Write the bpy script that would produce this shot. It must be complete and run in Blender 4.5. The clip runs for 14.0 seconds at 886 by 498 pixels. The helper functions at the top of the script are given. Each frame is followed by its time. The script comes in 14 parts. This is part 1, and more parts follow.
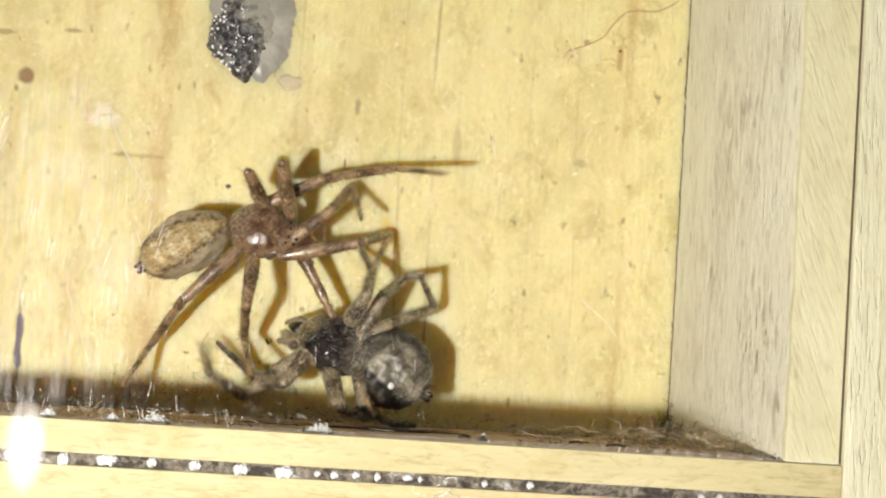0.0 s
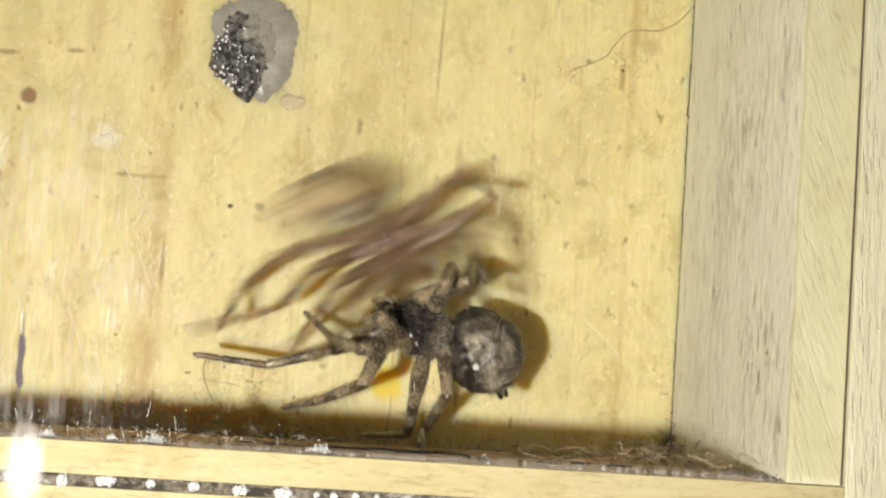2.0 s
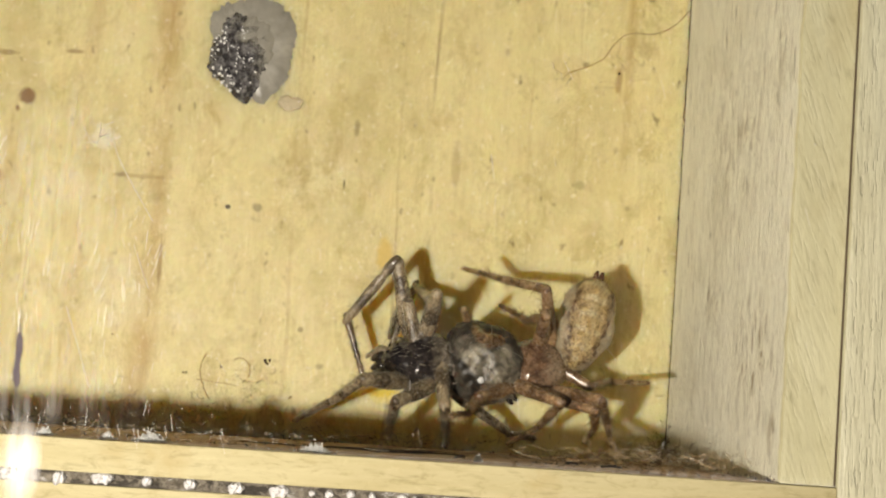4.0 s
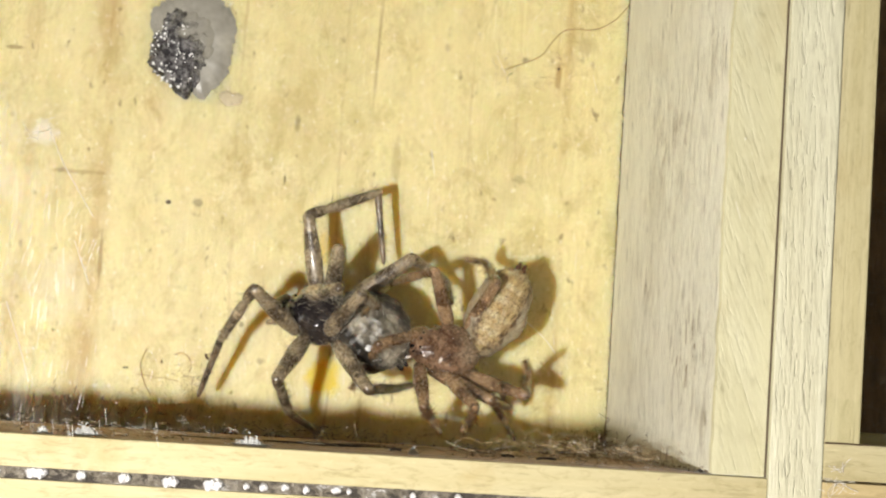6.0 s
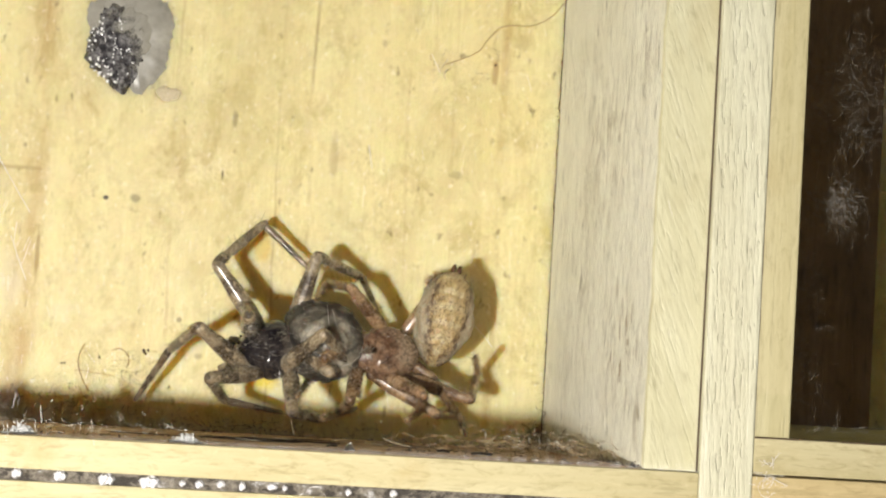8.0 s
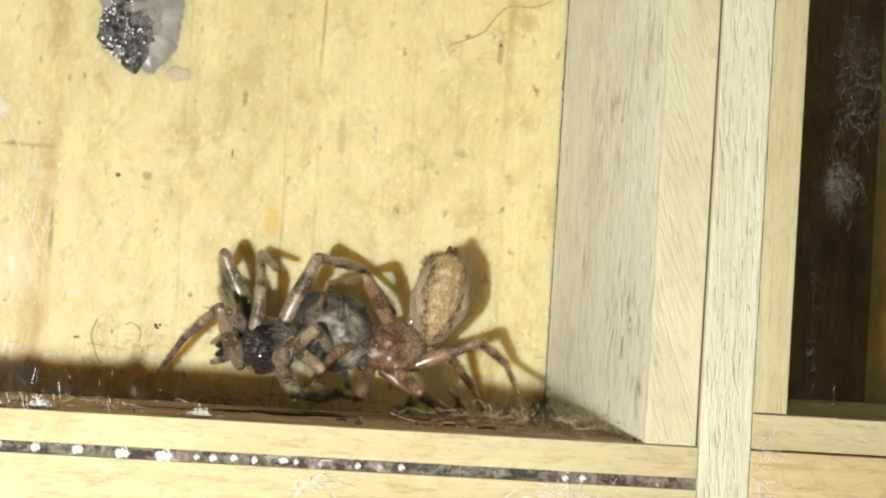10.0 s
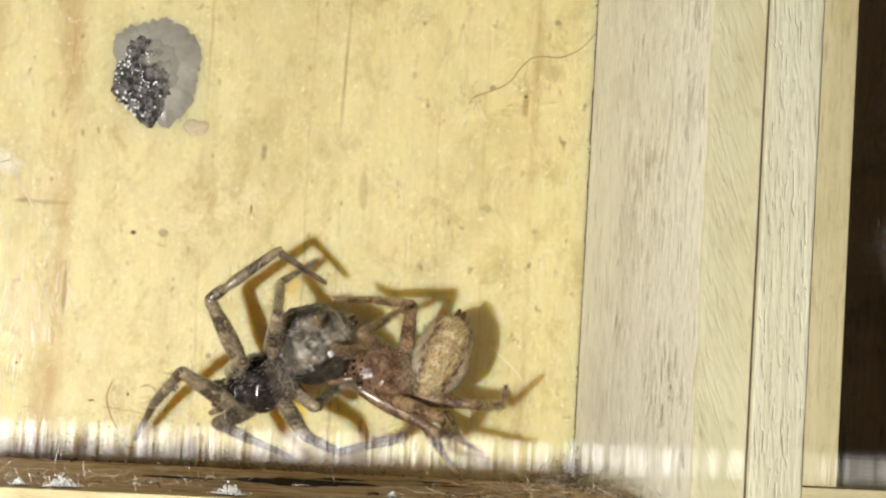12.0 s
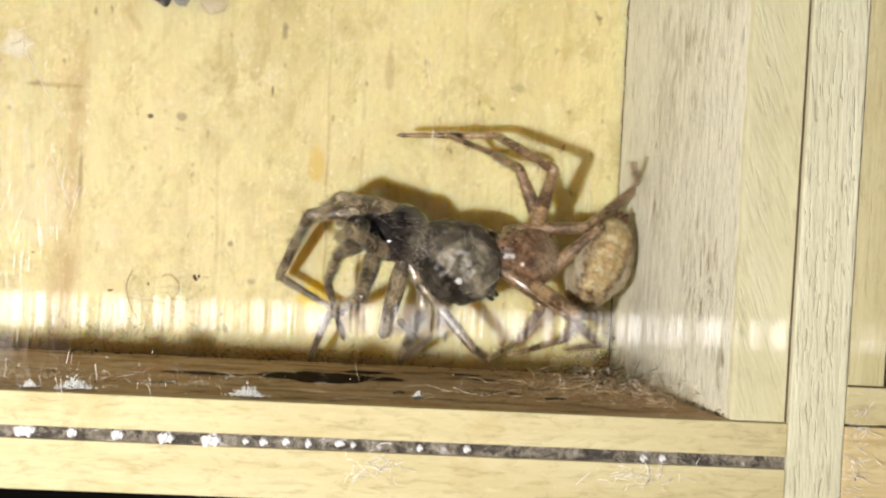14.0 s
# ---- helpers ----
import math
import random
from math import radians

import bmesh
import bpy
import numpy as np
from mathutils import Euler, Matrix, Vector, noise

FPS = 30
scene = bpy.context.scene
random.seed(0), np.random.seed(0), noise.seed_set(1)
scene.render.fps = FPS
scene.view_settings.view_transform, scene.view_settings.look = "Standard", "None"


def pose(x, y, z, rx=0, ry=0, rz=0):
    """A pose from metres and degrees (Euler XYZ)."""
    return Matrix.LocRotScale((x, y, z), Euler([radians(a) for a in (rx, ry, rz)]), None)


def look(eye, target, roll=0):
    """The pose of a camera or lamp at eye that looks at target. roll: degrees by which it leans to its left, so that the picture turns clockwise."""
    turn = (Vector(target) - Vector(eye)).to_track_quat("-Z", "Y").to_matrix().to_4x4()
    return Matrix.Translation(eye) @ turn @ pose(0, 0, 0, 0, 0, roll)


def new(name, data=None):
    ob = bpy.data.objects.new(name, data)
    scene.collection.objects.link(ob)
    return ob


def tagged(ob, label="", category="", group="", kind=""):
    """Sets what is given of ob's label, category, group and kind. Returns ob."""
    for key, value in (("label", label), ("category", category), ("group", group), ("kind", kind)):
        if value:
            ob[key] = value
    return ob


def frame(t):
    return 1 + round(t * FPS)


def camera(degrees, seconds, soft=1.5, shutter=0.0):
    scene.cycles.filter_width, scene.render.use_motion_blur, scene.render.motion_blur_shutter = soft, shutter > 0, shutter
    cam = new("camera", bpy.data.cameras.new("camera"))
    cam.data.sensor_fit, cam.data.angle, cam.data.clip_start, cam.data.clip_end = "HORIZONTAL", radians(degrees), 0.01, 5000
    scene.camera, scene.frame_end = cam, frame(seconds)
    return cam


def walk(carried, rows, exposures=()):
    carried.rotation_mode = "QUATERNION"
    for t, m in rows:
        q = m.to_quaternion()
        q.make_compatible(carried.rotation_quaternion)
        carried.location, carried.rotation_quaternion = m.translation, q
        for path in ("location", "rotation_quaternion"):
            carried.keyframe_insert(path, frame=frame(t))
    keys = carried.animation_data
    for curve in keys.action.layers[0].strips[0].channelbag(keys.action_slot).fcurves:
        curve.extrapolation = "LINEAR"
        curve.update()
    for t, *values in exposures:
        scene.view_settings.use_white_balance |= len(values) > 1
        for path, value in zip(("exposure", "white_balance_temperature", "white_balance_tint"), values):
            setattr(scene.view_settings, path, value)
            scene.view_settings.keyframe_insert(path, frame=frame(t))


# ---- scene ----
cam = camera(29.0, 14.0, soft=2.1, shutter=0.5)
PATH = [
    (0, (-0.02650, -0.15399, 0.00826), (-0.02099, 0.00572, 0.01630), 3.59),
    (0.5, (-0.02615, -0.15395, 0.00786), (-0.02094, 0.00572, 0.01659), 3.70),
    (1, (-0.02587, -0.15389, 0.00843), (-0.02076, 0.00578, 0.01724), 3.62),
    (1.5, (-0.02569, -0.15389, 0.00839), (-0.02090, 0.00576, 0.01795), 3.62),
    (2, (-0.02573, -0.15382, 0.00856), (-0.02133, 0.00583, 0.01811), 3.58),
    (2.2, (-0.02570, -0.15387, 0.00852), (-0.02131, 0.00578, 0.01812), 3.61),
    (4.3, (-0.02535, -0.15439, 0.00811), (-0.02092, 0.00522, 0.01826), 3.84),
    (4.5, (-0.02505, -0.15438, 0.00828), (-0.02026, 0.00526, 0.01797), 3.59),
    (5, (-0.02447, -0.15455, 0.00774), (-0.01862, 0.00503, 0.01776), 3.67),
    (5.5, (-0.02364, -0.15500, 0.00808), (-0.01703, 0.00457, 0.01777), 3.59),
    (6, (-0.02323, -0.15515, 0.00791), (-0.01556, 0.00434, 0.01808), 3.62),
    (6.5, (-0.02294, -0.15504, 0.00832), (-0.01407, 0.00439, 0.01843), 3.59),
    (7, (-0.02307, -0.15532, 0.00859), (-0.01264, 0.00404, 0.01838), 3.55),
    (7.5, (-0.02291, -0.15555, 0.00893), (-0.01207, 0.00382, 0.01819), 3.48),
    (8, (-0.02256, -0.15610, 0.00874), (-0.00979, 0.00312, 0.01791), 3.47),
    (8.2, (-0.02265, -0.15639, 0.00884), (-0.00989, 0.00285, 0.01771), 3.48),
    (10.3, (-0.02355, -0.15938, 0.00992), (-0.01043, -0.00002, 0.01567), 3.62),
    (10.5, (-0.02325, -0.15876, 0.01028), (-0.01130, 0.00070, 0.01551), 3.68),
    (11, (-0.01983, -0.15406, 0.01292), (-0.00660, 0.00540, 0.01296), 3.08),
    (11.5, (-0.02492, -0.15364, 0.01443), (-0.01117, 0.00574, 0.01744), 2.84),
    (12, (-0.02757, -0.15456, 0.01351), (-0.01258, 0.00456, 0.02084), 3.31),
    (12.5, (-0.02902, -0.15369, 0.01467), (-0.01341, 0.00543, 0.02073), 3.29),
    (13, (-0.02704, -0.15235, 0.01531), (-0.01152, 0.00690, 0.01574), 3.31),
    (13.5, (-0.02666, -0.14933, 0.01489), (-0.01382, 0.01006, 0.00941), 3.24),
    (14, (-0.02591, -0.14849, 0.01620), (-0.01431, 0.01096, 0.00983), 3.03),
]
walk(cam, [(t, look(eye, target, roll)) for t, eye, target, roll in PATH], exposures=(
    (0, -0.1, 6600, 10), (0.5, -0.09, 6600, 10), (1, -0.28, 6850, 10), (1.5, -0.27, 6850, 10), (2.2, -0.24, 6800, 9.5), (4.3, -0.48, 7150, 11), (4.5, -0.48, 7150, 11),
    (5, -0.42, 7150, 11), (5.5, -0.2, 6700, 10.5), (6.5, -0.1, 6450, 11), (8.2, -0.09, 6450, 11), (10.5, -0.06, 6400, 11), (11, -0.14, 6400, 11), (11.5, -0.26, 6650, 12),
    (12, -0.15, 6450, 11), (13, -0.07, 6400, 11), (13.5, -0.19, 6450, 11), (14, -0.25, 6500, 12)))

# ---- light: a dark room; the one light is the small hand torch, built as a thing below ----
TORCH_GLOW = 6100.0
MM = 0.001
world = bpy.data.worlds.new("night")
scene.world = world
world.use_nodes = True
world.node_tree.nodes["Background"].inputs[0].default_value = (1.0, 0.88, 0.74, 1)
world.node_tree.nodes["Background"].inputs[1].default_value = 0.008
scene.view_settings.exposure = 0.0


# ---- small tools ----
def finish(bm, name, material, smooth=False):
    """A mesh from a bmesh whose coordinates are millimetres."""
    bm.transform(Matrix.Scale(MM, 4))
    if smooth:
        for f in bm.faces:
            f.smooth = True
    me = bpy.data.meshes.new(name)
    bm.to_mesh(me)
    bm.free()
    for one in material if isinstance(material, tuple) else (material,):
        me.materials.append(one)
    return me


def part(name, bm, material, parent=None, label="", smooth=False):
    ob = new(name, finish(bm, name, material, smooth))
    ob.parent = parent
    return tagged(ob, label)


def hub(name, at=(0, 0, 0)):
    ob = new(name)
    ob.location = Vector(at) * MM
    ob.empty_display_size = 0.002
    return ob


def block(lo, hi, bevel=0.15, segments=2):
    bm = bmesh.new()
    bmesh.ops.create_cube(bm, size=1)
    lo, hi = Vector(lo), Vector(hi)
    for v in bm.verts:
        v.co = Vector(((lo[i] + hi[i]) / 2 + v.co[i] * (hi[i] - lo[i]) for i in range(3)))
    if bevel:
        bmesh.ops.bevel(bm, geom=bm.edges[:], offset=bevel, segments=segments, affect="EDGES", profile=0.6)
    return bm


def prism(outline, z0, z1, bevel=0.15):
    """An upright prism over a plan outline."""
    bm = bmesh.new()
    low = [bm.verts.new((x, y, z0)) for x, y in outline]
    high = [bm.verts.new((x, y, z1)) for x, y in outline]
    bm.faces.new(low[::-1])
    bm.faces.new(high)
    n = len(outline)
    for i in range(n):
        bm.faces.new((low[i], low[(i + 1) % n], high[(i + 1) % n], high[i]))
    bmesh.ops.recalc_face_normals(bm, faces=bm.faces[:])
    if bevel:
        bmesh.ops.bevel(bm, geom=bm.edges[:], offset=bevel, segments=2, affect="EDGES", profile=0.6)
    return bm


# ---- materials ----
class Nodes:
    """A few short ways to wire a node material."""

    def __init__(self, name):
        self.mat = bpy.data.materials.new(name)
        self.mat.use_nodes = True
        self.tree = self.mat.node_tree
        self.bsdf = self.tree.nodes["Principled BSDF"]
        self.coord = self.tree.nodes.new("ShaderNodeTexCoord").outputs["Object"]

    def link(self, a, b):
        self.tree.links.new(a, b)

    def put(self, socket, value):
        if hasattr(value, "is_output"):
            self.link(value, socket)
        else:
            socket.default_value = value

    def mapped(self, scale, offset=(0, 0, 0)):
        n = self.tree.nodes.new("ShaderNodeMapping")
        self.link(self.coord, n.inputs[0])
        n.inputs["Scale"].default_value = scale
        n.inputs["Location"].default_value = offset
        return n.outputs[0]

    def noise(self, vector, scale=1.0, detail=4.0, rough=0.6, distort=0.0):
        n = self.tree.nodes.new("ShaderNodeTexNoise")
        self.link(vector, n.inputs["Vector"])
        n.inputs["Scale"].default_value = scale
        n.inputs["Detail"].default_value = detail
        n.inputs["Roughness"].default_value = rough
        n.inputs["Distortion"].default_value = distort
        return n.outputs[0]

    def ramp(self, fac, *stops):
        n = self.tree.nodes.new("ShaderNodeValToRGB")
        self.link(fac, n.inputs[0])
        while len(n.color_ramp.elements) < len(stops):
            n.color_ramp.elements.new(0.5)
        for e, (p, c) in zip(n.color_ramp.elements, stops):
            e.position = p
            e.color = (c, c, c, 1) if isinstance(c, (int, float)) else (*c, 1)
        return n.outputs[0]

    def mix(self, fac, a, b, mode="MIX"):
        n = self.tree.nodes.new("ShaderNodeMix")
        n.data_type, n.blend_type = "RGBA", mode
        self.put(n.inputs[0], fac)
        for socket, v in ((n.inputs[6], a), (n.inputs[7], b)):
            self.put(socket, v if hasattr(v, "is_output") else (*v, 1))
        return n.outputs[2]

    def math(self, op, a, b=0.0):
        n = self.tree.nodes.new("ShaderNodeMath")
        n.operation = op
        self.put(n.inputs[0], a)
        self.put(n.inputs[1], b)
        return n.outputs[0]

    def axis(self, vector, k):
        n = self.tree.nodes.new("ShaderNodeSeparateXYZ")
        self.link(vector, n.inputs[0])
        return n.outputs[k]

    def bump(self, height, strength, distance):
        n = self.tree.nodes.new("ShaderNodeBump")
        self.link(height, n.inputs["Height"])
        n.inputs["Strength"].default_value = strength
        n.inputs["Distance"].default_value = distance
        self.link(n.outputs[0], self.bsdf.inputs["Normal"])

    def done(self, colour, rough=0.6, **more):
        self.put(self.bsdf.inputs["Base Color"], colour if hasattr(colour, "is_output") else (*colour, 1))
        self.put(self.bsdf.inputs["Roughness"], rough)
        for key, v in more.items():
            self.put(self.bsdf.inputs[key.replace("_", " ")], v)
        return self.mat


def wood(name, light, dark, stain, along=2, pores=0.35, stained=0.4, rough=0.62, shift=0.0, relief=0.25, coat=0.0, cracks=0.0, streak=0.55, short=1.0, lean=0.0, patches=()):
    """Sawn softwood: fibres along one axis, pores, slow colour change and stains."""
    k = Nodes(name)
    if lean:
        turned = k.tree.nodes.new("ShaderNodeMapping")
        k.link(k.coord, turned.inputs[0])
        turned.inputs["Rotation"].default_value = (0, radians(lean), 0)
        k.coord = turned.outputs[0]
    s = [2600.0, 2600.0, 2600.0]
    s[along] = 90.0 * short
    fibre = k.noise(k.mapped(s, (shift, shift, shift)), 1.0, 5, 0.65)
    s2 = [420.0, 420.0, 420.0]
    s2[along] = 11.0 * short
    band = k.noise(k.mapped(s2, (shift * 2, 3, 1)), 1.0, 3, 0.55, 0.4)
    s3 = [3400.0, 3400.0, 3400.0]
    s3[along] = 260.0 * short ** 0.5
    pore = k.ramp(k.noise(k.mapped(s3, (7, shift, 2)), 1.0, 2, 0.5), (0.60, 0.0), (0.68, 1.0))
    cloud = k.noise(k.mapped((110.0, 110.0, 110.0), (shift, 5, 9)), 1.0, 5, 0.62, 0.6)
    c = k.mix(k.ramp(band, (0.35, 0.0), (0.7, 1.0)), light, dark)
    c = k.mix(k.ramp(fibre, (0.3, 0.0), (0.75, streak)), c, tuple(v * 0.78 for v in dark))
    c = k.mix(k.math("MULTIPLY", k.ramp(cloud, (0.52, 0.0), (0.72, 1.0)), stained), c, stain)
    c = k.mix(k.math("MULTIPLY", pore, pores), c, tuple(v * 0.35 for v in stain))
    if cracks:
        s5 = [1500.0, 1500.0, 1500.0]
        s5[along] = 170.0 * short ** 0.5
        crack = k.ramp(k.noise(k.mapped(s5, (3, shift, 1)), 1.0, 4, 0.7, 0.5), (0.62, 0.0), (0.70, 1.0))
        c = k.mix(k.math("MULTIPLY", crack, cracks), c, tuple(v * 0.4 for v in stain))
        pore = k.math("MAXIMUM", pore, crack)
    for py, pz, ry, rz, strength in patches:
        # a worn patch, cracked along the grain
        where = k.tree.nodes.new("ShaderNodeTexCoord").outputs["Object"]
        dy = k.math("DIVIDE", k.math("SUBTRACT", k.axis(where, 1), py * MM), ry * MM)
        dz = k.math("DIVIDE", k.math("SUBTRACT", k.axis(where, 2), pz * MM), rz * MM)
        away = k.math("SQRT", k.math("ADD", k.math("MULTIPLY", dy, dy), k.math("MULTIPLY", dz, dz)))
        ragged = k.ramp(k.noise(k.mapped((900, 1000, 300), (6, 2, 9)), 1.0, 6, 0.72, 0.4), (0.53, 0.0), (0.58, 1.0))
        c = k.mix(k.math("MULTIPLY", k.ramp(away, (0.2, strength), (1.0, 0.0)), ragged), c, (0.24, 0.185, 0.10))
    s4 = [1500.0, 1500.0, 1500.0]
    s4[along] = 500.0
    scuff = k.noise(k.mapped(s4, (shift, 8, 4)), 1.0, 5, 0.75, 0.8)
    c = k.mix(k.ramp(scuff, (0.52, 0.0), (0.72, min(0.5, stained * 0.9))), c, tuple(v * 0.55 for v in stain))
    c = k.mix(k.ramp(scuff, (0.26, 0.6), (0.42, 0.0)), c, tuple(min(1, v * 1.15) for v in light))
    k.bump(k.math("SUBTRACT", fibre, k.math("MULTIPLY", pore, 0.6)), min(relief, 1.0), 0.00012 * max(1.0, short * 0.8))
    return k.done(c, k.ramp(fibre, (0.3, rough - 0.08), (0.8, rough + 0.12)), Specular_IOR_Level=0.35, Coat_Weight=coat, Coat_Roughness=0.15)


def panel_wood():
    """The back board: pale plywood with upright figure, tea-brown runs, grey smudges and specks."""
    k = Nodes("pale_plywood")
    x = k.axis(k.coord, 0)
    fibre = k.noise(k.mapped((2300, 2300, 80)), 1.0, 5, 0.65)
    band = k.noise(k.mapped((300, 300, 6), (2, 3, 1)), 1.0, 3, 0.55, 0.5)
    cloud = k.noise(k.mapped((90, 90, 50), (4, 5, 9)), 1.0, 7, 0.72, 0.2)
    spots = k.noise(k.mapped((900, 900, 600), (1, 5, 3)), 1.0, 3, 0.6)
    c = k.mix(k.ramp(band, (0.40, 0.0), (0.75, 0.55)), (0.765, 0.69, 0.385), (0.675, 0.585, 0.29))
    c = k.mix(k.ramp(fibre, (0.42, 0.0), (0.82, 0.2)), c, (0.46, 0.35, 0.16))
    c = k.mix(k.ramp(cloud, (0.48, 0.0), (0.68, 0.75)), c, (0.56, 0.48, 0.23))
    c = k.mix(k.ramp(cloud, (0.22, 0.5), (0.42, 0.0)), c, (0.80, 0.70, 0.45))
    smudge = k.noise(k.mapped((260, 260, 190), (14, 5, 2)), 1.0, 8, 0.8, 0.4)
    c = k.mix(k.ramp(smudge, (0.51, 0.0), (0.64, 0.7)), c, (0.51, 0.425, 0.185))
    curl = k.noise(k.mapped((520, 520, 330), (2, 7, 11)), 1.0, 6, 0.75, 1.6)
    c = k.mix(k.ramp(curl, (0.56, 0.0), (0.68, 0.45)), c, (0.47, 0.385, 0.165))
    grain = k.noise(k.mapped((2100, 2100, 1300), (5, 3, 1)), 1.0, 3, 0.7)
    c = k.mix(k.ramp(grain, (0.52, 0.0), (0.74, 0.4)), c, (0.50, 0.41, 0.19))
    c = k.mix(k.ramp(curl, (0.30, 0.4), (0.42, 0.0)), c, (0.82, 0.76, 0.48))
    c = k.mix(k.ramp(smudge, (0.30, 0.7), (0.44, 0.0)), c, (0.84, 0.77, 0.52))
    wander = k.math("MULTIPLY", k.math("SUBTRACT", k.noise(k.mapped((40, 40, 45), (3, 1, 4)), 1.0, 3), 0.5), 0.0022)
    patchy = k.ramp(k.noise(k.mapped((260, 260, 60), (8, 2, 6)), 1.0, 4, 0.7), (0.38, 0.0), (0.66, 1.0))
    # tea-brown runs and narrow dark grain lines at their places along the board
    for at, wide, strength, tone in (
        (-47.5, 1.1, 0.65, (0.40, 0.22, 0.06)), (-54.0, 0.7, 0.4, (0.42, 0.25, 0.08)), (-60.5, 0.8, 0.3, (0.40, 0.24, 0.08)),
        (-22.6, 0.13, 0.75, (0.25, 0.15, 0.05)), (-25.6, 0.10, 0.5, (0.28, 0.17, 0.06)), (-5.4, 0.30, 0.5, (0.42, 0.26, 0.09)),
        (-9.8, 0.10, 0.3, (0.35, 0.2, 0.08)), (-35.0, 0.12, 0.3, (0.35, 0.2, 0.08)), (-13.9, 0.1, 0.25, (0.35, 0.2, 0.08)),
    ):
        away = k.math("ABSOLUTE", k.math("SUBTRACT", k.math("ADD", x, wander), at * MM))
        line = k.ramp(k.math("DIVIDE", away, wide * MM * 2), (0.2, 1.0), (0.9, 0.0))
        c = k.mix(k.math("MULTIPLY", k.math("MULTIPLY", line, patchy), strength), c, tone)
    c = k.mix(k.ramp(spots, (0.63, 0.0), (0.72, 0.65)), c, (0.20, 0.13, 0.06))
    nick = k.noise(k.mapped((1500, 1500, 420), (3, 12, 7)), 1.0, 3, 0.6)
    c = k.mix(k.ramp(nick, (0.68, 0.0), (0.76, 0.7)), c, (0.14, 0.09, 0.04))
    grit = k.noise(k.mapped((1900, 1900, 1500), (6, 2, 8)), 1.0, 4, 0.7)
    c = k.mix(k.ramp(grit, (0.58, 0.0), (0.67, 0.65)), c, (0.88, 0.83, 0.66))
    z = k.axis(k.coord, 2)
    rough = k.math("MULTIPLY", k.math("SUBTRACT", k.noise(k.mapped((650, 650, 650), (9, 9, 2)), 1.0, 4, 0.65), 0.5), 1.5)
    # blots and marks with shapes of their own: place, half sizes, strength, tone
    for bx, bz, rx, rz, strength, tone in (
        (-59.5, 29.1, 0.9, 0.8, 0.85, (0.22, 0.10, 0.03)), (-60.3, 28.0, 0.3, 0.4, 0.7, (0.2, 0.1, 0.04)), (-62.0, 21.8, 1.0, 0.8, 0.7, (0.30, 0.12, 0.04)),
        (-29.7, 28.3, 0.35, 1.0, 0.6, (0.24, 0.18, 0.09)), (-40.8, 20.4, 0.26, 0.22, 0.9, (0.06, 0.04, 0.02)), (-38.2, 20.5, 0.55, 0.5, 0.55, (0.2, 0.15, 0.08)),
        (-30.5, 23.2, 0.12, 0.6, 0.8, (0.1, 0.07, 0.03)), (-9.2, 24.5, 0.7, 0.5, 0.45, (0.25, 0.2, 0.1)), (-6.2, 34.4, 0.4, 1.3, 0.6, (0.38, 0.22, 0.07)),
        (-6.2, 35.0, 0.14, 0.16, 1.0, (0.03, 0.02, 0.01)), (-3.6, 42.0, 0.4, 0.35, 0.6, (0.2, 0.15, 0.08)), (-3.8, 37.2, 0.8, 0.9, 0.3, (0.4, 0.3, 0.15)),
        (-52.3, 25.9, 1.5, 1.3, 0.6, (0.84, 0.80, 0.70)), (-55.5, 21.0, 3.0, 2.2, 0.25, (0.82, 0.76, 0.58)), (-50.0, 12.0, 3.2, 4.0, 0.3, (0.82, 0.76, 0.58)), (-44.0, 10.0, 1.6, 1.2, 0.25, (0.82, 0.76, 0.58)),
        (-25.8, 5.4, 1.9, 1.9, 0.95, (0.74, 0.55, 0.03)), (-26.4, 17.0, 0.9, 1.8, 0.55, (0.66, 0.44, 0.05)), (-58.4, 5.6, 0.42, 4.0, 0.9, (0.055, 0.025, 0.10)),
        (-33.0, 24.0, 5.5, 4.0, 0.35, (0.40, 0.29, 0.11)), (-25.0, 27.0, 4.0, 3.2, 0.3, (0.46, 0.38, 0.14)), (-43.0, 30.0, 2.0, 6.0, 0.3, (0.42, 0.28, 0.10)),
        (-20.5, 25.5, 0.5, 2.6, 0.35, (0.3, 0.2, 0.08)), (-49.0, 22.6, 3.2, 0.28, 0.5, (0.36, 0.25, 0.1)), (-46.5, 15.0, 0.25, 2.6, 0.6, (0.28, 0.16, 0.05)),
        (-33.5, 9.8, 0.35, 0.35, 0.6, (0.2, 0.14, 0.07)), (-31.5, 6.6, 0.5, 0.4, 0.5, (0.25, 0.18, 0.1)), (-14.5, 2.6, 0.2, 0.6, 0.6, (0.2, 0.14, 0.07)),
        (-55.5, 33.5, 0.9, 0.25, 0.6, (0.25, 0.15, 0.06)), (-61.5, 33.0, 1.2, 0.3, 0.6, (0.25, 0.15, 0.06)), (-16.5, 36.2, 0.35, 0.5, 0.4, (0.3, 0.2, 0.1)),
    ):
        dx = k.math("DIVIDE", k.math("SUBTRACT", x, bx * MM), rx * MM)
        dz = k.math("DIVIDE", k.math("SUBTRACT", z, bz * MM), rz * MM)
        away = k.math("ADD", k.math("SQRT", k.math("ADD", k.math("MULTIPLY", dx, dx), k.math("MULTIPLY", dz, dz))), rough)
        blot = k.ramp(away, (0.55, strength), (1.0, 0.0))
        if min(rx, rz) > 1.5 and tone[1] < 0.4 and tone[2] > 0.05:
            # a large stain is made of many small flecks
            blot = k.math("MULTIPLY", k.ramp(away, (0.1, strength * 2.6), (1.1, 0.0)), k.ramp(smudge, (0.42, 0.0), (0.62, 1.0)))
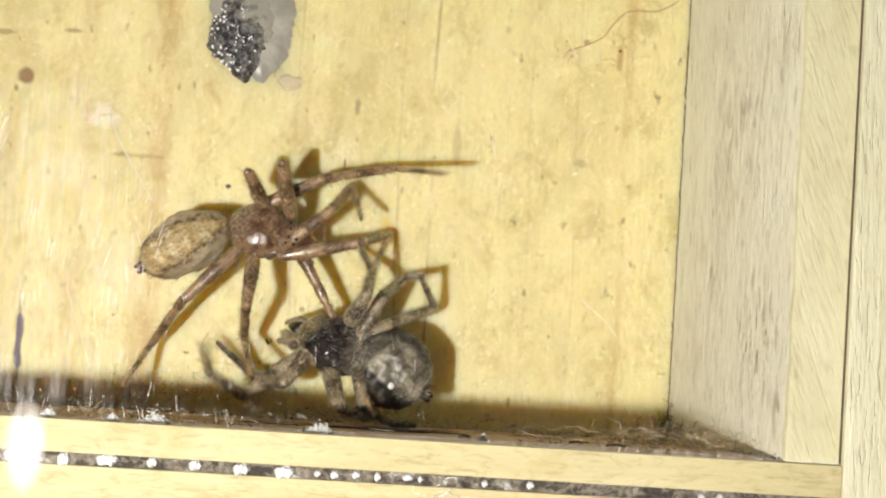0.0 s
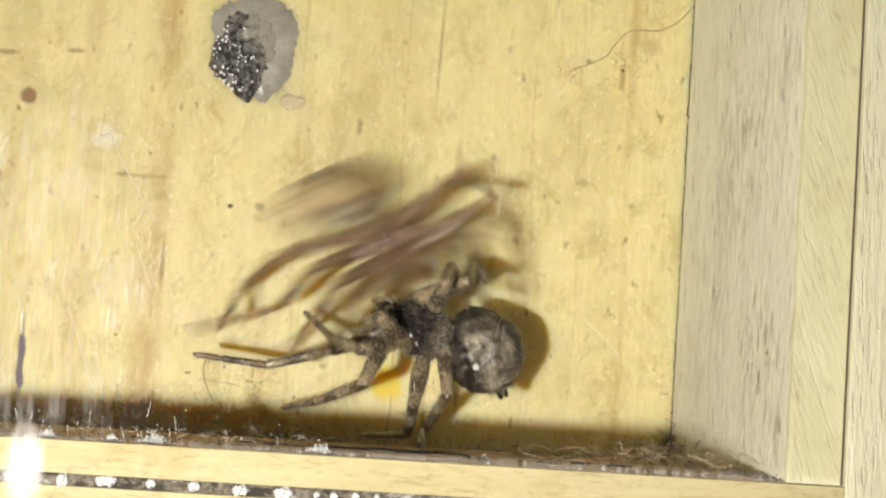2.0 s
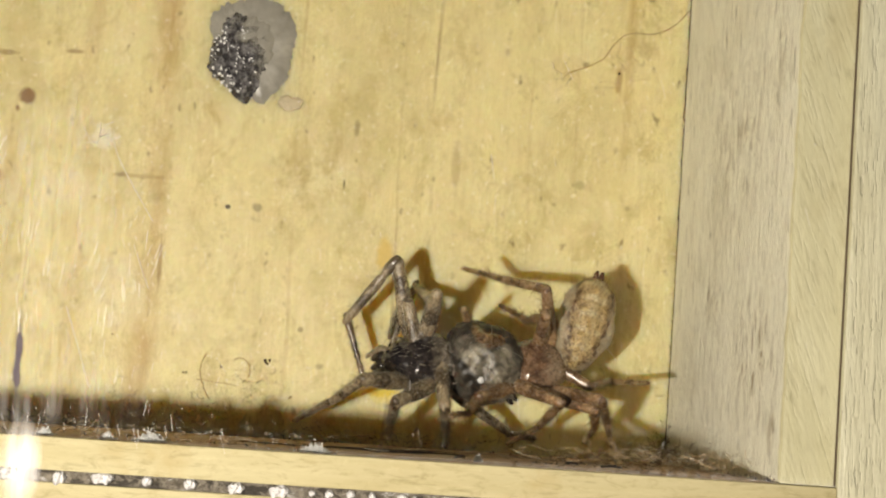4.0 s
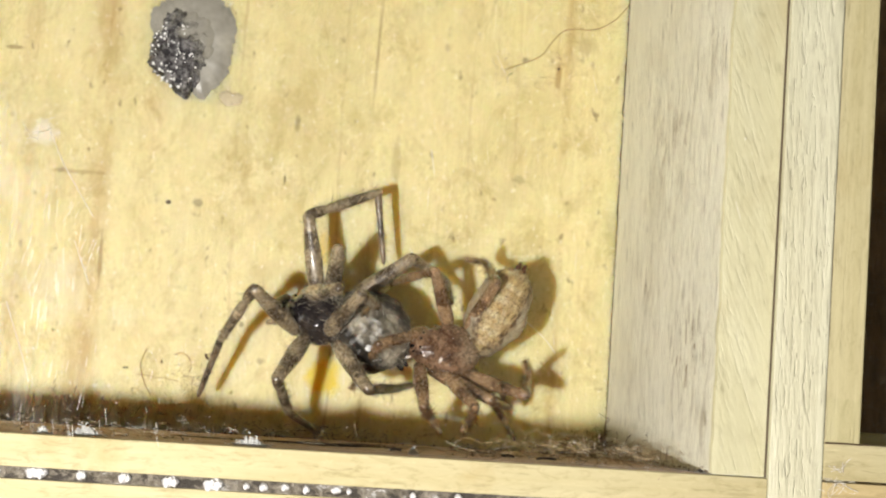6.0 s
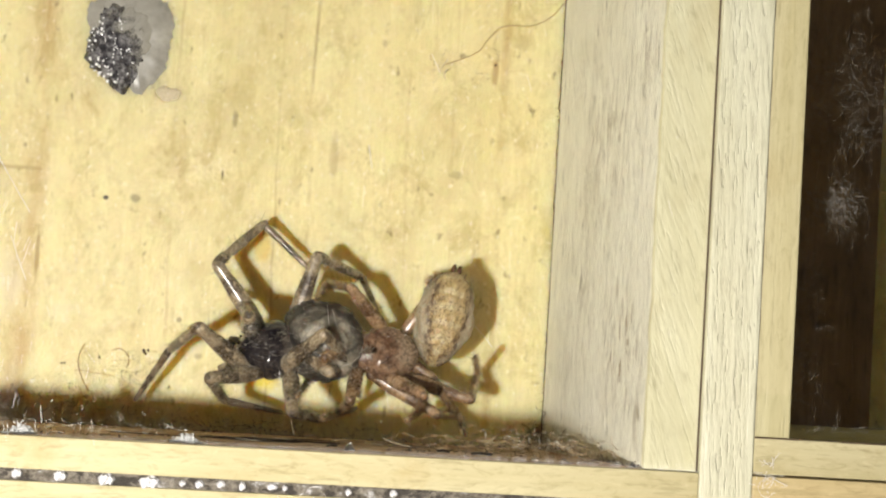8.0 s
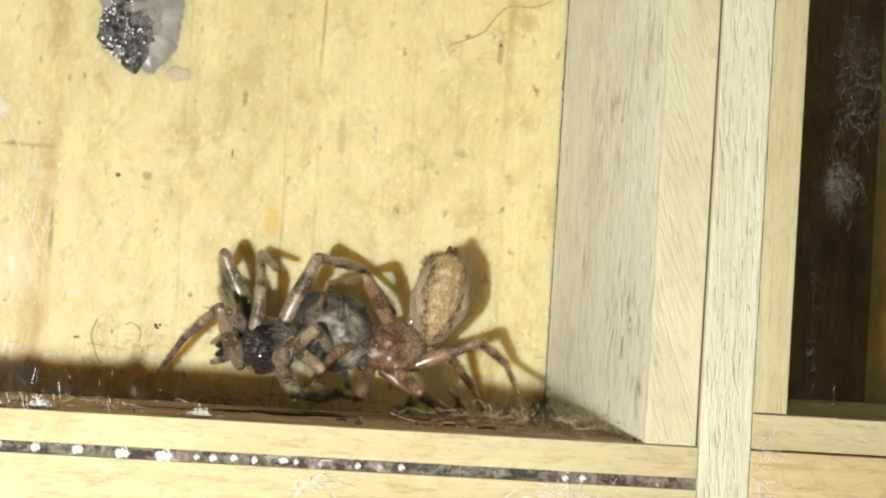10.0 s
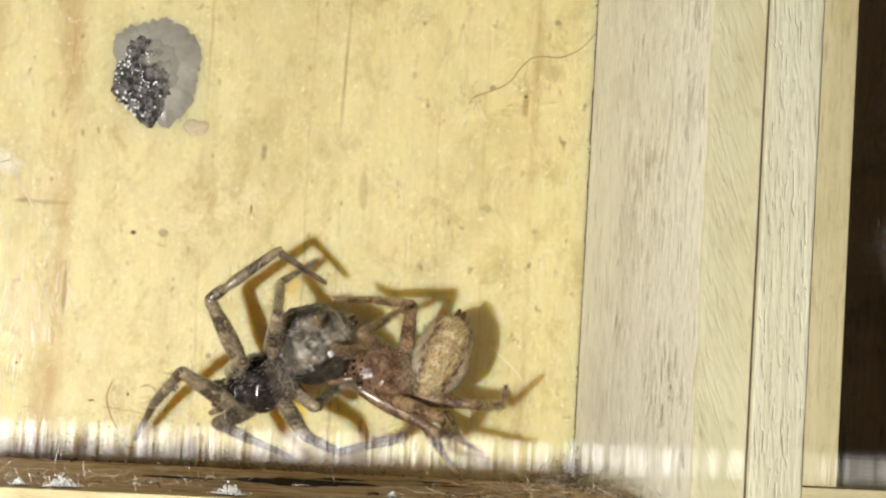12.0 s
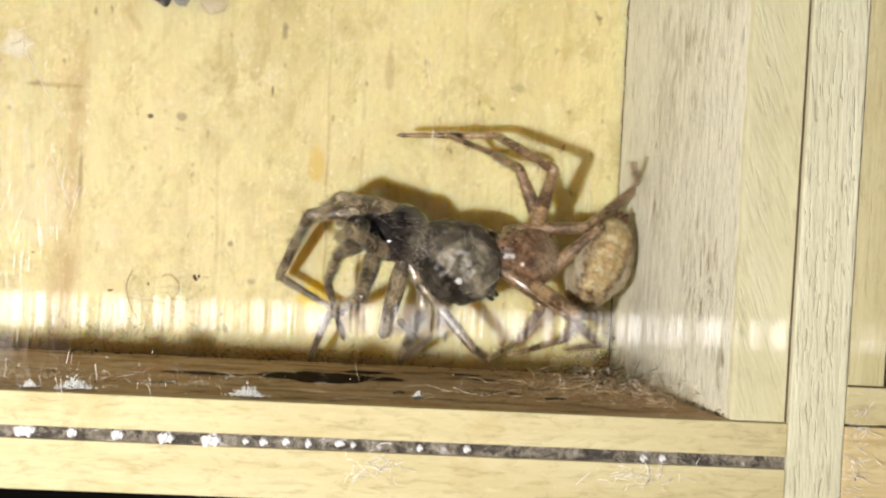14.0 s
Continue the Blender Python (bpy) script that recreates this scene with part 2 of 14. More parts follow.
        c = k.mix(blot, c, tone)
    k.bump(k.math("ADD", fibre, k.math("MULTIPLY", grit, 0.8)), 0.3, 0.00012)
    k.bsdf.inputs["Subsurface Radius"].default_value = (1.0, 0.70, 0.30)
    k.bsdf.inputs["Subsurface Scale"].default_value = 0.0034
    return k.done(c, 0.5, Specular_IOR_Level=0.35, Subsurface_Weight=0.9)


PANEL = panel_wood()
GREY_WOOD = wood("weathered_pine", (0.86, 0.845, 0.725), (0.79, 0.77, 0.645), (0.50, 0.465, 0.355), 2, 0.3, 0.4, 0.6, 3.0, 0.6, 0.0, 0.85, 0.32, 3.5, 3.0,
                 ((-25.0, 9.5, 7.0, 6.5, 1.0), (-31.0, 4.5, 2.5, 3.0, 0.9), (-18.0, 26.0, 9.0, 8.0, 0.6), (-28.0, 36.0, 5.0, 9.0, 0.6), (-12.0, 13.0, 6.0, 7.0, 0.45)))
EDGE_WOOD = wood("pine_edge", (0.63, 0.60, 0.41), (0.56, 0.525, 0.335), (0.42, 0.345, 0.18), 2, 0.08, 0.45, 0.46, 11.0, 0.28, 0.0, 0.04, 0.18, 3.0, 20.0)
STRIP_WOOD = wood("pale_strip", (0.665, 0.66, 0.475), (0.585, 0.572, 0.385), (0.45, 0.405, 0.235), 2, 0.06, 0.35, 0.36, 21.0, 0.6, 0.0, 0.05, 0.3, 3.0, 2.0)
NARROW_WOOD = wood("yellow_pine_edge", (0.61, 0.555, 0.335), (0.52, 0.46, 0.245), (0.42, 0.32, 0.13), 2, 0.1, 0.45, 0.5, 17.0, 0.35, 0.0, 0.05, 0.35, 1.5)
RAIL_WOOD = wood("yellow_pine_rail", (0.59, 0.54, 0.32), (0.49, 0.43, 0.225), (0.42, 0.31, 0.12), 0, 0.2, 0.6, 0.85, 31.0, 0.3, 0.0, 0.0, 0.3, 3.0)
SILL_WOOD = wood("orange_pine_rail", (0.64, 0.53, 0.29), (0.54, 0.43, 0.20), (0.42, 0.26, 0.09), 0, 0.2, 0.6, 0.5, 51.0, 0.2)


def dirty_ledge():
    """Brown wood under grey dust, with dark grime in broken streaks."""
    k = Nodes("dirty_ledge")
    fibre = k.noise(k.mapped((60, 2200, 2200)), 1.0, 5, 0.65)
    cloud = k.noise(k.mapped((130, 320, 320), (4, 1, 2)), 1.0, 7, 0.75, 0.5)
    grime = k.noise(k.mapped((210, 520, 520), (9, 3, 5)), 1.0, 6, 0.72, 0.6)
    fine = k.noise(k.mapped((2400, 2400, 2400), (1, 4, 8)), 1.0, 4, 0.75)
    c = k.mix(k.ramp(fibre, (0.35, 0.0), (0.7, 1.0)), (0.50, 0.29, 0.145), (0.35, 0.19, 0.09))
    c = k.mix(k.ramp(cloud, (0.38, 0.0), (0.58, 0.8)), c, (0.58, 0.45, 0.31))
    c = k.mix(k.ramp(grime, (0.52, 0.0), (0.62, 0.9)), c, (0.075, 0.042, 0.022))
    c = k.mix(k.ramp(fine, (0.56, 0.0), (0.70, 0.6)), c, (0.62, 0.56, 0.47))
    c = k.mix(k.ramp(fine, (0.30, 0.6), (0.42, 0.0)), c, (0.07, 0.04, 0.02))
    k.bump(k.math("ADD", fine, grime), 0.7, 0.0002)
    return k.done(c, 0.75, Specular_IOR_Level=0.3)


LEDGE_WOOD = dirty_ledge()
# brown wood toned down to deepen the shade in the next compartment
DARK_WOOD = wood("shade_brown_board", (0.40, 0.26, 0.165), (0.29, 0.182, 0.112), (0.12, 0.075, 0.048), 2, 0.3, 0.7, 0.6, 61.0, 0.3)



def plain(name, colour, rough=0.6, spread=0.25, scale=1500.0, **more):
    """A matt stuff with mottling at two scales."""
    k = Nodes(name)
    a = k.noise(k.mapped((scale,) * 3), 1.0, 5, 0.65)
    b = k.noise(k.mapped((scale * 6,) * 3, (3, 1, 2)), 1.0, 3, 0.6)
    c = k.mix(k.ramp(a, (0.3, 0.0), (0.7, 1.0)), tuple(v * (1 - spread) for v in colour), tuple(min(1, v * (1 + spread)) for v in colour))
    c = k.mix(k.ramp(b, (0.5, 0.0), (0.8, 0.4)), c, tuple(v * (1 - 2 * spread) for v in colour))
    k.bump(b, 0.3, 0.00005)
    return k.done(c, rough, **more)


DIRT = plain("dark_dirt", (0.10, 0.065, 0.035), 0.85, 0.4)


def pane_glass():
    """Wiped acrylic: clear, with fine upright scratches that draw a lamp's reflection out sideways."""
    k = Nodes("wiped_acrylic")
    t = k.tree
    clear = t.nodes.new("ShaderNodeBsdfTransparent")
    clear.inputs[0].default_value = (0.97, 0.98, 0.96, 1)
    gloss = t.nodes.new("ShaderNodeBsdfAnisotropic")
    gloss.inputs["Color"].default_value = (0.95, 0.97, 1.0, 1)
    gloss.inputs["Roughness"].default_value = 0.17
    gloss.inputs["Anisotropy"].default_value = 0.95
    gloss.inputs["Rotation"].default_value = 0.0
    tangent = t.nodes.new("ShaderNodeTangent")
    tangent.direction_type, tangent.axis = "RADIAL", "X"
    k.link(tangent.outputs[0], gloss.inputs["Tangent"])
    streak = k.ramp(k.noise(k.mapped((2200, 1, 60)), 1.0, 4, 0.7), (0.40, 0.02), (0.70, 1.0))
    amount = k.math("MULTIPLY", streak, 0.0068)
    mixer = t.nodes.new("ShaderNodeMixShader")
    k.link(amount, mixer.inputs[0])
    k.link(clear.outputs[0], mixer.inputs[1])
    k.link(gloss.outputs[0], mixer.inputs[2])
    # thin film of wiped dust near the lower corner, in upright streaks
    dust = t.nodes.new("ShaderNodeBsdfDiffuse")
    dust.inputs[0].default_value = (0.86, 0.86, 0.84, 1)
    x, z = k.axis(k.coord, 0), k.axis(k.coord, 2)
    cloud = k.noise(k.mapped((160, 1, 120), (2, 0, 5)), 1.0, 6, 0.7, 0.5)
    wipe = k.ramp(k.noise(k.mapped((1500, 1, 110), (5, 0, 1)), 1.0, 5, 0.75), (0.44, 0.05), (0.66, 1.0))
    film = 0.004
    for px, pz, rx, rz, strength in ((-58, 5, 11, 8, 0.24), (-50, 16, 8, 11, 0.17), (-47, 4, 9, 5, 0.10)):
        dx = k.math("DIVIDE", k.math("SUBTRACT", x, px * MM), rx * MM)
        dz = k.math("DIVIDE", k.math("SUBTRACT", z, pz * MM), rz * MM)
        away = k.math("SQRT", k.math("ADD", k.math("MULTIPLY", dx, dx), k.math("MULTIPLY", dz, dz)))
        film = k.math("ADD", film, k.ramp(away, (0.2, strength), (1.0, 0.0)))
    film = k.math("MULTIPLY", k.math("MULTIPLY", film, wipe), k.ramp(cloud, (0.38, 0.1), (0.66, 1.0)))
    hazy = t.nodes.new("ShaderNodeMixShader")
    k.link(film, hazy.inputs[0])
    k.link(mixer.outputs[0], hazy.inputs[1])
    k.link(dust.outputs[0], hazy.inputs[2])
    k.link(hazy.outputs[0], t.nodes["Material Output"].inputs[0])
    return k.mat


PANE = pane_glass()

# ---- the box: back board, ledge, divider, rails ----
FRONT = -33.0


def structure(name, bm, material, label):
    return tagged(part(name, bm, material), label, kind="structure")


def sawn_strip(x0, x1, y0, y1, z0, z1):
    """An upright strip whose inner edge was sawn unevenly."""
    bm = bmesh.new()
    count = 160
    rows = []
    for i in range(count + 1):
        z = z0 + (z1 - z0) * i / count
        w = 0.16 * noise.noise(Vector((0.3, 0.0, z * 0.35))) + 0.10 * noise.noise(Vector((0.8, 0.0, z * 1.3)))
        rows.append([bm.verts.new(p) for p in ((x0 + w, y1, z), (x0 + w + 0.12, y0 + 0.03, z), (x0 + w + 0.45, y0, z), (x1, y0, z), (x1, y1, z))])
    for a, b in zip(rows, rows[1:]):
        for i in range(5):
            bm.faces.new((a[i], a[(i + 1) % 5], b[(i + 1) % 5], b[i]))
    bm.faces.new(rows[0][::-1])
    bm.faces.new(rows[-1])
    bmesh.ops.recalc_face_normals(bm, faces=bm.faces[:])
    return bm


structure("wall_back", block((-125, 0, -2), (75, 4, 110), 0), PANEL, "pale yellow plywood back board with brown stains")
ledge_bm = bmesh.new()
profile = [(0.0, -0.05), (FRONT, 0.80), (FRONT, -1.6), (0.0, -1.9)]
ends = [[ledge_bm.verts.new((x, y, z)) for y, z in profile] for x in (-125, 3.5)]
for i in range(4):
    ledge_bm.faces.new((ends[0][i], ends[0][(i + 1) % 4], ends[1][(i + 1) % 4], ends[1][i]))
ledge_bm.faces.new(ends[0])
ledge_bm.faces.new(ends[1][::-1])
bmesh.ops.recalc_face_normals(ledge_bm, faces=ledge_bm.faces[:])
structure("floor_ledge", ledge_bm, LEDGE_WOOD, "dirty brown wooden ledge at the bottom of the box")
structure("wall_divider", prism([(0.02, -0.02), (2.9, FRONT), (13.3, FRONT), (13.3, -0.02)], -1.6, 110, 0.12), GREY_WOOD,
          "weathered grey pine divider between two compartments")
structure("trim_divider_edge", sawn_strip(2.72, 6.62, FRONT - 0.09, FRONT + 0.3, 0.9, 110), EDGE_WOOD, "pale yellow sawn edge of the divider")
structure("trim_divider_edge_2", block((10.63, FRONT - 0.80, 3.6), (13.25, FRONT - 0.01, 110), 0.08), NARROW_WOOD, "narrow pale yellow sawn edge of the divider")
structure("trim_strip", block((6.72, FRONT - 1.02, -6.4), (10.6, FRONT - 0.02, 110), 0.14), STRIP_WOOD,
          "thin pale wooden strip that holds the panes")
# dark colour stands in for the shade in the gap at the strip's side
structure("trim_joint", block((6.64, FRONT - 0.35, 0.9), (6.715, FRONT - 0.1, 110), 0), DIRT, "dark filler for the shaded gap beside the strip")
structure("trim_rail_upper", block((-125, FRONT - 0.95, -1.45), (6.7, FRONT - 0.05, 0.84), 0.1), RAIL_WOOD, "yellow pine rail below the pane")
structure("trim_rail_lower", block((-125, FRONT - 0.98, -5.7), (6.7, FRONT + 4, -2.3), 0.1), RAIL_WOOD, "lower yellow pine rail")
structure("trim_sill_upper", block((10.65, FRONT - 0.92, 1.0), (75, -0.05, 3.6), 0.12), RAIL_WOOD, "yellow pine sill of the next compartment")
structure("trim_sill_lower", block((10.65, FRONT - 0.98, -5.6), (75, FRONT + 4, 0.85), 0.12), SILL_WOOD, "orange grained lower rail of the next compartment")
# added dark board, ends just inside the divider's shadow on the pale plywood
structure("wall_back_2", block((13.32, -1.2, 3.62), (30.2, -0.05, 109.9), 0), DARK_WOOD, "brown board darkened for the shade at the back of the next compartment")
structure("wall_left", block((-129, FRONT, -12), (-125.02, 0, 110), 0), GREY_WOOD, "grey pine side of the box")
structure("wall_right", block((75.02, FRONT, -12), (79, 0, 110), 0), GREY_WOOD, "grey pine far side of the box")
structure("ceiling", block((-129, FRONT, 110.02), (79, 4, 114), 0), GREY_WOOD, "grey pine top of the box")
# the panes sit a little loose and lean back by half a degree
PANE_LEAN, PANE_PIVOT = 0.6, Vector((0, FRONT * MM, 45 * MM))
for n, (x0, x1, z0) in enumerate(((-124.9, 6.6, 0.9), (10.75, 74.9, 3.65)), 1):
    pane = part(f"window_{n}", block((x0, FRONT - 0.85, z0), (x1, FRONT - 0.4, 109), 0), PANE)
    pane.visible_shadow = False
    pane.matrix_basis = Matrix.Translation(PANE_PIVOT) @ Matrix.Rotation(radians(-PANE_LEAN), 4, "X") @ Matrix.Translation(-PANE_PIVOT)
    tagged(pane, "clear scratched acrylic pane with dust and wipe marks", kind="structure")


# ---- round bodies ----
def bristle(bm, root, way, length, thick):
    """One stiff hair: a three-sided spike."""
    way = way.normalized()
    side = way.orthogonal().normalized()
    other = way.cross(side)
    base = [bm.verts.new(root + thick * (side * math.cos(a) + other * math.sin(a))) for a in (0, 2.1, 4.2)]
    tip = bm.verts.new(root + way * length)
    for i in range(3):
        bm.faces.new((base[i], base[(i + 1) % 3], tip)).material_index = 1


def tube(profile, sides=12, flat=1.0):
    """A body of revolution along +x from (x, radius) pairs."""
    bm = bmesh.new()
    rings = []
    for x, r in profile:
        rings.append([bm.verts.new((x, r * math.cos(math.tau * i / sides), flat * r * math.sin(math.tau * i / sides))) for i in range(sides)])
    for a, b in zip(rings, rings[1:]):
        for i in range(sides):
            bm.faces.new((a[i], a[(i + 1) % sides], b[(i + 1) % sides], b[i]))
    bm.faces.new(rings[0][::-1])
    bm.faces.new(rings[-1])
    bmesh.ops.recalc_face_normals(bm, faces=bm.faces[:])
    return bm


def egg(length, width, height, front=0.75, rng=None, hairs=0, hair=0.5, lump=0.05, waist=0.0, wrinkle=0.0, fine=1):
    """A lumpy, wrinkled ovoid, x forward, narrower at the front by the given share."""
    bm = bmesh.new()
    bmesh.ops.create_uvsphere(bm, u_segments=32 * fine, v_segments=22 * fine, radius=1, matrix=Matrix.Rotation(math.pi / 2, 4, "Y"))
    off = Vector((length, width, 0))
    for v in bm.verts:
        n = v.co.normalized()
        u = n.x
        k = 1 + (front - 1) * max(u, 0) ** 1.4 - waist * math.exp(-((u - 0.35) / 0.16) ** 2)
        k *= 1 + lump * noise.noise(n * 2.3 + off) + lump * 0.5 * noise.noise(n * 6.0)
        if wrinkle:
            # folds that run round the body, broken into knobs
            fold = 1 - 2 * abs(noise.noise(Vector((n.x * 7.5, n.y * 1.6, n.z * 1.6)) + off))
            knob = noise.noise(n * 13 + off)
            k *= 1 + wrinkle * (0.6 * fold + 0.7 * knob + 0.4 * noise.noise(n * 27 + off)) * (1 - 0.7 * max(u, 0))
        v.co = Vector((n.x * length / 2 * (1 + 0.03 * noise.noise(n * 4) + wrinkle * 0.8 * noise.noise(n * 11)), n.y * width / 2 * k, n.z * height / 2 * k))
    bm.normal_update()
    roots = [v for v in bm.verts]
    for n in range(hairs):
        v = rng.choice(roots)
        way = v.normal * 0.55 + Vector((-1.1, rng.uniform(-0.5, 0.5), rng.uniform(-0.3, 0.3)))
        bristle(bm, v.co - v.normal * 0.05 + Vector([rng.uniform(-0.15, 0.15) for _ in range(3)]) * 0.4, way, hair * rng.uniform(0.5, 1.5), 0.014)
    return bm


# ---- marks, dust and cobweb ----
def thread(points, radius, sides=5, rng=None, wander=0.0):
    """A thin round thread through points (millimetres), smoothed."""
    bm = bmesh.new()
    pts = [Vector(p) for p in points]
    fine = []
    for i in range(len(pts) - 1):
        p0, p1, p2, p3 = pts[max(i - 1, 0)], pts[i], pts[i + 1], pts[min(i + 2, len(pts) - 1)]
        for n in range(6):
            u = n / 6
            fine.append(0.5 * (2 * p1 + (p2 - p0) * u + (2 * p0 - 5 * p1 + 4 * p2 - p3) * u * u + (3 * p1 - p0 - 3 * p2 + p3) * u ** 3))
    fine.append(pts[-1])
    if rng:
        fine = [p + Vector([rng.uniform(-wander, wander) for _ in range(3)]) for p in fine]
    add_thread(bm, fine, radius, sides)
    return bm


def add_thread(bm, fine, radius, sides=4):
    rings = []
    for i, p in enumerate(fine):
        way = (fine[min(i + 1, len(fine) - 1)] - fine[max(i - 1, 0)]).normalized()
        a = way.orthogonal().normalized()
        b = way.cross(a)
        rings.append([bm.verts.new(p + radius * (a * math.cos(math.tau * k / sides) + b * math.sin(math.tau * k / sides))) for k in range(sides)])
    for r, q in zip(rings, rings[1:]):
        best = min(range(sides), key=lambda n: (r[0].co - q[n].co).length)
        for k in range(sides):
            bm.faces.new((r[k], r[(k + 1) % sides], q[(k + 1 + best) % sides], q[(k + best) % sides]))


def tangle(rng, count, centre, spread, length, radius, sag=0.3, rise=0.6):
    """Many short wandering hairs about a place, in one mesh."""
    bm = bmesh.new()
    for _ in range(count):
        p = Vector([c + rng.gauss(0, 1) * w for c, w in zip(centre, spread)])
        way = Vector((rng.gauss(0, 1), rng.gauss(0, 0.6), rng.gauss(0, rise))).normalized()
        bend = Vector((rng.gauss(0, 1), rng.gauss(0, 1), rng.gauss(0, rise * 1.4))) * sag
        fine, step = [], length * rng.uniform(0.4, 1.3) / 6
        for _ in range(7):
            fine.append(p.copy())
            p = p + way * step
            way = (way + bend * 0.35).normalized()
        add_thread(bm, fine, radius * rng.uniform(0.6, 1.4), 3)
    return bm


def chip(bm, at, size, rng, flat=0.5):
    """A small angular crumb."""
    m = Matrix.Translation(at) @ Euler([rng.uniform(0, 6.28) for _ in range(3)]).to_matrix().to_4x4() @ Matrix.Diagonal((size, size * rng.uniform(0.5, 1), size * flat, 1))
    bmesh.ops.create_icosphere(bm, subdivisions=1, radius=1, matrix=m)


def broken_filler():
    """Brittle grey filler with black holes and pale glossy smears."""
    k = Nodes("grey_brown_filler")
    big = k.noise(k.mapped((520, 900, 900)), 1.0, 5, 0.7, 0.5)
    small = k.noise(k.mapped((1900, 1900, 1900), (3, 1, 2)), 1.0, 4, 0.7)
    c = k.mix(k.ramp(small, (0.35, 0.0), (0.65, 1.0)), (0.10, 0.085, 0.06), (0.32, 0.29, 0.23))
    c = k.mix(k.ramp(big, (0.50, 0.0), (0.56, 0.95)), c, (0.05, 0.043, 0.034))
    c = k.mix(k.ramp(big, (0.34, 0.8), (0.42, 0.0)), c, (0.62, 0.62, 0.60))
    k.bump(k.math("SUBTRACT", small, k.math("MULTIPLY", big, 2.0)), 1.0, 0.0004)
    return k.done(c, k.ramp(big, (0.4, 0.25), (0.6, 0.7)), Specular_IOR_Level=0.6)


SILK = plain("grey_silk", (0.52, 0.45, 0.34), 0.5, 0.25)
CELL_SILK = plain("dusty_silk", (0.38, 0.355, 0.33), 0.6, 0.2)
WEB_BROWN = plain("dusty_brown_web", (0.44, 0.33, 0.20), 0.5, 0.3)
PALE_SILK = plain("white_silk", (0.82, 0.81, 0.77), 0.5, 0.08)
BROWN_HAIR = plain("brown_hair", (0.38, 0.26, 0.12), 0.4, 0.3)
WHITE_CRUMB = plain("white_crumb", (0.70, 0.71, 0.72), 0.75, 0.2)
CAULK = broken_filler()
DAB = plain("glint_white_silicone", (0.66, 0.66, 0.65), 0.14, 0.2)
FILM = plain("grey_film", (0.31, 0.295, 0.26), 0.36, 0.25, 500.0)


def crust_skin():
    k = Nodes("black_glittering_crust")
    n = k.noise(k.mapped((1300, 1300, 1300)), 1.0, 4, 0.7)
    wide = k.noise(k.mapped((420, 420, 420), (3, 1, 6)), 1.0, 5, 0.7, 0.4)
    c = k.mix(k.ramp(n, (0.45, 0.0), (0.72, 1.0)), (0.03, 0.028, 0.034), (0.36, 0.35, 0.36))
    # towards the smooth side grey film lies over the crust in ragged patches
    over = k.math("ADD", wide, k.math("MULTIPLY", k.axis(k.coord, 0), 90.0))
    over = k.math("ADD", over, k.math("MULTIPLY", k.axis(k.coord, 2), 55.0))
    veil = k.ramp(over, (0.56, 0.0), (0.70, 0.95))
    c = k.mix(veil, c, (0.32, 0.305, 0.27))
    k.bump(k.math("MULTIPLY", n, k.math("SUBTRACT", 1.05, veil)), 1.0, 0.0006)
    return k.done(c, k.ramp(veil, (0.2, 0.14), (0.8, 0.36)), Specular_IOR_Level=0.8)


def blob_disc(rx, rz, thick, rng, rough=0.12, sides=120, rings=12):
    """An irregular domed patch in the plane of the back board, facing the room."""
    bm = bmesh.new()
    seed = Vector((rng.uniform(0, 50), 0, 0))
    loops = []
    for j in range(1, rings + 1):
        u = j / rings
        loop = []
        for i in range(sides):
            a = math.tau * i / sides
            d = Vector((math.cos(a), math.sin(a), 0))
            k = 1 + rough * noise.noise(d * 1.1 + seed) + rough * 0.45 * noise.noise(d * 3.3 + seed) + rough * 0.3 * noise.noise(d * 9 + seed) + rough * 0.15 * noise.noise(d * 23 + seed)
            y = -thick * (1 - u ** 5) * (1 + 0.25 * noise.noise(d * u * 3 + seed))
            loop.append(bm.verts.new((rx * k * u * d.x, y if j < rings else 0.0, rz * k * u * d.y)))
        loops.append(loop)
    mid = bm.verts.new((0, -thick, 0))
    for i in range(sides):
        bm.faces.new((mid, loops[0][i], loops[0][(i + 1) % sides]))
        for a, b in zip(loops, loops[1:]):
            bm.faces.new((a[i], b[i], b[(i + 1) % sides], a[(i + 1) % sides]))
    bmesh.ops.recalc_face_normals(bm, faces=bm.faces[:])
    return bm


def build_lump():
    """The grey dried lump on the board with its glittering black side."""
    rng = random.Random(4)
    base = hub("dried_lump", (-39.75, -0.02, 34.85))
    part("film", blob_disc(3.75, 4.75, 0.55, rng, 0.28), FILM, base, "smooth grey film", True)
    crust = blob_disc(3.0, 4.0, 0.75, rng, 0.26)
    for v in crust.verts:
        v.co.y -= 0.12 * (1 + noise.noise(v.co * 3.1)) if v.co.y < -0.01 else 0
    ob = part("crust", crust, crust_skin(), base, "black glittering crust", True)
    ob.location = Vector((-0.75, -0.08, -0.6)) * MM
    # near-white beads paint the crust's bright glints
    bead_skin = plain("white_glint_bead", (0.88, 0.88, 0.90), 0.25, 0.06)
    for n in range(190):
        a, r = rng.uniform(0, math.tau), math.sqrt(rng.random())
        bm = bmesh.new()
        chip(bm, (0, 0, 0), rng.uniform(0.05, 0.15) * rng.uniform(0.7, 1.5), rng, 0.7)
        bead = part("bead", bm, bead_skin, base, smooth=True)
        bead.location = Vector((-1.35 + 2.1 * r * math.cos(a), -1.0 + 0.3 * r, -1.0 + 3.2 * r * math.sin(a))) * MM
    tail = part("tail", blob_disc(1.05, 0.7, 0.08, rng, 0.5), plain("thin_grey_smear", (0.50, 0.42, 0.27), 0.5, 0.15), base, "thin smeared tail", True)
    tail.location = Vector((3.9, 0, -4.7)) * MM
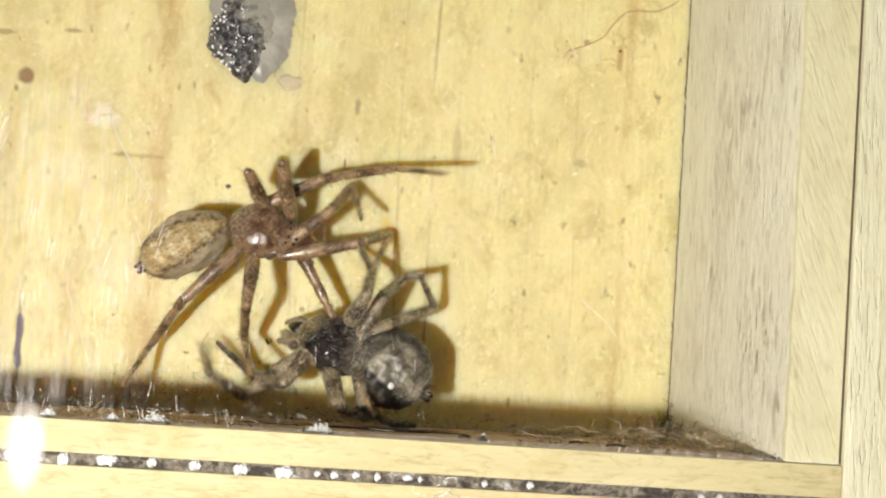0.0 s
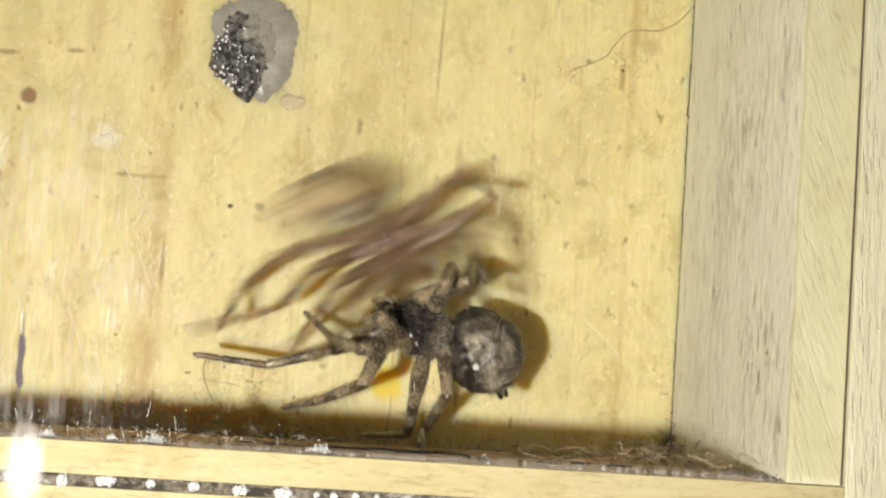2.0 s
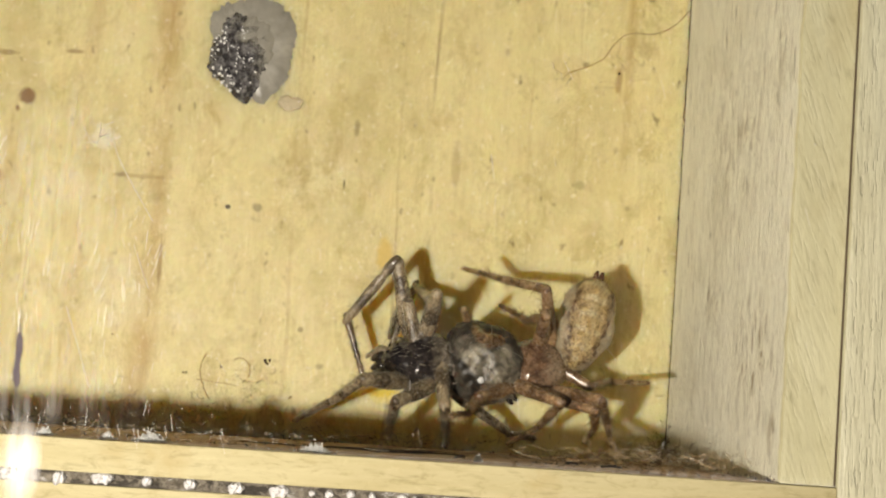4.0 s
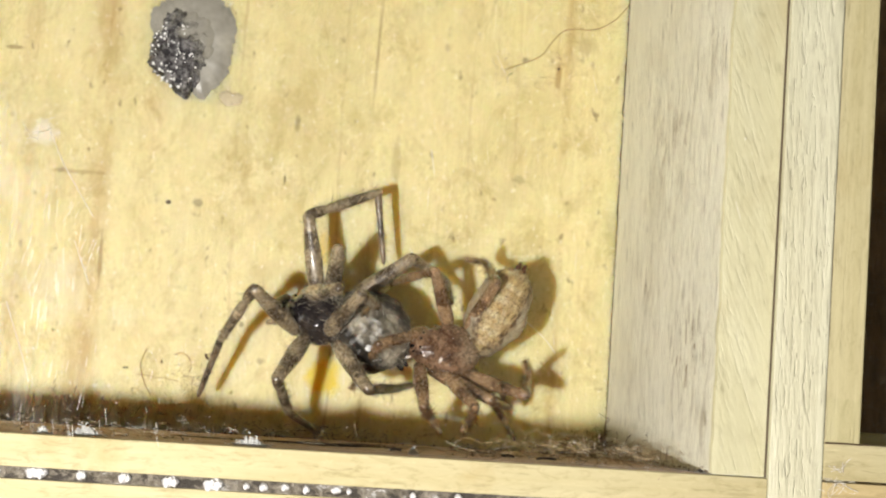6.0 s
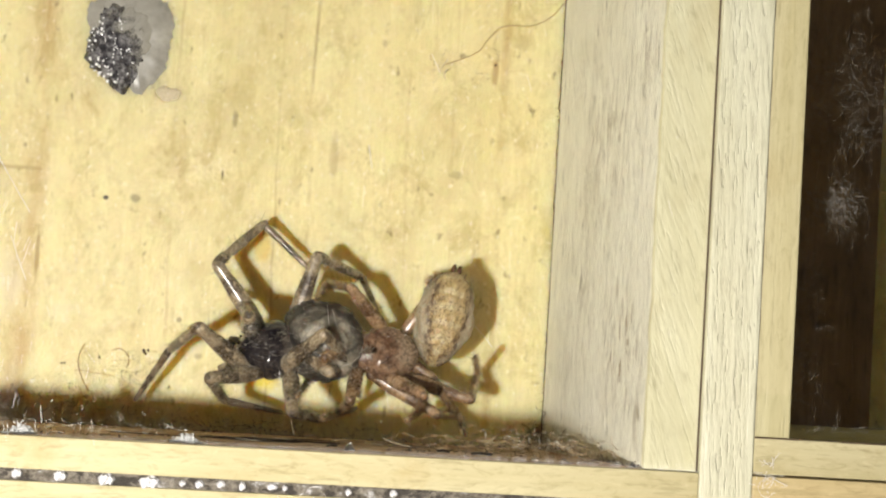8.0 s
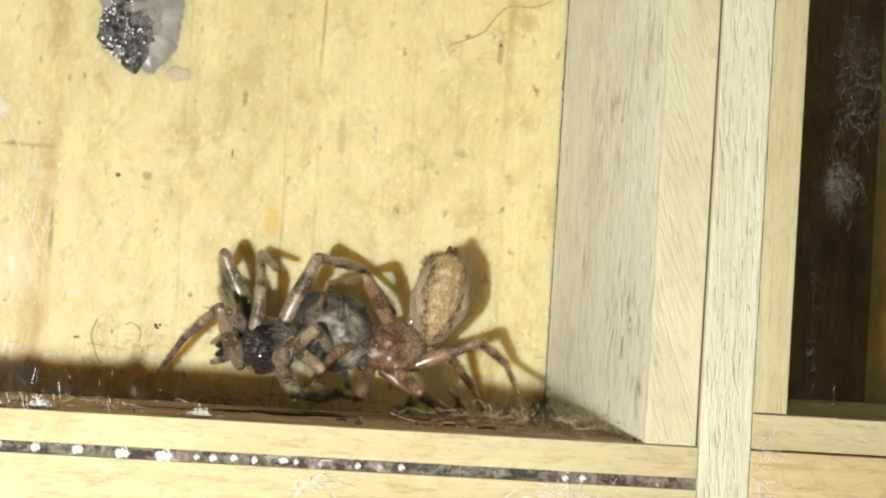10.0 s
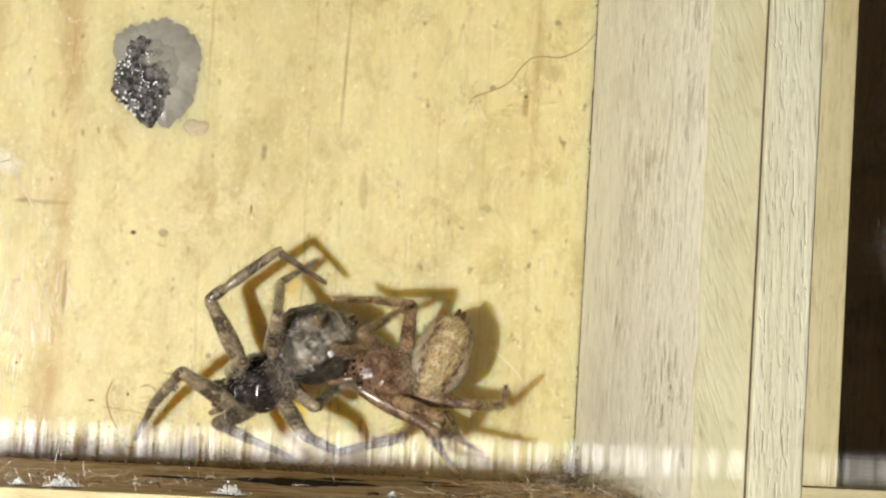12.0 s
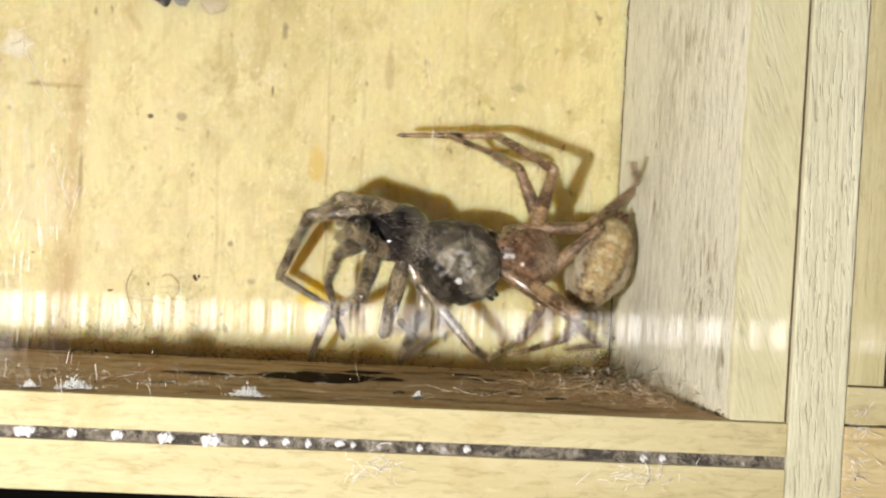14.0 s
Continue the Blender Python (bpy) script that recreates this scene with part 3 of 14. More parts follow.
    return tagged(base, "grey dried lump with a glittering black crust on the board", "lump")


build_lump()

rng = random.Random(12)
hair = part("hair", thread([(-0.2, -0.2, 41.2), (-0.9, -0.1, 40.3), (-1.5, -0.1, 39.7), (-2.5, -0.1, 39.1), (-3.5, -0.1, 38.8), (-4.7, -0.1, 38.8), (-5.8, -0.1, 38.6), (-6.6, -0.1, 37.9), (-7.2, -0.1, 37.1),
                            (-7.7, -0.1, 36.3), (-8.4, -0.1, 35.8), (-9.2, -0.1, 35.4), (-10.9, -0.1, 34.7)], 0.042), BROWN_HAIR)
tagged(hair, "curled brown hair stuck to the board", "hair", "loose hairs")
for pts, thick in (([(-41.7, -0.12, 7.1), (-42.1, -0.12, 6.2), (-42.1, -0.12, 5.1), (-41.7, -0.12, 4.0), (-41.1, -0.12, 3.0)], 0.05), ([(-39.2, -0.12, 6.7), (-38.5, -0.12, 6.9), (-37.9, -0.12, 6.4), (-37.7, -0.12, 5.8), (-37.9, -0.12, 5.2)], 0.045), ([(-42.5, -0.12, 4.8), (-40.6, -0.12, 4.6), (-38.8, -0.12, 4.4)], 0.03)):
    tagged(part("hair", thread(pts, thick, 5, rng, 0.05), BROWN_HAIR), "short dark curled fibre stuck low on the board", "hair", "loose hairs")
star = part("lint", tangle(rng, 26, (-52.0, -0.12, 26.0), (0.7, 0.04, 0.6), 1.3, 0.028, 0.15, 1.0), PALE_SILK)
tagged(star, "star-shaped tuft of white fibres stuck to the board", "lint")
wisp = part("lint", tangle(rng, 14, (-11.6, -0.2, 34.2), (0.8, 0.08, 0.5), 1.2, 0.03), SILK)
tagged(wisp, "pale wisp of lint on the board", "lint")
for pts in (
    [(-51.6, -0.1, 25.8), (-50.6, -0.1, 23.6), (-48.9, -0.1, 20.9), (-47.4, -0.1, 18.6)],
    [(-48.9, -0.1, 16.4), (-48.1, -0.1, 14.4), (-47.3, -0.1, 12.5)],
    [(-54.5, -0.1, 10.5), (-53.0, -0.1, 6.5), (-52.0, -0.1, 3.5)],
    [(-17.4, -0.1, 26.8), (-17.0, -0.1, 24.6)],
    [(-8.4, -0.1, 12.2), (-6.2, -0.1, 10.4), (-5.0, -0.1, 9.0)],
):
    tagged(part("silk_thread", thread(pts, 0.032), PALE_SILK), "taut white silk thread lying on the board", "silk thread", "silk threads")

# dirt along the joint of board and divider, and along the back of the ledge
seam = bmesh.new()
for n in range(420):
    chip(seam, (rng.gauss(0.0, 0.06), -0.08, rng.uniform(1.5, 62)), rng.uniform(0.02, 0.09), rng, 0.6)
for n in range(150):
    chip(seam, (rng.choice((-58, -51, -44, -40, -31, -24, -16, -8, -3)) + rng.gauss(0, 2.2), -abs(rng.gauss(0.2, 0.8)), 0.03), rng.uniform(0.04, 0.2) * rng.random(), rng, 0.6)
for n in range(160):
    u = rng.random()
    chip(seam, (0.1 + 2.8 * u, -33.0 * u, 0.1 + 0.8 * u + abs(rng.gauss(0, 0.12))), rng.uniform(0.04, 0.2) * rng.uniform(0.5, 1), rng, 0.6)
for px, py, rx, ry, count in ((-45, -20, 3.5, 4, 26), (-38, -24, 3, 3, 34), (-31, -17, 4, 4, 30), (-22, -14, 3, 3, 24), (-13, -22, 2, 2, 16), (-54, -22, 5, 4, 26)):
    for n in range(count):
        cx, cy = rng.gauss(px, rx * 0.5), min(max(rng.gauss(py, ry * 0.5), -32), -0.5)
        chip(seam, (cx, cy, 0.0 - 0.0258 * cy), rng.uniform(0.03, 0.11), rng, 0.6)
run = [Vector((rng.gauss(-0.02, 0.05), -0.05, 0.6 + 0.55 * n)) for n in range(120)]
for n in range(0, 116, 4):
    add_thread(seam, run[n:n + 5], rng.choice((0.015, 0.02, 0.03, 0.05)), 5)
crack = [Vector((10.62 + rng.gauss(0, 0.012), FRONT - 0.86, 1.0 + 0.6 * n)) for n in range(112)]
for n in range(0, 108, 4):
    add_thread(seam, crack[n:n + 5], rng.choice((0.02, 0.025, 0.035)), 5)
for x, z, size in ((-36.2, 6.7, 0.30), (-43.6, 5.3, 0.16), (-34.0, 3.7, 0.16), (-40.3, 6.0, 0.12), (-50.2, 8.3, 0.15)):
    for n in range(6):
        chip(seam, (x + rng.gauss(0, size * 0.5), -0.03, z + rng.gauss(0, size * 0.4)), size * rng.uniform(0.4, 0.8), rng, 0.25)
sill_gap = [Vector((10.7 + 0.8 * n, FRONT - 0.95 + rng.gauss(0, 0.01), 3.63)) for n in range(41)]
for n in range(0, 40, 4):
    add_thread(seam, sill_gap[n:n + 5], rng.choice((0.03, 0.05, 0.07)), 5)
tagged(part("dirt", seam, DIRT), "dark dirt crumbs in the corners of the box", "dirt", kind="stuff")

# cobweb and fluff on the ledge
def heap(name, label, category, centre, spread, count, length, radius, material, sag=0.3, rise=0.6):
    ob = part(name, tangle(rng, count, (0, 0, 0), spread, length, radius, sag, rise), material)
    ob.location = Vector(centre) * MM
    return tagged(ob, label, category, kind="stuff")


heap("cobweb", "pale tangled cobweb fluff in the corner of the ledge", "cobweb", (-7.6, -26.0, 1.75), (2.4, 1.8, 0.30), 120, 1.5, 0.013, WEB_BROWN, 0.5, 0.25)
heap("cobweb", "grey cobweb fluff along the foot of the divider", "cobweb", (-0.6, -25.5, 1.5), (1.4, 2.6, 0.36), 110, 1.6, 0.015, WEB_BROWN, 0.5, 0.35)
heap("cobweb", "dark dusty cobweb clump where board and divider meet", "cobweb", (-0.3, -1.0, 1.5), (0.6, 0.5, 0.7), 120, 1.0, 0.018, DIRT, 0.8)
heap("cobweb", "brown dusty fibres over the inner corner of the ledge", "cobweb", (-3.0, -12.0, 1.1), (2.6, 5.0, 0.4), 90, 1.7, 0.018, WEB_BROWN, 0.5, 0.35)
heap("cobweb", "dark hairy debris on the back of the ledge", "cobweb", (-41.0, -3.0, 1.6), (4.0, 1.6, 0.8), 110, 1.1, 0.014, DIRT, 0.9, 0.7)
heap("cobweb", "dark matted debris at the foot of the board", "cobweb", (-56.5, -2.2, 0.7), (4.5, 0.9, 0.45), 170, 0.8, 0.02, DIRT, 1.0, 0.5)
heap("cobweb", "dark matted debris and fibres at the foot of the board", "cobweb", (-28.0, -2.2, 0.6), (7.0, 0.9, 0.35), 190, 0.8, 0.02, DIRT, 1.0, 0.45)
heap("cobweb", "dark hairy tuft on the back of the ledge", "cobweb", (-47.0, -2.0, 2.2), (2.0, 1.0, 1.0), 60, 1.0, 0.014, DIRT, 0.9, 0.8)
heap("cobweb", "dark hairy wisps in front of the board", "cobweb", (-37.0, -0.8, 4.0), (1.0, 0.3, 1.0), 34, 0.8, 0.013, DIRT, 0.9, 0.9)
heap("cobweb", "brown web wisps with a speck on the board", "cobweb", (-5.6, -0.25, 35.0), (1.3, 0.1, 1.3), 46, 1.3, 0.018, WEB_BROWN, 0.6, 0.8)
heap("cobweb", "thin grey cobweb along the ledge", "cobweb", (-37.0, -26.0, 1.5), (7.0, 2.5, 0.35), 60, 1.3, 0.006, SILK, 1.1, 0.3)
heap("cobweb", "thin grey cobweb hanging over the ledge", "cobweb", (-52.0, -27.0, 1.8), (5.0, 2.5, 0.4), 50, 1.3, 0.006, SILK, 1.1, 0.4)
heap("cobweb", "dark wisps of old web on the board", "cobweb", (-36.8, -0.35, 4.6), (1.3, 0.1, 1.3), 60, 0.8, 0.014, BROWN_HAIR, 0.9)
heap("cobweb", "white cobweb strands over the dirty ledge", "cobweb", (-34.0, -28.5, 1.5), (3.0, 1.5, 0.3), 40, 1.1, 0.007, PALE_SILK, 1.2, 0.4)
heap("cobweb", "grey dust fluff on the ledge", "cobweb", (-46.0, -29.0, 1.3), (5.0, 1.4, 0.25), 90, 1.1, 0.012, SILK, 0.6, 0.4)
heap("cobweb", "pale cobweb and husk bits on the ledge", "cobweb", (-17.0, -27.0, 1.1), (4.0, 2.0, 0.15), 34, 2.0, 0.014, SILK, 0.3, 0.1)
heap("cobweb", "dark dusty fluff heaped in the corner of the ledge", "cobweb", (-2.4, -14.0, 1.3), (2.4, 6.0, 0.5), 260, 0.9, 0.02, DIRT, 0.9, 0.6)
heap("cobweb", "pale broken web strands in the corner of the ledge", "cobweb", (-2.2, -20.0, 1.7), (2.6, 5.0, 0.4), 130, 0.8, 0.012, PALE_SILK, 0.9, 0.5)
heap("cobweb", "dark dusty fluff along the front of the ledge", "cobweb", (-8.5, -24.0, 1.2), (4.0, 3.0, 0.25), 160, 0.8, 0.018, DIRT, 0.9, 0.5)
heap("cobweb", "white cobweb tuft in the dark compartment", "cobweb", (18.2, -26.0, 21.6), (1.1, 1.0, 1.0), 480, 0.9, 0.006, CELL_SILK, 0.8)
heap("cobweb", "faint web wisps high in the dark compartment", "cobweb", (18.6, -24.0, 30.0), (2.6, 1.6, 3.4), 900, 1.0, 0.0055, CELL_SILK, 1.2)
heap("cobweb", "faint web strands low in the dark compartment", "cobweb", (15.2, -28.0, 10.0), (0.9, 1.0, 5.0), 300, 1.2, 0.0055, CELL_SILK, 0.5)
heap("cobweb", "web strands on the sill of the dark compartment", "cobweb", (17.0, -26.0, 4.1), (3.0, 3.0, 0.3), 160, 1.2, 0.007, CELL_SILK, 0.8)
heap("cobweb", "white web smear on the lower rail", "cobweb", (-21.4, FRONT - 1.04, -3.3), (0.9, 0.04, 0.5), 60, 1.2, 0.022, PALE_SILK, 0.6)
heap("cobweb", "white web smear near the divider on the lower rail", "cobweb", (-3.4, FRONT - 1.04, -3.2), (1.4, 0.04, 0.35), 60, 1.2, 0.020, PALE_SILK, 0.6)
heap("cobweb", "white web smear at the edge of the strip", "cobweb", (11.6, FRONT - 1.04, -1.4), (0.5, 0.05, 1.5), 80, 1.2, 0.020, PALE_SILK, 0.6)

for x, y, w, h, turn in ((-41.9, -31.4, 1.15, 0.7, 0.2), (-30.2, -31.4, 1.2, 0.55, -0.1), (-44.9, -31.6, 0.5, 0.4, 0.5), (-49.4, -31.6, 0.7, 0.5, 0.3), (-18.4, -28.0, 0.4, 0.5, 0.7)):
    bm = tangle(rng, int(50 * w), (0, 0, -0.45 * h), (w * 0.5, w * 0.3, h * 0.12), 0.5 * w, 0.011, 0.9, 0.2)
    for n in range(int(520 * w)):
        u = rng.gauss(0, 0.42)
        chip(bm, (u * w, rng.gauss(0, w * 0.22), -0.7 * h + abs(rng.gauss(0, h * 0.45)) * max(0.12, 1 - 1.3 * u * u)), rng.uniform(0.03, 0.10), rng, 0.7)
    bit = part("crumb", bm, WHITE_CRUMB, smooth=True)
    bit.matrix_basis = pose(x * MM, y * MM, (0.75 * h - 0.026 * y) * MM, 0, 0, turn * 57)
    tagged(bit, "white fluffy crumb lying on the ledge", "crumb", "white crumbs")
for x, y, length, turn in ((-9.0, -26.0, 1.6, 12), (-11.5, -24.0, 1.0, -8), (-20.0, -26.5, 0.9, 30)):
    husk = part("insect_leg", thread([(0, 0, 0), (length * 0.5, 0.12, 0.06), (length, 0, 0.0)], 0.10), plain("dark_husk", (0.05, 0.03, 0.02), 0.3, 0.3), smooth=True)
    husk.matrix_basis = pose(x * MM, y * MM, (0.16 - 0.026 * y) * MM, 0, 0, turn)
    tagged(husk, "dark broken insect leg lying on the ledge", "insect leg", "insect legs")

# filler in the groove of the front rail, with silicone dabs painted white as glints
structure("trim_groove_filler", block((-125, FRONT - 0.6, -2.34), (6.7, FRONT - 0.06, -1.4), 0), CAULK, "dark brittle filler in the groove of the rail")
for n, x in enumerate((-60.5, -57.0, -54.2, -51.0, -47.7, -44.7, -41.6, -38.6, -35.4, -32.4, -30.1, -28.9, -27.4, -25.9, -23.8, -22.9, -18.4, -15.2, -3.1, -1.8)):
    size = (0.46 if x < -31 else 0.27) * rng.uniform(0.75, 1.1)
    bm = egg(2 * size * rng.uniform(0.7, 1.7), 1.3 * size, 1.8 * size * rng.uniform(0.7, 1.0), 0.9, rng, 0, 0, 0.9, 0, 0.3)
    dab = part("dab", bm, DAB, smooth=True)
    dab.location = Vector((x, FRONT - 0.75, -1.87 + rng.uniform(-0.08, 0.08))) * MM
    tagged(dab, "small glossy dab of silicone in the groove, white for its glint", "silicone dab", "silicone dabs")

# the torch's glare on the front of the rails, painted as a streaky white patch
def glare_skin():
    k = Nodes("painted_glare")
    x, z = k.axis(k.coord, 0), k.axis(k.coord, 2)
    streak = k.noise(k.mapped((1500, 1, 90), (2, 0, 7)), 1.0, 5, 0.7)
    dx, dz = k.math("DIVIDE", x, 1.7 * MM), k.math("DIVIDE", z, 3.6 * MM)
    away = k.math("SQRT", k.math("ADD", k.math("MULTIPLY", dx, dx), k.math("MULTIPLY", dz, dz)))
    cover = k.math("MULTIPLY", k.ramp(away, (0.25, 0.85), (0.95, 0.0)), k.ramp(streak, (0.30, 0.35), (0.55, 1.0)))
    clear = k.tree.nodes.new("ShaderNodeBsdfTransparent")
    mixer = k.tree.nodes.new("ShaderNodeMixShader")
    k.link(cover, mixer.inputs[0])
    k.link(clear.outputs[0], mixer.inputs[1])
    k.link(k.bsdf.outputs[0], mixer.inputs[2])
    k.link(mixer.outputs[0], k.tree.nodes["Material Output"].inputs[0])
    return k.done(k.mix(streak, (0.93, 0.93, 0.92), (0.84, 0.84, 0.85)), 0.5)


smear = part("residue_smear", blob_disc(2.1, 3.6, 0.04, rng, 0.3), glare_skin(), smooth=True)
smear.location = Vector((-50.4, FRONT - 1.0, -1.2)) * MM
smear.visible_shadow = False
tagged(smear, "white patch on the rails painted as the torch's glare", "smear")

# dark damp patches sunk into the ledge
DAMP = plain("damp_dark_stain", (0.03, 0.016, 0.009), 0.95, 0.45, 700.0, Specular_IOR_Level=0.03)
for x, y, rx, ry in ((-25.0, -14.5, 5.0, 4.2), (-21.4, -8.6, 2.2, 1.5), (-34.5, -15.5, 2.6, 1.5), (-13.4, -6.8, 1.3, 0.8), (-12.0, -10.6, 1.0, 0.8)):
    patch = part("stain", blob_disc(rx, ry, 0.03, rng, 0.55), DAMP, smooth=True)
    patch.matrix_basis = pose(x * MM, y * MM, (-0.05 + 0.85 * y / FRONT + 0.012) * MM, -91.48, 0, 0)
    tagged(patch, "dark damp stain on the brown ledge", "stain", "ledge stains")

# dust and scratches on the pane
def pane_face(z):
    return FRONT - 0.86 - (45 - z) * math.tan(radians(PANE_LEAN))


dust = bmesh.new()
for n in range(480):
    z = 1.2 + 44 * rng.random() ** 1.6
    chip(dust, (rng.uniform(-62, 6), pane_face(z), z), rng.choice((0.016, 0.02, 0.025, 0.03, 0.045)), rng, 0.4)
for x, z in ((-4.7, 7.4), (-4.3, 7.0), (3.8, 25.0), (-39.5, 3.4), (-47.2, 3.0), (-45.2, 2.6), (-33.0, 2.8)):
    chip(dust, (x, pane_face(z), z), 0.065, rng, 0.5)
tagged(part("dust", dust, PALE_SILK), "white dust specks on the pane", "dust", kind="stuff")
for n in range(110):
    x, z = rng.uniform(-64, -34) if n < 96 else rng.uniform(-36, 4), 1.8 + 14 * rng.random() ** 2.2 if n < 96 else rng.uniform(4, 30)
    long, lean = rng.uniform(0.3, 1.9) * rng.uniform(0.5, 1), rng.uniform(-0.1, 0.35) if n % 5 else rng.uniform(-0.5, 0.9)
    mark = part("scratch", thread([(0, 0, 0), (lean * long * 0.5, 0, -long * 0.5), (lean * long, 0, -long)], rng.uniform(0.006, 0.016), 4), PALE_SILK)
    mark.location = Vector((x, pane_face(z - 1), z)) * MM
    tagged(mark, "fine white scratch on the pane", "scratch", "pane scratches")


for n in range(26):
    # short bundles of wipe marks
    x, z = rng.uniform(-62, -41), 3.0 + 19 * rng.random() ** 1.3
    lean, bundle = rng.uniform(-0.35, 0.15), bmesh.new()
    for _ in range(rng.randint(3, 7)):
        long, dx, dz = rng.uniform(0.4, 1.5), rng.gauss(0, 0.45), rng.gauss(0, 0.5)
        add_thread(bundle, [Vector((dx + lean * u * long, 0, dz - u * long)) for u in (0, 0.35, 0.7, 1)], rng.uniform(0.008, 0.022), 4)
    mark = part("wipe_mark", bundle, PALE_SILK)
    mark.location = Vector((x, pane_face(z - 0.5), z)) * MM
    tagged(mark, "bundle of short white wipe marks on the pane", "wipe mark", "pane wipe marks")


# ---- the torch ----
def torch_pose(x, y, z):
    """The torch at a place in millimetres, aimed into the box."""
    return look((x * MM, y * MM, z * MM), (-0.020, 0.0, 0.018))


def build_torch():
    glow = Nodes("torch_glow")
    glow.bsdf.inputs["Emission Color"].default_value = (1.0, 0.935, 0.875, 1)
    glow.bsdf.inputs["Emission Strength"].default_value = TORCH_GLOW
    black = plain("black_anodised", (0.03, 0.03, 0.035), 0.4, 0.3, Metallic=0.8)
    base = hub("torch")
    bm = bmesh.new()
    bmesh.ops.create_cone(bm, cap_ends=True, segments=32, radius1=6, radius2=6, depth=60, matrix=Matrix.Translation((0, 0, 34)))
    bmesh.ops.create_cone(bm, cap_ends=True, segments=32, radius1=7.5, radius2=7.5, depth=10, matrix=Matrix.Translation((0, 0, 5.5)))
    bmesh.ops.bevel(bm, geom=[e for e in bm.edges if e.calc_length() < 2], offset=0.3, segments=1, affect="EDGES")
    part("barrel", bm, black, base, "black metal barrel")
    bm = bmesh.new()
    bmesh.ops.create_circle(bm, cap_ends=True, segments=32, radius=2.4, matrix=Matrix.Rotation(math.pi, 4, "X"))
    part("lens", bm, glow.mat, base, "glowing white lens")
    return tagged(base, "small black hand torch with a bright glowing lens", "torch")


TORCH = build_torch()


# ---- the two spiders ----
def banded(name, pale, dark, ring, gloss=0.45, contrast=1.0, spots=0.8, thin=0.12):
    """Leg skin: clouded horn brown, darker towards the joints, with scattered dark blotches and streaks along the leg."""
    k = Nodes(name)
    pick = k.tree.nodes.new("ShaderNodeObjectInfo").outputs["Random"]
    x = k.math("ADD", k.axis(k.coord, 0), k.math("MULTIPLY", k.math("SUBTRACT", pick, 0.5), 0.0016))
    shifted = k.tree.nodes.new("ShaderNodeVectorMath")
    k.link(k.coord, shifted.inputs[0])
    k.link(k.math("MULTIPLY", pick, 0.05), shifted.inputs[1])

    def grain(scale, at, detail, rough):
        m = k.tree.nodes.new("ShaderNodeMapping")
        k.link(shifted.outputs[0], m.inputs[0])
        m.inputs["Scale"].default_value, m.inputs["Location"].default_value = scale, at
        return k.noise(m.outputs[0], 1.0, detail, rough, 0.3)

    n = grain((420, 620, 620), (0, 0, 0), 5, 0.7)
    turn = k.math("ADD", k.math("MULTIPLY", x, 6.283 / (ring * MM)), k.math("MULTIPLY", k.math("SUBTRACT", n, 0.5), 4.5))
    wave = k.math("ADD", k.math("MULTIPLY", k.math("COSINE", turn), 0.5), 0.5)
    blotch = grain((620, 900, 900), (5, 3, 1), 3, 0.6)
    fleck = grain((1500, 2600, 2600), (6, 1, 3), 4, 0.7)
    fine = grain((3200, 4600, 4600), (2, 2, 2), 4, 0.75)
    half = tuple(0.5 * p + 0.5 * d for p, d in zip(pale, dark))
    c = k.mix(k.ramp(n, (0.38, 0.0), (0.62, 0.9)), pale, half)
    c = k.mix(k.math("MULTIPLY", k.ramp(wave, (0.50, 0.0), (0.74, 1.0)), contrast), c, dark)
    c = k.mix(k.math("MULTIPLY", k.ramp(blotch, (0.52, 0.0), (0.66, 1.0)), spots), c, tuple(v * 0.7 for v in dark))
    c = k.mix(k.ramp(fine, (0.50, 0.0), (0.68, 0.5)), c, tuple(v * 0.6 for v in dark))
    c = k.mix(k.ramp(fleck, (0.32, 0.8), (0.44, 0.0)), c, tuple(min(1, v * 1.6) for v in pale))
    k.bump(k.math("ADD", fleck, fine), 0.5, 0.00012)
    k.bsdf.inputs["Subsurface Radius"].default_value = (1.0, 0.55, 0.25)
    k.bsdf.inputs["Subsurface Scale"].default_value = 0.0008
    return k.done(c, k.ramp(fine, (0.3, gloss + 0.18), (0.7, gloss - 0.10)), Specular_IOR_Level=0.6, Subsurface_Weight=thin, Coat_Weight=0.6, Coat_Roughness=0.17)


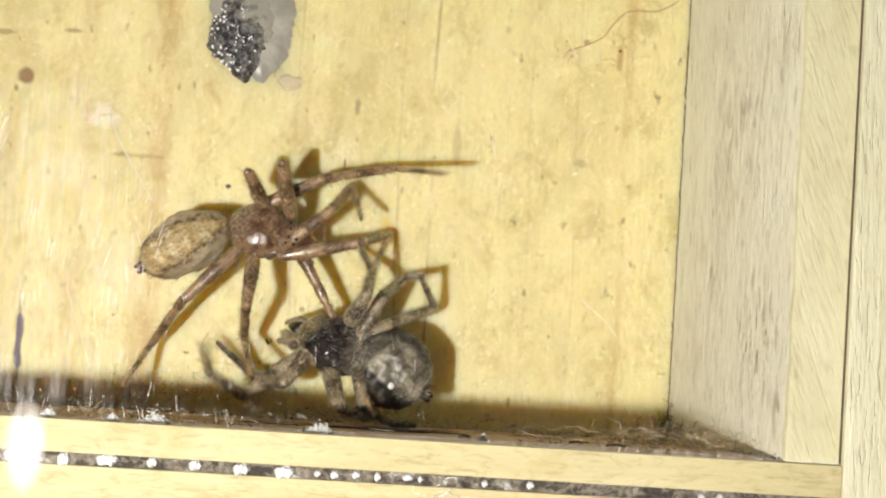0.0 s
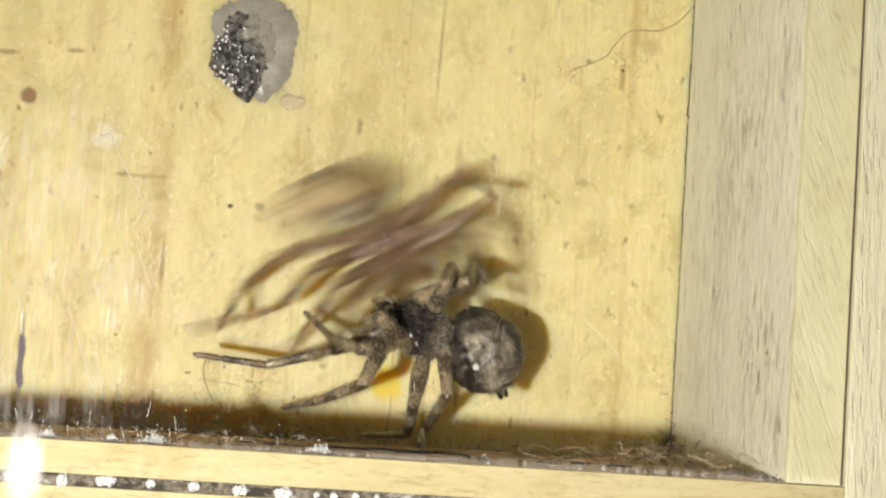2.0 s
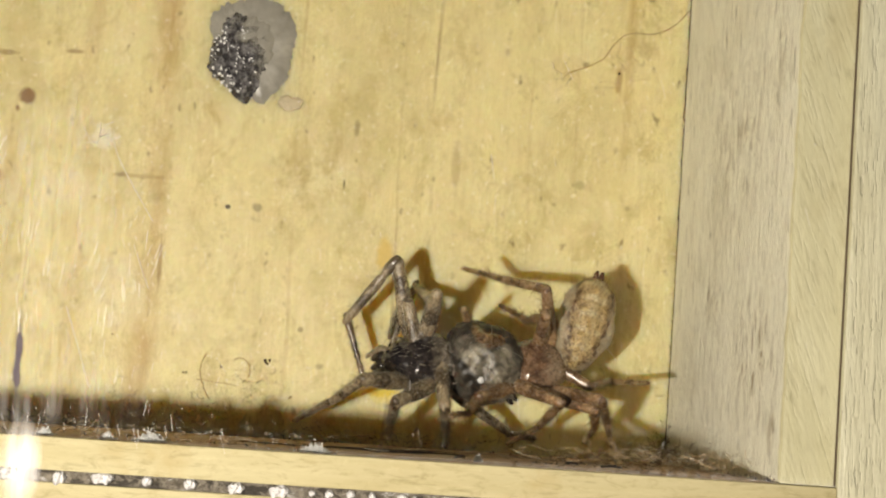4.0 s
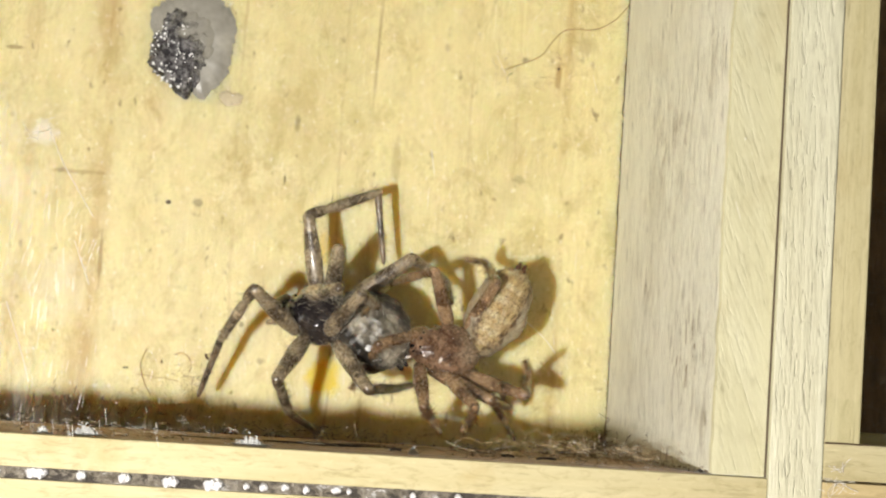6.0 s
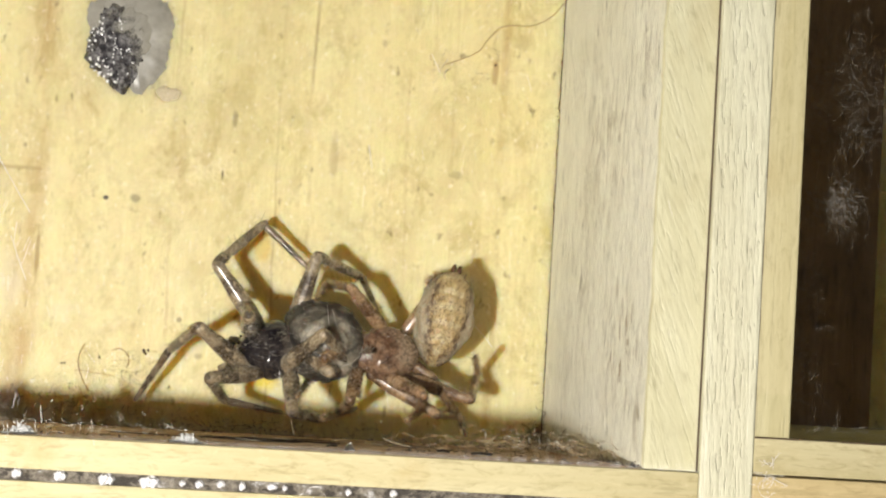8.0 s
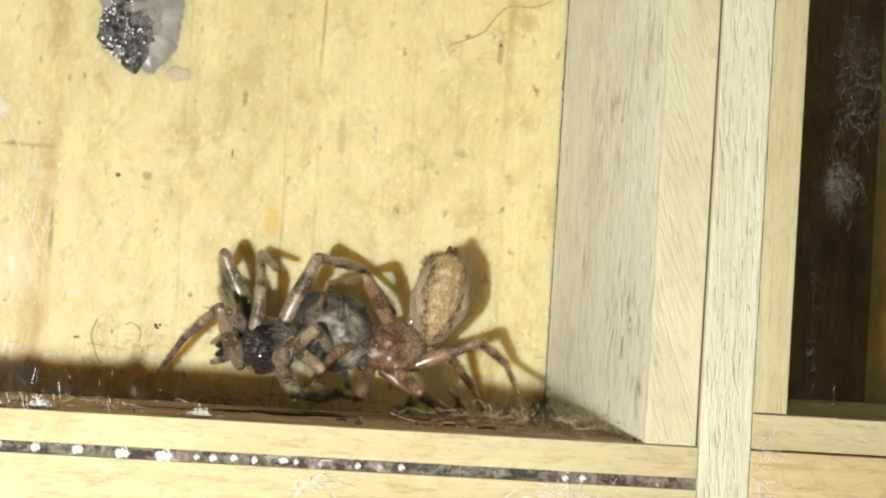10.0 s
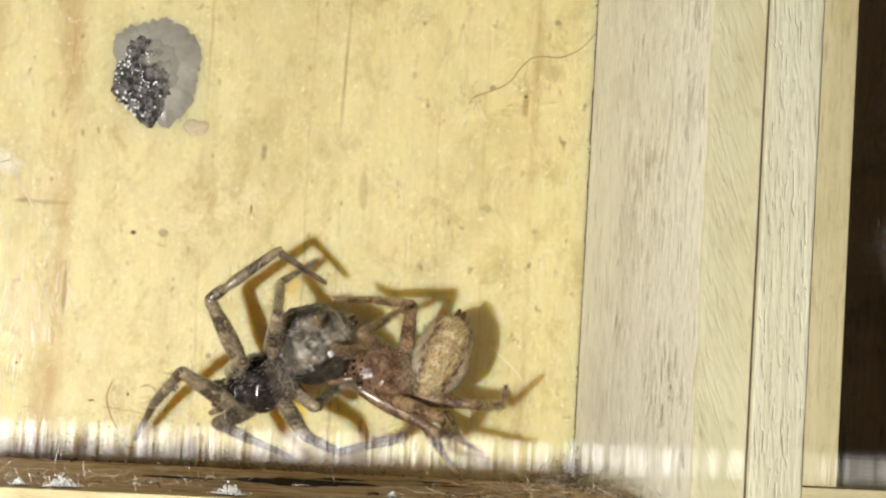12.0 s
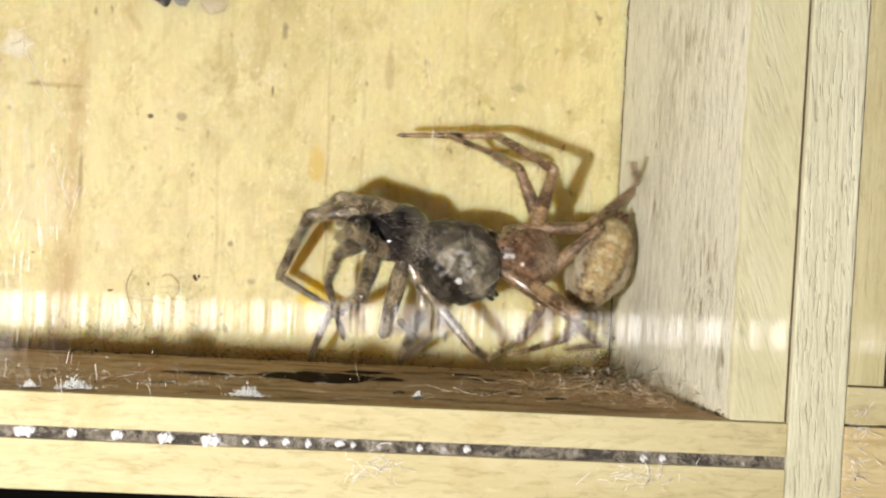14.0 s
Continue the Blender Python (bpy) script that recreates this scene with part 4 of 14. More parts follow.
def mottled(name, a, b, vein, scale, gloss=0.5, speck=0.7, relief=0.6, thin=0.0, coat=0.0, rear=None):
    """Body skin: two tones in ragged patches with dark dots between."""
    k = Nodes(name)
    n = k.noise(k.mapped((scale,) * 3), 1.0, 7, 0.72, 0.5)
    blot = k.noise(k.mapped((scale * 2.6,) * 3, (8, 8, 1)), 1.0, 4, 0.65)
    fine = k.noise(k.mapped((scale * 9,) * 3, (4, 1, 7)), 1.0, 4, 0.75)
    c = k.mix(k.ramp(n, (0.43, 0.0), (0.57, 1.0)), a, b)
    c = k.mix(k.math("MULTIPLY", k.ramp(blot, (0.54, 0.0), (0.62, 1.0)), speck), c, vein)
    c = k.mix(k.math("MULTIPLY", k.ramp(fine, (0.48, 0.0), (0.70, 1.0)), speck * 0.8), c, vein)
    c = k.mix(k.ramp(blot, (0.30, 0.55), (0.40, 0.0)), c, tuple(min(1, q * 1.5) for q in b))
    if rear:
        # the hind part is duller and paler, with a ragged border
        place = k.math("ADD", k.math("MULTIPLY", k.axis(k.coord, 0), 0.16 / MM), n)
        hind = k.mix(k.ramp(fine, (0.42, 0.0), (0.62, 1.0)), rear, tuple(v * 0.35 for v in rear))
        c = k.mix(k.ramp(place, (0.12, 0.9), (0.34, 0.0)), c, hind)
    k.bump(k.math("ADD", k.math("MULTIPLY", blot, 1.2), k.math("MULTIPLY", fine, 0.5)), relief, 0.00016)
    k.bsdf.inputs["Subsurface Radius"].default_value = (1.0, 0.5, 0.25)
    k.bsdf.inputs["Subsurface Scale"].default_value = 0.0012
    return k.done(c, k.ramp(fine, (0.3, gloss + 0.15), (0.7, gloss - 0.08)), Specular_IOR_Level=0.6, Subsurface_Weight=thin, Coat_Weight=coat, Coat_Roughness=0.1)


def leaf_marked(name, rim, field, lobe, dot, length, width):
    """Abdomen skin: a golden leaf-shaped field with pale lobes down the back, in a cream-grey rim, all peppered with short dark streaks."""
    k = Nodes(name)
    x, y = k.axis(k.coord, 0), k.axis(k.coord, 1)
    wobble = k.math("SUBTRACT", k.noise(k.mapped((620,) * 3), 1.0, 5, 0.7), 0.5)
    pepper = k.noise(k.mapped((4200, 5600, 5600), (8, 8, 1)), 1.0, 3, 0.65, 0.3)
    cloud = k.noise(k.mapped((900,) * 3, (1, 6, 2)), 1.0, 5, 0.7)
    fine = k.noise(k.mapped((4200,) * 3, (4, 1, 7)), 1.0, 4, 0.75)
    out = k.math("ADD", k.math("DIVIDE", k.math("ABSOLUTE", y), width * MM / 2), k.math("MULTIPLY", wobble, 0.9))
    out = k.math("ADD", out, k.math("MULTIPLY", k.math("MAXIMUM", x, 0.0), 0.09 / MM))
    middle = k.ramp(out, (0.45, 1.0), (0.70, 0.0))
    turn = k.math("ADD", k.math("MULTIPLY", x, 6.283 / (1.35 * MM)), k.math("MULTIPLY", wobble, 5.0))
    lobes = k.math("MULTIPLY", k.ramp(k.math("SINE", turn), (0.1, 0.0), (0.6, 1.0)), k.ramp(out, (0.22, 1.0), (0.58, 0.0)))
    c = k.mix(k.ramp(wobble, (0.0, 0.0), (0.16, 0.5)), rim, tuple(v * 0.7 for v in rim))
    c = k.mix(middle, c, field)
    c = k.mix(k.math("MULTIPLY", k.math("MULTIPLY", lobes, k.ramp(cloud, (0.40, 1.0), (0.60, 0.35))), 0.8), c, lobe)
    edge = k.math("MULTIPLY", k.ramp(out, (0.34, 0.0), (0.52, 1.0)), k.ramp(out, (0.62, 1.0), (0.82, 0.0)))
    c = k.mix(k.ramp(cloud, (0.45, 0.0), (0.65, 0.6)), c, tuple(v * 0.5 for v in field))
    c = k.mix(k.math("MULTIPLY", edge, 0.25), c, tuple(v * 2.2 for v in dot))
    coarse = k.noise(k.mapped((1700, 2300, 2300), (2, 5, 1)), 1.0, 3, 0.6)
    c = k.mix(k.math("MULTIPLY", k.math("MULTIPLY", edge, k.ramp(coarse, (0.46, 0.0), (0.56, 1.0))), 0.85), c, dot)
    amount = k.ramp(out, (0.45, 0.6), (0.75, 0.25))
    c = k.mix(k.math("MULTIPLY", k.ramp(pepper, (0.53, 0.0), (0.59, 1.0)), amount), c, dot)
    c = k.mix(k.ramp(fine, (0.52, 0.0), (0.74, 0.4)), c, tuple(v * 2.0 for v in dot))
    k.bump(k.math("ADD", k.math("MULTIPLY", pepper, 1.0), k.math("MULTIPLY", fine, 0.4)), 0.5, 0.00015)
    k.bsdf.inputs["Subsurface Radius"].default_value = (1.0, 0.6, 0.3)
    k.bsdf.inputs["Subsurface Scale"].default_value = 0.0018
    return k.done(c, k.ramp(fine, (0.3, 0.5), (0.7, 0.3)), Specular_IOR_Level=0.55, Subsurface_Weight=0.5)


def grey_leaf(name, pale, mid, dark, length, width):
    """Abdomen skin: grey with a paler leaf down the back, crossed by thin dark lines, black shoulders and cream spots."""
    k = Nodes(name)
    x, y = k.axis(k.coord, 0), k.axis(k.coord, 1)
    wobble = k.math("SUBTRACT", k.noise(k.mapped((480,) * 3), 1.0, 6, 0.72), 0.5)
    blot = k.noise(k.mapped((560, 760, 760), (8, 8, 1)), 1.0, 4, 0.6, 0.4)
    fine = k.noise(k.mapped((3200,) * 3, (4, 1, 7)), 1.0, 4, 0.75)
    out = k.math("ADD", k.math("DIVIDE", k.math("ABSOLUTE", y), width * MM / 2), k.math("MULTIPLY", wobble, 1.1))
    along = k.math("ADD", k.math("DIVIDE", x, length * MM / 2), k.math("MULTIPLY", wobble, 1.4))
    c = k.mix(k.ramp(blot, (0.40, 0.0), (0.60, 1.0)), mid, tuple(v * 0.45 for v in mid))
    c = k.mix(k.math("MULTIPLY", k.ramp(out, (0.30, 0.9), (0.60, 0.0)), k.ramp(blot, (0.36, 1.0), (0.56, 0.25))), c, pale)
    turn = k.math("ADD", k.math("MULTIPLY", x, 6.283 / (1.25 * MM)), k.math("ADD", k.math("MULTIPLY", wobble, 5.0), k.math("MULTIPLY", k.math("ABSOLUTE", y), 1.1 / MM)))
    lines = k.math("MULTIPLY", k.ramp(k.math("SINE", turn), (0.45, 0.0), (0.95, 0.6)), k.ramp(blot, (0.40, 0.2), (0.55, 1.0)))
    c = k.mix(lines, c, dark)
    c = k.mix(k.ramp(along, (0.30, 0.0), (0.75, 0.9)), c, dark)
    rim = k.math("MULTIPLY", k.ramp(out, (0.50, 0.0), (0.62, 1.0)), k.ramp(out, (0.74, 1.0), (0.95, 0.0)))
    c = k.mix(k.math("MULTIPLY", rim, 0.85), c, dark)
    c = k.mix(k.ramp(blot, (0.27, 0.95), (0.33, 0.0)), c, tuple(min(1, v * 1.5) for v in pale))
    c = k.mix(k.ramp(fine, (0.50, 0.0), (0.70, 0.6)), c, dark)
    k.bump(k.math("ADD", k.math("MULTIPLY", blot, 0.8), k.math("MULTIPLY", fine, 0.5)), 0.6, 0.00015)
    return k.done(c, k.ramp(fine, (0.3, 0.45), (0.7, 0.28)), Specular_IOR_Level=0.6, Subsurface_Weight=0.04)


LEG_SHAPES = (
    ((-0.06, 0.3), (-0.04, 0.6), (0.0, 0.8), (0.08, 0.85), (0.25, 1.08), (0.45, 1.16), (0.65, 1.06), (0.85, 0.88), (0.95, 0.93), (1.0, 0.85), (1.04, 0.5)),
    ((-0.06, 0.35), (-0.03, 0.8), (0.03, 1.04), (0.12, 1.1), (0.2, 1.0), (0.245, 0.76), (0.27, 0.74), (0.31, 0.95), (0.45, 1.08), (0.7, 1.05), (0.9, 1.0), (1.0, 0.9), (1.05, 0.6), (1.07, 0.25)),
    ((-0.05, 0.4), (0.0, 0.95), (0.1, 1.05), (0.35, 0.95), (0.54, 0.95), (0.59, 1.08), (0.62, 0.76), (0.645, 0.74), (0.7, 0.98), (0.85, 0.92), (0.96, 0.85), (1.0, 0.65), (1.025, 0.25)),
)


def segment(length, r0, r1, rng, hairs, spines=3, joint=0):
    """A leg joint to joint: knuckled ends, the waist between its two members, hairs and a few spines."""
    shape = LEG_SHAPES[joint]
    bm = tube([(u * length, f * (r0 + (r1 - r0) * min(max(u, 0), 1))) for u, f in shape], 12)
    for n in range(hairs + spines):
        u, a = rng.uniform(0.05, 0.97), rng.uniform(0, math.tau)
        r = r0 + (r1 - r0) * u
        out = Vector((0, math.cos(a), math.sin(a)))
        spine = n >= hairs
        bristle(bm, Vector((u * length, 0, 0)) + out * r * 0.9, out + Vector((rng.uniform(0.5, 1.4), 0, 0)),
                rng.uniform(0.8, 1.2) if spine else rng.uniform(0.2, 0.75), 0.036 if spine else 0.012)
    return bm


def build_spider(label, seed, skins, sizes, coxae, web=0):
    """An eight-legged spider. Each leg is three joints, each a piece of its own."""
    rng = random.Random(seed)
    head_skin, abdomen_skin, leg_skin, foot_skin, fang_skin, eye_skin, hair_skin = skins
    head_skin, abdomen_skin, leg_skin, foot_skin = ((one, hair_skin) for one in (head_skin, abdomen_skin, leg_skin, foot_skin))
    (cl, cw, ch), (al, aw, ah), lengths, radii = sizes
    base = hub("spider")
    made = {"body": base}
    chest = part("cephalothorax", egg(cl, cw, ch, 0.62, rng, 420 if web else 500, 0.7 if web else 0.45, 0.12, 0.12, 0.035, 2), head_skin, base, smooth=True)
    for x, y, r in ((0.93, 0.22, 0.17), (0.93, -0.22, 0.17), (0.88, 0.55, 0.12), (0.88, -0.55, 0.12), (0.7, 0.25, 0.13), (0.7, -0.25, 0.13), (0.66, 0.62, 0.11), (0.66, -0.62, 0.11)):
        bm = bmesh.new()
        bmesh.ops.create_uvsphere(bm, u_segments=10, v_segments=8, radius=r)
        eye = part("eye", bm, eye_skin, chest, smooth=True)
        eye.location = Vector((x * cl / 2 * 0.92, y * cw * 0.32, ch * 0.26 * (1.5 - x * 0.55))) * MM
    for y in (0.42, -0.42):
        jaw = part("chelicera", tube([(0, 0.2), (0.2, 0.5), (0.8, 0.48), (1.4, 0.3), (1.7, 0.12)], 12), fang_skin, chest, smooth=True)
        jaw.matrix_basis = pose((cl / 2 - 0.35) * MM, y * MM, -0.25 * MM, 0, 42, 0)
    for y in (1, -1):
        bm = segment(2.5, 0.34, 0.27, rng, 60, 2)
        for v in bm.verts:
            if v.co.x > 1.1:
                v.co.z -= (v.co.x - 1.1) * 0.8
                v.co.y -= (v.co.x - 1.1) * 0.3 * y
        palp = part("pedipalp", bm, leg_skin, chest, smooth=True)
        palp.matrix_basis = pose((cl / 2 - 0.7) * MM, y * 0.85 * MM, -0.2 * MM, 0, 20, y * 14)
    belly = part("abdomen", egg(al, aw, ah, 0.80, rng, 900, 0.6, 0.16 if web else 0.12, 0.0, 0.06 if web else 0.055, 3), abdomen_skin, base, smooth=True)
    made["abdomen"] = belly
    for y, z in ((0.25, 0.15), (-0.25, 0.15), (0.25, -0.2), (-0.25, -0.2)):
        nub = part("spinneret", tube([(0, 0.24), (0.5, 0.2), (0.8, 0.1)], 8), fang_skin, belly, smooth=True)
        nub.matrix_basis = pose((-al / 2 + 0.15) * MM, y * MM, z * MM, 0, 180, 0)
    if web:
        bm = bmesh.new()
        for n in range(web):
            # a strand laid over the back from point to point
            a, b = [Vector((rng.uniform(-0.9, 0.9), rng.uniform(-0.9, 0.9), rng.uniform(0.2, 1))).normalized() for _ in range(2)]
            run = [a.lerp(b, u / 6).normalized() * (1.05 + 0.05 * math.sin(u + n)) for u in range(7)]
            add_thread(bm, [Vector((p.x * al / 2, p.y * aw / 2, p.z * ah / 2)) for p in run], rng.uniform(0.005, 0.012), 3)
        fluff = tangle(rng, 90, (0, 0, 0), (0.55, 1.2, 0.35), 1.1, 0.016, 0.9, 0.8)
        tuft = tagged(part("hair_tuft", fluff, TUFT, chest, "matted grey hair behind the head"), kind="stuff")
        tuft.location = Vector((-2.4, 0.0, ch * 0.36)) * MM
        mark = part("white_mark", egg(0.62, 0.5, 0.34, 0.9, rng, 0, 0, 0.4, 0, 0.1), WHITE_CRUMB, belly, "bright white mark", True)
        mark.location = Vector((-1.0, 1.7, 2.4)) * MM
        tagged(part("silk_wrap", bm, PALE_SILK, belly, "white silk strands laid over the back"), kind="stuff")
    for i, (x, y, z) in enumerate(coxae, 1):
        hip = part("coxa", egg(1.5, 1.0, 1.0, 0.8, rng, 12, 0.3), leg_skin, chest, smooth=True)
        hip.matrix_basis = pose(x * 0.85 * MM, y * 0.85 * MM, z * MM, 0, 0, math.degrees(math.atan2(y, x)))
        for j, (name, skin) in enumerate((("femur", leg_skin), ("tibia", leg_skin), ("tarsus", foot_skin))):
            made[name, i] = part(name, segment(lengths[j], *radii[j], rng, (330, 340, 260)[j], (4, 7, 3)[j], j), skin, base, smooth=True)
    tagged(base, label, "spider", "fighting spiders")
    return made


TUFT = plain("matted_grey_hair", (0.36, 0.33, 0.28), 0.5, 0.3)
EYE = Nodes("spider_eye").done((0.004, 0.004, 0.005), 0.06, Specular_IOR_Level=0.8)
DARK_SKINS = (
    mottled("charcoal_cephalothorax", (0.010, 0.008, 0.010), (0.045, 0.037, 0.034), (0.006, 0.005, 0.005), 300, 0.16, 0.4, 0.2, 0.0, 0.8, (0.17, 0.14, 0.11)),
    grey_leaf("grey_patterned_abdomen", (0.36, 0.325, 0.255), (0.095, 0.082, 0.064), (0.012, 0.010, 0.009), 7.6, 6.5),
    banded("grey_brown_ringed_leg", (0.345, 0.275, 0.18), (0.040, 0.026, 0.017), 4.3, 0.22, 0.8, 0.5),
    banded("dark_ringed_foot", (0.19, 0.132, 0.08), (0.028, 0.019, 0.013), 4.0, 0.25, 0.8, 0.5),
    plain("black_fang", (0.02, 0.015, 0.012), 0.2, 0.3),
    EYE,
    plain("grey_bristle", (0.40, 0.36, 0.28), 0.24, 0.3, Specular_IOR_Level=0.8),
)
BROWN_SKINS = (
    mottled("red_brown_cephalothorax", (0.095, 0.048, 0.028), (0.25, 0.155, 0.095), (0.032, 0.015, 0.009), 420, 0.18, 0.65, 0.4, 0.2, 0.7, (0.27, 0.19, 0.125)),
    leaf_marked("golden_leaf_marked_abdomen", (0.48, 0.41, 0.29), (0.50, 0.375, 0.185), (0.70, 0.61, 0.40), (0.065, 0.032, 0.014), 8.4, 5.3),
    banded("tan_brown_ringed_leg", (0.37, 0.245, 0.14), (0.068, 0.034, 0.018), 4.2, 0.22, 0.75, 0.5, 0.35),
    banded("tan_ringed_foot", (0.46, 0.32, 0.175), (0.06, 0.030, 0.014), 4.6, 0.22, 0.85, 0.45, 0.25),
    plain("dark_brown_fang", (0.09, 0.035, 0.02), 0.22, 0.3),
    EYE,
    plain("tan_bristle", (0.27, 0.17, 0.085), 0.24, 0.3, Specular_IOR_Level=0.8),
)


# the spiders
DARK = build_spider("charcoal and grey spider with banded hairy legs, seized and bitten", 5, DARK_SKINS,
                    ((6.4, 5.1, 3.8), (7.6, 6.5, 5.8), (7.0, 6.9, 6.2), ((0.72, 0.59), (0.47, 0.38), (0.34, 0.25))),
                    ((0.8, -1.9, -0.3), (1.9, 1.7, -0.3), (0.8, 1.9, -0.3), (-1.6, 1.7, -0.3), (-1.6, -1.7, -0.3), (1.9, -1.7, -0.3), (-0.4, 1.9, -0.3), (-0.4, -1.9, -0.3)), 6)
BROWN = build_spider("reddish brown spider with a tan abdomen, clasping another spider", 9, BROWN_SKINS,
                     ((6.4, 4.8, 3.4), (8.4, 5.0, 5.0), (6.6, 7.0, 8.2), ((0.60, 0.50), (0.43, 0.34), (0.29, 0.20))),
                     ((-1.6, -1.7, -0.3), (-0.4, -1.9, -0.3), (0.8, -1.9, -0.3), (-0.4, 1.9, -0.3), (1.9, 1.7, -0.3), (-1.6, 1.7, -0.3), (1.9, -1.7, -0.3), (0.8, 1.9, -0.3)))
# end of the spiders


def motions():
    def q(x, y, z, a, b, c):
        return pose(x * MM, y * MM, z * MM, a, b, c)

    walk(TORCH, [(t, torch_pose(x, y, z)) for t, x, y, z in (
        (0.0, -60, -152, -6.0), (2.2, -60, -152, -6.0), (4.5, -66, -152, -6.0), (5.5, -62, -152, -6.0), (6.5, -60, -152, -6.2), (8.2, -58, -153, -6.5), (10.5, -56, -154, -8.0),
        (11.0, -53, -152, -5.0), (11.5, -68, -152, -2.5), (12.0, -70, -152, -2.0), (13.0, -69, -150, -1.5), (13.5, -68, -148, -3.2), (14.0, -65, -147, -1.0))])
    walk(DARK["body"], [(0, q(-30.24, -8.80, 6.91, -69, -20, 180)), (0.25, q(-29.25, -8.80, 7.32, -70, -8, 180)), (0.5, q(-28.27, -8.80, 7.72, -71, 4, 180)), (0.75, q(-29.17, -8.80, 8.58, -70, -10, 180)), (0.967, q(-31.17, -8.80, 8.56, -69, -23, 180)), (1, q(-30.07, -8.80, 9.44, -69, -23, 180)), (1.033, q(-28.98, -8.80, 10.31, -69, -23, 180)), (1.25, q(-30.53, -8.80, 8.66, -69, -25, 180)), (1.467, q(-32.01, -8.80, 7.49, -69, -27, 180)), (1.5, q(-30.99, -8.80, 7.88, -69, -27, 180)), (1.533, q(-29.99, -8.80, 8.24, -69, -27, 180)), (1.75, q(-27.21, -8.80, 9.17, -69, -27, 180)), (1.967, q(-23.60, -8.80, 10.72, -69, -27, 180)), (2, q(-23.42, -8.80, 10.46, -69, -27, 180)), (2.033, q(-23.21, -8.80, 10.19, -69, -27, 180)), (2.2, q(-22.41, -8.80, 10.05, -69, -30, 180)), (2.62, q(-22.41, -8.80, 9.82, -69, -26, 180)), (3.04, q(-22.52, -8.80, 9.23, -69, -18, 180)), (3.46, q(-22.67, -8.80, 8.52, -70, -8, 180)), (3.88, q(-22.78, -8.80, 7.93, -71, 0, 180)), (4.3, q(-22.77, -8.80, 7.69, -71, 4, 180)), (4.5, q(-22.71, -8.80, 8.14, -69, -26, 180)), (4.75, q(-23.61, -8.80, 8.02, -69, -30, 180)), (5, q(-24.51, -8.80, 7.91, -69, -33, 180)), (5.25, q(-25.46, -8.80, 8.31, -70, -39, 180)), (5.5, q(-26.42, -8.80, 8.71, -71, -45, 180)), (5.75, q(-26.27, -8.80, 9.77, -69, -28, 180)), (6, q(-26.13, -8.80, 10.83, -70, -10, 180)), (6.25, q(-26.03, -8.80, 10.97, -70, -11, 180)), (6.5, q(-25.93, -8.80, 11.12, -69, -12, 180)), (7, q(-25.07, -8.80, 10.35, -69, -20, 180)), (7.5, q(-24.74, -8.80, 9.49, -71, 3, 180)), (7.75, q(-24.83, -8.80, 8.56, -71, 3, 180)), (8, q(-24.91, -8.80, 7.63, -71, 3, 180)), (8.5, q(-25.21, -8.80, 7.18, -71, 3, 180)), (9, q(-25.59, -8.80, 6.71, -71, 3, 180)), (9.5, q(-26.02, -8.80, 6.24, -71, 3, 180)), (10, q(-26.41, -8.80, 5.76, -71, 3, 180)), (10.5, q(-27.39, -8.80, 5.35, -71, 4, 180)), (10.75, q(-26.67, -8.80, 6.78, -70, -10, 180)), (11, q(-25.89, -8.80, 8.22, -69, -24, 180)), (11.25, q(-28.47, -8.80, 9.04, -70, -7, 180)), (11.5, q(-31.06, -8.80, 9.86, -72, 10, 180)), (11.75, q(-30.01, -8.80, 8.85, -73, 14, 180)), (12, q(-28.92, -8.80, 7.86, -74, 18, 180)), (12.25, q(-28.67, -8.80, 8.28, -75, 23, 180)), (12.5, q(-28.43, -8.80, 8.70, -76, 28, 180)), (12.75, q(-28.14, -8.80, 7.42, -75, 22, 180)), (12.967, q(-28.44, -8.80, 6.28, -74, 17, 180)), (13, q(-27.85, -8.80, 6.16, -74, 17, 180)), (13.033, q(-27.53, -8.80, 5.96, -74, 17, 180)), (13.25, q(-27.25, -8.80, 7.84, -72, 10, 180)), (13.5, q(-26.64, -8.80, 9.50, -71, 3, 180)), (13.75, q(-23.17, -8.80, 10.68, -70, -10, 180)), (14, q(-19.70, -8.80, 11.85, -69, -24, 180))])
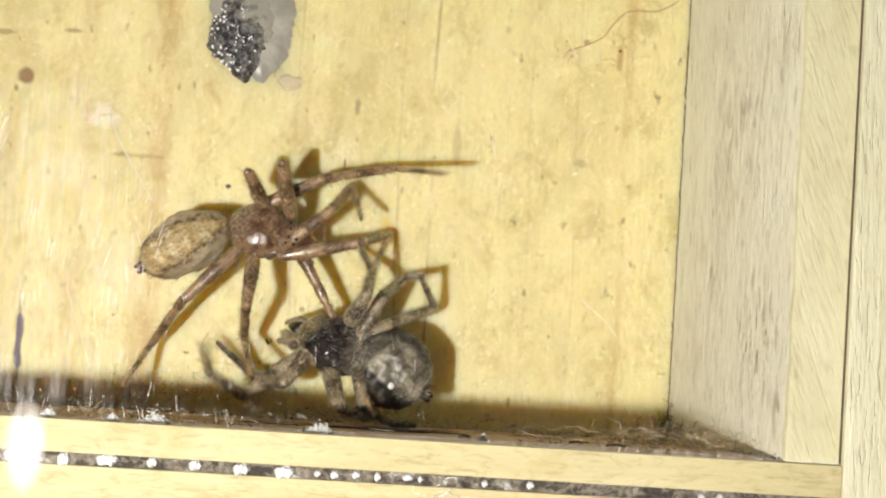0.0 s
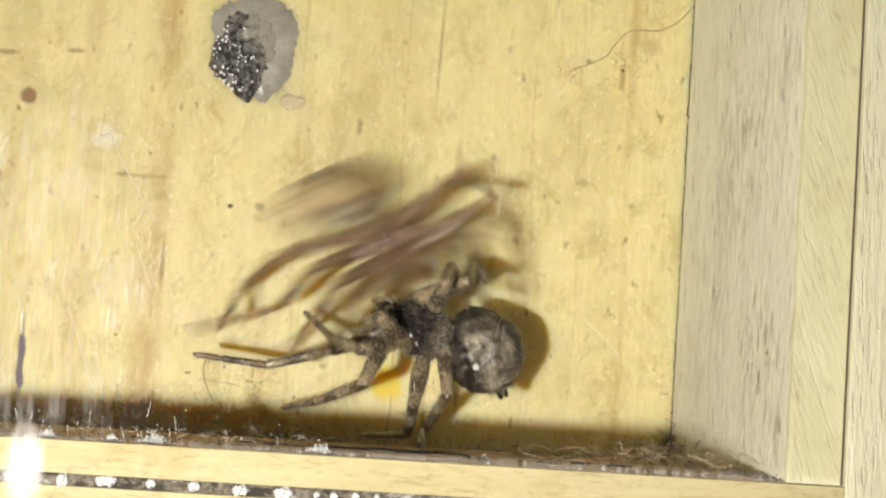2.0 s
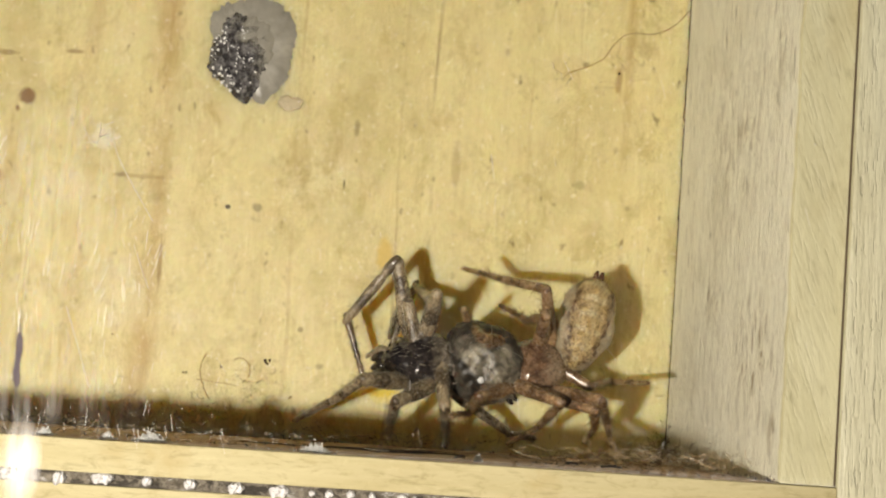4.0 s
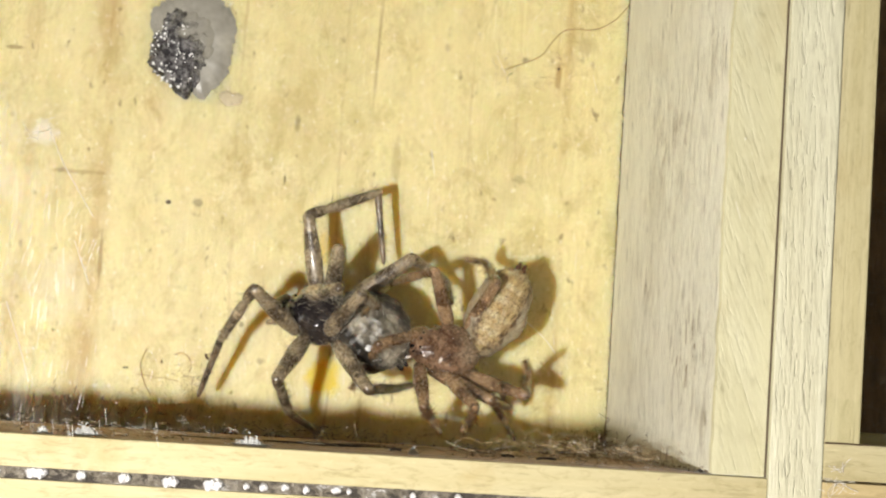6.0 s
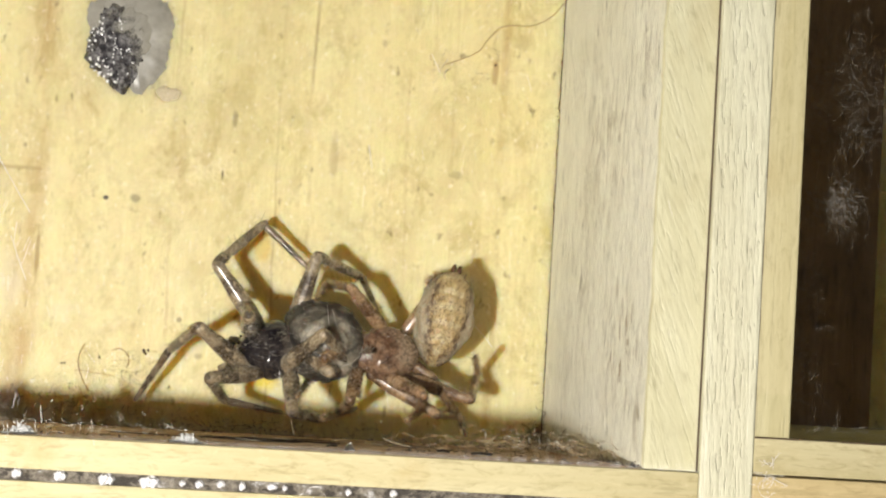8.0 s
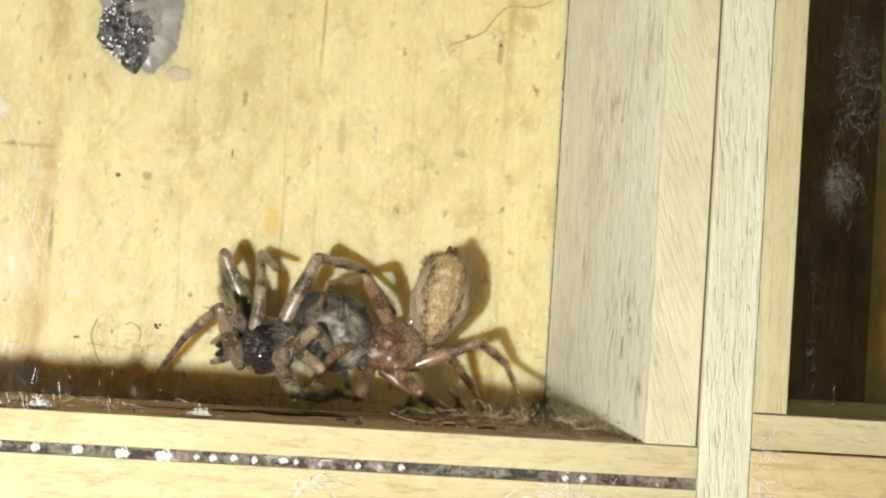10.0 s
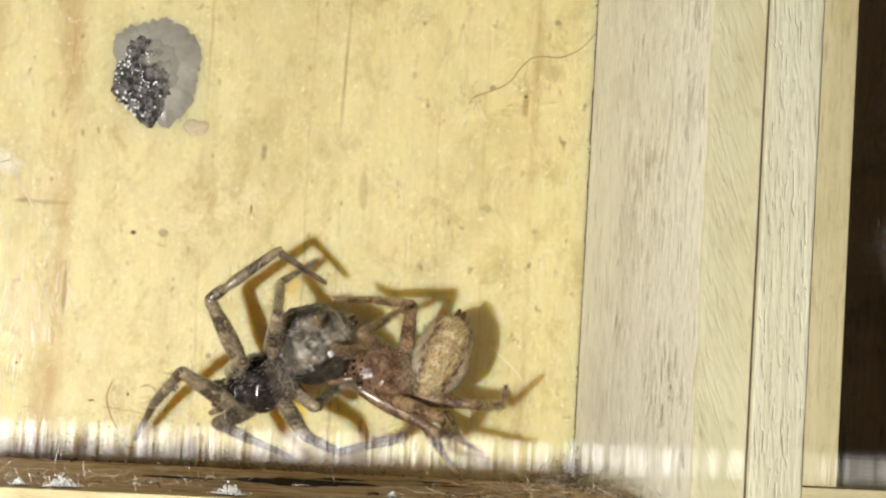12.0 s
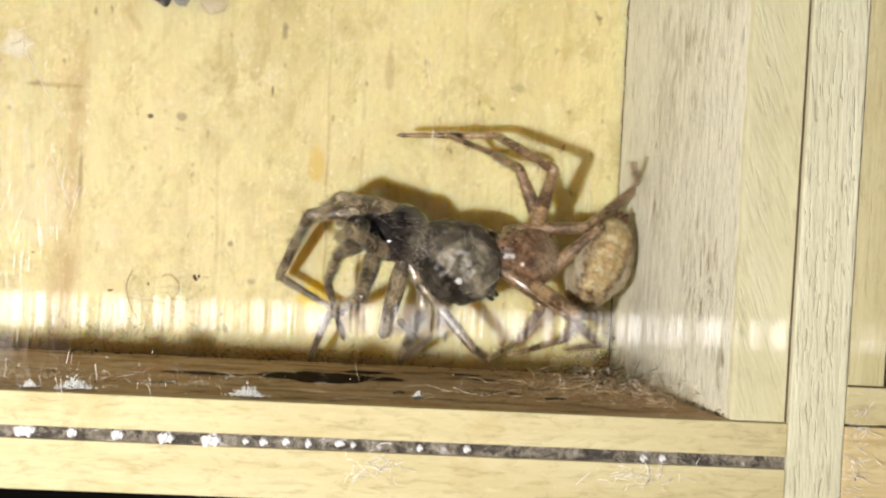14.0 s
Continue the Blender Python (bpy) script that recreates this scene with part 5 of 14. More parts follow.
    walk(DARK["abdomen"], [(0, q(-5.14, -0.32, -0.31, -8, -5, -14)), (0.25, q(-5.22, 0.78, -0.71, -6, -8, -23)), (0.5, q(-5.02, 1.91, -1.07, -3, -11, -33)), (0.75, q(-4.71, 1.01, -0.80, -5, -11, -33)), (0.967, q(-4.27, 0.36, -0.57, -7, -12, -33)), (1, q(-4.27, 0.36, -0.56, -7, -12, -33)), (1.033, q(-4.27, 0.36, -0.56, -7, -12, -33)), (1.25, q(-5.02, -0.17, -0.36, -8, -4, -11)), (1.467, q(-5.72, -0.74, -0.15, -8, 4, 10)), (1.5, q(-5.73, -0.75, -0.14, -8, 4, 10)), (1.533, q(-5.73, -0.75, -0.14, -8, 4, 10)), (1.75, q(-5.72, -1.00, -0.05, -8, -4, -12)), (1.967, q(-5.72, -1.26, 0.05, -7, -12, -34)), (2, q(-5.72, -1.26, 0.05, -7, -12, -34)), (2.033, q(-5.72, -1.26, 0.05, -7, -12, -34)), (2.2, q(-6.12, -1.27, 0.05, -7, -12, -35)), (2.62, q(-6.02, -1.09, -0.01, -7, -13, -36)), (3.04, q(-5.78, -0.74, -0.15, -5, -14, -39)), (3.46, q(-5.52, -0.41, -0.27, -3, -14, -43)), (3.88, q(-5.35, -0.20, -0.35, -1, -14, -47)), (4.3, q(-5.30, -0.13, -0.38, -0, -14, -49)), (4.5, q(-4.75, -1.90, 0.29, -8, -7, -19)), (4.75, q(-4.49, -2.36, 0.46, -8, -5, -12)), (5, q(-4.19, -2.79, 0.62, -8, -2, -5)), (5.25, q(-3.87, -3.03, 0.68, -8, 2, 4)), (5.5, q(-3.54, -3.24, 0.72, -6, 5, 14)), (5.75, q(-4.24, -1.64, 0.20, -8, -3, -9)), (6, q(-4.26, 0.02, -0.43, -5, -11, -32)), (6.25, q(-4.53, 0.00, -0.43, -6, -10, -30)), (6.5, q(-4.79, -0.02, -0.42, -6, -10, -27)), (7, q(-4.05, -1.03, -0.04, -7, -8, -20)), (7.5, q(-4.34, -0.82, -0.14, -2, -12, -40)), (7.75, q(-4.34, -0.93, -0.11, -2, -13, -42)), (8, q(-4.34, -1.04, -0.07, -1, -13, -43)), (8.5, q(-4.56, -1.09, -0.05, -1, -13, -44)), (9, q(-5.06, -1.21, -0.01, -1, -14, -45)), (9.5, q(-5.67, -1.35, 0.04, -1, -14, -47)), (10, q(-6.18, -1.47, 0.08, -1, -14, -48)), (10.5, q(-6.38, -1.52, 0.09, -0, -14, -49)), (10.75, q(-5.35, -2.02, 0.32, -5, -10, -29)), (11, q(-4.45, -2.22, 0.42, -8, -4, -10)), (11.25, q(-4.43, -2.09, 0.34, -6, -9, -24)), (11.5, q(-4.76, -2.06, 0.24, -1, -11, -39)), (11.75, q(-4.98, -2.07, 0.21, -5, -4, -12)), (12, q(-5.23, -2.06, 0.17, -9, 4, 15)), (12.25, q(-5.43, -1.13, -0.12, -9, 4, 16)), (12.5, q(-5.51, -0.17, -0.37, -9, 4, 16)), (12.75, q(-5.57, -1.35, -0.05, -11, 8, 30)), (12.967, q(-5.46, -2.52, 0.32, -11, 11, 43)), (13, q(-5.46, -2.52, 0.31, -11, 11, 43)), (13.033, q(-5.46, -2.52, 0.31, -11, 11, 43)), (13.25, q(-5.09, -1.31, -0.00, -8, 2, 5)), (13.5, q(-5.10, -0.11, -0.38, -3, -10, -32)), (13.75, q(-5.25, -0.17, -0.36, -6, -9, -25)), (14, q(-5.63, -0.33, -0.30, -8, -6, -17))])
    walk(DARK["femur", 1], [(0, q(0.80, -1.86, -0.35, -5, -1, 76)), (0.25, q(0.80, -1.86, -0.35, -9, 15, 63)), (0.5, q(0.80, -1.86, -0.35, -11, 12, 52)), (0.75, q(0.80, -1.86, -0.35, -11, 8, 56)), (0.967, q(0.80, -1.86, -0.35, -9, -14, 63)), (1, q(0.80, -1.86, -0.35, -8, -2, 60)), (1.033, q(0.80, -1.86, -0.35, -8, 15, 57)), (1.25, q(0.80, -1.86, -0.35, -8, 14, 57)), (1.467, q(0.80, -1.86, -0.35, -7, 13, 59)), (1.5, q(0.80, -1.86, -0.35, -8, 13, 59)), (1.533, q(0.80, -1.86, -0.35, -8, 13, 58)), (1.75, q(0.80, -1.86, -0.35, -8, 14, 59)), (1.967, q(0.80, -1.86, -0.35, -7, 15, 59)), (2, q(0.80, -1.86, -0.35, -8, 15, 59)), (2.033, q(0.80, -1.86, -0.35, -8, 15, 58)), (2.2, q(0.80, -1.86, -0.35, -6, 16, 62)), (2.62, q(0.80, -1.86, -0.35, -9, 15, 54)), (3.04, q(0.80, -1.86, -0.35, -15, -8, 32)), (3.46, q(0.80, -1.86, -0.35, -8, -48, -10)), (3.88, q(0.80, -1.86, -0.35, 34, -21, -71)), (4.3, q(0.80, -1.86, -0.35, 39, -22, -84)), (4.5, q(0.80, -1.86, -0.35, 24, -18, -42)), (4.75, q(0.80, -1.86, -0.35, 23, -17, -37)), (5, q(0.80, -1.86, -0.35, 22, -16, -32)), (5.25, q(0.80, -1.86, -0.35, 25, -18, -44)), (5.5, q(0.80, -1.86, -0.35, 29, -21, -60)), (5.75, q(0.80, -1.86, -0.35, 28, -23, -63)), (6, q(0.80, -1.86, -0.35, 28, -24, -68)), (6.25, q(0.80, -1.86, -0.35, 23, -23, -57)), (6.5, q(0.80, -1.86, -0.35, 17, -27, -43)), (7, q(0.80, -1.86, -0.35, 14, -16, -32)), (7.5, q(0.80, -1.86, -0.35, 19, -27, -50)), (7.75, q(0.80, -1.86, -0.35, 20, -19, -53)), (8, q(0.80, -1.86, -0.35, 21, -19, -53)), (8.5, q(0.80, -1.86, -0.35, 21, -19, -55)), (9, q(0.80, -1.86, -0.35, 22, -19, -58)), (9.5, q(0.80, -1.86, -0.35, 24, -20, -62)), (10, q(0.80, -1.86, -0.35, 25, -20, -66)), (10.5, q(0.80, -1.86, -0.35, 25, -28, -67)), (10.75, q(0.80, -1.86, -0.35, 22, -20, -56)), (11, q(0.80, -1.86, -0.35, 18, -17, -43)), (11.25, q(0.80, -1.86, -0.35, 24, -21, -62)), (11.5, q(0.80, -1.86, -0.35, 30, -20, -81)), (11.75, q(0.80, -1.86, -0.35, 30, -19, -80)), (12, q(0.80, -1.86, -0.35, 30, -41, -77)), (12.25, q(0.80, -1.86, -0.35, 43, -21, -102)), (12.5, q(0.80, -1.86, -0.35, 47, -13, -120)), (12.75, q(0.80, -1.86, -0.35, 44, -15, -106)), (12.967, q(0.80, -1.86, -0.35, 40, -17, -93)), (13, q(0.80, -1.86, -0.35, 40, -17, -92)), (13.033, q(0.80, -1.86, -0.35, 40, -17, -90)), (13.25, q(0.80, -1.86, -0.35, 39, -19, -87)), (13.5, q(0.80, -1.86, -0.35, 37, -21, -82)), (13.75, q(0.80, -1.86, -0.35, 3, -44, -12)), (14, q(0.80, -1.86, -0.35, -22, 10, 29))])
    walk(DARK["tibia", 1], [(0, q(2.49, 4.94, -0.24, 2, 56, -27)), (0.25, q(3.85, 4.18, -2.15, 8, 46, -32)), (0.5, q(4.99, 3.56, -1.79, 16, 37, -36)), (0.75, q(4.63, 3.92, -1.37, 10, 46, -28)), (0.967, q(3.91, 4.19, 1.29, 5, 57, -21)), (1, q(4.28, 4.22, -0.15, 9, 56, -16)), (1.033, q(4.52, 3.81, -2.11, 17, 54, -6)), (1.25, q(4.46, 3.88, -2.01, 4, 55, -20)), (1.467, q(4.27, 4.01, -1.96, -6, 54, -31)), (1.5, q(4.35, 3.96, -1.97, 1, 53, -21)), (1.533, q(4.43, 3.91, -1.98, 9, 51, -12)), (1.75, q(4.33, 3.94, -2.05, 34, 35, 22)), (1.967, q(4.26, 3.96, -2.14, 44, 10, 44)), (2, q(4.32, 3.93, -2.13, 44, 9, 43)), (2.033, q(4.39, 3.89, -2.11, 44, 9, 42)), (2.2, q(3.93, 4.11, -2.27, 45, 10, 43)), (2.62, q(4.79, 3.61, -2.15, 44, 9, 40)), (3.04, q(6.69, 1.80, 0.61, 47, 51, 25)), (3.46, q(5.39, -2.65, 4.87, 64, 47, 40)), (3.88, q(2.92, -8.01, 2.21, 72, 28, 49)), (4.3, q(1.51, -8.29, 2.32, 66, 39, 37)), (4.5, q(5.75, -6.32, 1.78, 83, 38, 83)), (4.75, q(6.17, -5.87, 1.65, 112, 75, 114)), (5, q(6.53, -5.42, 1.52, -148, 71, -142)), (5.25, q(5.58, -6.47, 1.84, -125, 58, -110)), (5.5, q(4.09, -7.52, 2.11, -112, 41, -84)), (5.75, q(3.73, -7.59, 2.40, -113, 28, -113)), (6, q(3.15, -7.78, 2.55, -110, 12, -141)), (6.25, q(4.28, -7.30, 2.35, -110, -1, -141)), (6.5, q(5.41, -6.08, 2.79, -109, -16, -140)), (7, q(6.47, -5.45, 1.62, -114, -21, -124)), (7.5, q(4.81, -6.64, 2.82, -99, 25, -127)), (7.75, q(4.81, -7.11, 1.95, -99, 25, -128)), (8, q(4.73, -7.17, 1.96, -99, 25, -128)), (8.5, q(4.61, -7.26, 1.96, -98, 34, -126)), (9, q(4.28, -7.46, 1.98, -95, 53, -123)), (9.5, q(3.85, -7.70, 2.01, -88, 73, -116)), (10, q(3.45, -7.88, 2.02, -9, 87, -37)), (10.5, q(3.20, -7.54, 2.95, 59, 82, 31)), (10.75, q(4.54, -7.29, 1.99, -111, 57, -129)), (11, q(5.66, -6.44, 1.74, -108, 4, -124)), (11.25, q(3.91, -7.62, 2.11, -104, 8, -137)), (11.5, q(1.86, -8.34, 2.08, -102, 13, -149)), (11.75, q(1.96, -8.38, 1.91, -103, 9, -156)), (12, q(1.98, -7.03, 4.22, -103, -3, -159)), (12.25, q(-0.51, -8.25, 2.19, -106, 8, -178)), (12.5, q(-2.63, -7.75, 1.23, -107, 0, 167)), (12.75, q(-1.08, -8.35, 1.47, -102, 13, -168)), (12.967, q(0.41, -8.55, 1.65, -99, 7, -146)), (13, q(0.58, -8.56, 1.65, -99, 11, -144)), (13.033, q(0.75, -8.57, 1.64, -98, 14, -143)), (13.25, q(1.13, -8.48, 1.90, -93, 53, -132)), (13.5, q(1.70, -8.35, 2.11, -104, 82, -137)), (13.75, q(5.70, -2.92, 4.53, 120, 75, 99)), (14, q(6.86, 1.44, -1.52, 105, 52, 91))])
    walk(DARK["tarsus", 1], [(0, q(5.91, 3.16, -5.96, -4, -60, 11)), (0.25, q(7.89, 1.62, -7.12, -11, -65, 7)), (0.5, q(9.45, 0.33, -5.94, -17, -69, 3)), (0.75, q(8.86, 1.62, -6.31, -25, -53, 23)), (0.86, q(8.17, 2.23, -5.38, -8, -8, 8)), (0.967, q(7.47, 2.84, -4.46, -2, 39, 3)), (1, q(8.01, 3.18, -5.86, 1, 36, 7)), (1.033, q(8.58, 3.37, -7.67, 34, -30, 36)), (1.25, q(8.21, 2.49, -7.63, 36, -46, 36)), (1.467, q(7.80, 1.93, -7.51, 40, -58, 34)), (1.5, q(8.26, 2.47, -7.45, 40, -55, 34)), (1.533, q(8.71, 3.03, -7.31, 40, -52, 35)), (1.64, q(9.13, 4.55, -6.68, 64, -9, 8)), (1.75, q(9.54, 6.07, -6.04, 70, 38, -3)), (1.967, q(9.15, 8.68, -3.30, 74, 1, 23)), (2, q(9.29, 8.58, -3.26, 74, 1, 23)), (2.033, q(9.43, 8.47, -3.22, 74, 1, 22)), (2.2, q(8.87, 8.77, -3.44, 75, 4, 32)), (2.62, q(10.02, 7.96, -3.27, 74, 32, 24)), (3.04, q(10.67, 3.62, -4.72, 93, 67, 35)), (3.46, q(9.05, 0.39, -0.13, 164, 59, 98)), (3.88, q(6.95, -3.45, -1.04, 176, 17, 108)), (4.3, q(5.84, -5.05, -1.98, 176, 16, 108)), (4.5, q(6.41, -0.93, -2.47, -174, 13, 138)), (4.75, q(5.46, -4.30, -5.03, -177, -17, 125)), (5, q(4.74, -6.82, -4.99, -167, -41, 102)), (5.25, q(4.33, -9.88, -4.02, 176, -39, 135)), (5.5, q(4.62, -12.74, -2.37, 159, -23, 168)), (5.75, q(1.32, -13.17, -0.87, 146, 36, 154)), (6, q(-2.07, -12.06, 1.12, 129, 22, 110)), (6.25, q(-1.06, -11.67, 2.48, 132, 21, 120)), (6.5, q(0.35, -10.35, 4.73, 140, 26, 138)), (7, q(2.84, -10.79, 4.06, 154, 42, 167)), (7.5, q(1.08, -11.67, -0.08, 140, 14, 138)), (7.75, q(0.99, -12.06, -0.98, 140, 14, 138)), (8, q(0.89, -12.07, -1.00, 140, 14, 138)), (8.5, q(1.23, -11.84, -1.94, 140, 17, 138)), (9, q(2.02, -10.95, -3.53, 134, -20, 126)), (9.5, q(2.95, -9.52, -4.59, 137, -37, 118)), (10, q(3.71, -8.08, -4.87, 142, -49, 110)), (10.5, q(4.01, -7.05, -3.88, 144, -53, 107)), (10.75, q(2.13, -10.22, -3.78, 140, -30, 128)), (11, q(1.79, -12.13, 1.31, 133, 9, 156)), (11.25, q(-1.07, -12.29, 1.13, 136, 43, 159)), (11.5, q(-3.92, -11.78, 0.55, 147, 58, 160)), (11.75, q(-4.24, -11.18, 0.79, 143, 53, 152)), (12, q(-4.47, -9.45, 4.58, 140, 49, 145)), (12.25, q(-7.34, -8.51, 1.24, 119, 50, 113)), (12.5, q(-9.36, -6.25, 1.22, 106, 37, 90)), (12.75, q(-7.67, -9.74, -0.06, 106, 13, 97)), (12.967, q(-5.23, -12.42, 0.76, 109, 14, 110)), (13, q(-4.92, -12.52, 0.35, 109, 14, 109)), (13.033, q(-4.60, -12.60, -0.01, 109, 14, 108)), (13.25, q(-1.65, -11.52, -3.64, 110, -22, 107)), (13.5, q(0.98, -9.02, -4.72, 120, -48, 100)), (13.62, q(3.21, -5.07, -3.42, 109, 2, 132)), (13.75, q(5.43, -1.12, -2.12, 131, 50, 170)), (14, q(6.76, 5.69, -6.96, 119, -1, 175))])
    walk(DARK["femur", 2], [(0, q(1.90, 1.66, -0.35, -6, 40, 50)), (0.25, q(1.90, 1.66, -0.35, -11, 12, 36)), (0.5, q(1.90, 1.66, -0.35, -12, 1, 19)), (0.75, q(1.90, 1.66, -0.35, -12, 24, 34)), (0.967, q(1.90, 1.66, -0.35, 4, -27, 71)), (1, q(1.90, 1.66, -0.35, 5, -20, 69)), (1.033, q(1.90, 1.66, -0.35, 6, -11, 67)), (1.25, q(1.90, 1.66, -0.35, 14, 43, 54)), (1.467, q(1.90, 1.66, -0.35, 14, 43, 55)), (1.5, q(1.90, 1.66, -0.35, 15, 36, 56)), (1.533, q(1.90, 1.66, -0.35, 16, 25, 58)), (1.75, q(1.90, 1.66, -0.35, 29, -22, 79)), (1.967, q(1.90, 1.66, -0.35, 23, -26, 94)), (2, q(1.90, 1.66, -0.35, 24, -27, 93)), (2.033, q(1.90, 1.66, -0.35, 24, -28, 91)), (2.2, q(1.90, 1.66, -0.35, 37, 18, 82)), (2.62, q(1.90, 1.66, -0.35, 38, -6, 78)), (3.04, q(1.90, 1.66, -0.35, 49, -58, 70)), (3.46, q(1.90, 1.66, -0.35, -132, -71, -108)), (3.88, q(1.90, 1.66, -0.35, -118, -20, -116)), (4.3, q(1.90, 1.66, -0.35, -117, -20, -121)), (4.5, q(1.90, 1.66, -0.35, -126, -24, -91)), (4.75, q(1.90, 1.66, -0.35, -129, -24, -84)), (5, q(1.90, 1.66, -0.35, -131, -24, -78)), (5.25, q(1.90, 1.66, -0.35, -142, -29, -54)), (5.5, q(1.90, 1.66, -0.35, 172, -56, 22)), (5.75, q(1.90, 1.66, -0.35, 167, -57, 10)), (6, q(1.90, 1.66, -0.35, 167, -56, -7)), (6.25, q(1.90, 1.66, -0.35, 153, -55, 11)), (6.5, q(1.90, 1.66, -0.35, 142, -51, 26)), (7, q(1.90, 1.66, -0.35, 139, -43, 38)), (7.5, q(1.90, 1.66, -0.35, 159, -46, -9)), (7.75, q(1.90, 1.66, -0.35, 164, -49, -17)), (8, q(1.90, 1.66, -0.35, 171, -50, -26)), (8.5, q(1.90, 1.66, -0.35, 173, -52, -29)), (9, q(1.90, 1.66, -0.35, -180, -56, -38)), (9.5, q(1.90, 1.66, -0.35, -169, -59, -51)), (10, q(1.90, 1.66, -0.35, -158, -59, -63)), (10.5, q(1.90, 1.66, -0.35, -153, -59, -69)), (10.75, q(1.90, 1.66, -0.35, 168, -57, -14)), (11, q(1.90, 1.66, -0.35, 151, -39, 20)), (11.25, q(1.90, 1.66, -0.35, 152, -51, 3)), (11.5, q(1.90, 1.66, -0.35, 158, -59, -20)), (11.75, q(1.90, 1.66, -0.35, 165, -53, -30)), (12, q(1.90, 1.66, -0.35, 170, -46, -40)), (12.25, q(1.90, 1.66, -0.35, 165, -45, -35)), (12.5, q(1.90, 1.66, -0.35, 160, -42, -32)), (12.75, q(1.90, 1.66, -0.35, 173, -51, -47)), (12.967, q(1.90, 1.66, -0.35, -167, -51, -69)), (13, q(1.90, 1.66, -0.35, -169, -50, -67)), (13.033, q(1.90, 1.66, -0.35, -171, -49, -64)), (13.25, q(1.90, 1.66, -0.35, 175, -47, -41)), (13.5, q(1.90, 1.66, -0.35, 163, -37, -20)), (13.75, q(1.90, 1.66, -0.35, 141, -53, 25)), (14, q(1.90, 1.66, -0.35, 120, -52, 68))])
    walk(DARK["tibia", 2], [(0, q(5.34, 5.81, -4.81, -6, -62, 24)), (0.12, q(6.39, 5.73, -3.33, 77, -16, -45)), (0.25, q(7.45, 5.65, -1.84, 113, 50, -37)), (0.5, q(8.50, 3.98, -0.51, 128, 46, -31)), (0.75, q(7.21, 5.22, -3.20, 117, 55, -31)), (0.967, q(3.94, 7.53, 2.88, 110, 62, -24)), (1, q(4.27, 7.79, 2.05, 115, 61, -19)), (1.033, q(4.61, 7.97, 0.98, 120, 60, -13)), (1.14, q(4.78, 6.89, -2.06, 84, -10, -20)), (1.25, q(4.94, 5.81, -5.10, 5, -60, 49)), (1.467, q(4.84, 5.83, -5.14, 8, -64, 47)), (1.48, q(4.96, 6.10, -4.79, 71, -9, -14)), (1.5, q(5.08, 6.36, -4.44, 88, 60, -20)), (1.533, q(5.29, 7.05, -3.25, 91, 59, -17)), (1.75, q(3.13, 8.04, 2.24, 105, 66, -2)), (1.967, q(1.49, 7.94, 2.72, 130, 67, 25)), (2, q(1.62, 7.90, 2.80, 129, 66, 24)), (2.033, q(1.75, 7.86, 2.89, 128, 66, 23)), (2.2, q(2.85, 8.26, -2.48, 148, 79, 47)), (2.62, q(3.36, 8.47, 0.39, 77, 81, -29)), (3.04, q(3.14, 5.12, 5.60, 90, 75, -24)), (3.46, q(1.19, -0.47, 6.28, 101, 68, -21)), (3.88, q(-1.01, -4.22, 2.10, 79, 56, -57)), (4.3, q(-1.50, -3.97, 2.05, 68, 44, -76)), (4.5, q(1.81, -4.74, 2.49, 40, 60, -76)), (4.75, q(2.58, -4.69, 2.52, 28, 55, -86)), (5, q(3.26, -4.58, 2.52, 21, 49, -91)), (5.25, q(5.46, -3.30, 3.08, -111, 81, 131)), (5.5, q(5.53, 3.12, 5.46, -136, 70, 111)), (5.75, q(5.69, 2.30, 5.50, -152, 67, 80)), (6, q(5.82, 1.15, 5.43, -162, 60, 55)), (6.25, q(5.85, 2.41, 5.38, -167, 67, 49)), (6.5, q(5.87, 3.58, 5.09, -176, 73, 40)), (7, q(5.93, 4.77, 4.46, -173, 78, 50)), (7.5, q(6.66, 0.89, 4.72, -178, 67, 24)), (7.75, q(6.31, 0.32, 4.92, 169, 67, 10)), (8, q(5.97, -0.30, 5.00, 157, 67, -3)), (8.5, q(5.70, -0.43, 5.15, 159, 66, -1)), (9, q(5.02, -0.74, 5.44, 162, 65, 2)), (9.5, q(4.20, -1.15, 5.63, 165, 64, 6)), (10, q(3.52, -1.56, 5.65, 168, 63, 9)), (10.5, q(3.19, -1.75, 5.63, 169, 62, 10)), (10.75, q(5.56, 0.73, 5.55, -180, 70, 35)), (11, q(6.98, 3.49, 4.10, -150, 75, 78)), (11.25, q(6.30, 1.86, 5.09, -180, 76, 33)), (11.5, q(5.27, 0.46, 5.66, 166, 73, 2)), (11.75, q(5.50, -0.46, 5.27, 176, 67, 8)), (12, q(5.65, -1.44, 4.68, -177, 60, 10)), (12.25, q(5.95, -1.21, 4.59, -177, 65, 6)), (12.5, q(6.35, -1.10, 4.30, -175, 70, 3)), (12.75, q(4.89, -1.55, 5.10, -175, 68, 9)), (12.967, q(3.50, -2.47, 5.07, -173, 66, 16)), (13, q(3.70, -2.49, 4.99, -173, 65, 16)), (13.033, q(3.90, -2.51, 4.91, -173, 64, 16)), (13.25, q(5.52, -1.45, 4.77, 94, 83, -73)), (13.5, q(7.15, -0.25, 3.87, 37, 62, -127)), (13.75, q(5.68, 3.39, 5.28, 34, 76, -117)), (14, q(3.50, 5.66, 5.17, -74, 86, 146))])
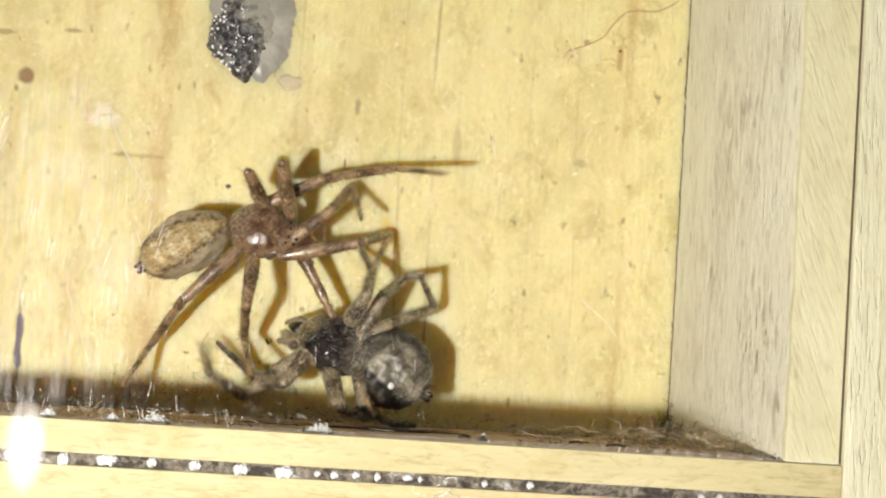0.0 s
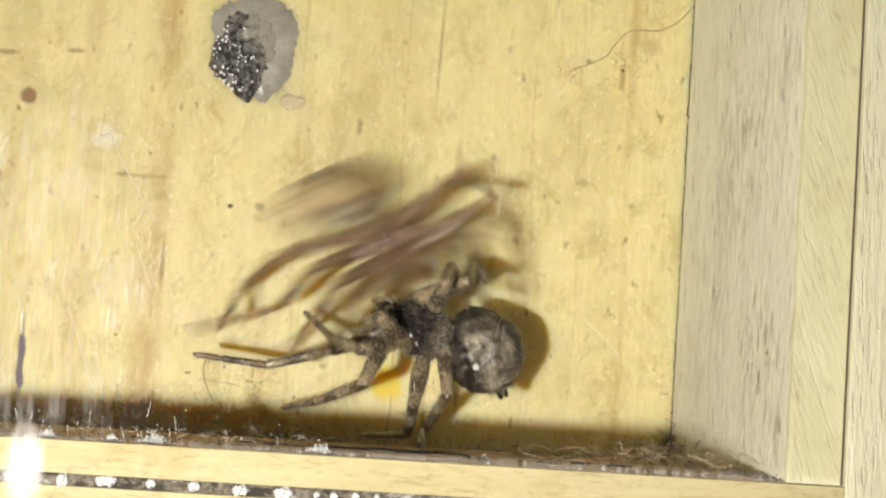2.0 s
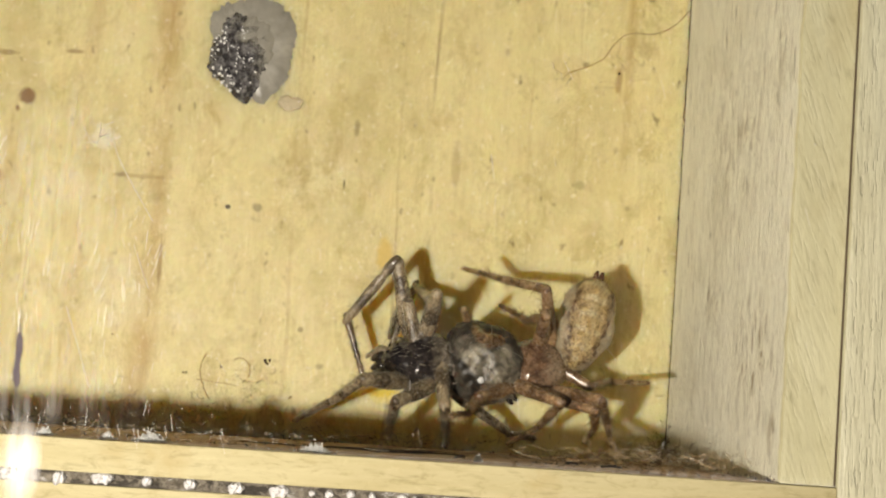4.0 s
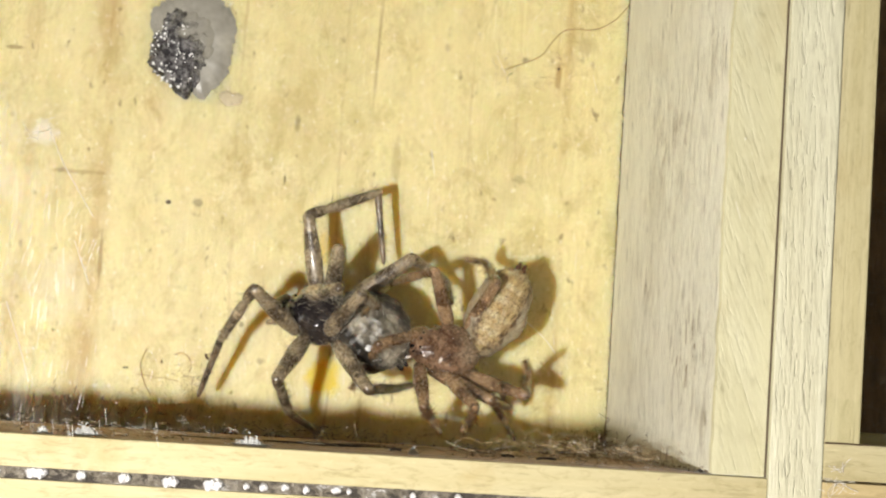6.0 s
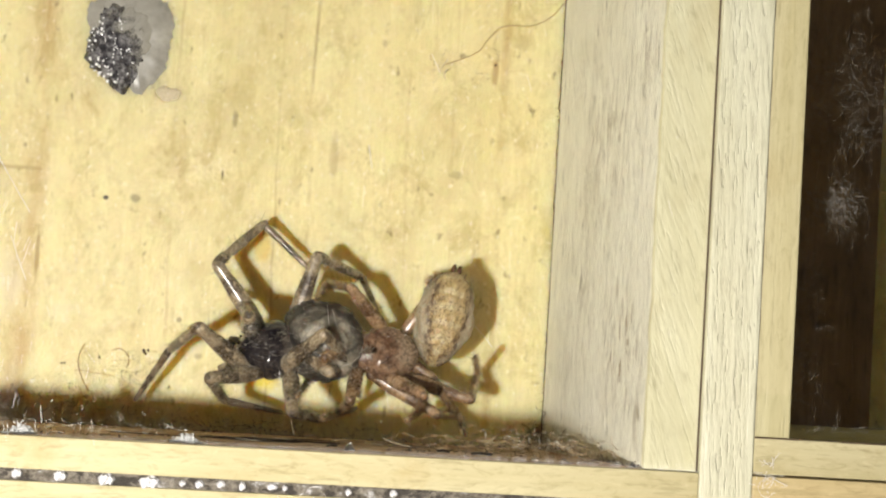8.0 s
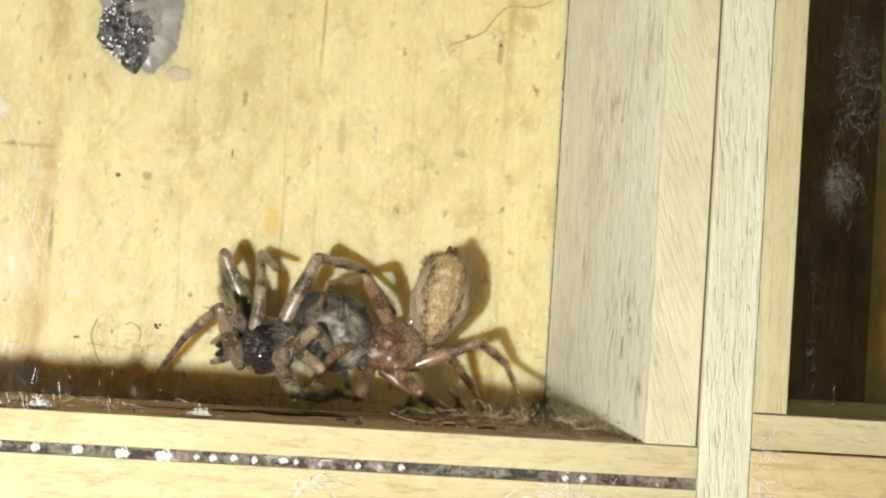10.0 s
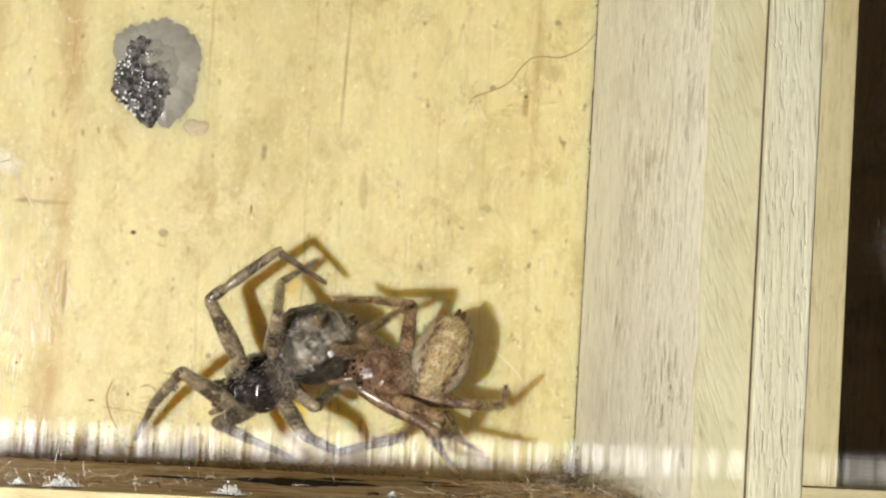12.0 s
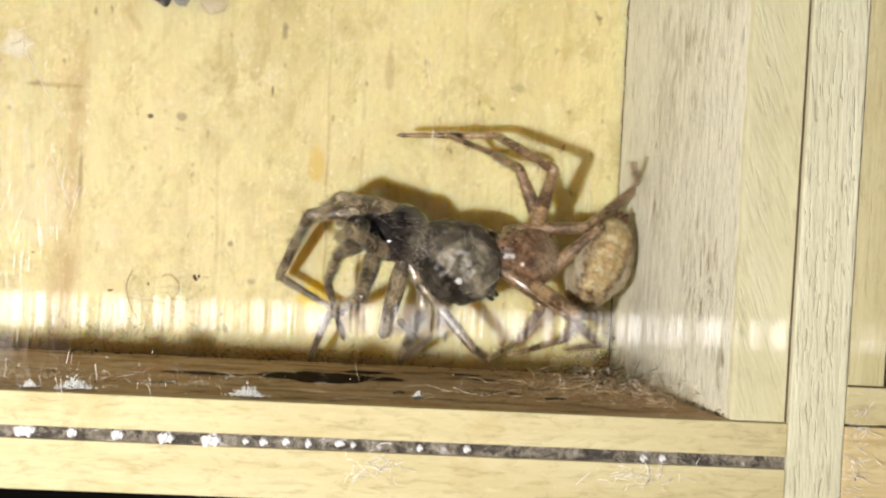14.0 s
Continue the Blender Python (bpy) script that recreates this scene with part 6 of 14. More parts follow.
    walk(DARK["tarsus", 2], [(0, q(8.28, 7.10, 1.29, 5, 47, -62)), (0.08, q(9.18, 5.72, -1.51, 52, 14, -19)), (0.17, q(10.08, 4.35, -4.32, 74, -33, -7)), (0.25, q(10.98, 2.97, -7.13, 130, -80, -41)), (0.5, q(12.57, 1.50, -5.50, 145, -79, -68)), (0.75, q(10.63, 3.19, -8.84, 60, -69, 33)), (0.86, q(8.78, 4.68, -6.02, 76, -5, 13)), (0.967, q(6.94, 6.18, -3.19, 71, 60, 1)), (1, q(7.42, 6.73, -4.00, 76, 58, 7)), (1.033, q(7.93, 7.22, -5.03, 81, 56, 13)), (1.25, q(7.19, 8.38, 0.90, 28, 65, -41)), (1.467, q(6.87, 8.02, 1.09, -10, 52, -79)), (1.48, q(7.36, 7.06, -2.74, -62, 17, -130)), (1.49, q(7.85, 6.11, -6.57, -80, -35, -146)), (1.5, q(8.35, 5.15, -10.40, -135, -87, -110)), (1.533, q(8.70, 6.03, -9.17, 126, -89, -11)), (1.61, q(7.80, 6.67, -7.46, 85, -33, 18)), (1.68, q(6.89, 7.31, -5.75, 74, 22, 7)), (1.75, q(5.98, 7.95, -4.04, 19, 66, -48)), (1.967, q(3.97, 9.12, -3.61, 66, 68, 5)), (2, q(4.17, 9.05, -3.50, 65, 67, 4)), (2.033, q(4.37, 8.99, -3.40, 65, 67, 3)), (2.12, q(4.07, 9.12, -6.32, 78, 3, 33)), (2.2, q(3.77, 9.25, -9.25, 52, -57, 68)), (2.62, q(4.35, 7.92, -6.42, 44, -53, 73)), (2.83, q(4.56, 6.17, -3.74, 79, 8, 42)), (3.04, q(4.76, 4.42, -1.07, 102, 75, 45)), (3.46, q(3.55, -1.39, -0.14, 126, 59, 64)), (3.88, q(1.07, -7.42, -3.65, 129, 26, 68)), (4.3, q(-0.34, -8.79, -2.75, 129, 18, 67)), (4.5, q(2.61, -8.05, -3.51, 142, 24, 107)), (4.75, q(2.86, -8.61, -3.15, 133, -23, 112)), (5, q(3.20, -9.11, -2.69, 129, -42, 120)), (5.25, q(4.73, -2.47, -3.73, 137, -35, 115)), (5.38, q(4.71, 1.43, -2.38, 114, 9, 128)), (5.5, q(4.70, 5.32, -1.03, 89, 55, 122)), (5.75, q(6.18, 4.91, -0.87, 81, 56, 99)), (6, q(7.81, 4.01, -0.53, 72, 52, 76)), (6.25, q(7.63, 4.47, -0.97, 70, 56, 74)), (6.5, q(7.43, 4.90, -1.50, 67, 60, 71)), (7, q(6.88, 5.91, -2.28, 49, 70, 57)), (7.5, q(9.13, 1.99, -1.62, 38, 60, 26)), (7.75, q(8.92, 0.78, -1.45, 48, 53, 37)), (8, q(8.71, -0.44, -1.33, 55, 43, 46)), (8.5, q(8.49, -0.49, -1.16, 54, 45, 45)), (9, q(7.91, -0.63, -0.82, 52, 49, 42)), (9.5, q(7.22, -0.84, -0.56, 49, 53, 38)), (10, q(6.65, -1.07, -0.48, 46, 57, 35)), (10.5, q(6.40, -1.17, -0.45, 44, 57, 33)), (10.75, q(7.47, 2.07, -0.94, 51, 68, 52)), (11, q(7.37, 5.29, -2.55, 72, 75, 85)), (11.25, q(7.72, 2.77, -1.60, 85, 55, 89)), (11.5, q(7.24, 0.52, -0.95, 84, 13, 83)), (11.75, q(8.15, -0.09, -1.09, 71, 50, 61)), (12, q(9.01, -0.82, -1.31, 41, 63, 24)), (12.25, q(8.82, -0.91, -1.68, 59, 60, 41)), (12.5, q(8.69, -0.98, -2.19, 72, 54, 52)), (12.75, q(7.49, -1.15, -1.28, 64, 55, 47)), (12.967, q(6.19, -1.72, -1.24, 56, 57, 42)), (13, q(6.50, -1.70, -1.27, 55, 56, 41)), (13.033, q(6.81, -1.69, -1.29, 54, 54, 40)), (13.25, q(5.77, -2.27, -2.08, 109, 79, 101)), (13.38, q(5.47, -2.57, -2.13, 86, 6, 102)), (13.5, q(5.17, -2.87, -2.19, 39, -56, 147)), (13.62, q(5.04, -0.49, -1.80, 79, 7, 129)), (13.75, q(4.92, 1.88, -1.41, 141, 65, 174)), (14, q(3.10, 5.93, -1.72, 111, 48, 146))])
    walk(DARK["femur", 3], [(0, q(0.80, 1.86, -0.35, 5, -17, -132)), (0.25, q(0.80, 1.86, -0.35, 7, -14, -144)), (0.5, q(0.80, 1.86, -0.35, 8, -10, -155)), (0.75, q(0.80, 1.86, -0.35, 8, -13, -149)), (0.967, q(0.80, 1.86, -0.35, 7, -14, -141)), (1, q(0.80, 1.86, -0.35, 8, -14, -143)), (1.033, q(0.80, 1.86, -0.35, 8, -14, -144)), (1.25, q(0.80, 1.86, -0.35, 14, -69, -144)), (1.467, q(0.80, 1.86, -0.35, -136, -72, 14)), (1.5, q(0.80, 1.86, -0.35, -141, -69, 19)), (1.533, q(0.80, 1.86, -0.35, -144, -65, 22)), (1.75, q(0.80, 1.86, -0.35, -168, -60, 49)), (1.967, q(0.80, 1.86, -0.35, 179, -47, 64)), (2, q(0.80, 1.86, -0.35, -180, -47, 62)), (2.033, q(0.80, 1.86, -0.35, -179, -47, 61)), (2.2, q(0.80, 1.86, -0.35, 168, -24, 82)), (2.62, q(0.80, 1.86, -0.35, 168, -28, 76)), (3.04, q(0.80, 1.86, -0.35, 168, -36, 63)), (3.46, q(0.80, 1.86, -0.35, 171, -45, 46)), (3.88, q(0.80, 1.86, -0.35, 177, -52, 28)), (4.3, q(0.80, 1.86, -0.35, -178, -54, 19)), (4.5, q(0.80, 1.86, -0.35, 174, -52, 61)), (4.75, q(0.80, 1.86, -0.35, -150, -63, 20)), (5, q(0.80, 1.86, -0.35, -110, -47, -28)), (5.25, q(0.80, 1.86, -0.35, -142, -63, 15)), (5.5, q(0.80, 1.86, -0.35, 178, -61, 64)), (5.75, q(0.80, 1.86, -0.35, 147, -50, 79)), (6, q(0.80, 1.86, -0.35, 132, -33, 76)), (6.25, q(0.80, 1.86, -0.35, 134, -32, 75)), (6.5, q(0.80, 1.86, -0.35, 135, -30, 74)), (7, q(0.80, 1.86, -0.35, 139, -34, 76)), (7.5, q(0.80, 1.86, -0.35, 147, -35, 36)), (7.75, q(0.80, 1.86, -0.35, 149, -42, 32)), (8, q(0.80, 1.86, -0.35, 152, -48, 28)), (8.5, q(0.80, 1.86, -0.35, 156, -56, 22)), (9, q(0.80, 1.86, -0.35, -174, -71, -12)), (9.5, q(0.80, 1.86, -0.35, -114, -61, -79)), (10, q(0.80, 1.86, -0.35, -102, -19, -95)), (10.5, q(0.80, 1.86, -0.35, -101, -19, -99)), (10.75, q(0.80, 1.86, -0.35, -154, -75, -28)), (11, q(0.80, 1.86, -0.35, 131, -44, 64)), (11.25, q(0.80, 1.86, -0.35, 112, -54, 68)), (11.5, q(0.80, 1.86, -0.35, 90, -59, 76)), (11.75, q(0.80, 1.86, -0.35, 104, -61, 55)), (12, q(0.80, 1.86, -0.35, 120, -60, 32)), (12.25, q(0.80, 1.86, -0.35, 126, -58, 21)), (12.5, q(0.80, 1.86, -0.35, 132, -55, 11)), (12.75, q(0.80, 1.86, -0.35, 127, -62, 20)), (12.967, q(0.80, 1.86, -0.35, 119, -70, 34)), (13, q(0.80, 1.86, -0.35, 121, -68, 31)), (13.033, q(0.80, 1.86, -0.35, 124, -67, 28)), (13.25, q(0.80, 1.86, -0.35, 121, -63, 38)), (13.5, q(0.80, 1.86, -0.35, 122, -58, 44)), (13.75, q(0.80, 1.86, -0.35, 113, -48, 72)), (14, q(0.80, 1.86, -0.35, 110, -36, 94))])
    walk(DARK["tibia", 3], [(0, q(-3.70, -3.11, 1.68, 6, 36, -123)), (0.25, q(-4.67, -2.17, 1.33, 14, 27, -125)), (0.5, q(-5.44, -1.05, 0.89, 19, 17, -130)), (0.75, q(-5.06, -1.66, 1.17, 15, 27, -123)), (0.967, q(-4.50, -2.37, 1.40, 7, 26, -123)), (1, q(-4.59, -2.25, 1.39, 8, 35, -121)), (1.033, q(-4.69, -2.12, 1.38, 10, 43, -118)), (1.25, q(-1.29, 0.36, 6.16, 33, 61, -83)), (1.467, q(2.90, 2.39, 6.31, 57, 63, -52)), (1.5, q(3.22, 2.70, 6.16, 61, 63, -47)), (1.533, q(3.55, 2.99, 5.99, 65, 64, -43)), (1.75, q(3.11, 4.49, 5.71, 67, 63, -41)), (1.967, q(2.89, 6.18, 4.74, 72, 63, -35)), (2, q(3.02, 6.11, 4.75, 72, 62, -35)), (2.033, q(3.16, 6.04, 4.74, 73, 62, -35)), (2.2, q(1.74, 8.16, 2.55, -41, 79, -148)), (2.62, q(2.28, 7.85, 2.95, -35, 83, -145)), (3.04, q(3.35, 6.88, 3.81, 87, 87, -31)), (3.46, q(4.24, 5.37, 4.63, 129, 78, 2)), (3.88, q(4.62, 3.89, 5.15, 136, 69, 1)), (4.3, q(4.69, 3.22, 5.31, 138, 65, -0)), (4.5, q(2.88, 5.66, 5.15, 151, 66, 42)), (4.75, q(3.73, 2.95, 5.91, 87, 76, -22)), (5, q(5.03, -0.40, 4.75, 42, 63, -67)), (5.25, q(3.86, 2.66, 5.90, -31, 64, -140)), (5.5, q(2.29, 4.87, 5.79, -62, 31, -172)), (5.75, q(1.64, 6.25, 5.04, -58, 56, 178)), (6, q(2.19, 7.57, 3.45, -57, 78, 165)), (6.25, q(2.31, 7.62, 3.32, -68, 61, 155)), (6.5, q(2.43, 7.68, 3.18, -73, 38, 149)), (7, q(2.17, 7.51, 3.54, -72, 38, 156)), (7.5, q(5.46, 5.18, 3.68, -73, 71, 138)), (7.75, q(5.20, 4.64, 4.33, -57, 77, 155)), (8, q(4.94, 4.04, 4.85, -26, 81, -174)), (8.5, q(4.38, 3.32, 5.49, 3, 80, -145)), (9, q(3.03, 1.37, 6.27, 41, 72, -106)), (9.5, q(1.44, -1.47, 5.78, 54, 60, -92)), (10, q(0.18, -4.72, 1.96, 59, 44, -88)), (10.5, q(-0.26, -4.68, 1.93, 59, 28, -88)), (10.75, q(2.43, 1.00, 6.40, 43, 67, -99)), (11, q(3.03, 6.37, 4.51, -34, 69, -167)), (11.25, q(2.37, 5.68, 5.30, -23, 66, -171)), (11.5, q(1.68, 5.40, 5.62, -23, 62, 174)), (11.75, q(2.74, 4.65, 5.77, -25, 66, 169)), (12, q(3.73, 3.72, 5.73, -28, 70, 162)), (12.25, q(4.28, 3.20, 5.57, -37, 68, 148)), (12.5, q(4.79, 2.60, 5.35, -46, 67, 135)), (12.75, q(3.89, 2.98, 5.83, -33, 72, 152)), (12.967, q(2.81, 3.20, 6.22, -14, 74, 178)), (13, q(3.01, 3.18, 6.16, -14, 75, 177)), (13.033, q(3.21, 3.16, 6.09, -15, 76, 177)), (13.25, q(3.30, 3.79, 5.90, -27, 80, 171)), (13.5, q(3.49, 4.42, 5.58, -57, 83, 146)), (13.75, q(2.29, 6.32, 4.83, 164, 87, 21)), (14, q(0.42, 7.49, 3.79, 155, 77, 24))])
    walk(DARK["tarsus", 3], [(0, q(-6.72, -7.81, -2.37, -5, -68, 7)), (0.25, q(-8.17, -7.20, -1.85, -2, -65, -7)), (0.38, q(-8.94, -6.64, -1.50, 66, -24, -62)), (0.5, q(-9.72, -6.07, -1.15, 92, 30, -62)), (0.62, q(-9.07, -6.43, -1.57, 89, -25, -52)), (0.75, q(-8.42, -6.79, -1.99, 38, -75, 2)), (0.967, q(-7.89, -7.54, -1.66, -158, -89, -147)), (1, q(-7.48, -7.10, -2.58, -12, -87, 67)), (1.033, q(-7.06, -6.59, -3.32, -9, -84, 64)), (1.14, q(-3.97, -4.78, -1.59, 78, -14, -41)), (1.25, q(-0.88, -2.96, 0.13, 47, 57, -79)), (1.467, q(4.82, -0.06, 0.15, 58, 66, -64)), (1.5, q(5.31, 0.43, -0.01, 64, 67, -58)), (1.533, q(5.79, 0.90, -0.19, 69, 67, -52)), (1.75, q(5.46, 2.44, -0.45, 76, 57, -44)), (1.967, q(5.44, 4.37, -1.41, 82, 46, -36)), (2, q(5.64, 4.28, -1.37, 82, 46, -35)), (2.033, q(5.84, 4.19, -1.34, 83, 45, -35)), (2.2, q(0.66, 7.48, -4.23, -45, 77, -163)), (2.62, q(1.57, 7.36, -3.89, -46, 81, -167)), (3.04, q(3.61, 6.72, -3.09, 159, 87, 30)), (3.46, q(5.73, 5.42, -2.10, 149, 72, 12)), (3.88, q(7.15, 3.92, -1.27, 151, 60, 6)), (4.3, q(7.64, 3.20, -0.93, 152, 54, 4)), (4.5, q(5.01, 7.56, -1.13, -177, 77, 65)), (4.75, q(5.26, 2.32, -0.79, 71, 78, -47)), (5, q(6.25, -3.33, -1.37, 63, 51, -55)), (5.25, q(1.56, 0.72, -0.32, -1, 46, -118)), (5.5, q(-3.58, 4.02, 2.27, -31, -8, -141)), (5.75, q(-2.18, 6.35, -0.71, -33, 35, -159)), (6, q(0.79, 7.95, -3.29, -32, 61, -172)), (6.25, q(-0.73, 9.07, -2.70, -24, 30, -158)), (6.5, q(-2.26, 10.44, -1.06, -28, -11, -150)), (7, q(-2.80, 9.69, -0.72, -29, -14, -143)), (7.5, q(3.82, 6.64, -2.86, -26, -2, -178)), (7.75, q(3.82, 5.29, -2.40, -25, 0, 178)), (8, q(3.83, 3.92, -1.96, -31, 40, -178)), (8.5, q(3.42, 2.64, -1.31, -30, 45, -177)), (9, q(2.45, -0.63, -0.31, -27, 56, -173)), (9.5, q(1.29, -4.97, -0.17, -22, 67, -166)), (9.75, q(0.83, -7.35, -1.48, -71, 11, 137)), (10, q(0.37, -9.72, -2.80, -67, -53, 114)), (10.5, q(-0.06, -10.75, -1.34, -62, -54, 108)), (10.62, q(0.98, -6.23, -0.64, -79, 12, 140)), (10.75, q(2.02, -1.70, 0.07, -25, 73, -152)), (11, q(0.58, 5.82, -1.92, -39, 66, -153)), (11.25, q(-0.37, 5.27, -1.02, -49, 58, -179)), (11.5, q(-1.49, 5.72, -0.50, -61, 46, 154)), (11.75, q(0.01, 5.20, -0.54, -58, 54, 154)), (12, q(1.43, 4.47, -0.73, -53, 61, 156)), (12.25, q(2.14, 4.55, -0.84, -60, 55, 145)), (12.5, q(2.87, 4.56, -0.98, -65, 48, 136)), (12.75, q(2.00, 3.97, -0.73, -63, 63, 143)), (12.967, q(0.96, 3.27, -0.43, -57, 75, 155)), (13, q(1.28, 3.27, -0.52, -59, 76, 152)), (13.033, q(1.60, 3.26, -0.62, -59, 77, 153)), (13.25, q(2.12, 3.98, -0.90, -66, 74, 152)), (13.5, q(2.76, 4.92, -1.26, -71, 71, 152)), (13.75, q(2.66, 6.46, -2.06, -109, 73, 124)), (14, q(1.86, 8.14, -2.93, -141, 66, 102))])
    walk(DARK["femur", 4], [(0, q(-1.60, 1.71, -0.35, 5, -22, -95)), (0.25, q(-1.60, 1.71, -0.35, 6, -22, -98)), (0.5, q(-1.60, 1.71, -0.35, 6, -21, -100)), (0.62, q(-1.60, 1.71, -0.35, -12, -48, -132)), (0.75, q(-1.60, 1.71, -0.35, 5, -77, 168)), (0.967, q(-1.60, 1.71, -0.35, 53, -35, 142)), (1, q(-1.60, 1.71, -0.35, 56, -34, 136)), (1.033, q(-1.60, 1.71, -0.35, 59, -32, 131)), (1.25, q(-1.60, 1.71, -0.35, 81, -84, 121)), (1.467, q(-1.60, 1.71, -0.35, -93, -19, -56)), (1.5, q(-1.60, 1.71, -0.35, -94, -19, -53)), (1.533, q(-1.60, 1.71, -0.35, -95, -18, -49)), (1.75, q(-1.60, 1.71, -0.35, 166, -73, 53)), (1.967, q(-1.60, 1.71, -0.35, 118, -31, 103)), (2, q(-1.60, 1.71, -0.35, 118, -32, 102)), (2.033, q(-1.60, 1.71, -0.35, 119, -33, 101)), (2.2, q(-1.60, 1.71, -0.35, -164, -44, 14)), (2.62, q(-1.60, 1.71, -0.35, -169, -47, 18)), (3.04, q(-1.60, 1.71, -0.35, 177, -50, 27)), (3.46, q(-1.60, 1.71, -0.35, 160, -50, 38)), (3.88, q(-1.60, 1.71, -0.35, 149, -46, 44)), (4.3, q(-1.60, 1.71, -0.35, 145, -43, 46)), (4.5, q(-1.60, 1.71, -0.35, 146, -36, 83)), (4.75, q(-1.60, 1.71, -0.35, 159, -43, 67)), (5, q(-1.60, 1.71, -0.35, 176, -43, 48)), (5.25, q(-1.60, 1.71, -0.35, 148, -63, 95)), (5.5, q(-1.60, 1.71, -0.35, 98, -56, 163)), (5.75, q(-1.60, 1.71, -0.35, 100, -44, 143)), (6, q(-1.60, 1.71, -0.35, 96, -31, 127)), (6.25, q(-1.60, 1.71, -0.35, 95, -29, 131)), (6.5, q(-1.60, 1.71, -0.35, 93, -28, 136)), (7, q(-1.60, 1.71, -0.35, 103, -38, 130)), (7.5, q(-1.60, 1.71, -0.35, 113, -32, 80)), (7.75, q(-1.60, 1.71, -0.35, 109, -38, 86)), (8, q(-1.60, 1.71, -0.35, 104, -43, 94)), (8.5, q(-1.60, 1.71, -0.35, 103, -44, 96)), (9, q(-1.60, 1.71, -0.35, 101, -47, 99)), (9.5, q(-1.60, 1.71, -0.35, 97, -51, 103)), (10, q(-1.60, 1.71, -0.35, 94, -53, 108)), (10.5, q(-1.60, 1.71, -0.35, 91, -54, 110)), (10.75, q(-1.60, 1.71, -0.35, 94, -48, 124)), (11, q(-1.60, 1.71, -0.35, 96, -43, 139)), (11.25, q(-1.60, 1.71, -0.35, 83, -46, 136)), (11.5, q(-1.60, 1.71, -0.35, 68, -46, 136)), (11.75, q(-1.60, 1.71, -0.35, 75, -47, 120)), (12, q(-1.60, 1.71, -0.35, 82, -47, 105)), (12.25, q(-1.60, 1.71, -0.35, 80, -45, 101)), (12.5, q(-1.60, 1.71, -0.35, 79, -44, 97)), (12.75, q(-1.60, 1.71, -0.35, 65, -52, 121)), (12.967, q(-1.60, 1.71, -0.35, 44, -53, 152)), (13, q(-1.60, 1.71, -0.35, 45, -55, 151)), (13.033, q(-1.60, 1.71, -0.35, 47, -56, 149)), (13.25, q(-1.60, 1.71, -0.35, 71, -53, 127)), (13.5, q(-1.60, 1.71, -0.35, 87, -43, 112)), (13.75, q(-1.60, 1.71, -0.35, 106, -33, 100)), (14, q(-1.60, 1.71, -0.35, 93, 43, 107))])
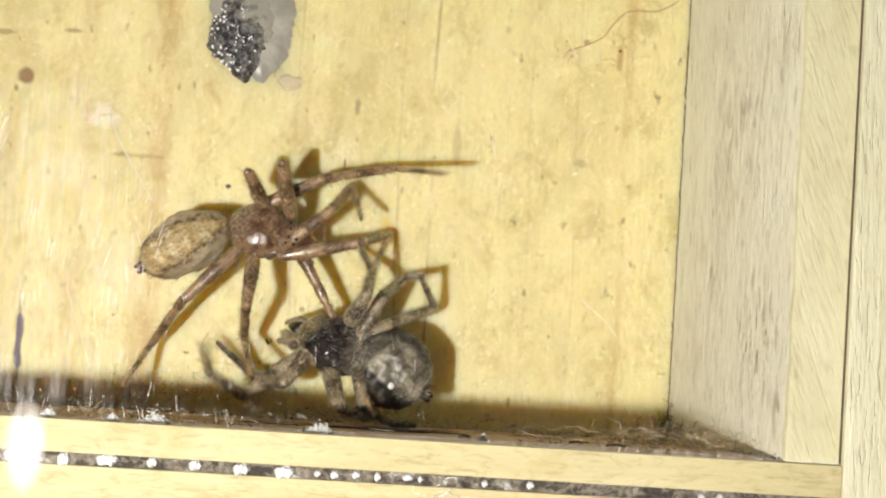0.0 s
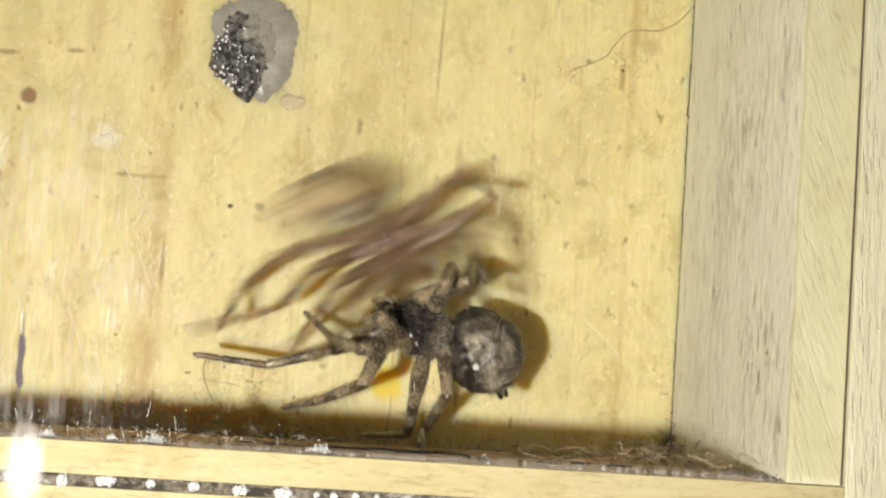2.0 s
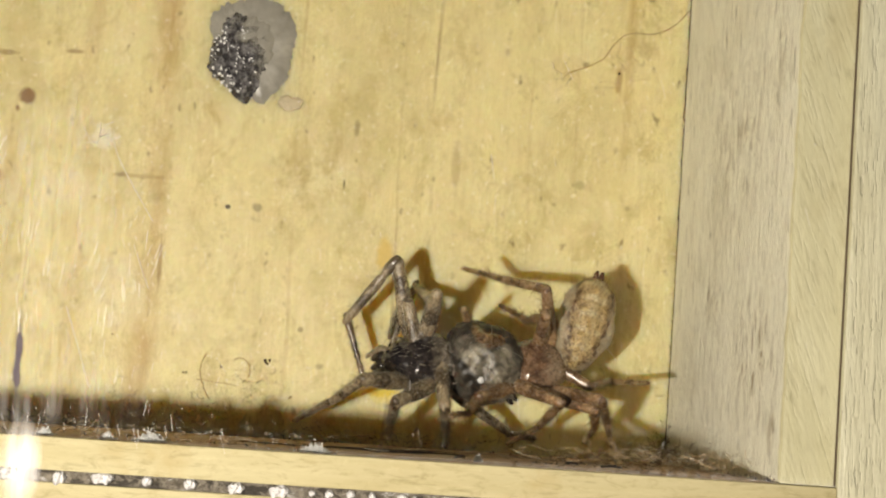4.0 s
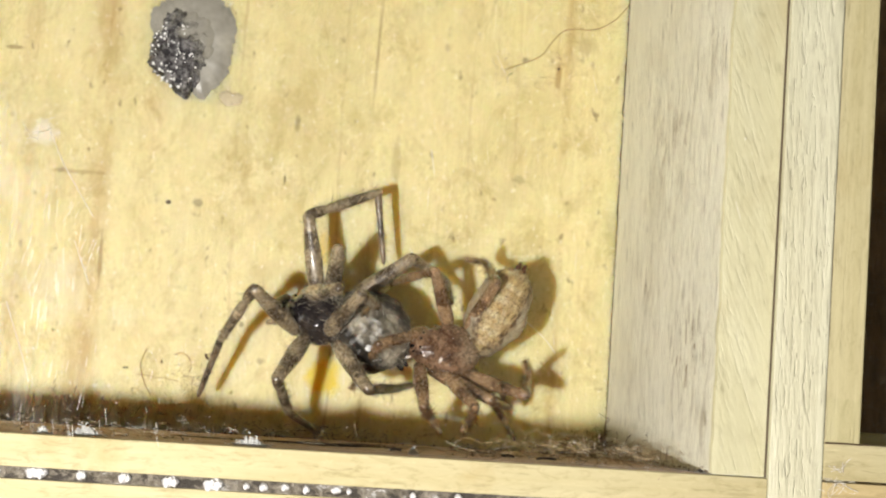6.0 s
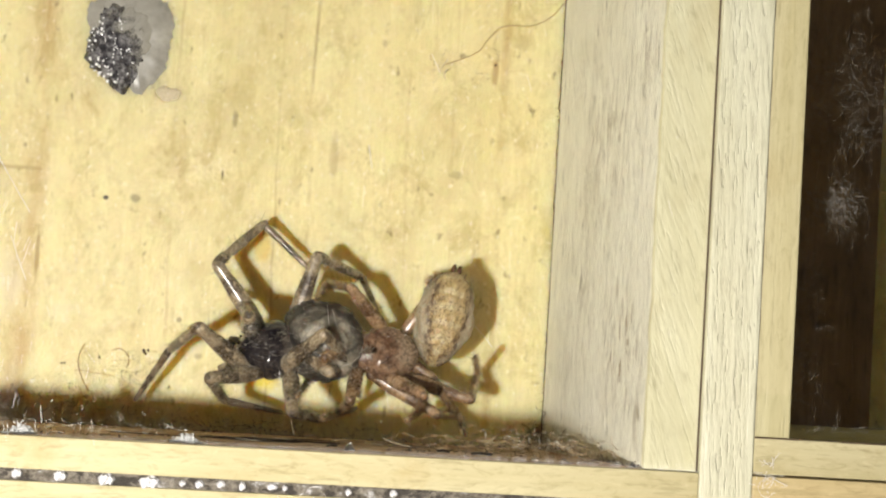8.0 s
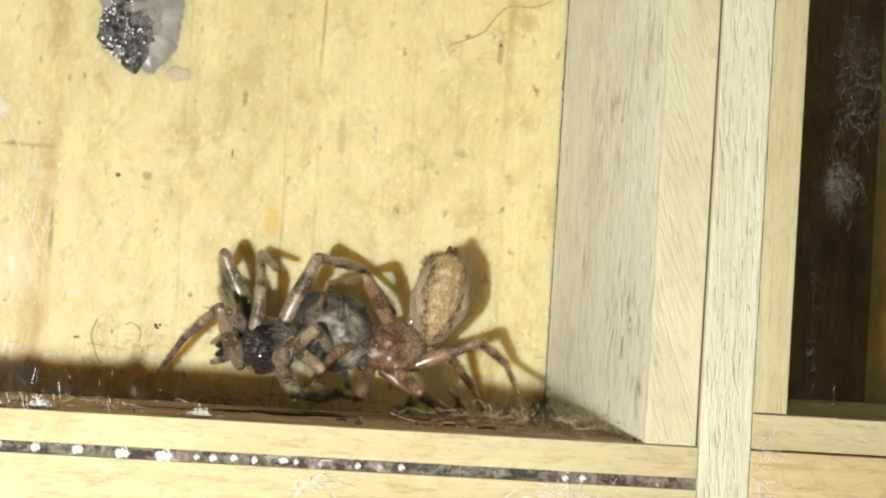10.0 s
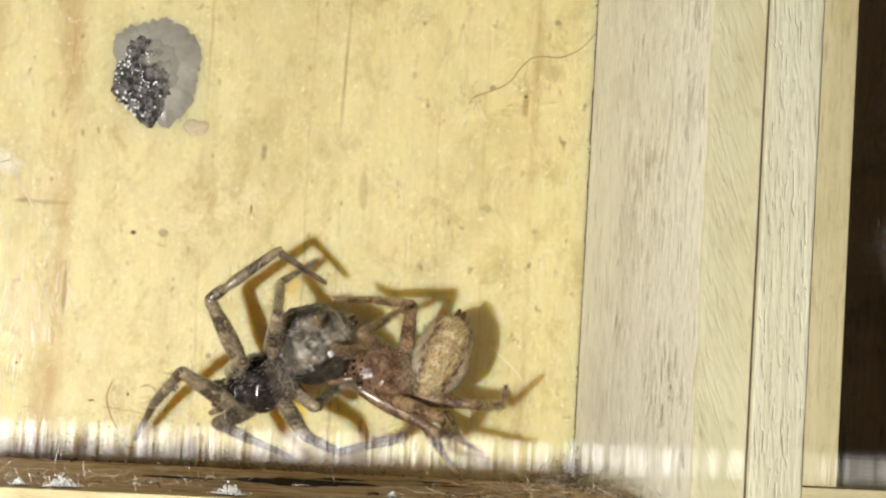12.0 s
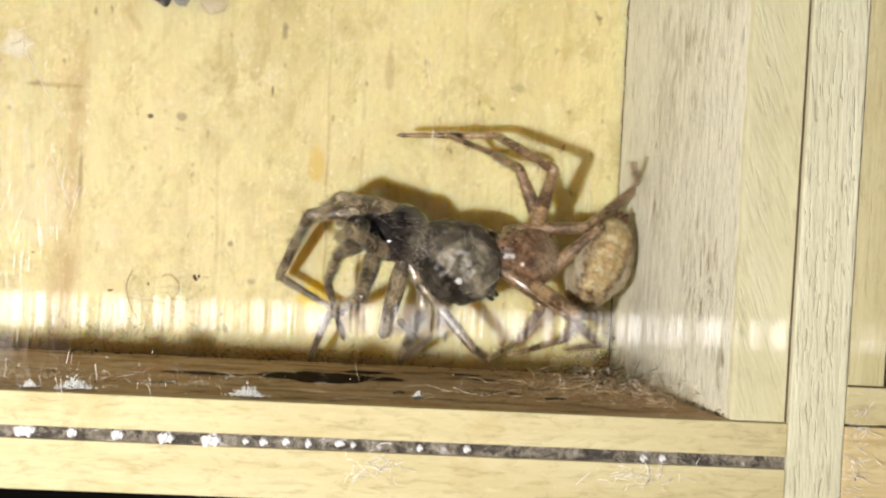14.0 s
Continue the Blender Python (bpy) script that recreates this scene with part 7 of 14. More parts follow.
    walk(DARK["tibia", 4], [(0, q(-2.11, -4.74, 2.32, 7, 45, -105)), (0.25, q(-2.47, -4.72, 2.27, 18, 41, -103)), (0.5, q(-2.76, -4.73, 2.13, 26, 36, -107)), (0.75, q(-3.11, 2.02, 6.48, 18, 65, -107)), (0.967, q(-6.10, 5.23, 3.70, -46, 75, -163)), (1, q(-5.81, 5.71, 3.56, -53, 77, -170)), (1.033, q(-5.53, 6.17, 3.35, -63, 78, 180)), (1.25, q(-1.99, 2.35, 6.61, 28, 79, -87)), (1.467, q(2.05, -3.79, 1.97, 58, 64, -54)), (1.5, q(2.40, -3.57, 1.91, 62, 65, -49)), (1.533, q(2.74, -3.33, 1.84, 67, 66, -43)), (1.75, q(-0.35, 3.36, 6.34, 41, 80, -71)), (1.967, q(-2.99, 7.55, 3.26, -69, 81, 178)), (2, q(-2.85, 7.52, 3.36, -67, 82, 180)), (2.033, q(-2.72, 7.48, 3.45, -65, 82, -178)), (2.2, q(3.27, 2.92, 4.53, 57, 80, -53)), (2.62, q(2.97, 3.16, 4.75, 58, 80, -55)), (3.04, q(2.38, 3.76, 5.03, 63, 82, -59)), (3.46, q(1.96, 4.50, 4.99, 77, 84, -54)), (3.88, q(1.89, 5.11, 4.68, 107, 86, -33)), (4.3, q(1.94, 5.36, 4.47, 129, 86, -13)), (4.5, q(-0.93, 7.33, 3.77, -16, 79, -130)), (4.75, q(0.39, 6.46, 4.39, -41, 87, -151)), (5, q(1.83, 5.56, 4.39, -174, 83, 78)), (5.25, q(-1.90, 4.93, 5.86, -29, 77, -130)), (5.5, q(-5.38, 2.86, 5.43, -26, 58, -119)), (5.75, q(-5.66, 4.74, 4.48, -13, 57, -124)), (6, q(-5.19, 6.55, 3.21, -4, 58, -132)), (6.25, q(-5.61, 6.32, 3.07, -7, 56, -134)), (6.5, q(-6.03, 6.05, 2.90, -9, 54, -136)), (7, q(-5.14, 5.95, 3.96, -4, 54, -122)), (7.5, q(-0.55, 7.53, 3.40, -12, 63, -155)), (7.75, q(-1.26, 7.19, 3.99, -10, 65, -153)), (8, q(-1.97, 6.81, 4.43, -8, 67, -151)), (8.5, q(-2.08, 6.69, 4.54, -8, 67, -151)), (9, q(-2.33, 6.40, 4.79, -9, 67, -152)), (9.5, q(-2.62, 6.04, 5.06, -9, 67, -152)), (10, q(-2.88, 5.72, 5.24, -9, 67, -152)), (10.5, q(-3.02, 5.55, 5.33, -9, 67, -152)), (10.75, q(-4.18, 5.60, 4.87, -9, 62, -138)), (11, q(-5.47, 5.10, 4.40, -12, 58, -128)), (11.25, q(-5.09, 5.13, 4.67, -12, 72, -145)), (11.5, q(-5.09, 5.11, 4.68, -53, 84, 158)), (11.75, q(-3.99, 5.81, 4.80, -44, 77, 163)), (12, q(-2.80, 6.32, 4.78, -43, 69, 161)), (12.25, q(-2.54, 6.54, 4.63, -38, 67, 163)), (12.5, q(-2.24, 6.75, 4.47, -34, 65, 163)), (12.75, q(-3.82, 5.38, 5.18, -20, 69, -178)), (12.967, q(-5.32, 3.67, 5.25, -4, 71, -156)), (13, q(-5.11, 3.69, 5.37, -3, 72, -155)), (13.033, q(-4.91, 3.71, 5.48, -2, 73, -154)), (13.25, q(-4.13, 5.05, 5.26, 23, 82, -121)), (13.5, q(-3.55, 6.42, 4.45, 112, 83, -24)), (13.75, q(-2.61, 7.47, 3.50, 14, 75, -109)), (13.83, q(-2.77, 7.19, 0.64, -68, 31, 166)), (13.92, q(-2.92, 6.91, -2.23, -75, -27, 155)), (14, q(-3.08, 6.64, -5.10, -46, -84, 116))])
    walk(DARK["tarsus", 4], [(0, q(-3.35, -9.49, -2.54, -9, -69, 126)), (0.25, q(-3.67, -9.76, -2.28, -30, -49, 134)), (0.5, q(-4.36, -10.08, -1.92, -42, -24, 133)), (0.62, q(-4.17, -5.43, -0.84, -61, 20, 161)), (0.75, q(-3.98, -0.78, 0.24, -53, 68, -167)), (0.967, q(-7.82, 4.70, -2.96, 5, 69, -92)), (1, q(-7.38, 5.44, -3.15, 8, 73, -89)), (1.033, q(-6.94, 6.18, -3.41, 13, 77, -84)), (1.25, q(-1.91, 1.00, -0.16, 18, 79, -76)), (1.32, q(-0.00, -1.40, -1.52, 74, 28, -5)), (1.39, q(1.91, -3.80, -2.89, 65, -27, 16)), (1.467, q(3.82, -6.20, -4.25, -2, -62, 90)), (1.5, q(4.29, -5.71, -4.37, 1, -60, 86)), (1.533, q(4.77, -5.22, -4.48, 4, -58, 83)), (1.64, q(2.40, -1.50, -2.47, 67, -3, 14)), (1.75, q(0.04, 2.22, -0.46, 68, 70, -15)), (1.967, q(-4.06, 7.59, -3.56, 87, 59, 7)), (2, q(-3.85, 7.52, -3.47, 86, 58, 6)), (2.033, q(-3.65, 7.45, -3.38, 86, 58, 6)), (2.2, q(4.00, 1.97, -2.26, 36, 77, -42)), (2.62, q(3.63, 2.21, -2.05, 34, 77, -48)), (3.04, q(2.91, 2.89, -1.79, 31, 79, -59)), (3.46, q(2.40, 3.90, -1.87, 29, 82, -72)), (3.88, q(2.31, 4.84, -2.20, 26, 86, -83)), (4.3, q(2.38, 5.25, -2.42, 19, 83, -93)), (4.5, q(-1.79, 6.32, -3.00, -35, 68, -118)), (4.75, q(0.11, 6.31, -2.50, -51, 84, -129)), (5, q(2.01, 6.41, -2.46, 166, 79, 91)), (5.25, q(-2.90, 3.74, -0.86, -75, 78, -141)), (5.5, q(-7.16, -0.30, -0.45, -63, 60, -120)), (5.75, q(-7.75, 1.68, -1.34, -46, 57, -120)), (6, q(-7.62, 3.88, -2.66, -34, 56, -125)), (6.25, q(-8.28, 3.57, -2.67, -24, 50, -112)), (6.5, q(-8.94, 3.24, -2.69, -17, 42, -102)), (7, q(-7.29, 2.50, -1.62, -29, 47, -110)), (7.5, q(-3.39, 6.20, -2.74, -30, 39, -138)), (7.75, q(-3.88, 5.86, -2.26, -31, 45, -139)), (8, q(-4.36, 5.47, -1.90, -33, 51, -142)), (8.5, q(-4.48, 5.37, -1.79, -33, 52, -142)), (9, q(-4.74, 5.10, -1.54, -33, 53, -142)), (9.5, q(-5.05, 4.75, -1.28, -34, 55, -142)), (10, q(-5.31, 4.45, -1.09, -34, 57, -143)), (10.5, q(-5.41, 4.30, -1.02, -34, 58, -143)), (10.75, q(-6.59, 3.45, -1.23, -37, 53, -132)), (11, q(-7.68, 2.22, -1.46, -42, 49, -124)), (11.25, q(-6.88, 3.87, -1.88, -30, 64, -127)), (11.5, q(-5.72, 5.37, -2.19, 3, 78, -109)), (11.75, q(-5.49, 6.27, -1.92, -40, 60, -156)), (12, q(-5.18, 7.15, -1.65, -52, 33, -172)), (12.25, q(-5.13, 7.35, -1.72, -54, 46, -177)), (12.5, q(-5.07, 7.61, -1.76, -58, 56, 176)), (12.75, q(-6.24, 5.30, -1.28, -53, 58, -175)), (12.967, q(-7.35, 2.76, -1.28, -49, 57, -165)), (13, q(-7.03, 2.80, -1.20, -49, 59, -165)), (13.033, q(-6.70, 2.82, -1.12, -48, 60, -164)), (13.25, q(-4.63, 4.21, -1.57, -13, 66, -119)), (13.5, q(-2.78, 6.08, -2.40, 22, 61, -73)), (13.75, q(-3.23, 5.73, -3.15, -22, 73, -107)), (14, q(-3.39, 7.28, 1.76, -78, 65, -154))])
    walk(DARK["femur", 5], [(0, q(-1.60, -1.71, -0.35, -4, -15, 113)), (0.25, q(-1.60, -1.71, -0.35, -8, -1, 102)), (0.5, q(-1.60, -1.71, -0.35, -13, 16, 89)), (0.75, q(-1.60, -1.71, -0.35, -9, 6, 99)), (0.967, q(-1.60, -1.71, -0.35, -5, -13, 112)), (1, q(-1.60, -1.71, -0.35, -4, -7, 109)), (1.033, q(-1.60, -1.71, -0.35, -4, 3, 106)), (1.25, q(-1.60, -1.71, -0.35, -2, -10, 122)), (1.467, q(-1.60, -1.71, -0.35, -5, -9, 140)), (1.5, q(-1.60, -1.71, -0.35, -4, -9, 136)), (1.533, q(-1.60, -1.71, -0.35, -3, -8, 133)), (1.75, q(-1.60, -1.71, -0.35, -3, -12, 127)), (1.967, q(-1.60, -1.71, -0.35, -1, -9, 120)), (2, q(-1.60, -1.71, -0.35, -1, -11, 119)), (2.033, q(-1.60, -1.71, -0.35, -1, -13, 117)), (2.2, q(-1.60, -1.71, -0.35, 8, 19, 92)), (2.62, q(-1.60, -1.71, -0.35, 7, 20, 91)), (3.04, q(-1.60, -1.71, -0.35, 7, 0, 90)), (3.46, q(-1.60, -1.71, -0.35, 3, -14, 91)), (3.88, q(-1.60, -1.71, -0.35, -2, -21, 94)), (4.3, q(-1.60, -1.71, -0.35, -5, -23, 96)), (4.5, q(-1.60, -1.71, -0.35, 6, -28, 118)), (4.75, q(-1.60, -1.71, -0.35, 14, -19, 109)), (5, q(-1.60, -1.71, -0.35, 18, -3, 102)), (5.12, q(-1.60, -1.71, -0.35, -0, -39, 77)), (5.25, q(-1.60, -1.71, -0.35, 5, -78, 41)), (5.5, q(-1.60, -1.71, -0.35, 84, -21, -56)), (5.75, q(-1.60, -1.71, -0.35, 98, -25, -94)), (6, q(-1.60, -1.71, -0.35, 112, -19, -135)), (6.25, q(-1.60, -1.71, -0.35, 111, -20, -131)), (6.5, q(-1.60, -1.71, -0.35, 110, -21, -127)), (7, q(-1.60, -1.71, -0.35, 105, -24, -112)), (7.5, q(-1.60, -1.71, -0.35, 109, -19, -129)), (7.75, q(-1.60, -1.71, -0.35, 106, -20, -120)), (8, q(-1.60, -1.71, -0.35, 102, -21, -110)), (8.5, q(-1.60, -1.71, -0.35, 103, -21, -111)), (9, q(-1.60, -1.71, -0.35, 103, -20, -113)), (9.5, q(-1.60, -1.71, -0.35, 104, -20, -116)), (10, q(-1.60, -1.71, -0.35, 105, -19, -118)), (10.5, q(-1.60, -1.71, -0.35, 105, -18, -119)), (10.75, q(-1.60, -1.71, -0.35, 87, -20, -60)), (11, q(-1.60, -1.71, -0.35, 75, -11, -17)), (11.25, q(-1.60, -1.71, -0.35, 85, -20, -55)), (11.5, q(-1.60, -1.71, -0.35, 104, -19, -107)), (11.75, q(-1.60, -1.71, -0.35, 106, -51, -116)), (12, q(-1.60, -1.71, -0.35, 114, -71, -129)), (12.25, q(-1.60, -1.71, -0.35, 98, -56, -116)), (12.5, q(-1.60, -1.71, -0.35, 94, -30, -111)), (12.75, q(-1.60, -1.71, -0.35, 92, -15, -103)), (12.967, q(-1.60, -1.71, -0.35, 91, -17, -97)), (13, q(-1.60, -1.71, -0.35, 90, -17, -96)), (13.033, q(-1.60, -1.71, -0.35, 90, -17, -94)), (13.25, q(-1.60, -1.71, -0.35, 89, -19, -91)), (13.5, q(-1.60, -1.71, -0.35, 87, -21, -85)), (13.62, q(-1.60, -1.71, -0.35, 81, -66, -70)), (13.75, q(-1.60, -1.71, -0.35, -64, -67, 81)), (13.88, q(-1.60, -1.71, -0.35, -79, -28, 106)), (14, q(-1.60, -1.71, -0.35, -76, 13, 119))])
    walk(DARK["tibia", 5], [(0, q(-4.29, 4.49, 1.45, 7, 61, -150)), (0.25, q(-3.01, 5.14, -0.19, 19, 71, -148)), (0.5, q(-1.45, 5.00, -2.34, 35, 80, -144)), (0.75, q(-2.72, 5.17, -1.02, 36, 75, -130)), (0.967, q(-4.13, 4.62, 1.24, 27, 69, -126)), (1, q(-3.85, 4.87, 0.45, 26, 71, -126)), (1.033, q(-3.57, 5.00, -0.68, 25, 74, -127)), (1.25, q(-5.25, 4.13, 0.90, 14, 75, -137)), (1.467, q(-6.90, 2.73, 0.71, -2, 76, -152)), (1.5, q(-6.60, 3.07, 0.72, -5, 78, -154)), (1.533, q(-6.29, 3.39, 0.65, -9, 80, -158)), (1.75, q(-5.74, 3.75, 1.07, -50, 84, 160)), (1.967, q(-5.02, 4.29, 0.80, -112, 79, 97)), (2, q(-4.88, 4.31, 1.04, -115, 80, 94)), (2.033, q(-4.74, 4.33, 1.26, -119, 80, 90)), (2.2, q(-1.84, 4.89, -2.67, -89, 79, 123)), (2.62, q(-1.74, 4.88, -2.69, -74, 82, 134)), (3.04, q(-1.58, 5.29, -0.41, -25, 86, 176)), (3.46, q(-1.72, 5.08, 1.35, 1, 86, -167)), (3.88, q(-2.07, 4.81, 2.14, 9, 86, -167)), (4.3, q(-2.27, 4.71, 2.35, 8, 86, -171)), (4.5, q(-4.56, 3.75, 2.89, -1, 76, -152)), (4.75, q(-3.71, 4.55, 1.96, 3, 73, -145)), (5, q(-3.02, 5.13, -0.01, 5, 70, -139)), (5.25, q(-0.49, -0.75, 6.49, 6, 64, -131)), (5.5, q(2.03, -7.16, 2.12, 34, 37, -95)), (5.75, q(-2.06, -8.04, 2.61, 27, 50, -128)), (6, q(-6.25, -6.41, 1.95, 13, 57, -163)), (6.25, q(-5.90, -6.68, 2.06, 13, 56, -162)), (6.5, q(-5.53, -6.93, 2.16, 13, 55, -161)), (7, q(-3.99, -7.65, 2.48, 28, 54, -134)), (7.5, q(-5.80, -6.84, 1.89, 9, 67, -179)), (7.75, q(-4.85, -7.43, 2.05, 9, 61, -179)), (8, q(-3.84, -7.85, 2.17, 11, 54, -177)), (8.5, q(-3.94, -7.83, 2.13, 12, 53, -176)), (9, q(-4.17, -7.76, 2.06, 14, 53, -173)), (9.5, q(-4.45, -7.66, 1.99, 16, 52, -170)), (10, q(-4.68, -7.58, 1.92, 19, 51, -167)), (10.5, q(-4.77, -7.55, 1.84, 19, 51, -166)), (10.75, q(1.67, -7.42, 2.04, 28, 63, -143)), (11, q(4.97, -3.74, 0.98, 83, 62, -63)), (11.25, q(2.16, -7.13, 1.99, 54, 65, -112)), (11.5, q(-3.50, -8.06, 1.90, 51, 65, -132)), (11.75, q(-3.54, -5.65, 5.11, 73, 62, -112)), (12, q(-3.07, -3.51, 6.25, 84, 50, -103)), (12.25, q(-3.30, -5.27, 5.43, 57, 50, -141)), (12.5, q(-3.80, -7.36, 3.15, 36, 34, -174)), (12.75, q(-3.08, -8.30, 1.50, 36, 21, -172)), (12.967, q(-2.44, -8.37, 1.66, 39, -5, -172)), (13, q(-2.28, -8.39, 1.65, 39, -5, -172)), (13.033, q(-2.12, -8.40, 1.64, 39, 4, -169)), (13.25, q(-1.67, -8.34, 1.91, 43, 21, -155)), (13.5, q(-1.06, -8.24, 2.13, 46, 30, -142)), (13.75, q(-1.18, 1.00, 6.09, 51, 68, -132)), (14, q(-4.87, 4.28, -1.90, -77, 66, 104))])
    walk(DARK["tarsus", 5], [(0, q(-7.17, 2.86, -4.60, -4, -69, 147)), (0.25, q(-4.97, 3.94, -6.69, 2, -66, 127)), (0.5, q(-2.41, 4.29, -9.13, 4, -65, 112)), (0.75, q(-3.89, 3.75, -7.67, 15, -63, 114)), (0.967, q(-5.58, 2.60, -5.19, 19, -67, 125)), (1, q(-5.15, 3.10, -6.09, 25, -65, 118)), (1.033, q(-4.72, 3.49, -7.32, 30, -63, 112)), (1.25, q(-6.54, 2.92, -5.77, 35, -66, 109)), (1.467, q(-8.40, 1.93, -5.98, 45, -74, 102)), (1.5, q(-7.91, 2.44, -6.03, 50, -72, 95)), (1.533, q(-7.43, 2.93, -6.14, 55, -70, 90)), (1.75, q(-6.44, 4.00, -5.79, 53, -64, 93)), (1.967, q(-5.17, 5.54, -5.99, 54, -57, 92)), (2, q(-4.96, 5.52, -5.75, 55, -58, 91)), (2.033, q(-4.75, 5.49, -5.54, 56, -58, 90)), (2.2, q(-2.57, 6.03, -9.44, 22, -71, 130)), (2.62, q(-2.39, 5.55, -9.53, 24, -69, 123)), (3.04, q(-2.10, 5.32, -7.29, 28, -66, 110)), (3.46, q(-2.18, 4.98, -5.53, 30, -63, 97)), (3.88, q(-2.53, 4.71, -4.74, 31, -61, 86)), (4.3, q(-2.74, 4.64, -4.54, 32, -60, 82)), (4.37, q(-3.84, 4.08, -4.29, 65, -8, 55)), (4.43, q(-4.94, 3.51, -4.05, 81, 47, 55)), (4.5, q(-6.04, 2.95, -3.81, -137, 72, -174)), (4.58, q(-5.82, 3.09, -4.08, 104, 42, 78)), (4.67, q(-5.60, 3.23, -4.36, 86, -14, 75)), (4.75, q(-5.37, 3.37, -4.63, 45, -65, 108)), (5, q(-4.84, 3.57, -6.48, 40, -72, 117)), (5.08, q(-4.06, 1.36, -4.22, -79, -43, -131)), (5.17, q(-3.28, -0.85, -1.95, -95, 12, -127)), (5.25, q(-2.50, -3.05, 0.31, -125, 66, -148)), (5.33, q(-1.14, -6.25, -0.48, 114, 50, 109)), (5.42, q(0.21, -9.44, -1.27, 85, -1, 106)), (5.5, q(1.57, -12.63, -2.06, 46, -45, 133)), (5.75, q(-4.77, -11.53, -2.70, 45, -46, 115)), (6, q(-9.85, -7.52, -3.83, 40, -50, 100)), (6.25, q(-9.56, -7.86, -3.67, 39, -50, 102)), (6.5, q(-9.25, -8.19, -3.51, 38, -50, 105)), (7, q(-6.82, -10.58, -3.08, 39, -45, 113)), (7.5, q(-8.47, -6.89, -4.48, 23, -44, 106)), (7.75, q(-8.19, -7.48, -3.98, 23, -39, 105)), (8, q(-7.91, -8.04, -3.40, 24, -34, 105)), (8.5, q(-8.05, -8.10, -3.41, 23, -33, 106)), (9, q(-8.33, -8.25, -3.42, 21, -30, 110)), (9.5, q(-8.66, -8.41, -3.43, 18, -26, 115)), (10, q(-8.94, -8.55, -3.42, 17, -22, 118)), (10.5, q(-8.99, -8.59, -3.52, 16, -20, 120)), (10.75, q(-0.83, -9.29, -4.12, 18, -24, 139)), (11, q(6.42, -6.60, -5.14, 18, -29, 158)), (11.25, q(1.07, -9.88, -4.24, 16, -34, 140)), (11.5, q(-5.44, -10.22, -4.36, 11, -41, 125)), (11.75, q(-4.78, -8.66, -0.98, -5, -54, 142)), (11.88, q(-4.42, -8.26, 0.00, -55, -12, -165)), (12, q(-4.05, -7.86, 0.98, -66, 44, -146)), (12.25, q(-6.75, -8.11, 0.17, -124, 63, 148)), (12.5, q(-9.49, -7.94, -0.71, -165, 12, 92)), (12.75, q(-9.46, -9.15, -0.97, -164, 13, 98)), (12.967, q(-9.24, -9.38, 2.24, -162, 13, 106)), (13, q(-9.08, -9.39, 2.23, -162, 13, 104)), (13.033, q(-8.88, -9.68, 1.19, -163, 13, 102)), (13.25, q(-7.50, -11.07, -0.55, -157, 28, 120)), (13.5, q(-5.73, -11.92, -1.37, -148, 37, 139)), (13.75, q(-2.93, -0.95, -0.29, -115, 54, -163)), (13.88, q(-4.23, 3.05, -4.24, -94, -12, -143)), (14, q(-5.54, 7.05, -8.19, -86, -79, -138))])
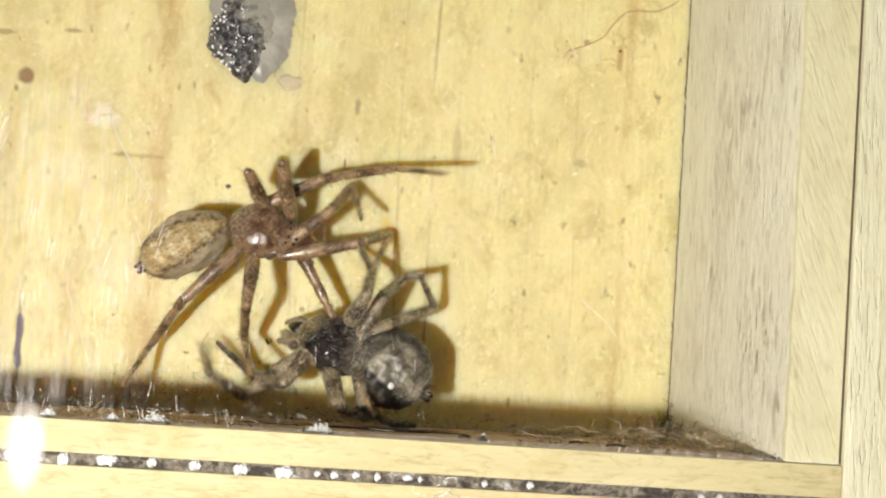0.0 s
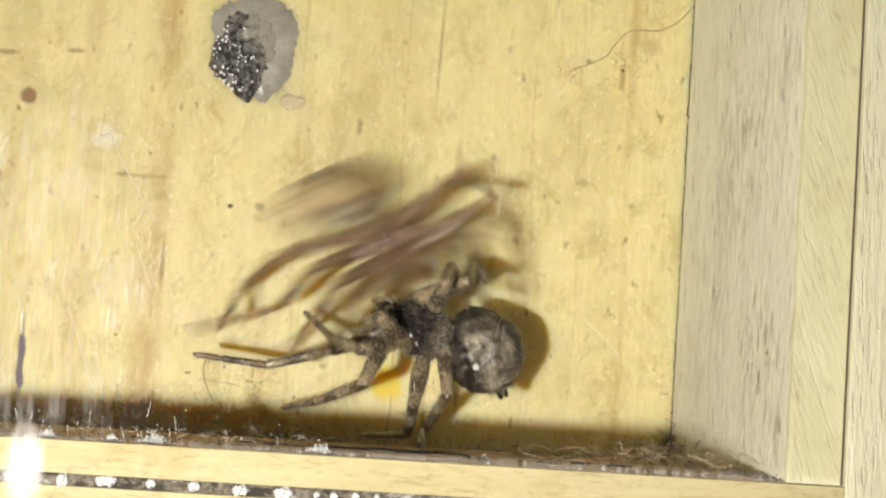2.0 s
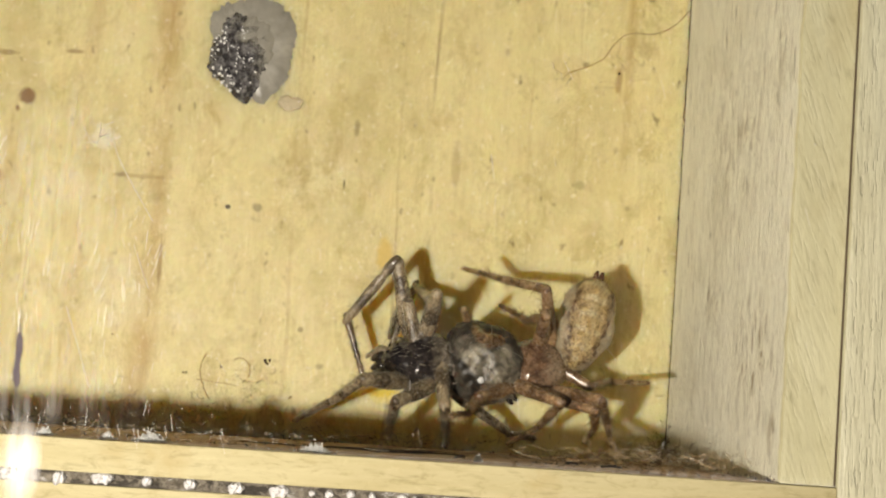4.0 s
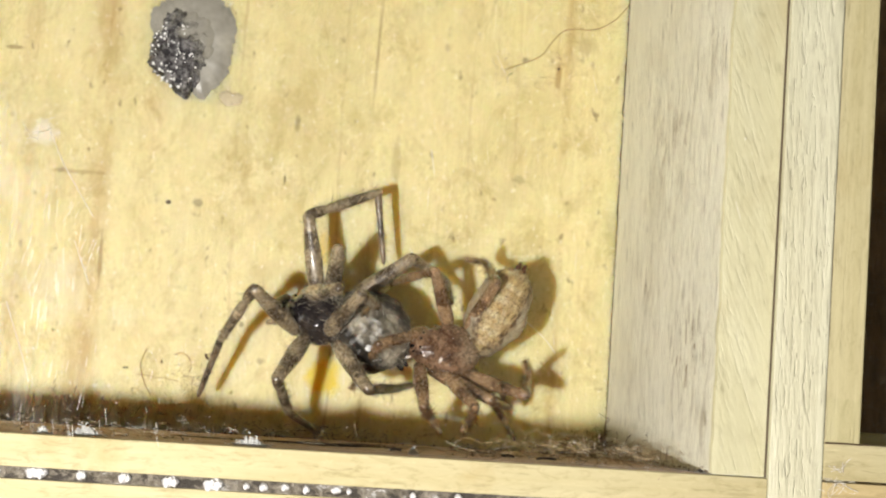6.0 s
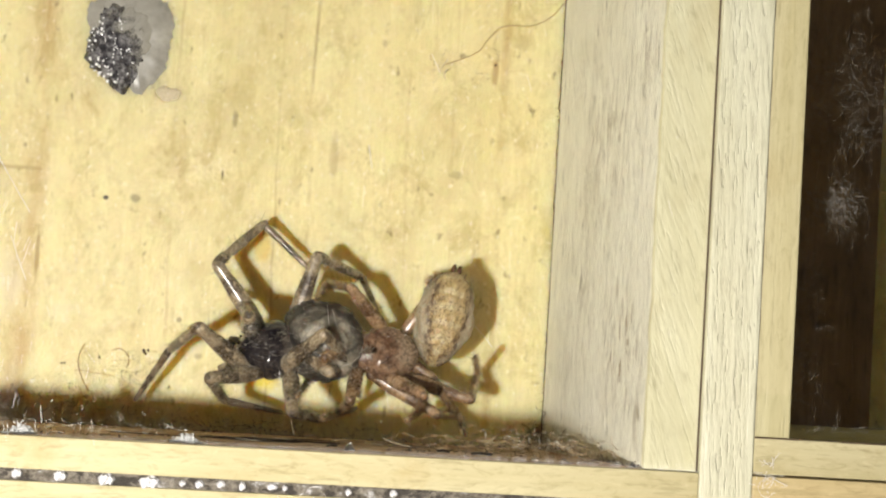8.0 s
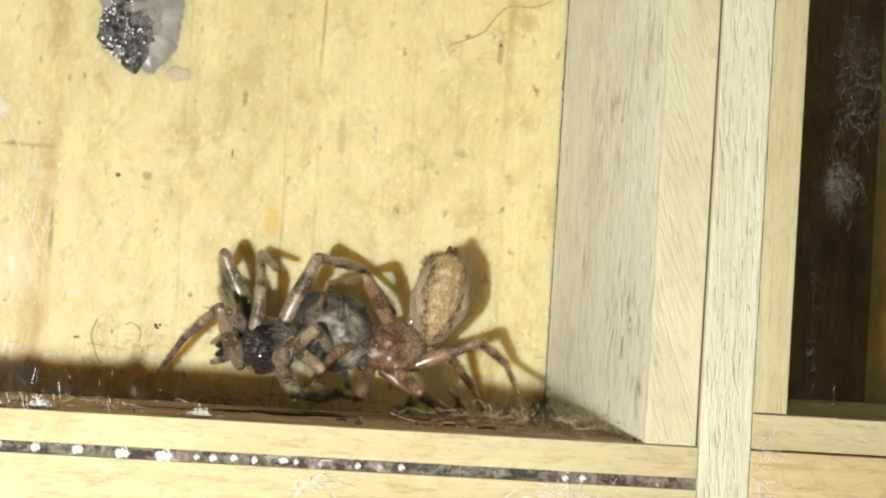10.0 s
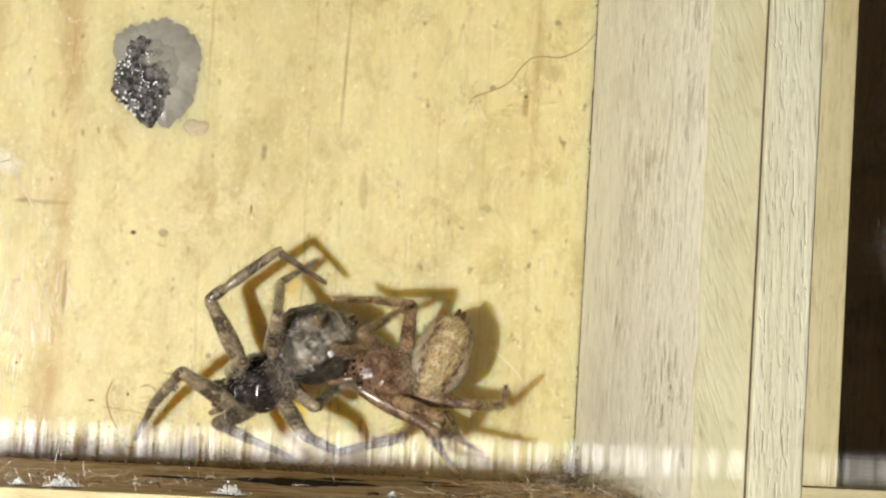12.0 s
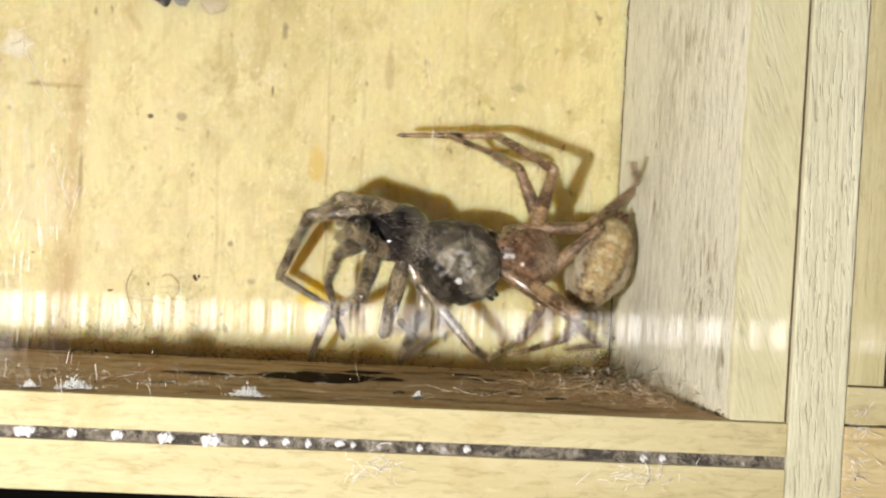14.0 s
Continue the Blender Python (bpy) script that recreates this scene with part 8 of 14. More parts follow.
    walk(DARK["femur", 6], [(0, q(1.90, -1.66, -0.35, -7, -46, 79)), (0.25, q(1.90, -1.66, -0.35, -15, -52, 75)), (0.5, q(1.90, -1.66, -0.35, -23, -58, 71)), (0.75, q(1.90, -1.66, -0.35, -14, -51, 76)), (0.967, q(1.90, -1.66, -0.35, -8, -50, 84)), (1, q(1.90, -1.66, -0.35, -6, -45, 81)), (1.033, q(1.90, -1.66, -0.35, -4, -40, 78)), (1.25, q(1.90, -1.66, -0.35, -4, -44, 81)), (1.467, q(1.90, -1.66, -0.35, -5, -47, 86)), (1.5, q(1.90, -1.66, -0.35, -3, -44, 82)), (1.533, q(1.90, -1.66, -0.35, -0, -40, 79)), (1.75, q(1.90, -1.66, -0.35, -34, -69, 124)), (1.967, q(1.90, -1.66, -0.35, -103, -54, -152)), (2, q(1.90, -1.66, -0.35, -104, -55, -151)), (2.033, q(1.90, -1.66, -0.35, -105, -55, -150)), (2.2, q(1.90, -1.66, -0.35, -104, -57, -149)), (2.62, q(1.90, -1.66, -0.35, -95, -52, -164)), (3.04, q(1.90, -1.66, -0.35, -86, -33, 174)), (3.46, q(1.90, -1.66, -0.35, -88, 4, 161)), (3.88, q(1.90, -1.66, -0.35, -91, 8, 144)), (4.3, q(1.90, -1.66, -0.35, -93, 9, 138)), (4.5, q(1.90, -1.66, -0.35, -87, 2, 164)), (4.75, q(1.90, -1.66, -0.35, -87, 3, 162)), (5, q(1.90, -1.66, -0.35, -87, 6, 157)), (5.25, q(1.90, -1.66, -0.35, -74, -53, 145)), (5.5, q(1.90, -1.66, -0.35, 35, -81, 38)), (5.75, q(1.90, -1.66, -0.35, -91, -79, 149)), (6, q(1.90, -1.66, -0.35, -115, -64, 157)), (6.25, q(1.90, -1.66, -0.35, -111, -76, 155)), (6.5, q(1.90, -1.66, -0.35, -97, -88, 142)), (7, q(1.90, -1.66, -0.35, -27, -71, 78)), (7.5, q(1.90, -1.66, -0.35, -49, -78, 77)), (7.75, q(1.90, -1.66, -0.35, -58, -80, 85)), (8, q(1.90, -1.66, -0.35, -71, -82, 99)), (8.5, q(1.90, -1.66, -0.35, -65, -83, 92)), (9, q(1.90, -1.66, -0.35, -49, -83, 77)), (9.5, q(1.90, -1.66, -0.35, -32, -82, 59)), (10, q(1.90, -1.66, -0.35, -19, -82, 47)), (10.5, q(1.90, -1.66, -0.35, -16, -81, 43)), (10.75, q(1.90, -1.66, -0.35, -26, -68, 67)), (11, q(1.90, -1.66, -0.35, -23, -56, 78)), (11.25, q(1.90, -1.66, -0.35, -36, -73, 73)), (11.5, q(1.90, -1.66, -0.35, -179, -85, -161)), (11.75, q(1.90, -1.66, -0.35, -141, -81, 156)), (12, q(1.90, -1.66, -0.35, -130, -75, 141)), (12.25, q(1.90, -1.66, -0.35, -171, -79, 178)), (12.5, q(1.90, -1.66, -0.35, 147, -74, -144)), (12.75, q(1.90, -1.66, -0.35, 127, -75, -117)), (12.967, q(1.90, -1.66, -0.35, 110, -74, -96)), (13, q(1.90, -1.66, -0.35, 105, -74, -90)), (13.033, q(1.90, -1.66, -0.35, 99, -74, -84)), (13.25, q(1.90, -1.66, -0.35, 54, -81, -32)), (13.5, q(1.90, -1.66, -0.35, 2, -75, 27)), (13.75, q(1.90, -1.66, -0.35, -65, -28, 116)), (14, q(1.90, -1.66, -0.35, -65, 6, 142))])
    walk(DARK["tibia", 6], [(0, q(2.82, 3.08, 4.72, 9, 63, -64)), (0.25, q(3.02, 2.55, 5.13, 17, 62, -68)), (0.5, q(3.12, 1.89, 5.56, 25, 62, -72)), (0.75, q(2.99, 2.65, 5.06, 16, 62, -68)), (0.967, q(2.41, 2.86, 4.98, 3, 61, -68)), (1, q(2.71, 3.25, 4.58, 7, 63, -63)), (1.033, q(3.01, 3.62, 4.11, 11, 64, -58)), (1.25, q(2.65, 3.30, 4.53, 6, 64, -62)), (1.467, q(2.26, 3.10, 4.77, 1, 64, -65)), (1.5, q(2.58, 3.35, 4.49, 5, 64, -61)), (1.533, q(2.91, 3.59, 4.17, 9, 65, -56)), (1.75, q(0.48, 0.42, 6.18, -9, 60, -76)), (1.967, q(-1.78, -3.59, 5.28, -20, 54, -88)), (2, q(-1.65, -3.63, 5.35, -19, 53, -87)), (2.033, q(-1.52, -3.66, 5.42, -18, 53, -86)), (2.2, q(-1.37, -3.64, 5.51, -21, 53, -87)), (2.62, q(-2.25, -2.87, 5.16, -23, 55, -93)), (3.04, q(-3.95, -1.08, 3.44, -29, 59, -110)), (3.46, q(-4.72, 0.58, -0.78, -49, 61, -145)), (3.88, q(-3.71, 2.41, -1.31, -77, 50, 170)), (4.3, q(-3.20, 3.01, -1.44, -86, 40, 155)), (4.5, q(-4.83, 0.25, -0.54, -83, 19, -179)), (4.75, q(-4.73, 0.53, -0.77, -77, 44, -166)), (5, q(-4.51, 1.05, -1.08, -68, 59, -151)), (5.25, q(-1.56, 0.74, 5.24, -31, 71, -106)), (5.5, q(2.73, -1.01, 6.57, 2, 76, -65)), (5.75, q(0.78, -0.98, 6.53, 19, 72, -65)), (6, q(-0.90, -0.46, 5.95, 36, 70, -65)), (6.25, q(0.38, -0.94, 6.44, 30, 64, -71)), (6.5, q(1.69, -1.49, 6.64, 27, 57, -74)), (7, q(2.39, 0.61, 6.25, 29, 65, -63)), (7.5, q(2.24, -0.20, 6.49, 42, 48, -75)), (7.75, q(2.00, -0.46, 6.55, 41, 55, -76)), (8, q(1.76, -0.73, 6.59, 40, 62, -78)), (8.5, q(1.86, -0.77, 6.59, 41, 61, -77)), (9, q(2.09, -0.81, 6.60, 41, 59, -77)), (9.5, q(2.37, -0.86, 6.59, 42, 57, -76)), (10, q(2.61, -0.91, 6.57, 42, 55, -76)), (10.5, q(2.66, -0.94, 6.57, 43, 54, -75)), (10.75, q(2.95, 0.79, 6.12, 28, 59, -77)), (11, q(2.69, 2.21, 5.43, 8, 63, -84)), (11.25, q(2.48, 0.25, 6.36, 21, 65, -89)), (11.5, q(1.33, -1.85, 6.62, 34, 69, -93)), (11.75, q(0.86, -1.20, 6.56, 49, 73, -82)), (12, q(0.50, -0.53, 6.42, 72, 76, -62)), (12.25, q(0.51, -1.62, 6.51, 55, 76, -85)), (12.5, q(0.37, -2.76, 6.39, 39, 75, -106)), (12.75, q(1.09, -3.23, 6.42, 58, 73, -80)), (12.967, q(1.71, -3.62, 6.37, 70, 71, -62)), (13, q(1.91, -3.62, 6.37, 72, 71, -59)), (13.033, q(2.10, -3.62, 6.37, 75, 70, -56)), (13.25, q(2.83, -2.25, 6.56, 46, 71, -79)), (13.5, q(3.51, -0.85, 6.41, 23, 68, -96)), (13.75, q(-0.78, 3.93, 2.92, -27, 67, -135)), (13.88, q(-2.18, 3.27, 0.91, -64, 37, 175)), (14, q(-3.59, 2.62, -1.10, -67, 1, 155))])
    walk(DARK["tarsus", 6], [(0, q(4.15, 0.30, -1.45, 19, 76, -112)), (0.25, q(4.21, -0.45, -0.97, 35, 78, -108)), (0.5, q(4.09, -1.19, -0.53, 51, 80, -103)), (0.75, q(4.22, -0.37, -1.02, 34, 77, -107)), (0.967, q(3.67, -0.20, -1.08, 16, 72, -112)), (1, q(4.13, 0.44, -1.57, 18, 75, -110)), (1.033, q(4.58, 1.07, -2.10, 21, 78, -108)), (1.25, q(4.09, 0.59, -1.65, 15, 75, -111)), (1.467, q(3.55, 0.31, -1.41, 9, 73, -115)), (1.5, q(4.04, 0.74, -1.73, 12, 75, -112)), (1.533, q(4.54, 1.15, -2.08, 16, 78, -108)), (1.75, q(1.31, -2.97, 0.23, -1, 71, -126)), (1.86, q(-0.17, -5.33, -0.02, -71, 14, 150)), (1.967, q(-1.66, -7.69, -0.27, -55, -55, 115)), (2, q(-1.45, -7.75, -0.18, -54, -56, 114)), (2.033, q(-1.25, -7.81, -0.09, -53, -57, 113)), (2.2, q(-1.13, -7.74, -0.03, -52, -57, 115)), (2.62, q(-2.48, -6.83, -0.49, -55, -58, 115)), (3.04, q(-5.20, -4.42, -2.46, -65, -60, 117)), (3.46, q(-7.48, -1.34, -6.80, -81, -62, 124)), (3.88, q(-8.05, 3.17, -6.62, -95, -63, 131)), (4.3, q(-7.94, 5.26, -5.92, -101, -63, 133)), (4.4, q(-9.64, 2.69, -4.36, -85, -2, 164)), (4.5, q(-11.35, 0.11, -2.81, -32, 33, -139)), (4.62, q(-10.44, -0.30, -4.19, -54, -14, -171)), (4.75, q(-9.54, -0.70, -5.57, -46, -65, 156)), (5, q(-7.61, -0.70, -6.99, -25, -62, 137)), (5.12, q(-4.89, -1.04, -4.14, -72, 0, -164)), (5.25, q(-2.17, -1.38, -1.30, -46, 70, -116)), (5.5, q(3.44, -2.52, -0.13, 5, 75, -56)), (5.75, q(1.67, -2.89, -0.04, 19, 70, -59)), (6, q(0.10, -2.61, -0.53, 34, 68, -62)), (6.25, q(1.39, -3.82, 0.26, 53, 61, -39)), (6.5, q(2.74, -5.06, 0.83, 65, 52, -24)), (7, q(3.70, -1.97, -0.01, 57, 58, -26)), (7.5, q(3.39, -4.64, 1.33, 37, 54, -75)), (7.75, q(2.92, -4.29, 0.88, 39, 56, -72)), (8, q(2.45, -3.92, 0.51, 42, 59, -68)), (8.5, q(2.59, -4.02, 0.55, 40, 59, -70)), (9, q(2.90, -4.25, 0.67, 35, 60, -77)), (9.5, q(3.28, -4.53, 0.81, 28, 61, -84)), (10, q(3.60, -4.76, 0.94, 22, 61, -91)), (10.5, q(3.72, -4.85, 0.98, 20, 62, -93)), (10.75, q(3.75, -2.67, 0.21, 6, 62, -94)), (11, q(3.01, -0.91, -0.72, -11, 63, -98)), (11.25, q(2.53, -2.69, 0.12, -0, 70, -105)), (11.5, q(1.21, -4.35, 0.20, 15, 79, -105)), (11.75, q(1.14, -3.15, -0.06, 22, 82, -103)), (12, q(1.26, -1.95, -0.29, 34, 85, -95)), (12.25, q(0.67, -3.28, -0.18, 7, 86, -127)), (12.5, q(-0.13, -4.54, -0.26, -31, 86, -169)), (12.75, q(1.43, -5.19, -0.18, 3, 85, -130)), (12.967, q(2.77, -5.61, -0.16, 10, 82, -118)), (13, q(3.09, -5.58, -0.14, 18, 83, -110)), (13.033, q(3.40, -5.55, -0.13, 27, 83, -101)), (13.25, q(3.26, -4.44, 0.04, 3, 79, -118)), (13.5, q(3.24, -3.39, 0.01, -5, 75, -120)), (13.58, q(1.26, -1.59, -1.14, -65, 31, 172)), (13.67, q(-0.73, 0.21, -2.28, -66, -22, 155)), (13.75, q(-2.72, 2.02, -3.42, -27, -69, 109)), (13.88, q(-6.28, 3.78, -2.30, -78, -7, 172)), (14, q(-9.84, 5.54, -1.18, -61, 61, -153))])
    walk(DARK["femur", 7], [(0, q(-0.40, 1.93, -0.35, -5, -45, 117)), (0.25, q(-0.40, 1.93, -0.35, -7, -45, 104)), (0.5, q(-0.40, 1.93, -0.35, -9, -45, 92)), (0.75, q(-0.40, 1.93, -0.35, -7, -44, 106)), (0.967, q(-0.40, 1.93, -0.35, -9, -47, 125)), (1, q(-0.40, 1.93, -0.35, -5, -45, 119)), (1.033, q(-0.40, 1.93, -0.35, -1, -41, 114)), (1.25, q(-0.40, 1.93, -0.35, -4, -45, 122)), (1.467, q(-0.40, 1.93, -0.35, -8, -47, 130)), (1.5, q(-0.40, 1.93, -0.35, -4, -46, 125)), (1.533, q(-0.40, 1.93, -0.35, -0, -45, 119)), (1.75, q(-0.40, 1.93, -0.35, 28, -65, 82)), (1.967, q(-0.40, 1.93, -0.35, 79, -57, 20)), (2, q(-0.40, 1.93, -0.35, 81, -57, 18)), (2.033, q(-0.40, 1.93, -0.35, 82, -56, 16)), (2.2, q(-0.40, 1.93, -0.35, 81, -56, 20)), (2.62, q(-0.40, 1.93, -0.35, 88, -57, 9)), (3.04, q(-0.40, 1.93, -0.35, 105, -56, -20)), (3.46, q(-0.40, 1.93, -0.35, 124, -45, -53)), (3.88, q(-0.40, 1.93, -0.35, 131, -20, -74)), (4.3, q(-0.40, 1.93, -0.35, 133, -20, -79)), (4.5, q(-0.40, 1.93, -0.35, 125, -20, -55)), (4.75, q(-0.40, 1.93, -0.35, 134, -23, -74)), (5, q(-0.40, 1.93, -0.35, 140, -24, -86)), (5.25, q(-0.40, 1.93, -0.35, 126, -71, -80)), (5.5, q(-0.40, 1.93, -0.35, -63, -63, 106)), (5.75, q(-0.40, 1.93, -0.35, -123, -82, 148)), (6, q(-0.40, 1.93, -0.35, 142, -60, -134)), (6.25, q(-0.40, 1.93, -0.35, 147, -56, -139)), (6.5, q(-0.40, 1.93, -0.35, 151, -50, -143)), (7, q(-0.40, 1.93, -0.35, 148, -49, -134)), (7.5, q(-0.40, 1.93, -0.35, 151, -51, -158)), (7.75, q(-0.40, 1.93, -0.35, 151, -51, -158)), (8, q(-0.40, 1.93, -0.35, 151, -51, -157)), (8.5, q(-0.40, 1.93, -0.35, 150, -50, -157)), (9, q(-0.40, 1.93, -0.35, 150, -50, -156)), (9.5, q(-0.40, 1.93, -0.35, 150, -49, -156)), (10, q(-0.40, 1.93, -0.35, 150, -49, -156)), (10.5, q(-0.40, 1.93, -0.35, 149, -48, -155)), (10.75, q(-0.40, 1.93, -0.35, 133, -21, -125)), (11, q(-0.40, 1.93, -0.35, 127, -20, -107)), (11.25, q(-0.40, 1.93, -0.35, 130, -18, -115)), (11.5, q(-0.40, 1.93, -0.35, 131, -15, -123)), (11.75, q(-0.40, 1.93, -0.35, 133, -13, -131)), (12, q(-0.40, 1.93, -0.35, 134, -11, -139)), (12.25, q(-0.40, 1.93, -0.35, 134, -10, -143)), (12.5, q(-0.40, 1.93, -0.35, 133, -8, -147)), (12.75, q(-0.40, 1.93, -0.35, 134, -9, -143)), (12.967, q(-0.40, 1.93, -0.35, 134, -10, -139)), (13, q(-0.40, 1.93, -0.35, 134, -11, -138)), (13.033, q(-0.40, 1.93, -0.35, 134, -11, -137)), (13.25, q(-0.40, 1.93, -0.35, 134, -14, -132)), (13.5, q(-0.40, 1.93, -0.35, 133, -16, -127)), (13.75, q(-0.40, 1.93, -0.35, 92, -68, -82)), (14, q(-0.40, 1.93, -0.35, -1, -53, 23))])
    walk(DARK["tibia", 7], [(0, q(-2.60, 6.32, 4.64, 9, 65, -137)), (0.25, q(-1.62, 6.74, 4.59, 15, 69, -143)), (0.5, q(-0.56, 6.85, 4.62, 18, 72, -152)), (0.75, q(-1.75, 6.75, 4.54, 16, 68, -141)), (0.967, q(-3.14, 5.81, 4.79, 10, 62, -133)), (1, q(-2.85, 6.27, 4.57, 10, 65, -134)), (1.033, q(-2.56, 6.71, 4.28, 9, 67, -135)), (1.25, q(-3.01, 6.12, 4.61, 8, 64, -134)), (1.467, q(-3.49, 5.62, 4.73, 6, 62, -134)), (1.5, q(-3.17, 5.95, 4.66, 6, 64, -133)), (1.533, q(-2.85, 6.27, 4.56, 7, 66, -133)), (1.75, q(0.03, 4.88, 5.98, 22, 76, -117)), (1.967, q(3.13, 3.23, 5.55, 91, 84, -47)), (2, q(3.27, 3.13, 5.49, 93, 83, -45)), (2.033, q(3.40, 3.04, 5.42, 94, 82, -43)), (2.2, q(3.26, 3.29, 5.46, 84, 84, -51)), (2.62, q(3.36, 2.53, 5.52, 88, 83, -50)), (3.04, q(3.29, 0.57, 5.44, 100, 83, -46)), (3.46, q(2.60, -2.05, 4.57, 117, 82, -39)), (3.88, q(1.44, -4.37, 2.08, 124, 79, -41)), (4.3, q(0.83, -4.52, 2.08, 119, 76, -49)), (4.5, q(3.35, -3.50, 1.99, 64, 81, -75)), (4.75, q(1.43, -4.27, 2.34, 32, 55, -107)), (5, q(0.01, -4.46, 2.48, 33, 11, -112)), (5.25, q(0.02, -0.34, 6.26, 44, 63, -108)), (5.5, q(-1.28, 4.99, 5.88, 73, 81, -73)), (5.75, q(-1.18, 2.42, 6.59, 42, 72, -122)), (6, q(-2.81, -0.55, 5.74, 25, 64, -158)), (6.25, q(-3.39, -0.63, 5.44, 12, 64, -172)), (6.5, q(-3.97, -0.79, 5.02, -1, 61, 175)), (7, q(-3.59, -1.34, 4.95, -1, 58, -179)), (7.5, q(-4.48, 0.28, 5.10, -10, 65, 152)), (7.75, q(-4.49, 0.24, 5.08, -11, 65, 151)), (8, q(-4.50, 0.21, 5.06, -11, 65, 150)), (8.5, q(-4.52, 0.16, 5.02, -12, 65, 149)), (9, q(-4.55, 0.12, 4.99, -13, 65, 149)), (9.5, q(-4.58, 0.08, 4.95, -13, 64, 148)), (10, q(-4.61, 0.03, 4.91, -14, 64, 147)), (10.5, q(-4.64, -0.01, 4.87, -15, 64, 146)), (10.75, q(-4.13, -3.45, 2.13, 41, 68, -139)), (11, q(-2.33, -4.37, 2.01, 63, 42, -96)), (11.25, q(-3.17, -4.11, 1.86, 73, 43, -103)), (11.5, q(-4.10, -3.72, 1.51, 83, 46, -110)), (11.75, q(-4.88, -3.20, 1.27, 72, 50, -128)), (12, q(-5.61, -2.54, 1.01, 60, 51, -149)), (12.25, q(-5.93, -2.20, 0.84, 59, 54, -154)), (12.5, q(-6.22, -1.82, 0.67, 57, 57, -160)), (12.75, q(-5.88, -2.27, 0.80, 58, 55, -154)), (12.967, q(-5.58, -2.60, 0.92, 58, 50, -149)), (13, q(-5.51, -2.68, 0.93, 59, 52, -148)), (13.033, q(-5.44, -2.76, 0.94, 60, 55, -147)), (13.25, q(-4.97, -3.11, 1.30, 59, 48, -141)), (13.5, q(-4.40, -3.47, 1.63, 59, 44, -135)), (13.75, q(-0.04, -0.61, 6.16, 71, 68, -110)), (14, q(3.48, 3.61, 5.23, 93, 77, -75))])
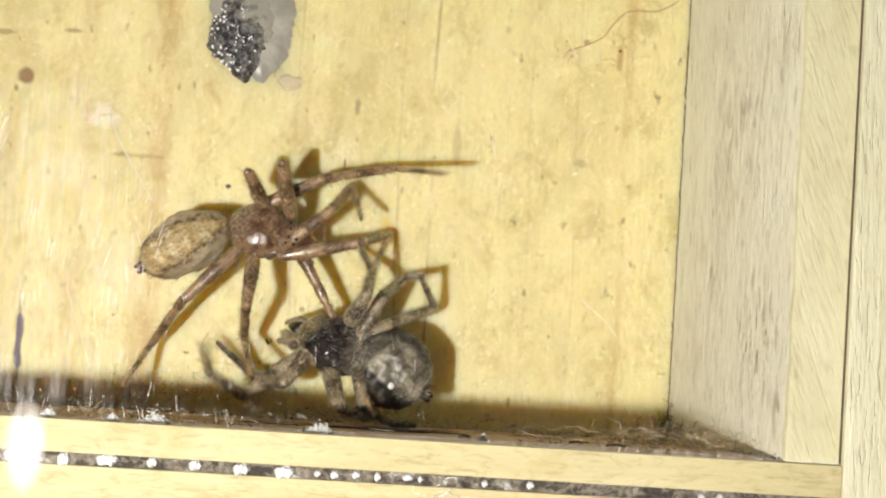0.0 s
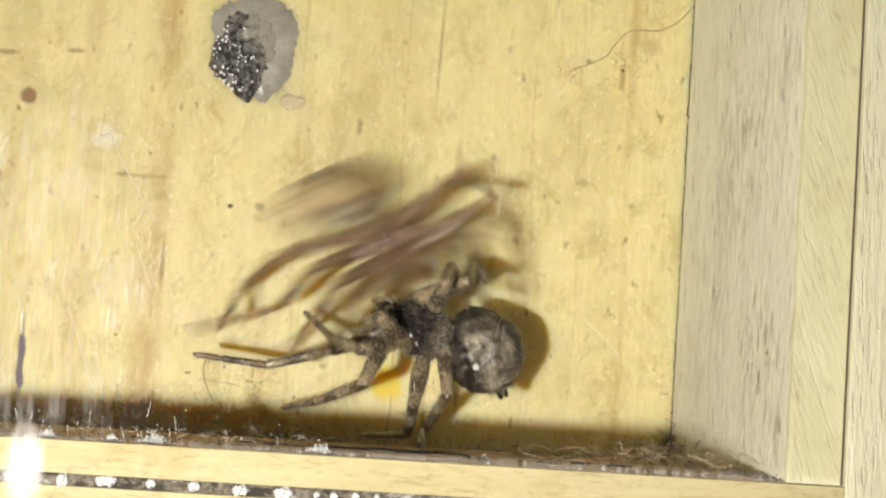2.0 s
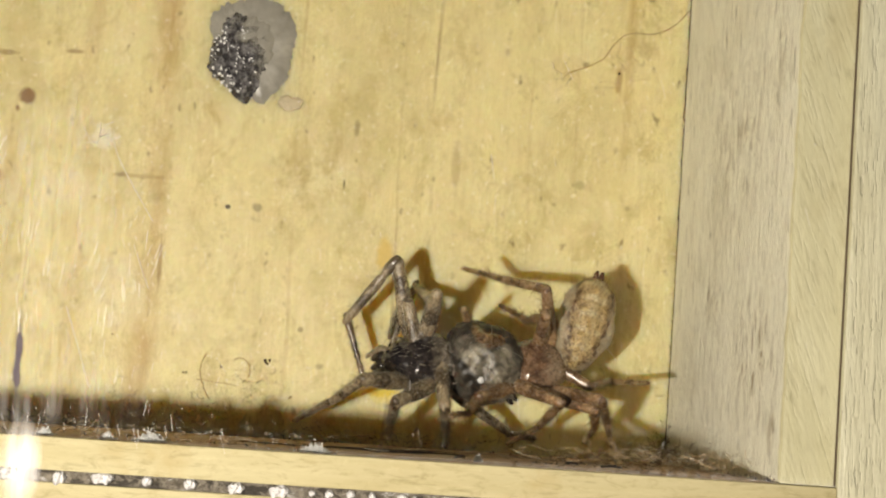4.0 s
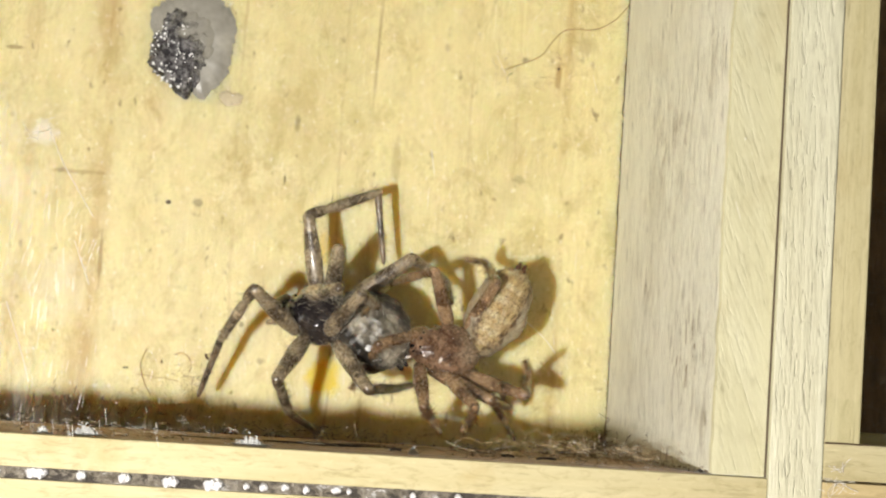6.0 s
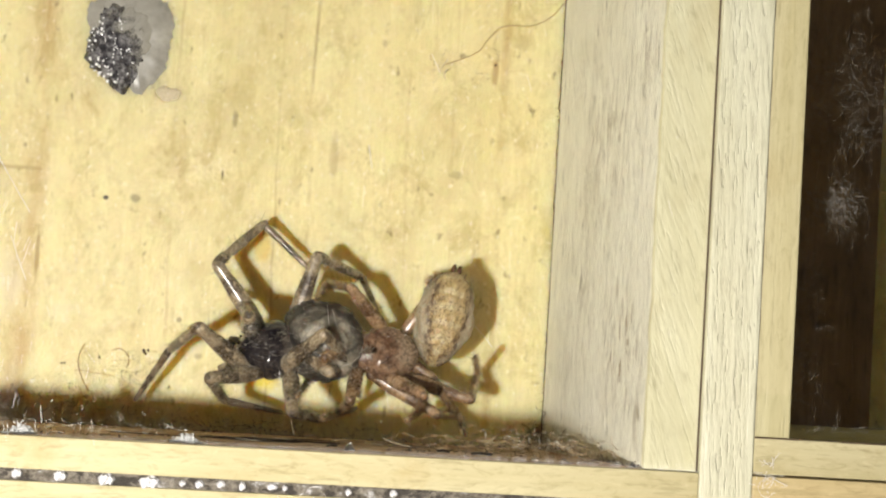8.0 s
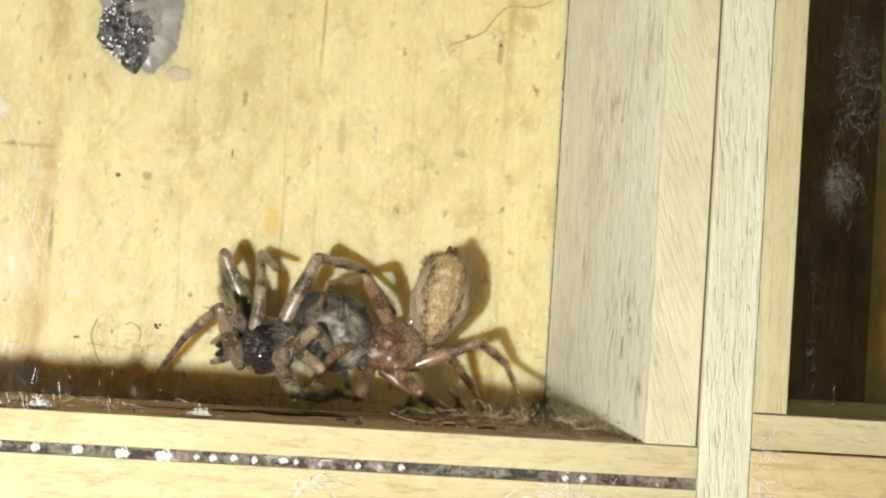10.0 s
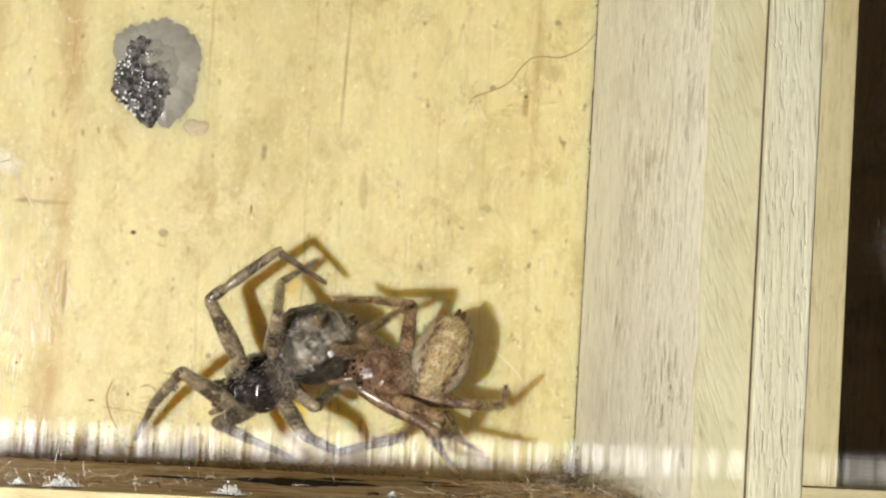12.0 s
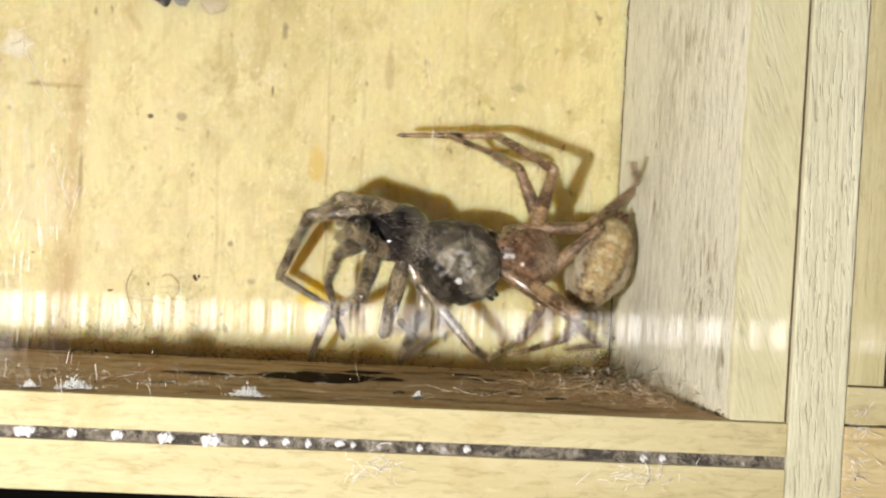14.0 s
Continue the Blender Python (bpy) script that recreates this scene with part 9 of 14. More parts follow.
    walk(DARK["tarsus", 7], [(0, q(-4.70, 4.38, -1.64, 11, 65, -117)), (0.25, q(-3.63, 5.24, -1.84, 19, 67, -121)), (0.5, q(-2.40, 5.87, -1.96, 25, 70, -126)), (0.75, q(-3.76, 5.15, -1.86, 19, 66, -120)), (0.967, q(-5.35, 3.45, -1.30, 10, 61, -116)), (1, q(-4.91, 4.15, -1.67, 10, 64, -115)), (1.033, q(-4.47, 4.83, -2.07, 11, 67, -114)), (1.25, q(-5.08, 3.96, -1.61, 9, 64, -114)), (1.467, q(-5.72, 3.29, -1.37, 5, 62, -116)), (1.5, q(-5.23, 3.77, -1.55, 7, 64, -114)), (1.533, q(-4.75, 4.24, -1.75, 9, 66, -111)), (1.75, q(-0.70, 3.42, -0.72, 30, 68, -88)), (1.967, q(3.65, 2.67, -1.31, 55, 68, -61)), (2, q(3.86, 2.55, -1.36, 56, 67, -59)), (2.033, q(4.06, 2.42, -1.42, 57, 67, -58)), (2.2, q(3.72, 2.72, -1.40, 53, 68, -60)), (2.62, q(3.87, 1.93, -1.33, 54, 69, -63)), (3.04, q(3.90, -0.07, -1.40, 58, 74, -67)), (3.18, q(3.72, -0.93, -1.69, -82, 47, 139)), (3.32, q(3.54, -1.79, -1.98, -77, -9, 123)), (3.46, q(3.35, -2.65, -2.26, -42, -58, 83)), (3.88, q(2.41, -5.21, -4.70, -50, -53, 83)), (4.3, q(1.90, -5.76, -4.62, -53, -52, 83)), (4.5, q(3.63, -4.53, -4.83, -37, -50, 98)), (4.75, q(0.26, -8.08, -3.28, -42, -54, 109)), (5, q(-2.55, -10.74, 1.19, -48, -58, 121)), (5.12, q(-1.76, -7.05, 0.67, -72, 11, 163)), (5.25, q(-0.97, -3.36, 0.14, -7, 72, -114)), (5.5, q(-0.95, 3.90, -0.92, 26, 79, -72)), (5.75, q(-2.32, 0.61, 0.03, -22, 76, -138)), (6, q(-5.62, -1.70, -0.46, -57, 68, 169)), (6.25, q(-6.43, -1.07, -0.74, -47, 74, -179)), (6.5, q(-7.26, -0.48, -1.04, -29, 78, -160)), (7, q(-7.22, -1.42, -0.91, -34, 75, -158)), (7.5, q(-7.01, 1.65, -1.17, -41, 83, 173)), (7.75, q(-7.01, 1.65, -1.19, -44, 83, 170)), (8, q(-7.02, 1.65, -1.20, -47, 83, 167)), (8.5, q(-7.05, 1.65, -1.22, -50, 83, 164)), (9, q(-7.08, 1.66, -1.24, -53, 83, 161)), (9.5, q(-7.12, 1.67, -1.27, -56, 83, 158)), (10, q(-7.15, 1.67, -1.29, -59, 83, 155)), (10.5, q(-7.14, 1.66, -1.34, -63, 83, 151)), (10.62, q(-6.60, -1.74, -2.81, -77, 6, 126)), (10.75, q(-6.07, -5.14, -4.27, -46, -69, 92)), (11, q(-2.89, -9.48, -2.60, 5, -77, 53)), (11.25, q(-4.30, -9.01, -2.86, -51, -71, 94)), (11.5, q(-5.76, -8.25, -3.42, -72, -62, 98)), (11.75, q(-7.63, -6.69, -4.01, -60, -55, 79)), (12, q(-9.30, -4.80, -4.37, -53, -46, 64)), (12.25, q(-9.57, -3.97, -4.75, -53, -48, 59)), (12.5, q(-9.76, -3.10, -5.11, -53, -50, 55)), (12.75, q(-9.47, -4.02, -4.83, -53, -49, 60)), (12.967, q(-9.41, -4.87, -4.36, -53, -48, 66)), (13, q(-9.10, -4.88, -4.53, -52, -48, 64)), (13.033, q(-8.78, -4.90, -4.70, -51, -47, 63)), (13.25, q(-8.58, -5.99, -3.83, -50, -45, 70)), (13.5, q(-7.90, -6.97, -3.17, -48, -43, 75)), (13.62, q(-4.41, -5.02, -1.70, -75, 20, 109)), (13.75, q(-0.92, -3.08, -0.22, -11, 84, -162)), (14, q(3.90, 2.10, -1.49, 6, 70, -133))])
    walk(DARK["femur", 8], [(0, q(-0.40, -1.93, -0.35, 31, -81, -120)), (0.25, q(-0.40, -1.93, -0.35, 55, -76, -156)), (0.5, q(-0.40, -1.93, -0.35, 59, -69, -172)), (0.75, q(-0.40, -1.93, -0.35, 56, -77, -155)), (0.967, q(-0.40, -1.93, -0.35, 26, -77, -113)), (1, q(-0.40, -1.93, -0.35, 25, -82, -112)), (1.033, q(-0.40, -1.93, -0.35, 18, -87, -104)), (1.25, q(-0.40, -1.93, -0.35, 16, -82, -100)), (1.467, q(-0.40, -1.93, -0.35, 19, -78, -102)), (1.5, q(-0.40, -1.93, -0.35, 7, -82, -89)), (1.533, q(-0.40, -1.93, -0.35, -20, -84, -63)), (1.75, q(-0.40, -1.93, -0.35, -11, -85, -71)), (1.967, q(-0.40, -1.93, -0.35, -79, -88, -3)), (2, q(-0.40, -1.93, -0.35, -69, -87, -13)), (2.033, q(-0.40, -1.93, -0.35, -65, -86, -17)), (2.2, q(-0.40, -1.93, -0.35, -71, -85, -9)), (2.62, q(-0.40, -1.93, -0.35, -60, -85, -23)), (3.04, q(-0.40, -1.93, -0.35, -25, -85, -66)), (3.46, q(-0.40, -1.93, -0.35, -1, -81, -99)), (3.88, q(-0.40, -1.93, -0.35, 5, -76, -113)), (4.3, q(-0.40, -1.93, -0.35, 6, -73, -116)), (4.5, q(-0.40, -1.93, -0.35, -44, -68, -39)), (4.75, q(-0.40, -1.93, -0.35, -46, -66, -34)), (5, q(-0.40, -1.93, -0.35, -47, -64, -30)), (5.25, q(-0.40, -1.93, -0.35, -48, -61, -23)), (5.5, q(-0.40, -1.93, -0.35, -48, -57, -18)), (5.75, q(-0.40, -1.93, -0.35, -44, -68, -38)), (6, q(-0.40, -1.93, -0.35, -18, -75, -80)), (6.25, q(-0.40, -1.93, -0.35, 109, -67, 146)), (6.5, q(-0.40, -1.93, -0.35, 107, -29, 144)), (7, q(-0.40, -1.93, -0.35, 110, -34, 148)), (7.5, q(-0.40, -1.93, -0.35, 100, -21, 135)), (7.75, q(-0.40, -1.93, -0.35, 100, -21, 135)), (8, q(-0.40, -1.93, -0.35, 100, -21, 135)), (8.5, q(-0.40, -1.93, -0.35, 100, -21, 135)), (9, q(-0.40, -1.93, -0.35, 100, -20, 135)), (9.5, q(-0.40, -1.93, -0.35, 100, -20, 136)), (10, q(-0.40, -1.93, -0.35, 100, -20, 136)), (10.5, q(-0.40, -1.93, -0.35, 100, -20, 136)), (10.75, q(-0.40, -1.93, -0.35, 106, -29, 144)), (11, q(-0.40, -1.93, -0.35, 111, -38, 151)), (11.25, q(-0.40, -1.93, -0.35, 105, -27, 141)), (11.5, q(-0.40, -1.93, -0.35, 98, -18, 131)), (11.75, q(-0.40, -1.93, -0.35, 96, -17, 128)), (12, q(-0.40, -1.93, -0.35, 94, -15, 125)), (12.25, q(-0.40, -1.93, -0.35, 92, -14, 122)), (12.5, q(-0.40, -1.93, -0.35, 91, -12, 119)), (12.75, q(-0.40, -1.93, -0.35, 93, -15, 123)), (12.967, q(-0.40, -1.93, -0.35, 95, -16, 128)), (13, q(-0.40, -1.93, -0.35, 95, -18, 126)), (13.033, q(-0.40, -1.93, -0.35, 96, -20, 124)), (13.25, q(-0.40, -1.93, -0.35, 98, -21, 130)), (13.5, q(-0.40, -1.93, -0.35, 102, -25, 133)), (13.75, q(-0.40, -1.93, -0.35, 161, -61, 81)), (14, q(-0.40, -1.93, -0.35, -136, -26, 23))])
    walk(DARK["tibia", 8], [(0, q(-0.94, -2.85, 6.57, 7, 51, -84)), (0.25, q(-1.93, -2.60, 6.45, 14, 52, -90)), (0.5, q(-2.83, -2.28, 6.21, 20, 53, -97)), (0.75, q(-1.84, -2.59, 6.47, 13, 51, -89)), (0.967, q(-1.03, -3.40, 6.46, 4, 48, -84)), (1, q(-0.76, -2.81, 6.59, 6, 51, -82)), (1.033, q(-0.48, -2.24, 6.64, 8, 53, -80)), (1.25, q(-0.57, -2.87, 6.58, 5, 51, -81)), (1.467, q(-0.69, -3.30, 6.51, 2, 50, -82)), (1.5, q(-0.39, -2.92, 6.58, 4, 52, -80)), (1.533, q(-0.07, -2.55, 6.61, 6, 53, -77)), (1.75, q(-0.22, -2.46, 6.63, 1, 53, -83)), (1.967, q(-0.17, -1.94, 6.65, -2, 54, -87)), (2, q(-0.04, -2.01, 6.64, -1, 54, -86)), (2.033, q(0.09, -2.08, 6.63, -1, 53, -85)), (2.2, q(0.20, -2.02, 6.62, -3, 54, -86)), (2.62, q(0.12, -2.15, 6.63, -2, 57, -88)), (3.04, q(-0.13, -2.52, 6.62, 2, 64, -93)), (3.46, q(-0.57, -3.05, 6.56, 10, 74, -95)), (3.88, q(-1.06, -3.53, 6.43, 30, 82, -83)), (4.3, q(-1.30, -3.74, 6.35, 57, 85, -60)), (4.5, q(1.62, -3.55, 6.15, -36, 81, -124)), (4.75, q(1.93, -3.49, 6.06, -41, 81, -126)), (5, q(2.23, -3.42, 5.96, -47, 81, -128)), (5.25, q(2.75, -3.29, 5.75, -57, 80, -133)), (5.5, q(3.24, -3.13, 5.51, -68, 80, -138)), (5.75, q(1.64, -3.55, 6.15, -28, 82, -114)), (6, q(-0.09, -3.69, 6.42, 24, 83, -79)), (6.25, q(-2.66, -0.41, 6.10, -1, 65, -103)), (6.5, q(-5.34, 1.68, 3.06, -6, 46, -107)), (7, q(-5.33, 1.15, 3.55, -10, 46, -104)), (7.5, q(-4.99, 2.74, 2.13, -1, 51, -119)), (7.75, q(-5.00, 2.72, 2.13, -1, 51, -119)), (8, q(-5.01, 2.71, 2.14, -1, 51, -119)), (8.5, q(-5.04, 2.70, 2.11, -1, 51, -119)), (9, q(-5.07, 2.68, 2.09, -1, 52, -119)), (9.5, q(-5.10, 2.67, 2.06, -1, 52, -119)), (10, q(-5.13, 2.66, 2.03, -1, 52, -119)), (10.5, q(-5.14, 2.64, 2.03, -1, 52, -119)), (10.75, q(-5.35, 1.72, 2.99, -6, 50, -110)), (11, q(-5.26, 0.74, 3.92, -12, 49, -102)), (11.25, q(-5.23, 1.99, 2.87, -4, 51, -111)), (11.5, q(-4.72, 3.11, 1.87, 2, 56, -122)), (11.75, q(-4.52, 3.35, 1.68, 2, 57, -127)), (12, q(-4.30, 3.58, 1.50, 1, 58, -132)), (12.25, q(-4.03, 3.82, 1.31, 1, 59, -137)), (12.5, q(-3.73, 4.05, 1.14, -0, 61, -143)), (12.75, q(-4.04, 3.77, 1.47, 0, 60, -137)), (12.967, q(-4.52, 3.41, 1.54, -1, 58, -133)), (13, q(-4.32, 3.46, 1.79, 0, 59, -132)), (13.033, q(-4.12, 3.51, 2.02, 2, 60, -130)), (13.25, q(-4.57, 3.08, 2.21, -1, 56, -126)), (13.5, q(-4.75, 2.68, 2.63, -3, 53, -121)), (13.75, q(0.16, 1.46, 5.75, 11, 72, -89)), (14, q(5.39, 0.56, 2.69, 101, 80, 19))])
    walk(DARK["tarsus", 8], [(0, q(-0.49, -7.12, 1.17, 6, 50, -62)), (0.25, q(-1.96, -6.89, 1.04, 11, 49, -69)), (0.5, q(-3.34, -6.40, 0.69, 18, 49, -76)), (0.75, q(-1.80, -6.93, 1.10, 11, 48, -69)), (0.967, q(-0.59, -7.95, 1.30, 2, 48, -65)), (1, q(-0.16, -7.14, 1.25, 4, 50, -61)), (1.033, q(0.28, -6.34, 1.15, 8, 51, -57)), (1.25, q(0.12, -7.13, 1.21, 3, 50, -59)), (1.467, q(-0.09, -7.66, 1.19, -0, 50, -61)), (1.5, q(0.39, -7.12, 1.16, 3, 51, -58)), (1.533, q(0.87, -6.60, 1.11, 6, 52, -54)), (1.75, q(0.31, -6.60, 1.13, -29, 67, -96)), (1.967, q(0.03, -5.98, 1.06, -85, 63, -161)), (2, q(0.23, -6.08, 1.07, -84, 63, -159)), (2.033, q(0.44, -6.18, 1.09, -82, 64, -158)), (2.2, q(0.51, -6.07, 1.05, -85, 62, -158)), (2.62, q(0.24, -5.93, 0.86, -83, 66, -160)), (3.04, q(-0.31, -5.53, 0.41, -78, 75, -163)), (3.46, q(-0.75, -4.97, -0.07, -66, 85, -159)), (3.88, q(-0.96, -4.48, -0.40, 92, 86, -10)), (4.3, q(-1.00, -4.27, -0.52, 99, 82, -6)), (4.5, q(1.05, -4.40, -0.67, -64, 88, -140)), (4.75, q(1.31, -4.35, -0.76, -81, 87, -154)), (5, q(1.56, -4.27, -0.85, -108, 87, -178)), (5.25, q(1.97, -4.13, -1.05, -141, 84, 155)), (5.5, q(2.35, -3.93, -1.29, -155, 80, 147)), (5.75, q(1.27, -4.37, -0.69, -25, 89, -100)), (6, q(0.06, -4.49, -0.44, 74, 84, -17)), (6.25, q(-3.33, -3.20, -0.18, -19, 75, -109)), (6.33, q(-4.47, -3.08, -0.77, -72, 30, -172)), (6.42, q(-5.62, -2.97, -1.35, -71, -23, 172)), (6.5, q(-6.76, -2.86, -1.94, -30, -68, 123)), (7, q(-6.48, -3.54, -1.38, -23, -70, 123)), (7.5, q(-7.11, -1.10, -3.20, -45, -68, 121)), (7.75, q(-7.10, -1.09, -3.22, -45, -68, 122)), (8, q(-7.10, -1.08, -3.24, -46, -68, 123)), (8.5, q(-7.13, -1.07, -3.27, -47, -69, 123)), (9, q(-7.16, -1.07, -3.31, -47, -69, 124)), (9.5, q(-7.19, -1.07, -3.36, -48, -69, 125)), (10, q(-7.22, -1.06, -3.40, -49, -69, 126)), (10.5, q(-7.18, -1.05, -3.44, -50, -69, 127)), (10.75, q(-6.86, -2.48, -2.27, -37, -70, 128)), (11, q(-6.19, -3.72, -1.26, -25, -73, 129)), (11.25, q(-6.79, -2.06, -2.50, -40, -70, 128)), (11.5, q(-6.79, -0.20, -3.82, -57, -68, 127)), (11.75, q(-6.79, 0.32, -4.08, -60, -69, 126)), (12, q(-6.76, 0.85, -4.34, -63, -70, 125)), (12.25, q(-6.59, 1.44, -4.63, -67, -70, 124)), (12.5, q(-6.38, 2.02, -4.90, -72, -71, 124)), (12.75, q(-6.56, 1.41, -4.51, -68, -71, 126)), (12.967, q(-7.02, 0.75, -4.31, -67, -70, 130)), (13, q(-6.70, 0.81, -4.12, -64, -71, 127)), (13.033, q(-6.37, 0.87, -3.94, -61, -72, 124)), (13.25, q(-6.84, -0.05, -3.51, -54, -71, 124)), (13.5, q(-6.85, -0.87, -2.90, -45, -71, 122)), (13.58, q(-4.50, -0.82, -2.20, -82, -22, 164)), (13.67, q(-2.15, -0.77, -1.50, -85, 32, 176)), (13.75, q(0.19, -0.72, -0.80, -26, 81, -118)), (13.83, q(2.31, -0.16, -1.90, 79, 40, 11)), (13.92, q(4.44, 0.40, -3.00, 66, -11, 35)), (14, q(6.56, 0.96, -4.10, 18, -46, 87))])
    walk(BROWN["body"], [(0, q(-36.62, -8.20, 16.12, 70, 11, 0)), (0.25, q(-36.37, -8.20, 16.59, 70, 9, 0)), (0.5, q(-36.12, -8.20, 17.07, 70, 7, 0)), (0.75, q(-34.65, -8.20, 18.33, 70, 5, 0)), (0.967, q(-39.25, -8.20, 17.13, 70, 3, 0)), (1, q(-33.17, -8.20, 19.60, 70, 3, 0)), (1.033, q(-27.07, -8.20, 22.08, 70, 3, 0)), (1.25, q(-34.11, -8.20, 18.77, 70, 12, 0)), (1.467, q(-38.02, -8.20, 15.12, 69, 20, 0)), (1.5, q(-35.06, -8.20, 17.95, 69, 20, 0)), (1.533, q(-32.10, -8.20, 20.77, 69, 20, 0)), (1.75, q(-30.66, -8.20, 17.73, 70, 35, 0)), (1.967, q(-32.05, -8.20, 14.43, 71, 51, 0)), (2, q(-26.27, -8.20, 17.51, 71, 51, 0)), (2.033, q(-20.42, -8.20, 20.60, 71, 51, 0)), (2.2, q(-20.39, -8.20, 16.45, -94, 78, 180)), (2.62, q(-19.57, -8.20, 15.52, -91, 68, 180)), (3.04, q(-17.72, -8.20, 13.26, -82, 46, 180)), (3.46, q(-15.53, -8.20, 10.57, -74, 19, 180)), (3.88, q(-13.67, -8.20, 8.32, -70, -4, 180)), (4.3, q(-12.84, -8.20, 7.39, -69, -13, 180)), (4.5, q(-12.73, -8.20, 7.07, -71, 4, 180)), (4.75, q(-13.79, -8.20, 7.56, -72, 8, 180)), (5, q(-14.85, -8.20, 8.05, -73, 13, 180)), (5.25, q(-15.52, -8.20, 7.73, -71, 0, 180)), (5.5, q(-16.18, -8.20, 7.42, -69, -12, 180)), (5.75, q(-15.88, -8.20, 8.02, -70, -9, 180)), (6, q(-15.57, -8.20, 8.61, -70, -5, 180)), (6.25, q(-15.74, -8.20, 8.98, -70, -5, 180)), (6.5, q(-15.90, -8.20, 9.35, -70, -5, 180)), (7, q(-15.53, -8.20, 8.78, -70, -5, 180)), (7.5, q(-15.00, -8.20, 8.87, -70, -11, 180)), (7.75, q(-15.24, -8.20, 8.41, -70, -6, 180)), (8, q(-15.47, -8.20, 7.95, -70, -2, 180)), (8.5, q(-15.54, -8.20, 7.51, -71, -1, 180)), (9, q(-15.45, -8.20, 7.07, -71, 2, 180)), (9.5, q(-15.33, -8.20, 6.63, -71, 5, 180)), (10, q(-15.24, -8.20, 6.18, -72, 7, 180)), (10.5, q(-16.05, -8.20, 5.79, -72, 8, 180)), (10.75, q(-15.49, -8.20, 6.66, -72, 8, 180)), (11, q(-14.88, -8.20, 7.56, -72, 8, 180)), (11.25, q(-18.50, -8.20, 9.27, -71, 0, 180)), (11.5, q(-22.11, -8.20, 10.98, -70, -8, 180)), (11.75, q(-20.18, -8.20, 10.17, -70, -7, 180)), (12, q(-18.20, -8.20, 9.39, -70, -6, 180)), (12.25, q(-18.19, -8.20, 9.30, -70, -9, 180)), (12.5, q(-18.17, -8.20, 9.23, -70, -11, 180)), (12.75, q(-17.38, -8.20, 8.80, -70, -4, 180)), (12.967, q(-16.71, -8.20, 8.67, -71, 3, 180)), (13, q(-16.59, -8.20, 8.38, -71, 3, 180)), (13.033, q(-16.75, -8.20, 8.01, -71, 3, 180)), (13.25, q(-16.28, -8.20, 9.46, -72, 8, 180)), (13.5, q(-15.97, -8.20, 10.52, -73, 13, 180)), (13.75, q(-12.42, -8.20, 10.52, -71, -0, 180)), (14, q(-8.87, -8.20, 10.52, -69, -13, 180))])
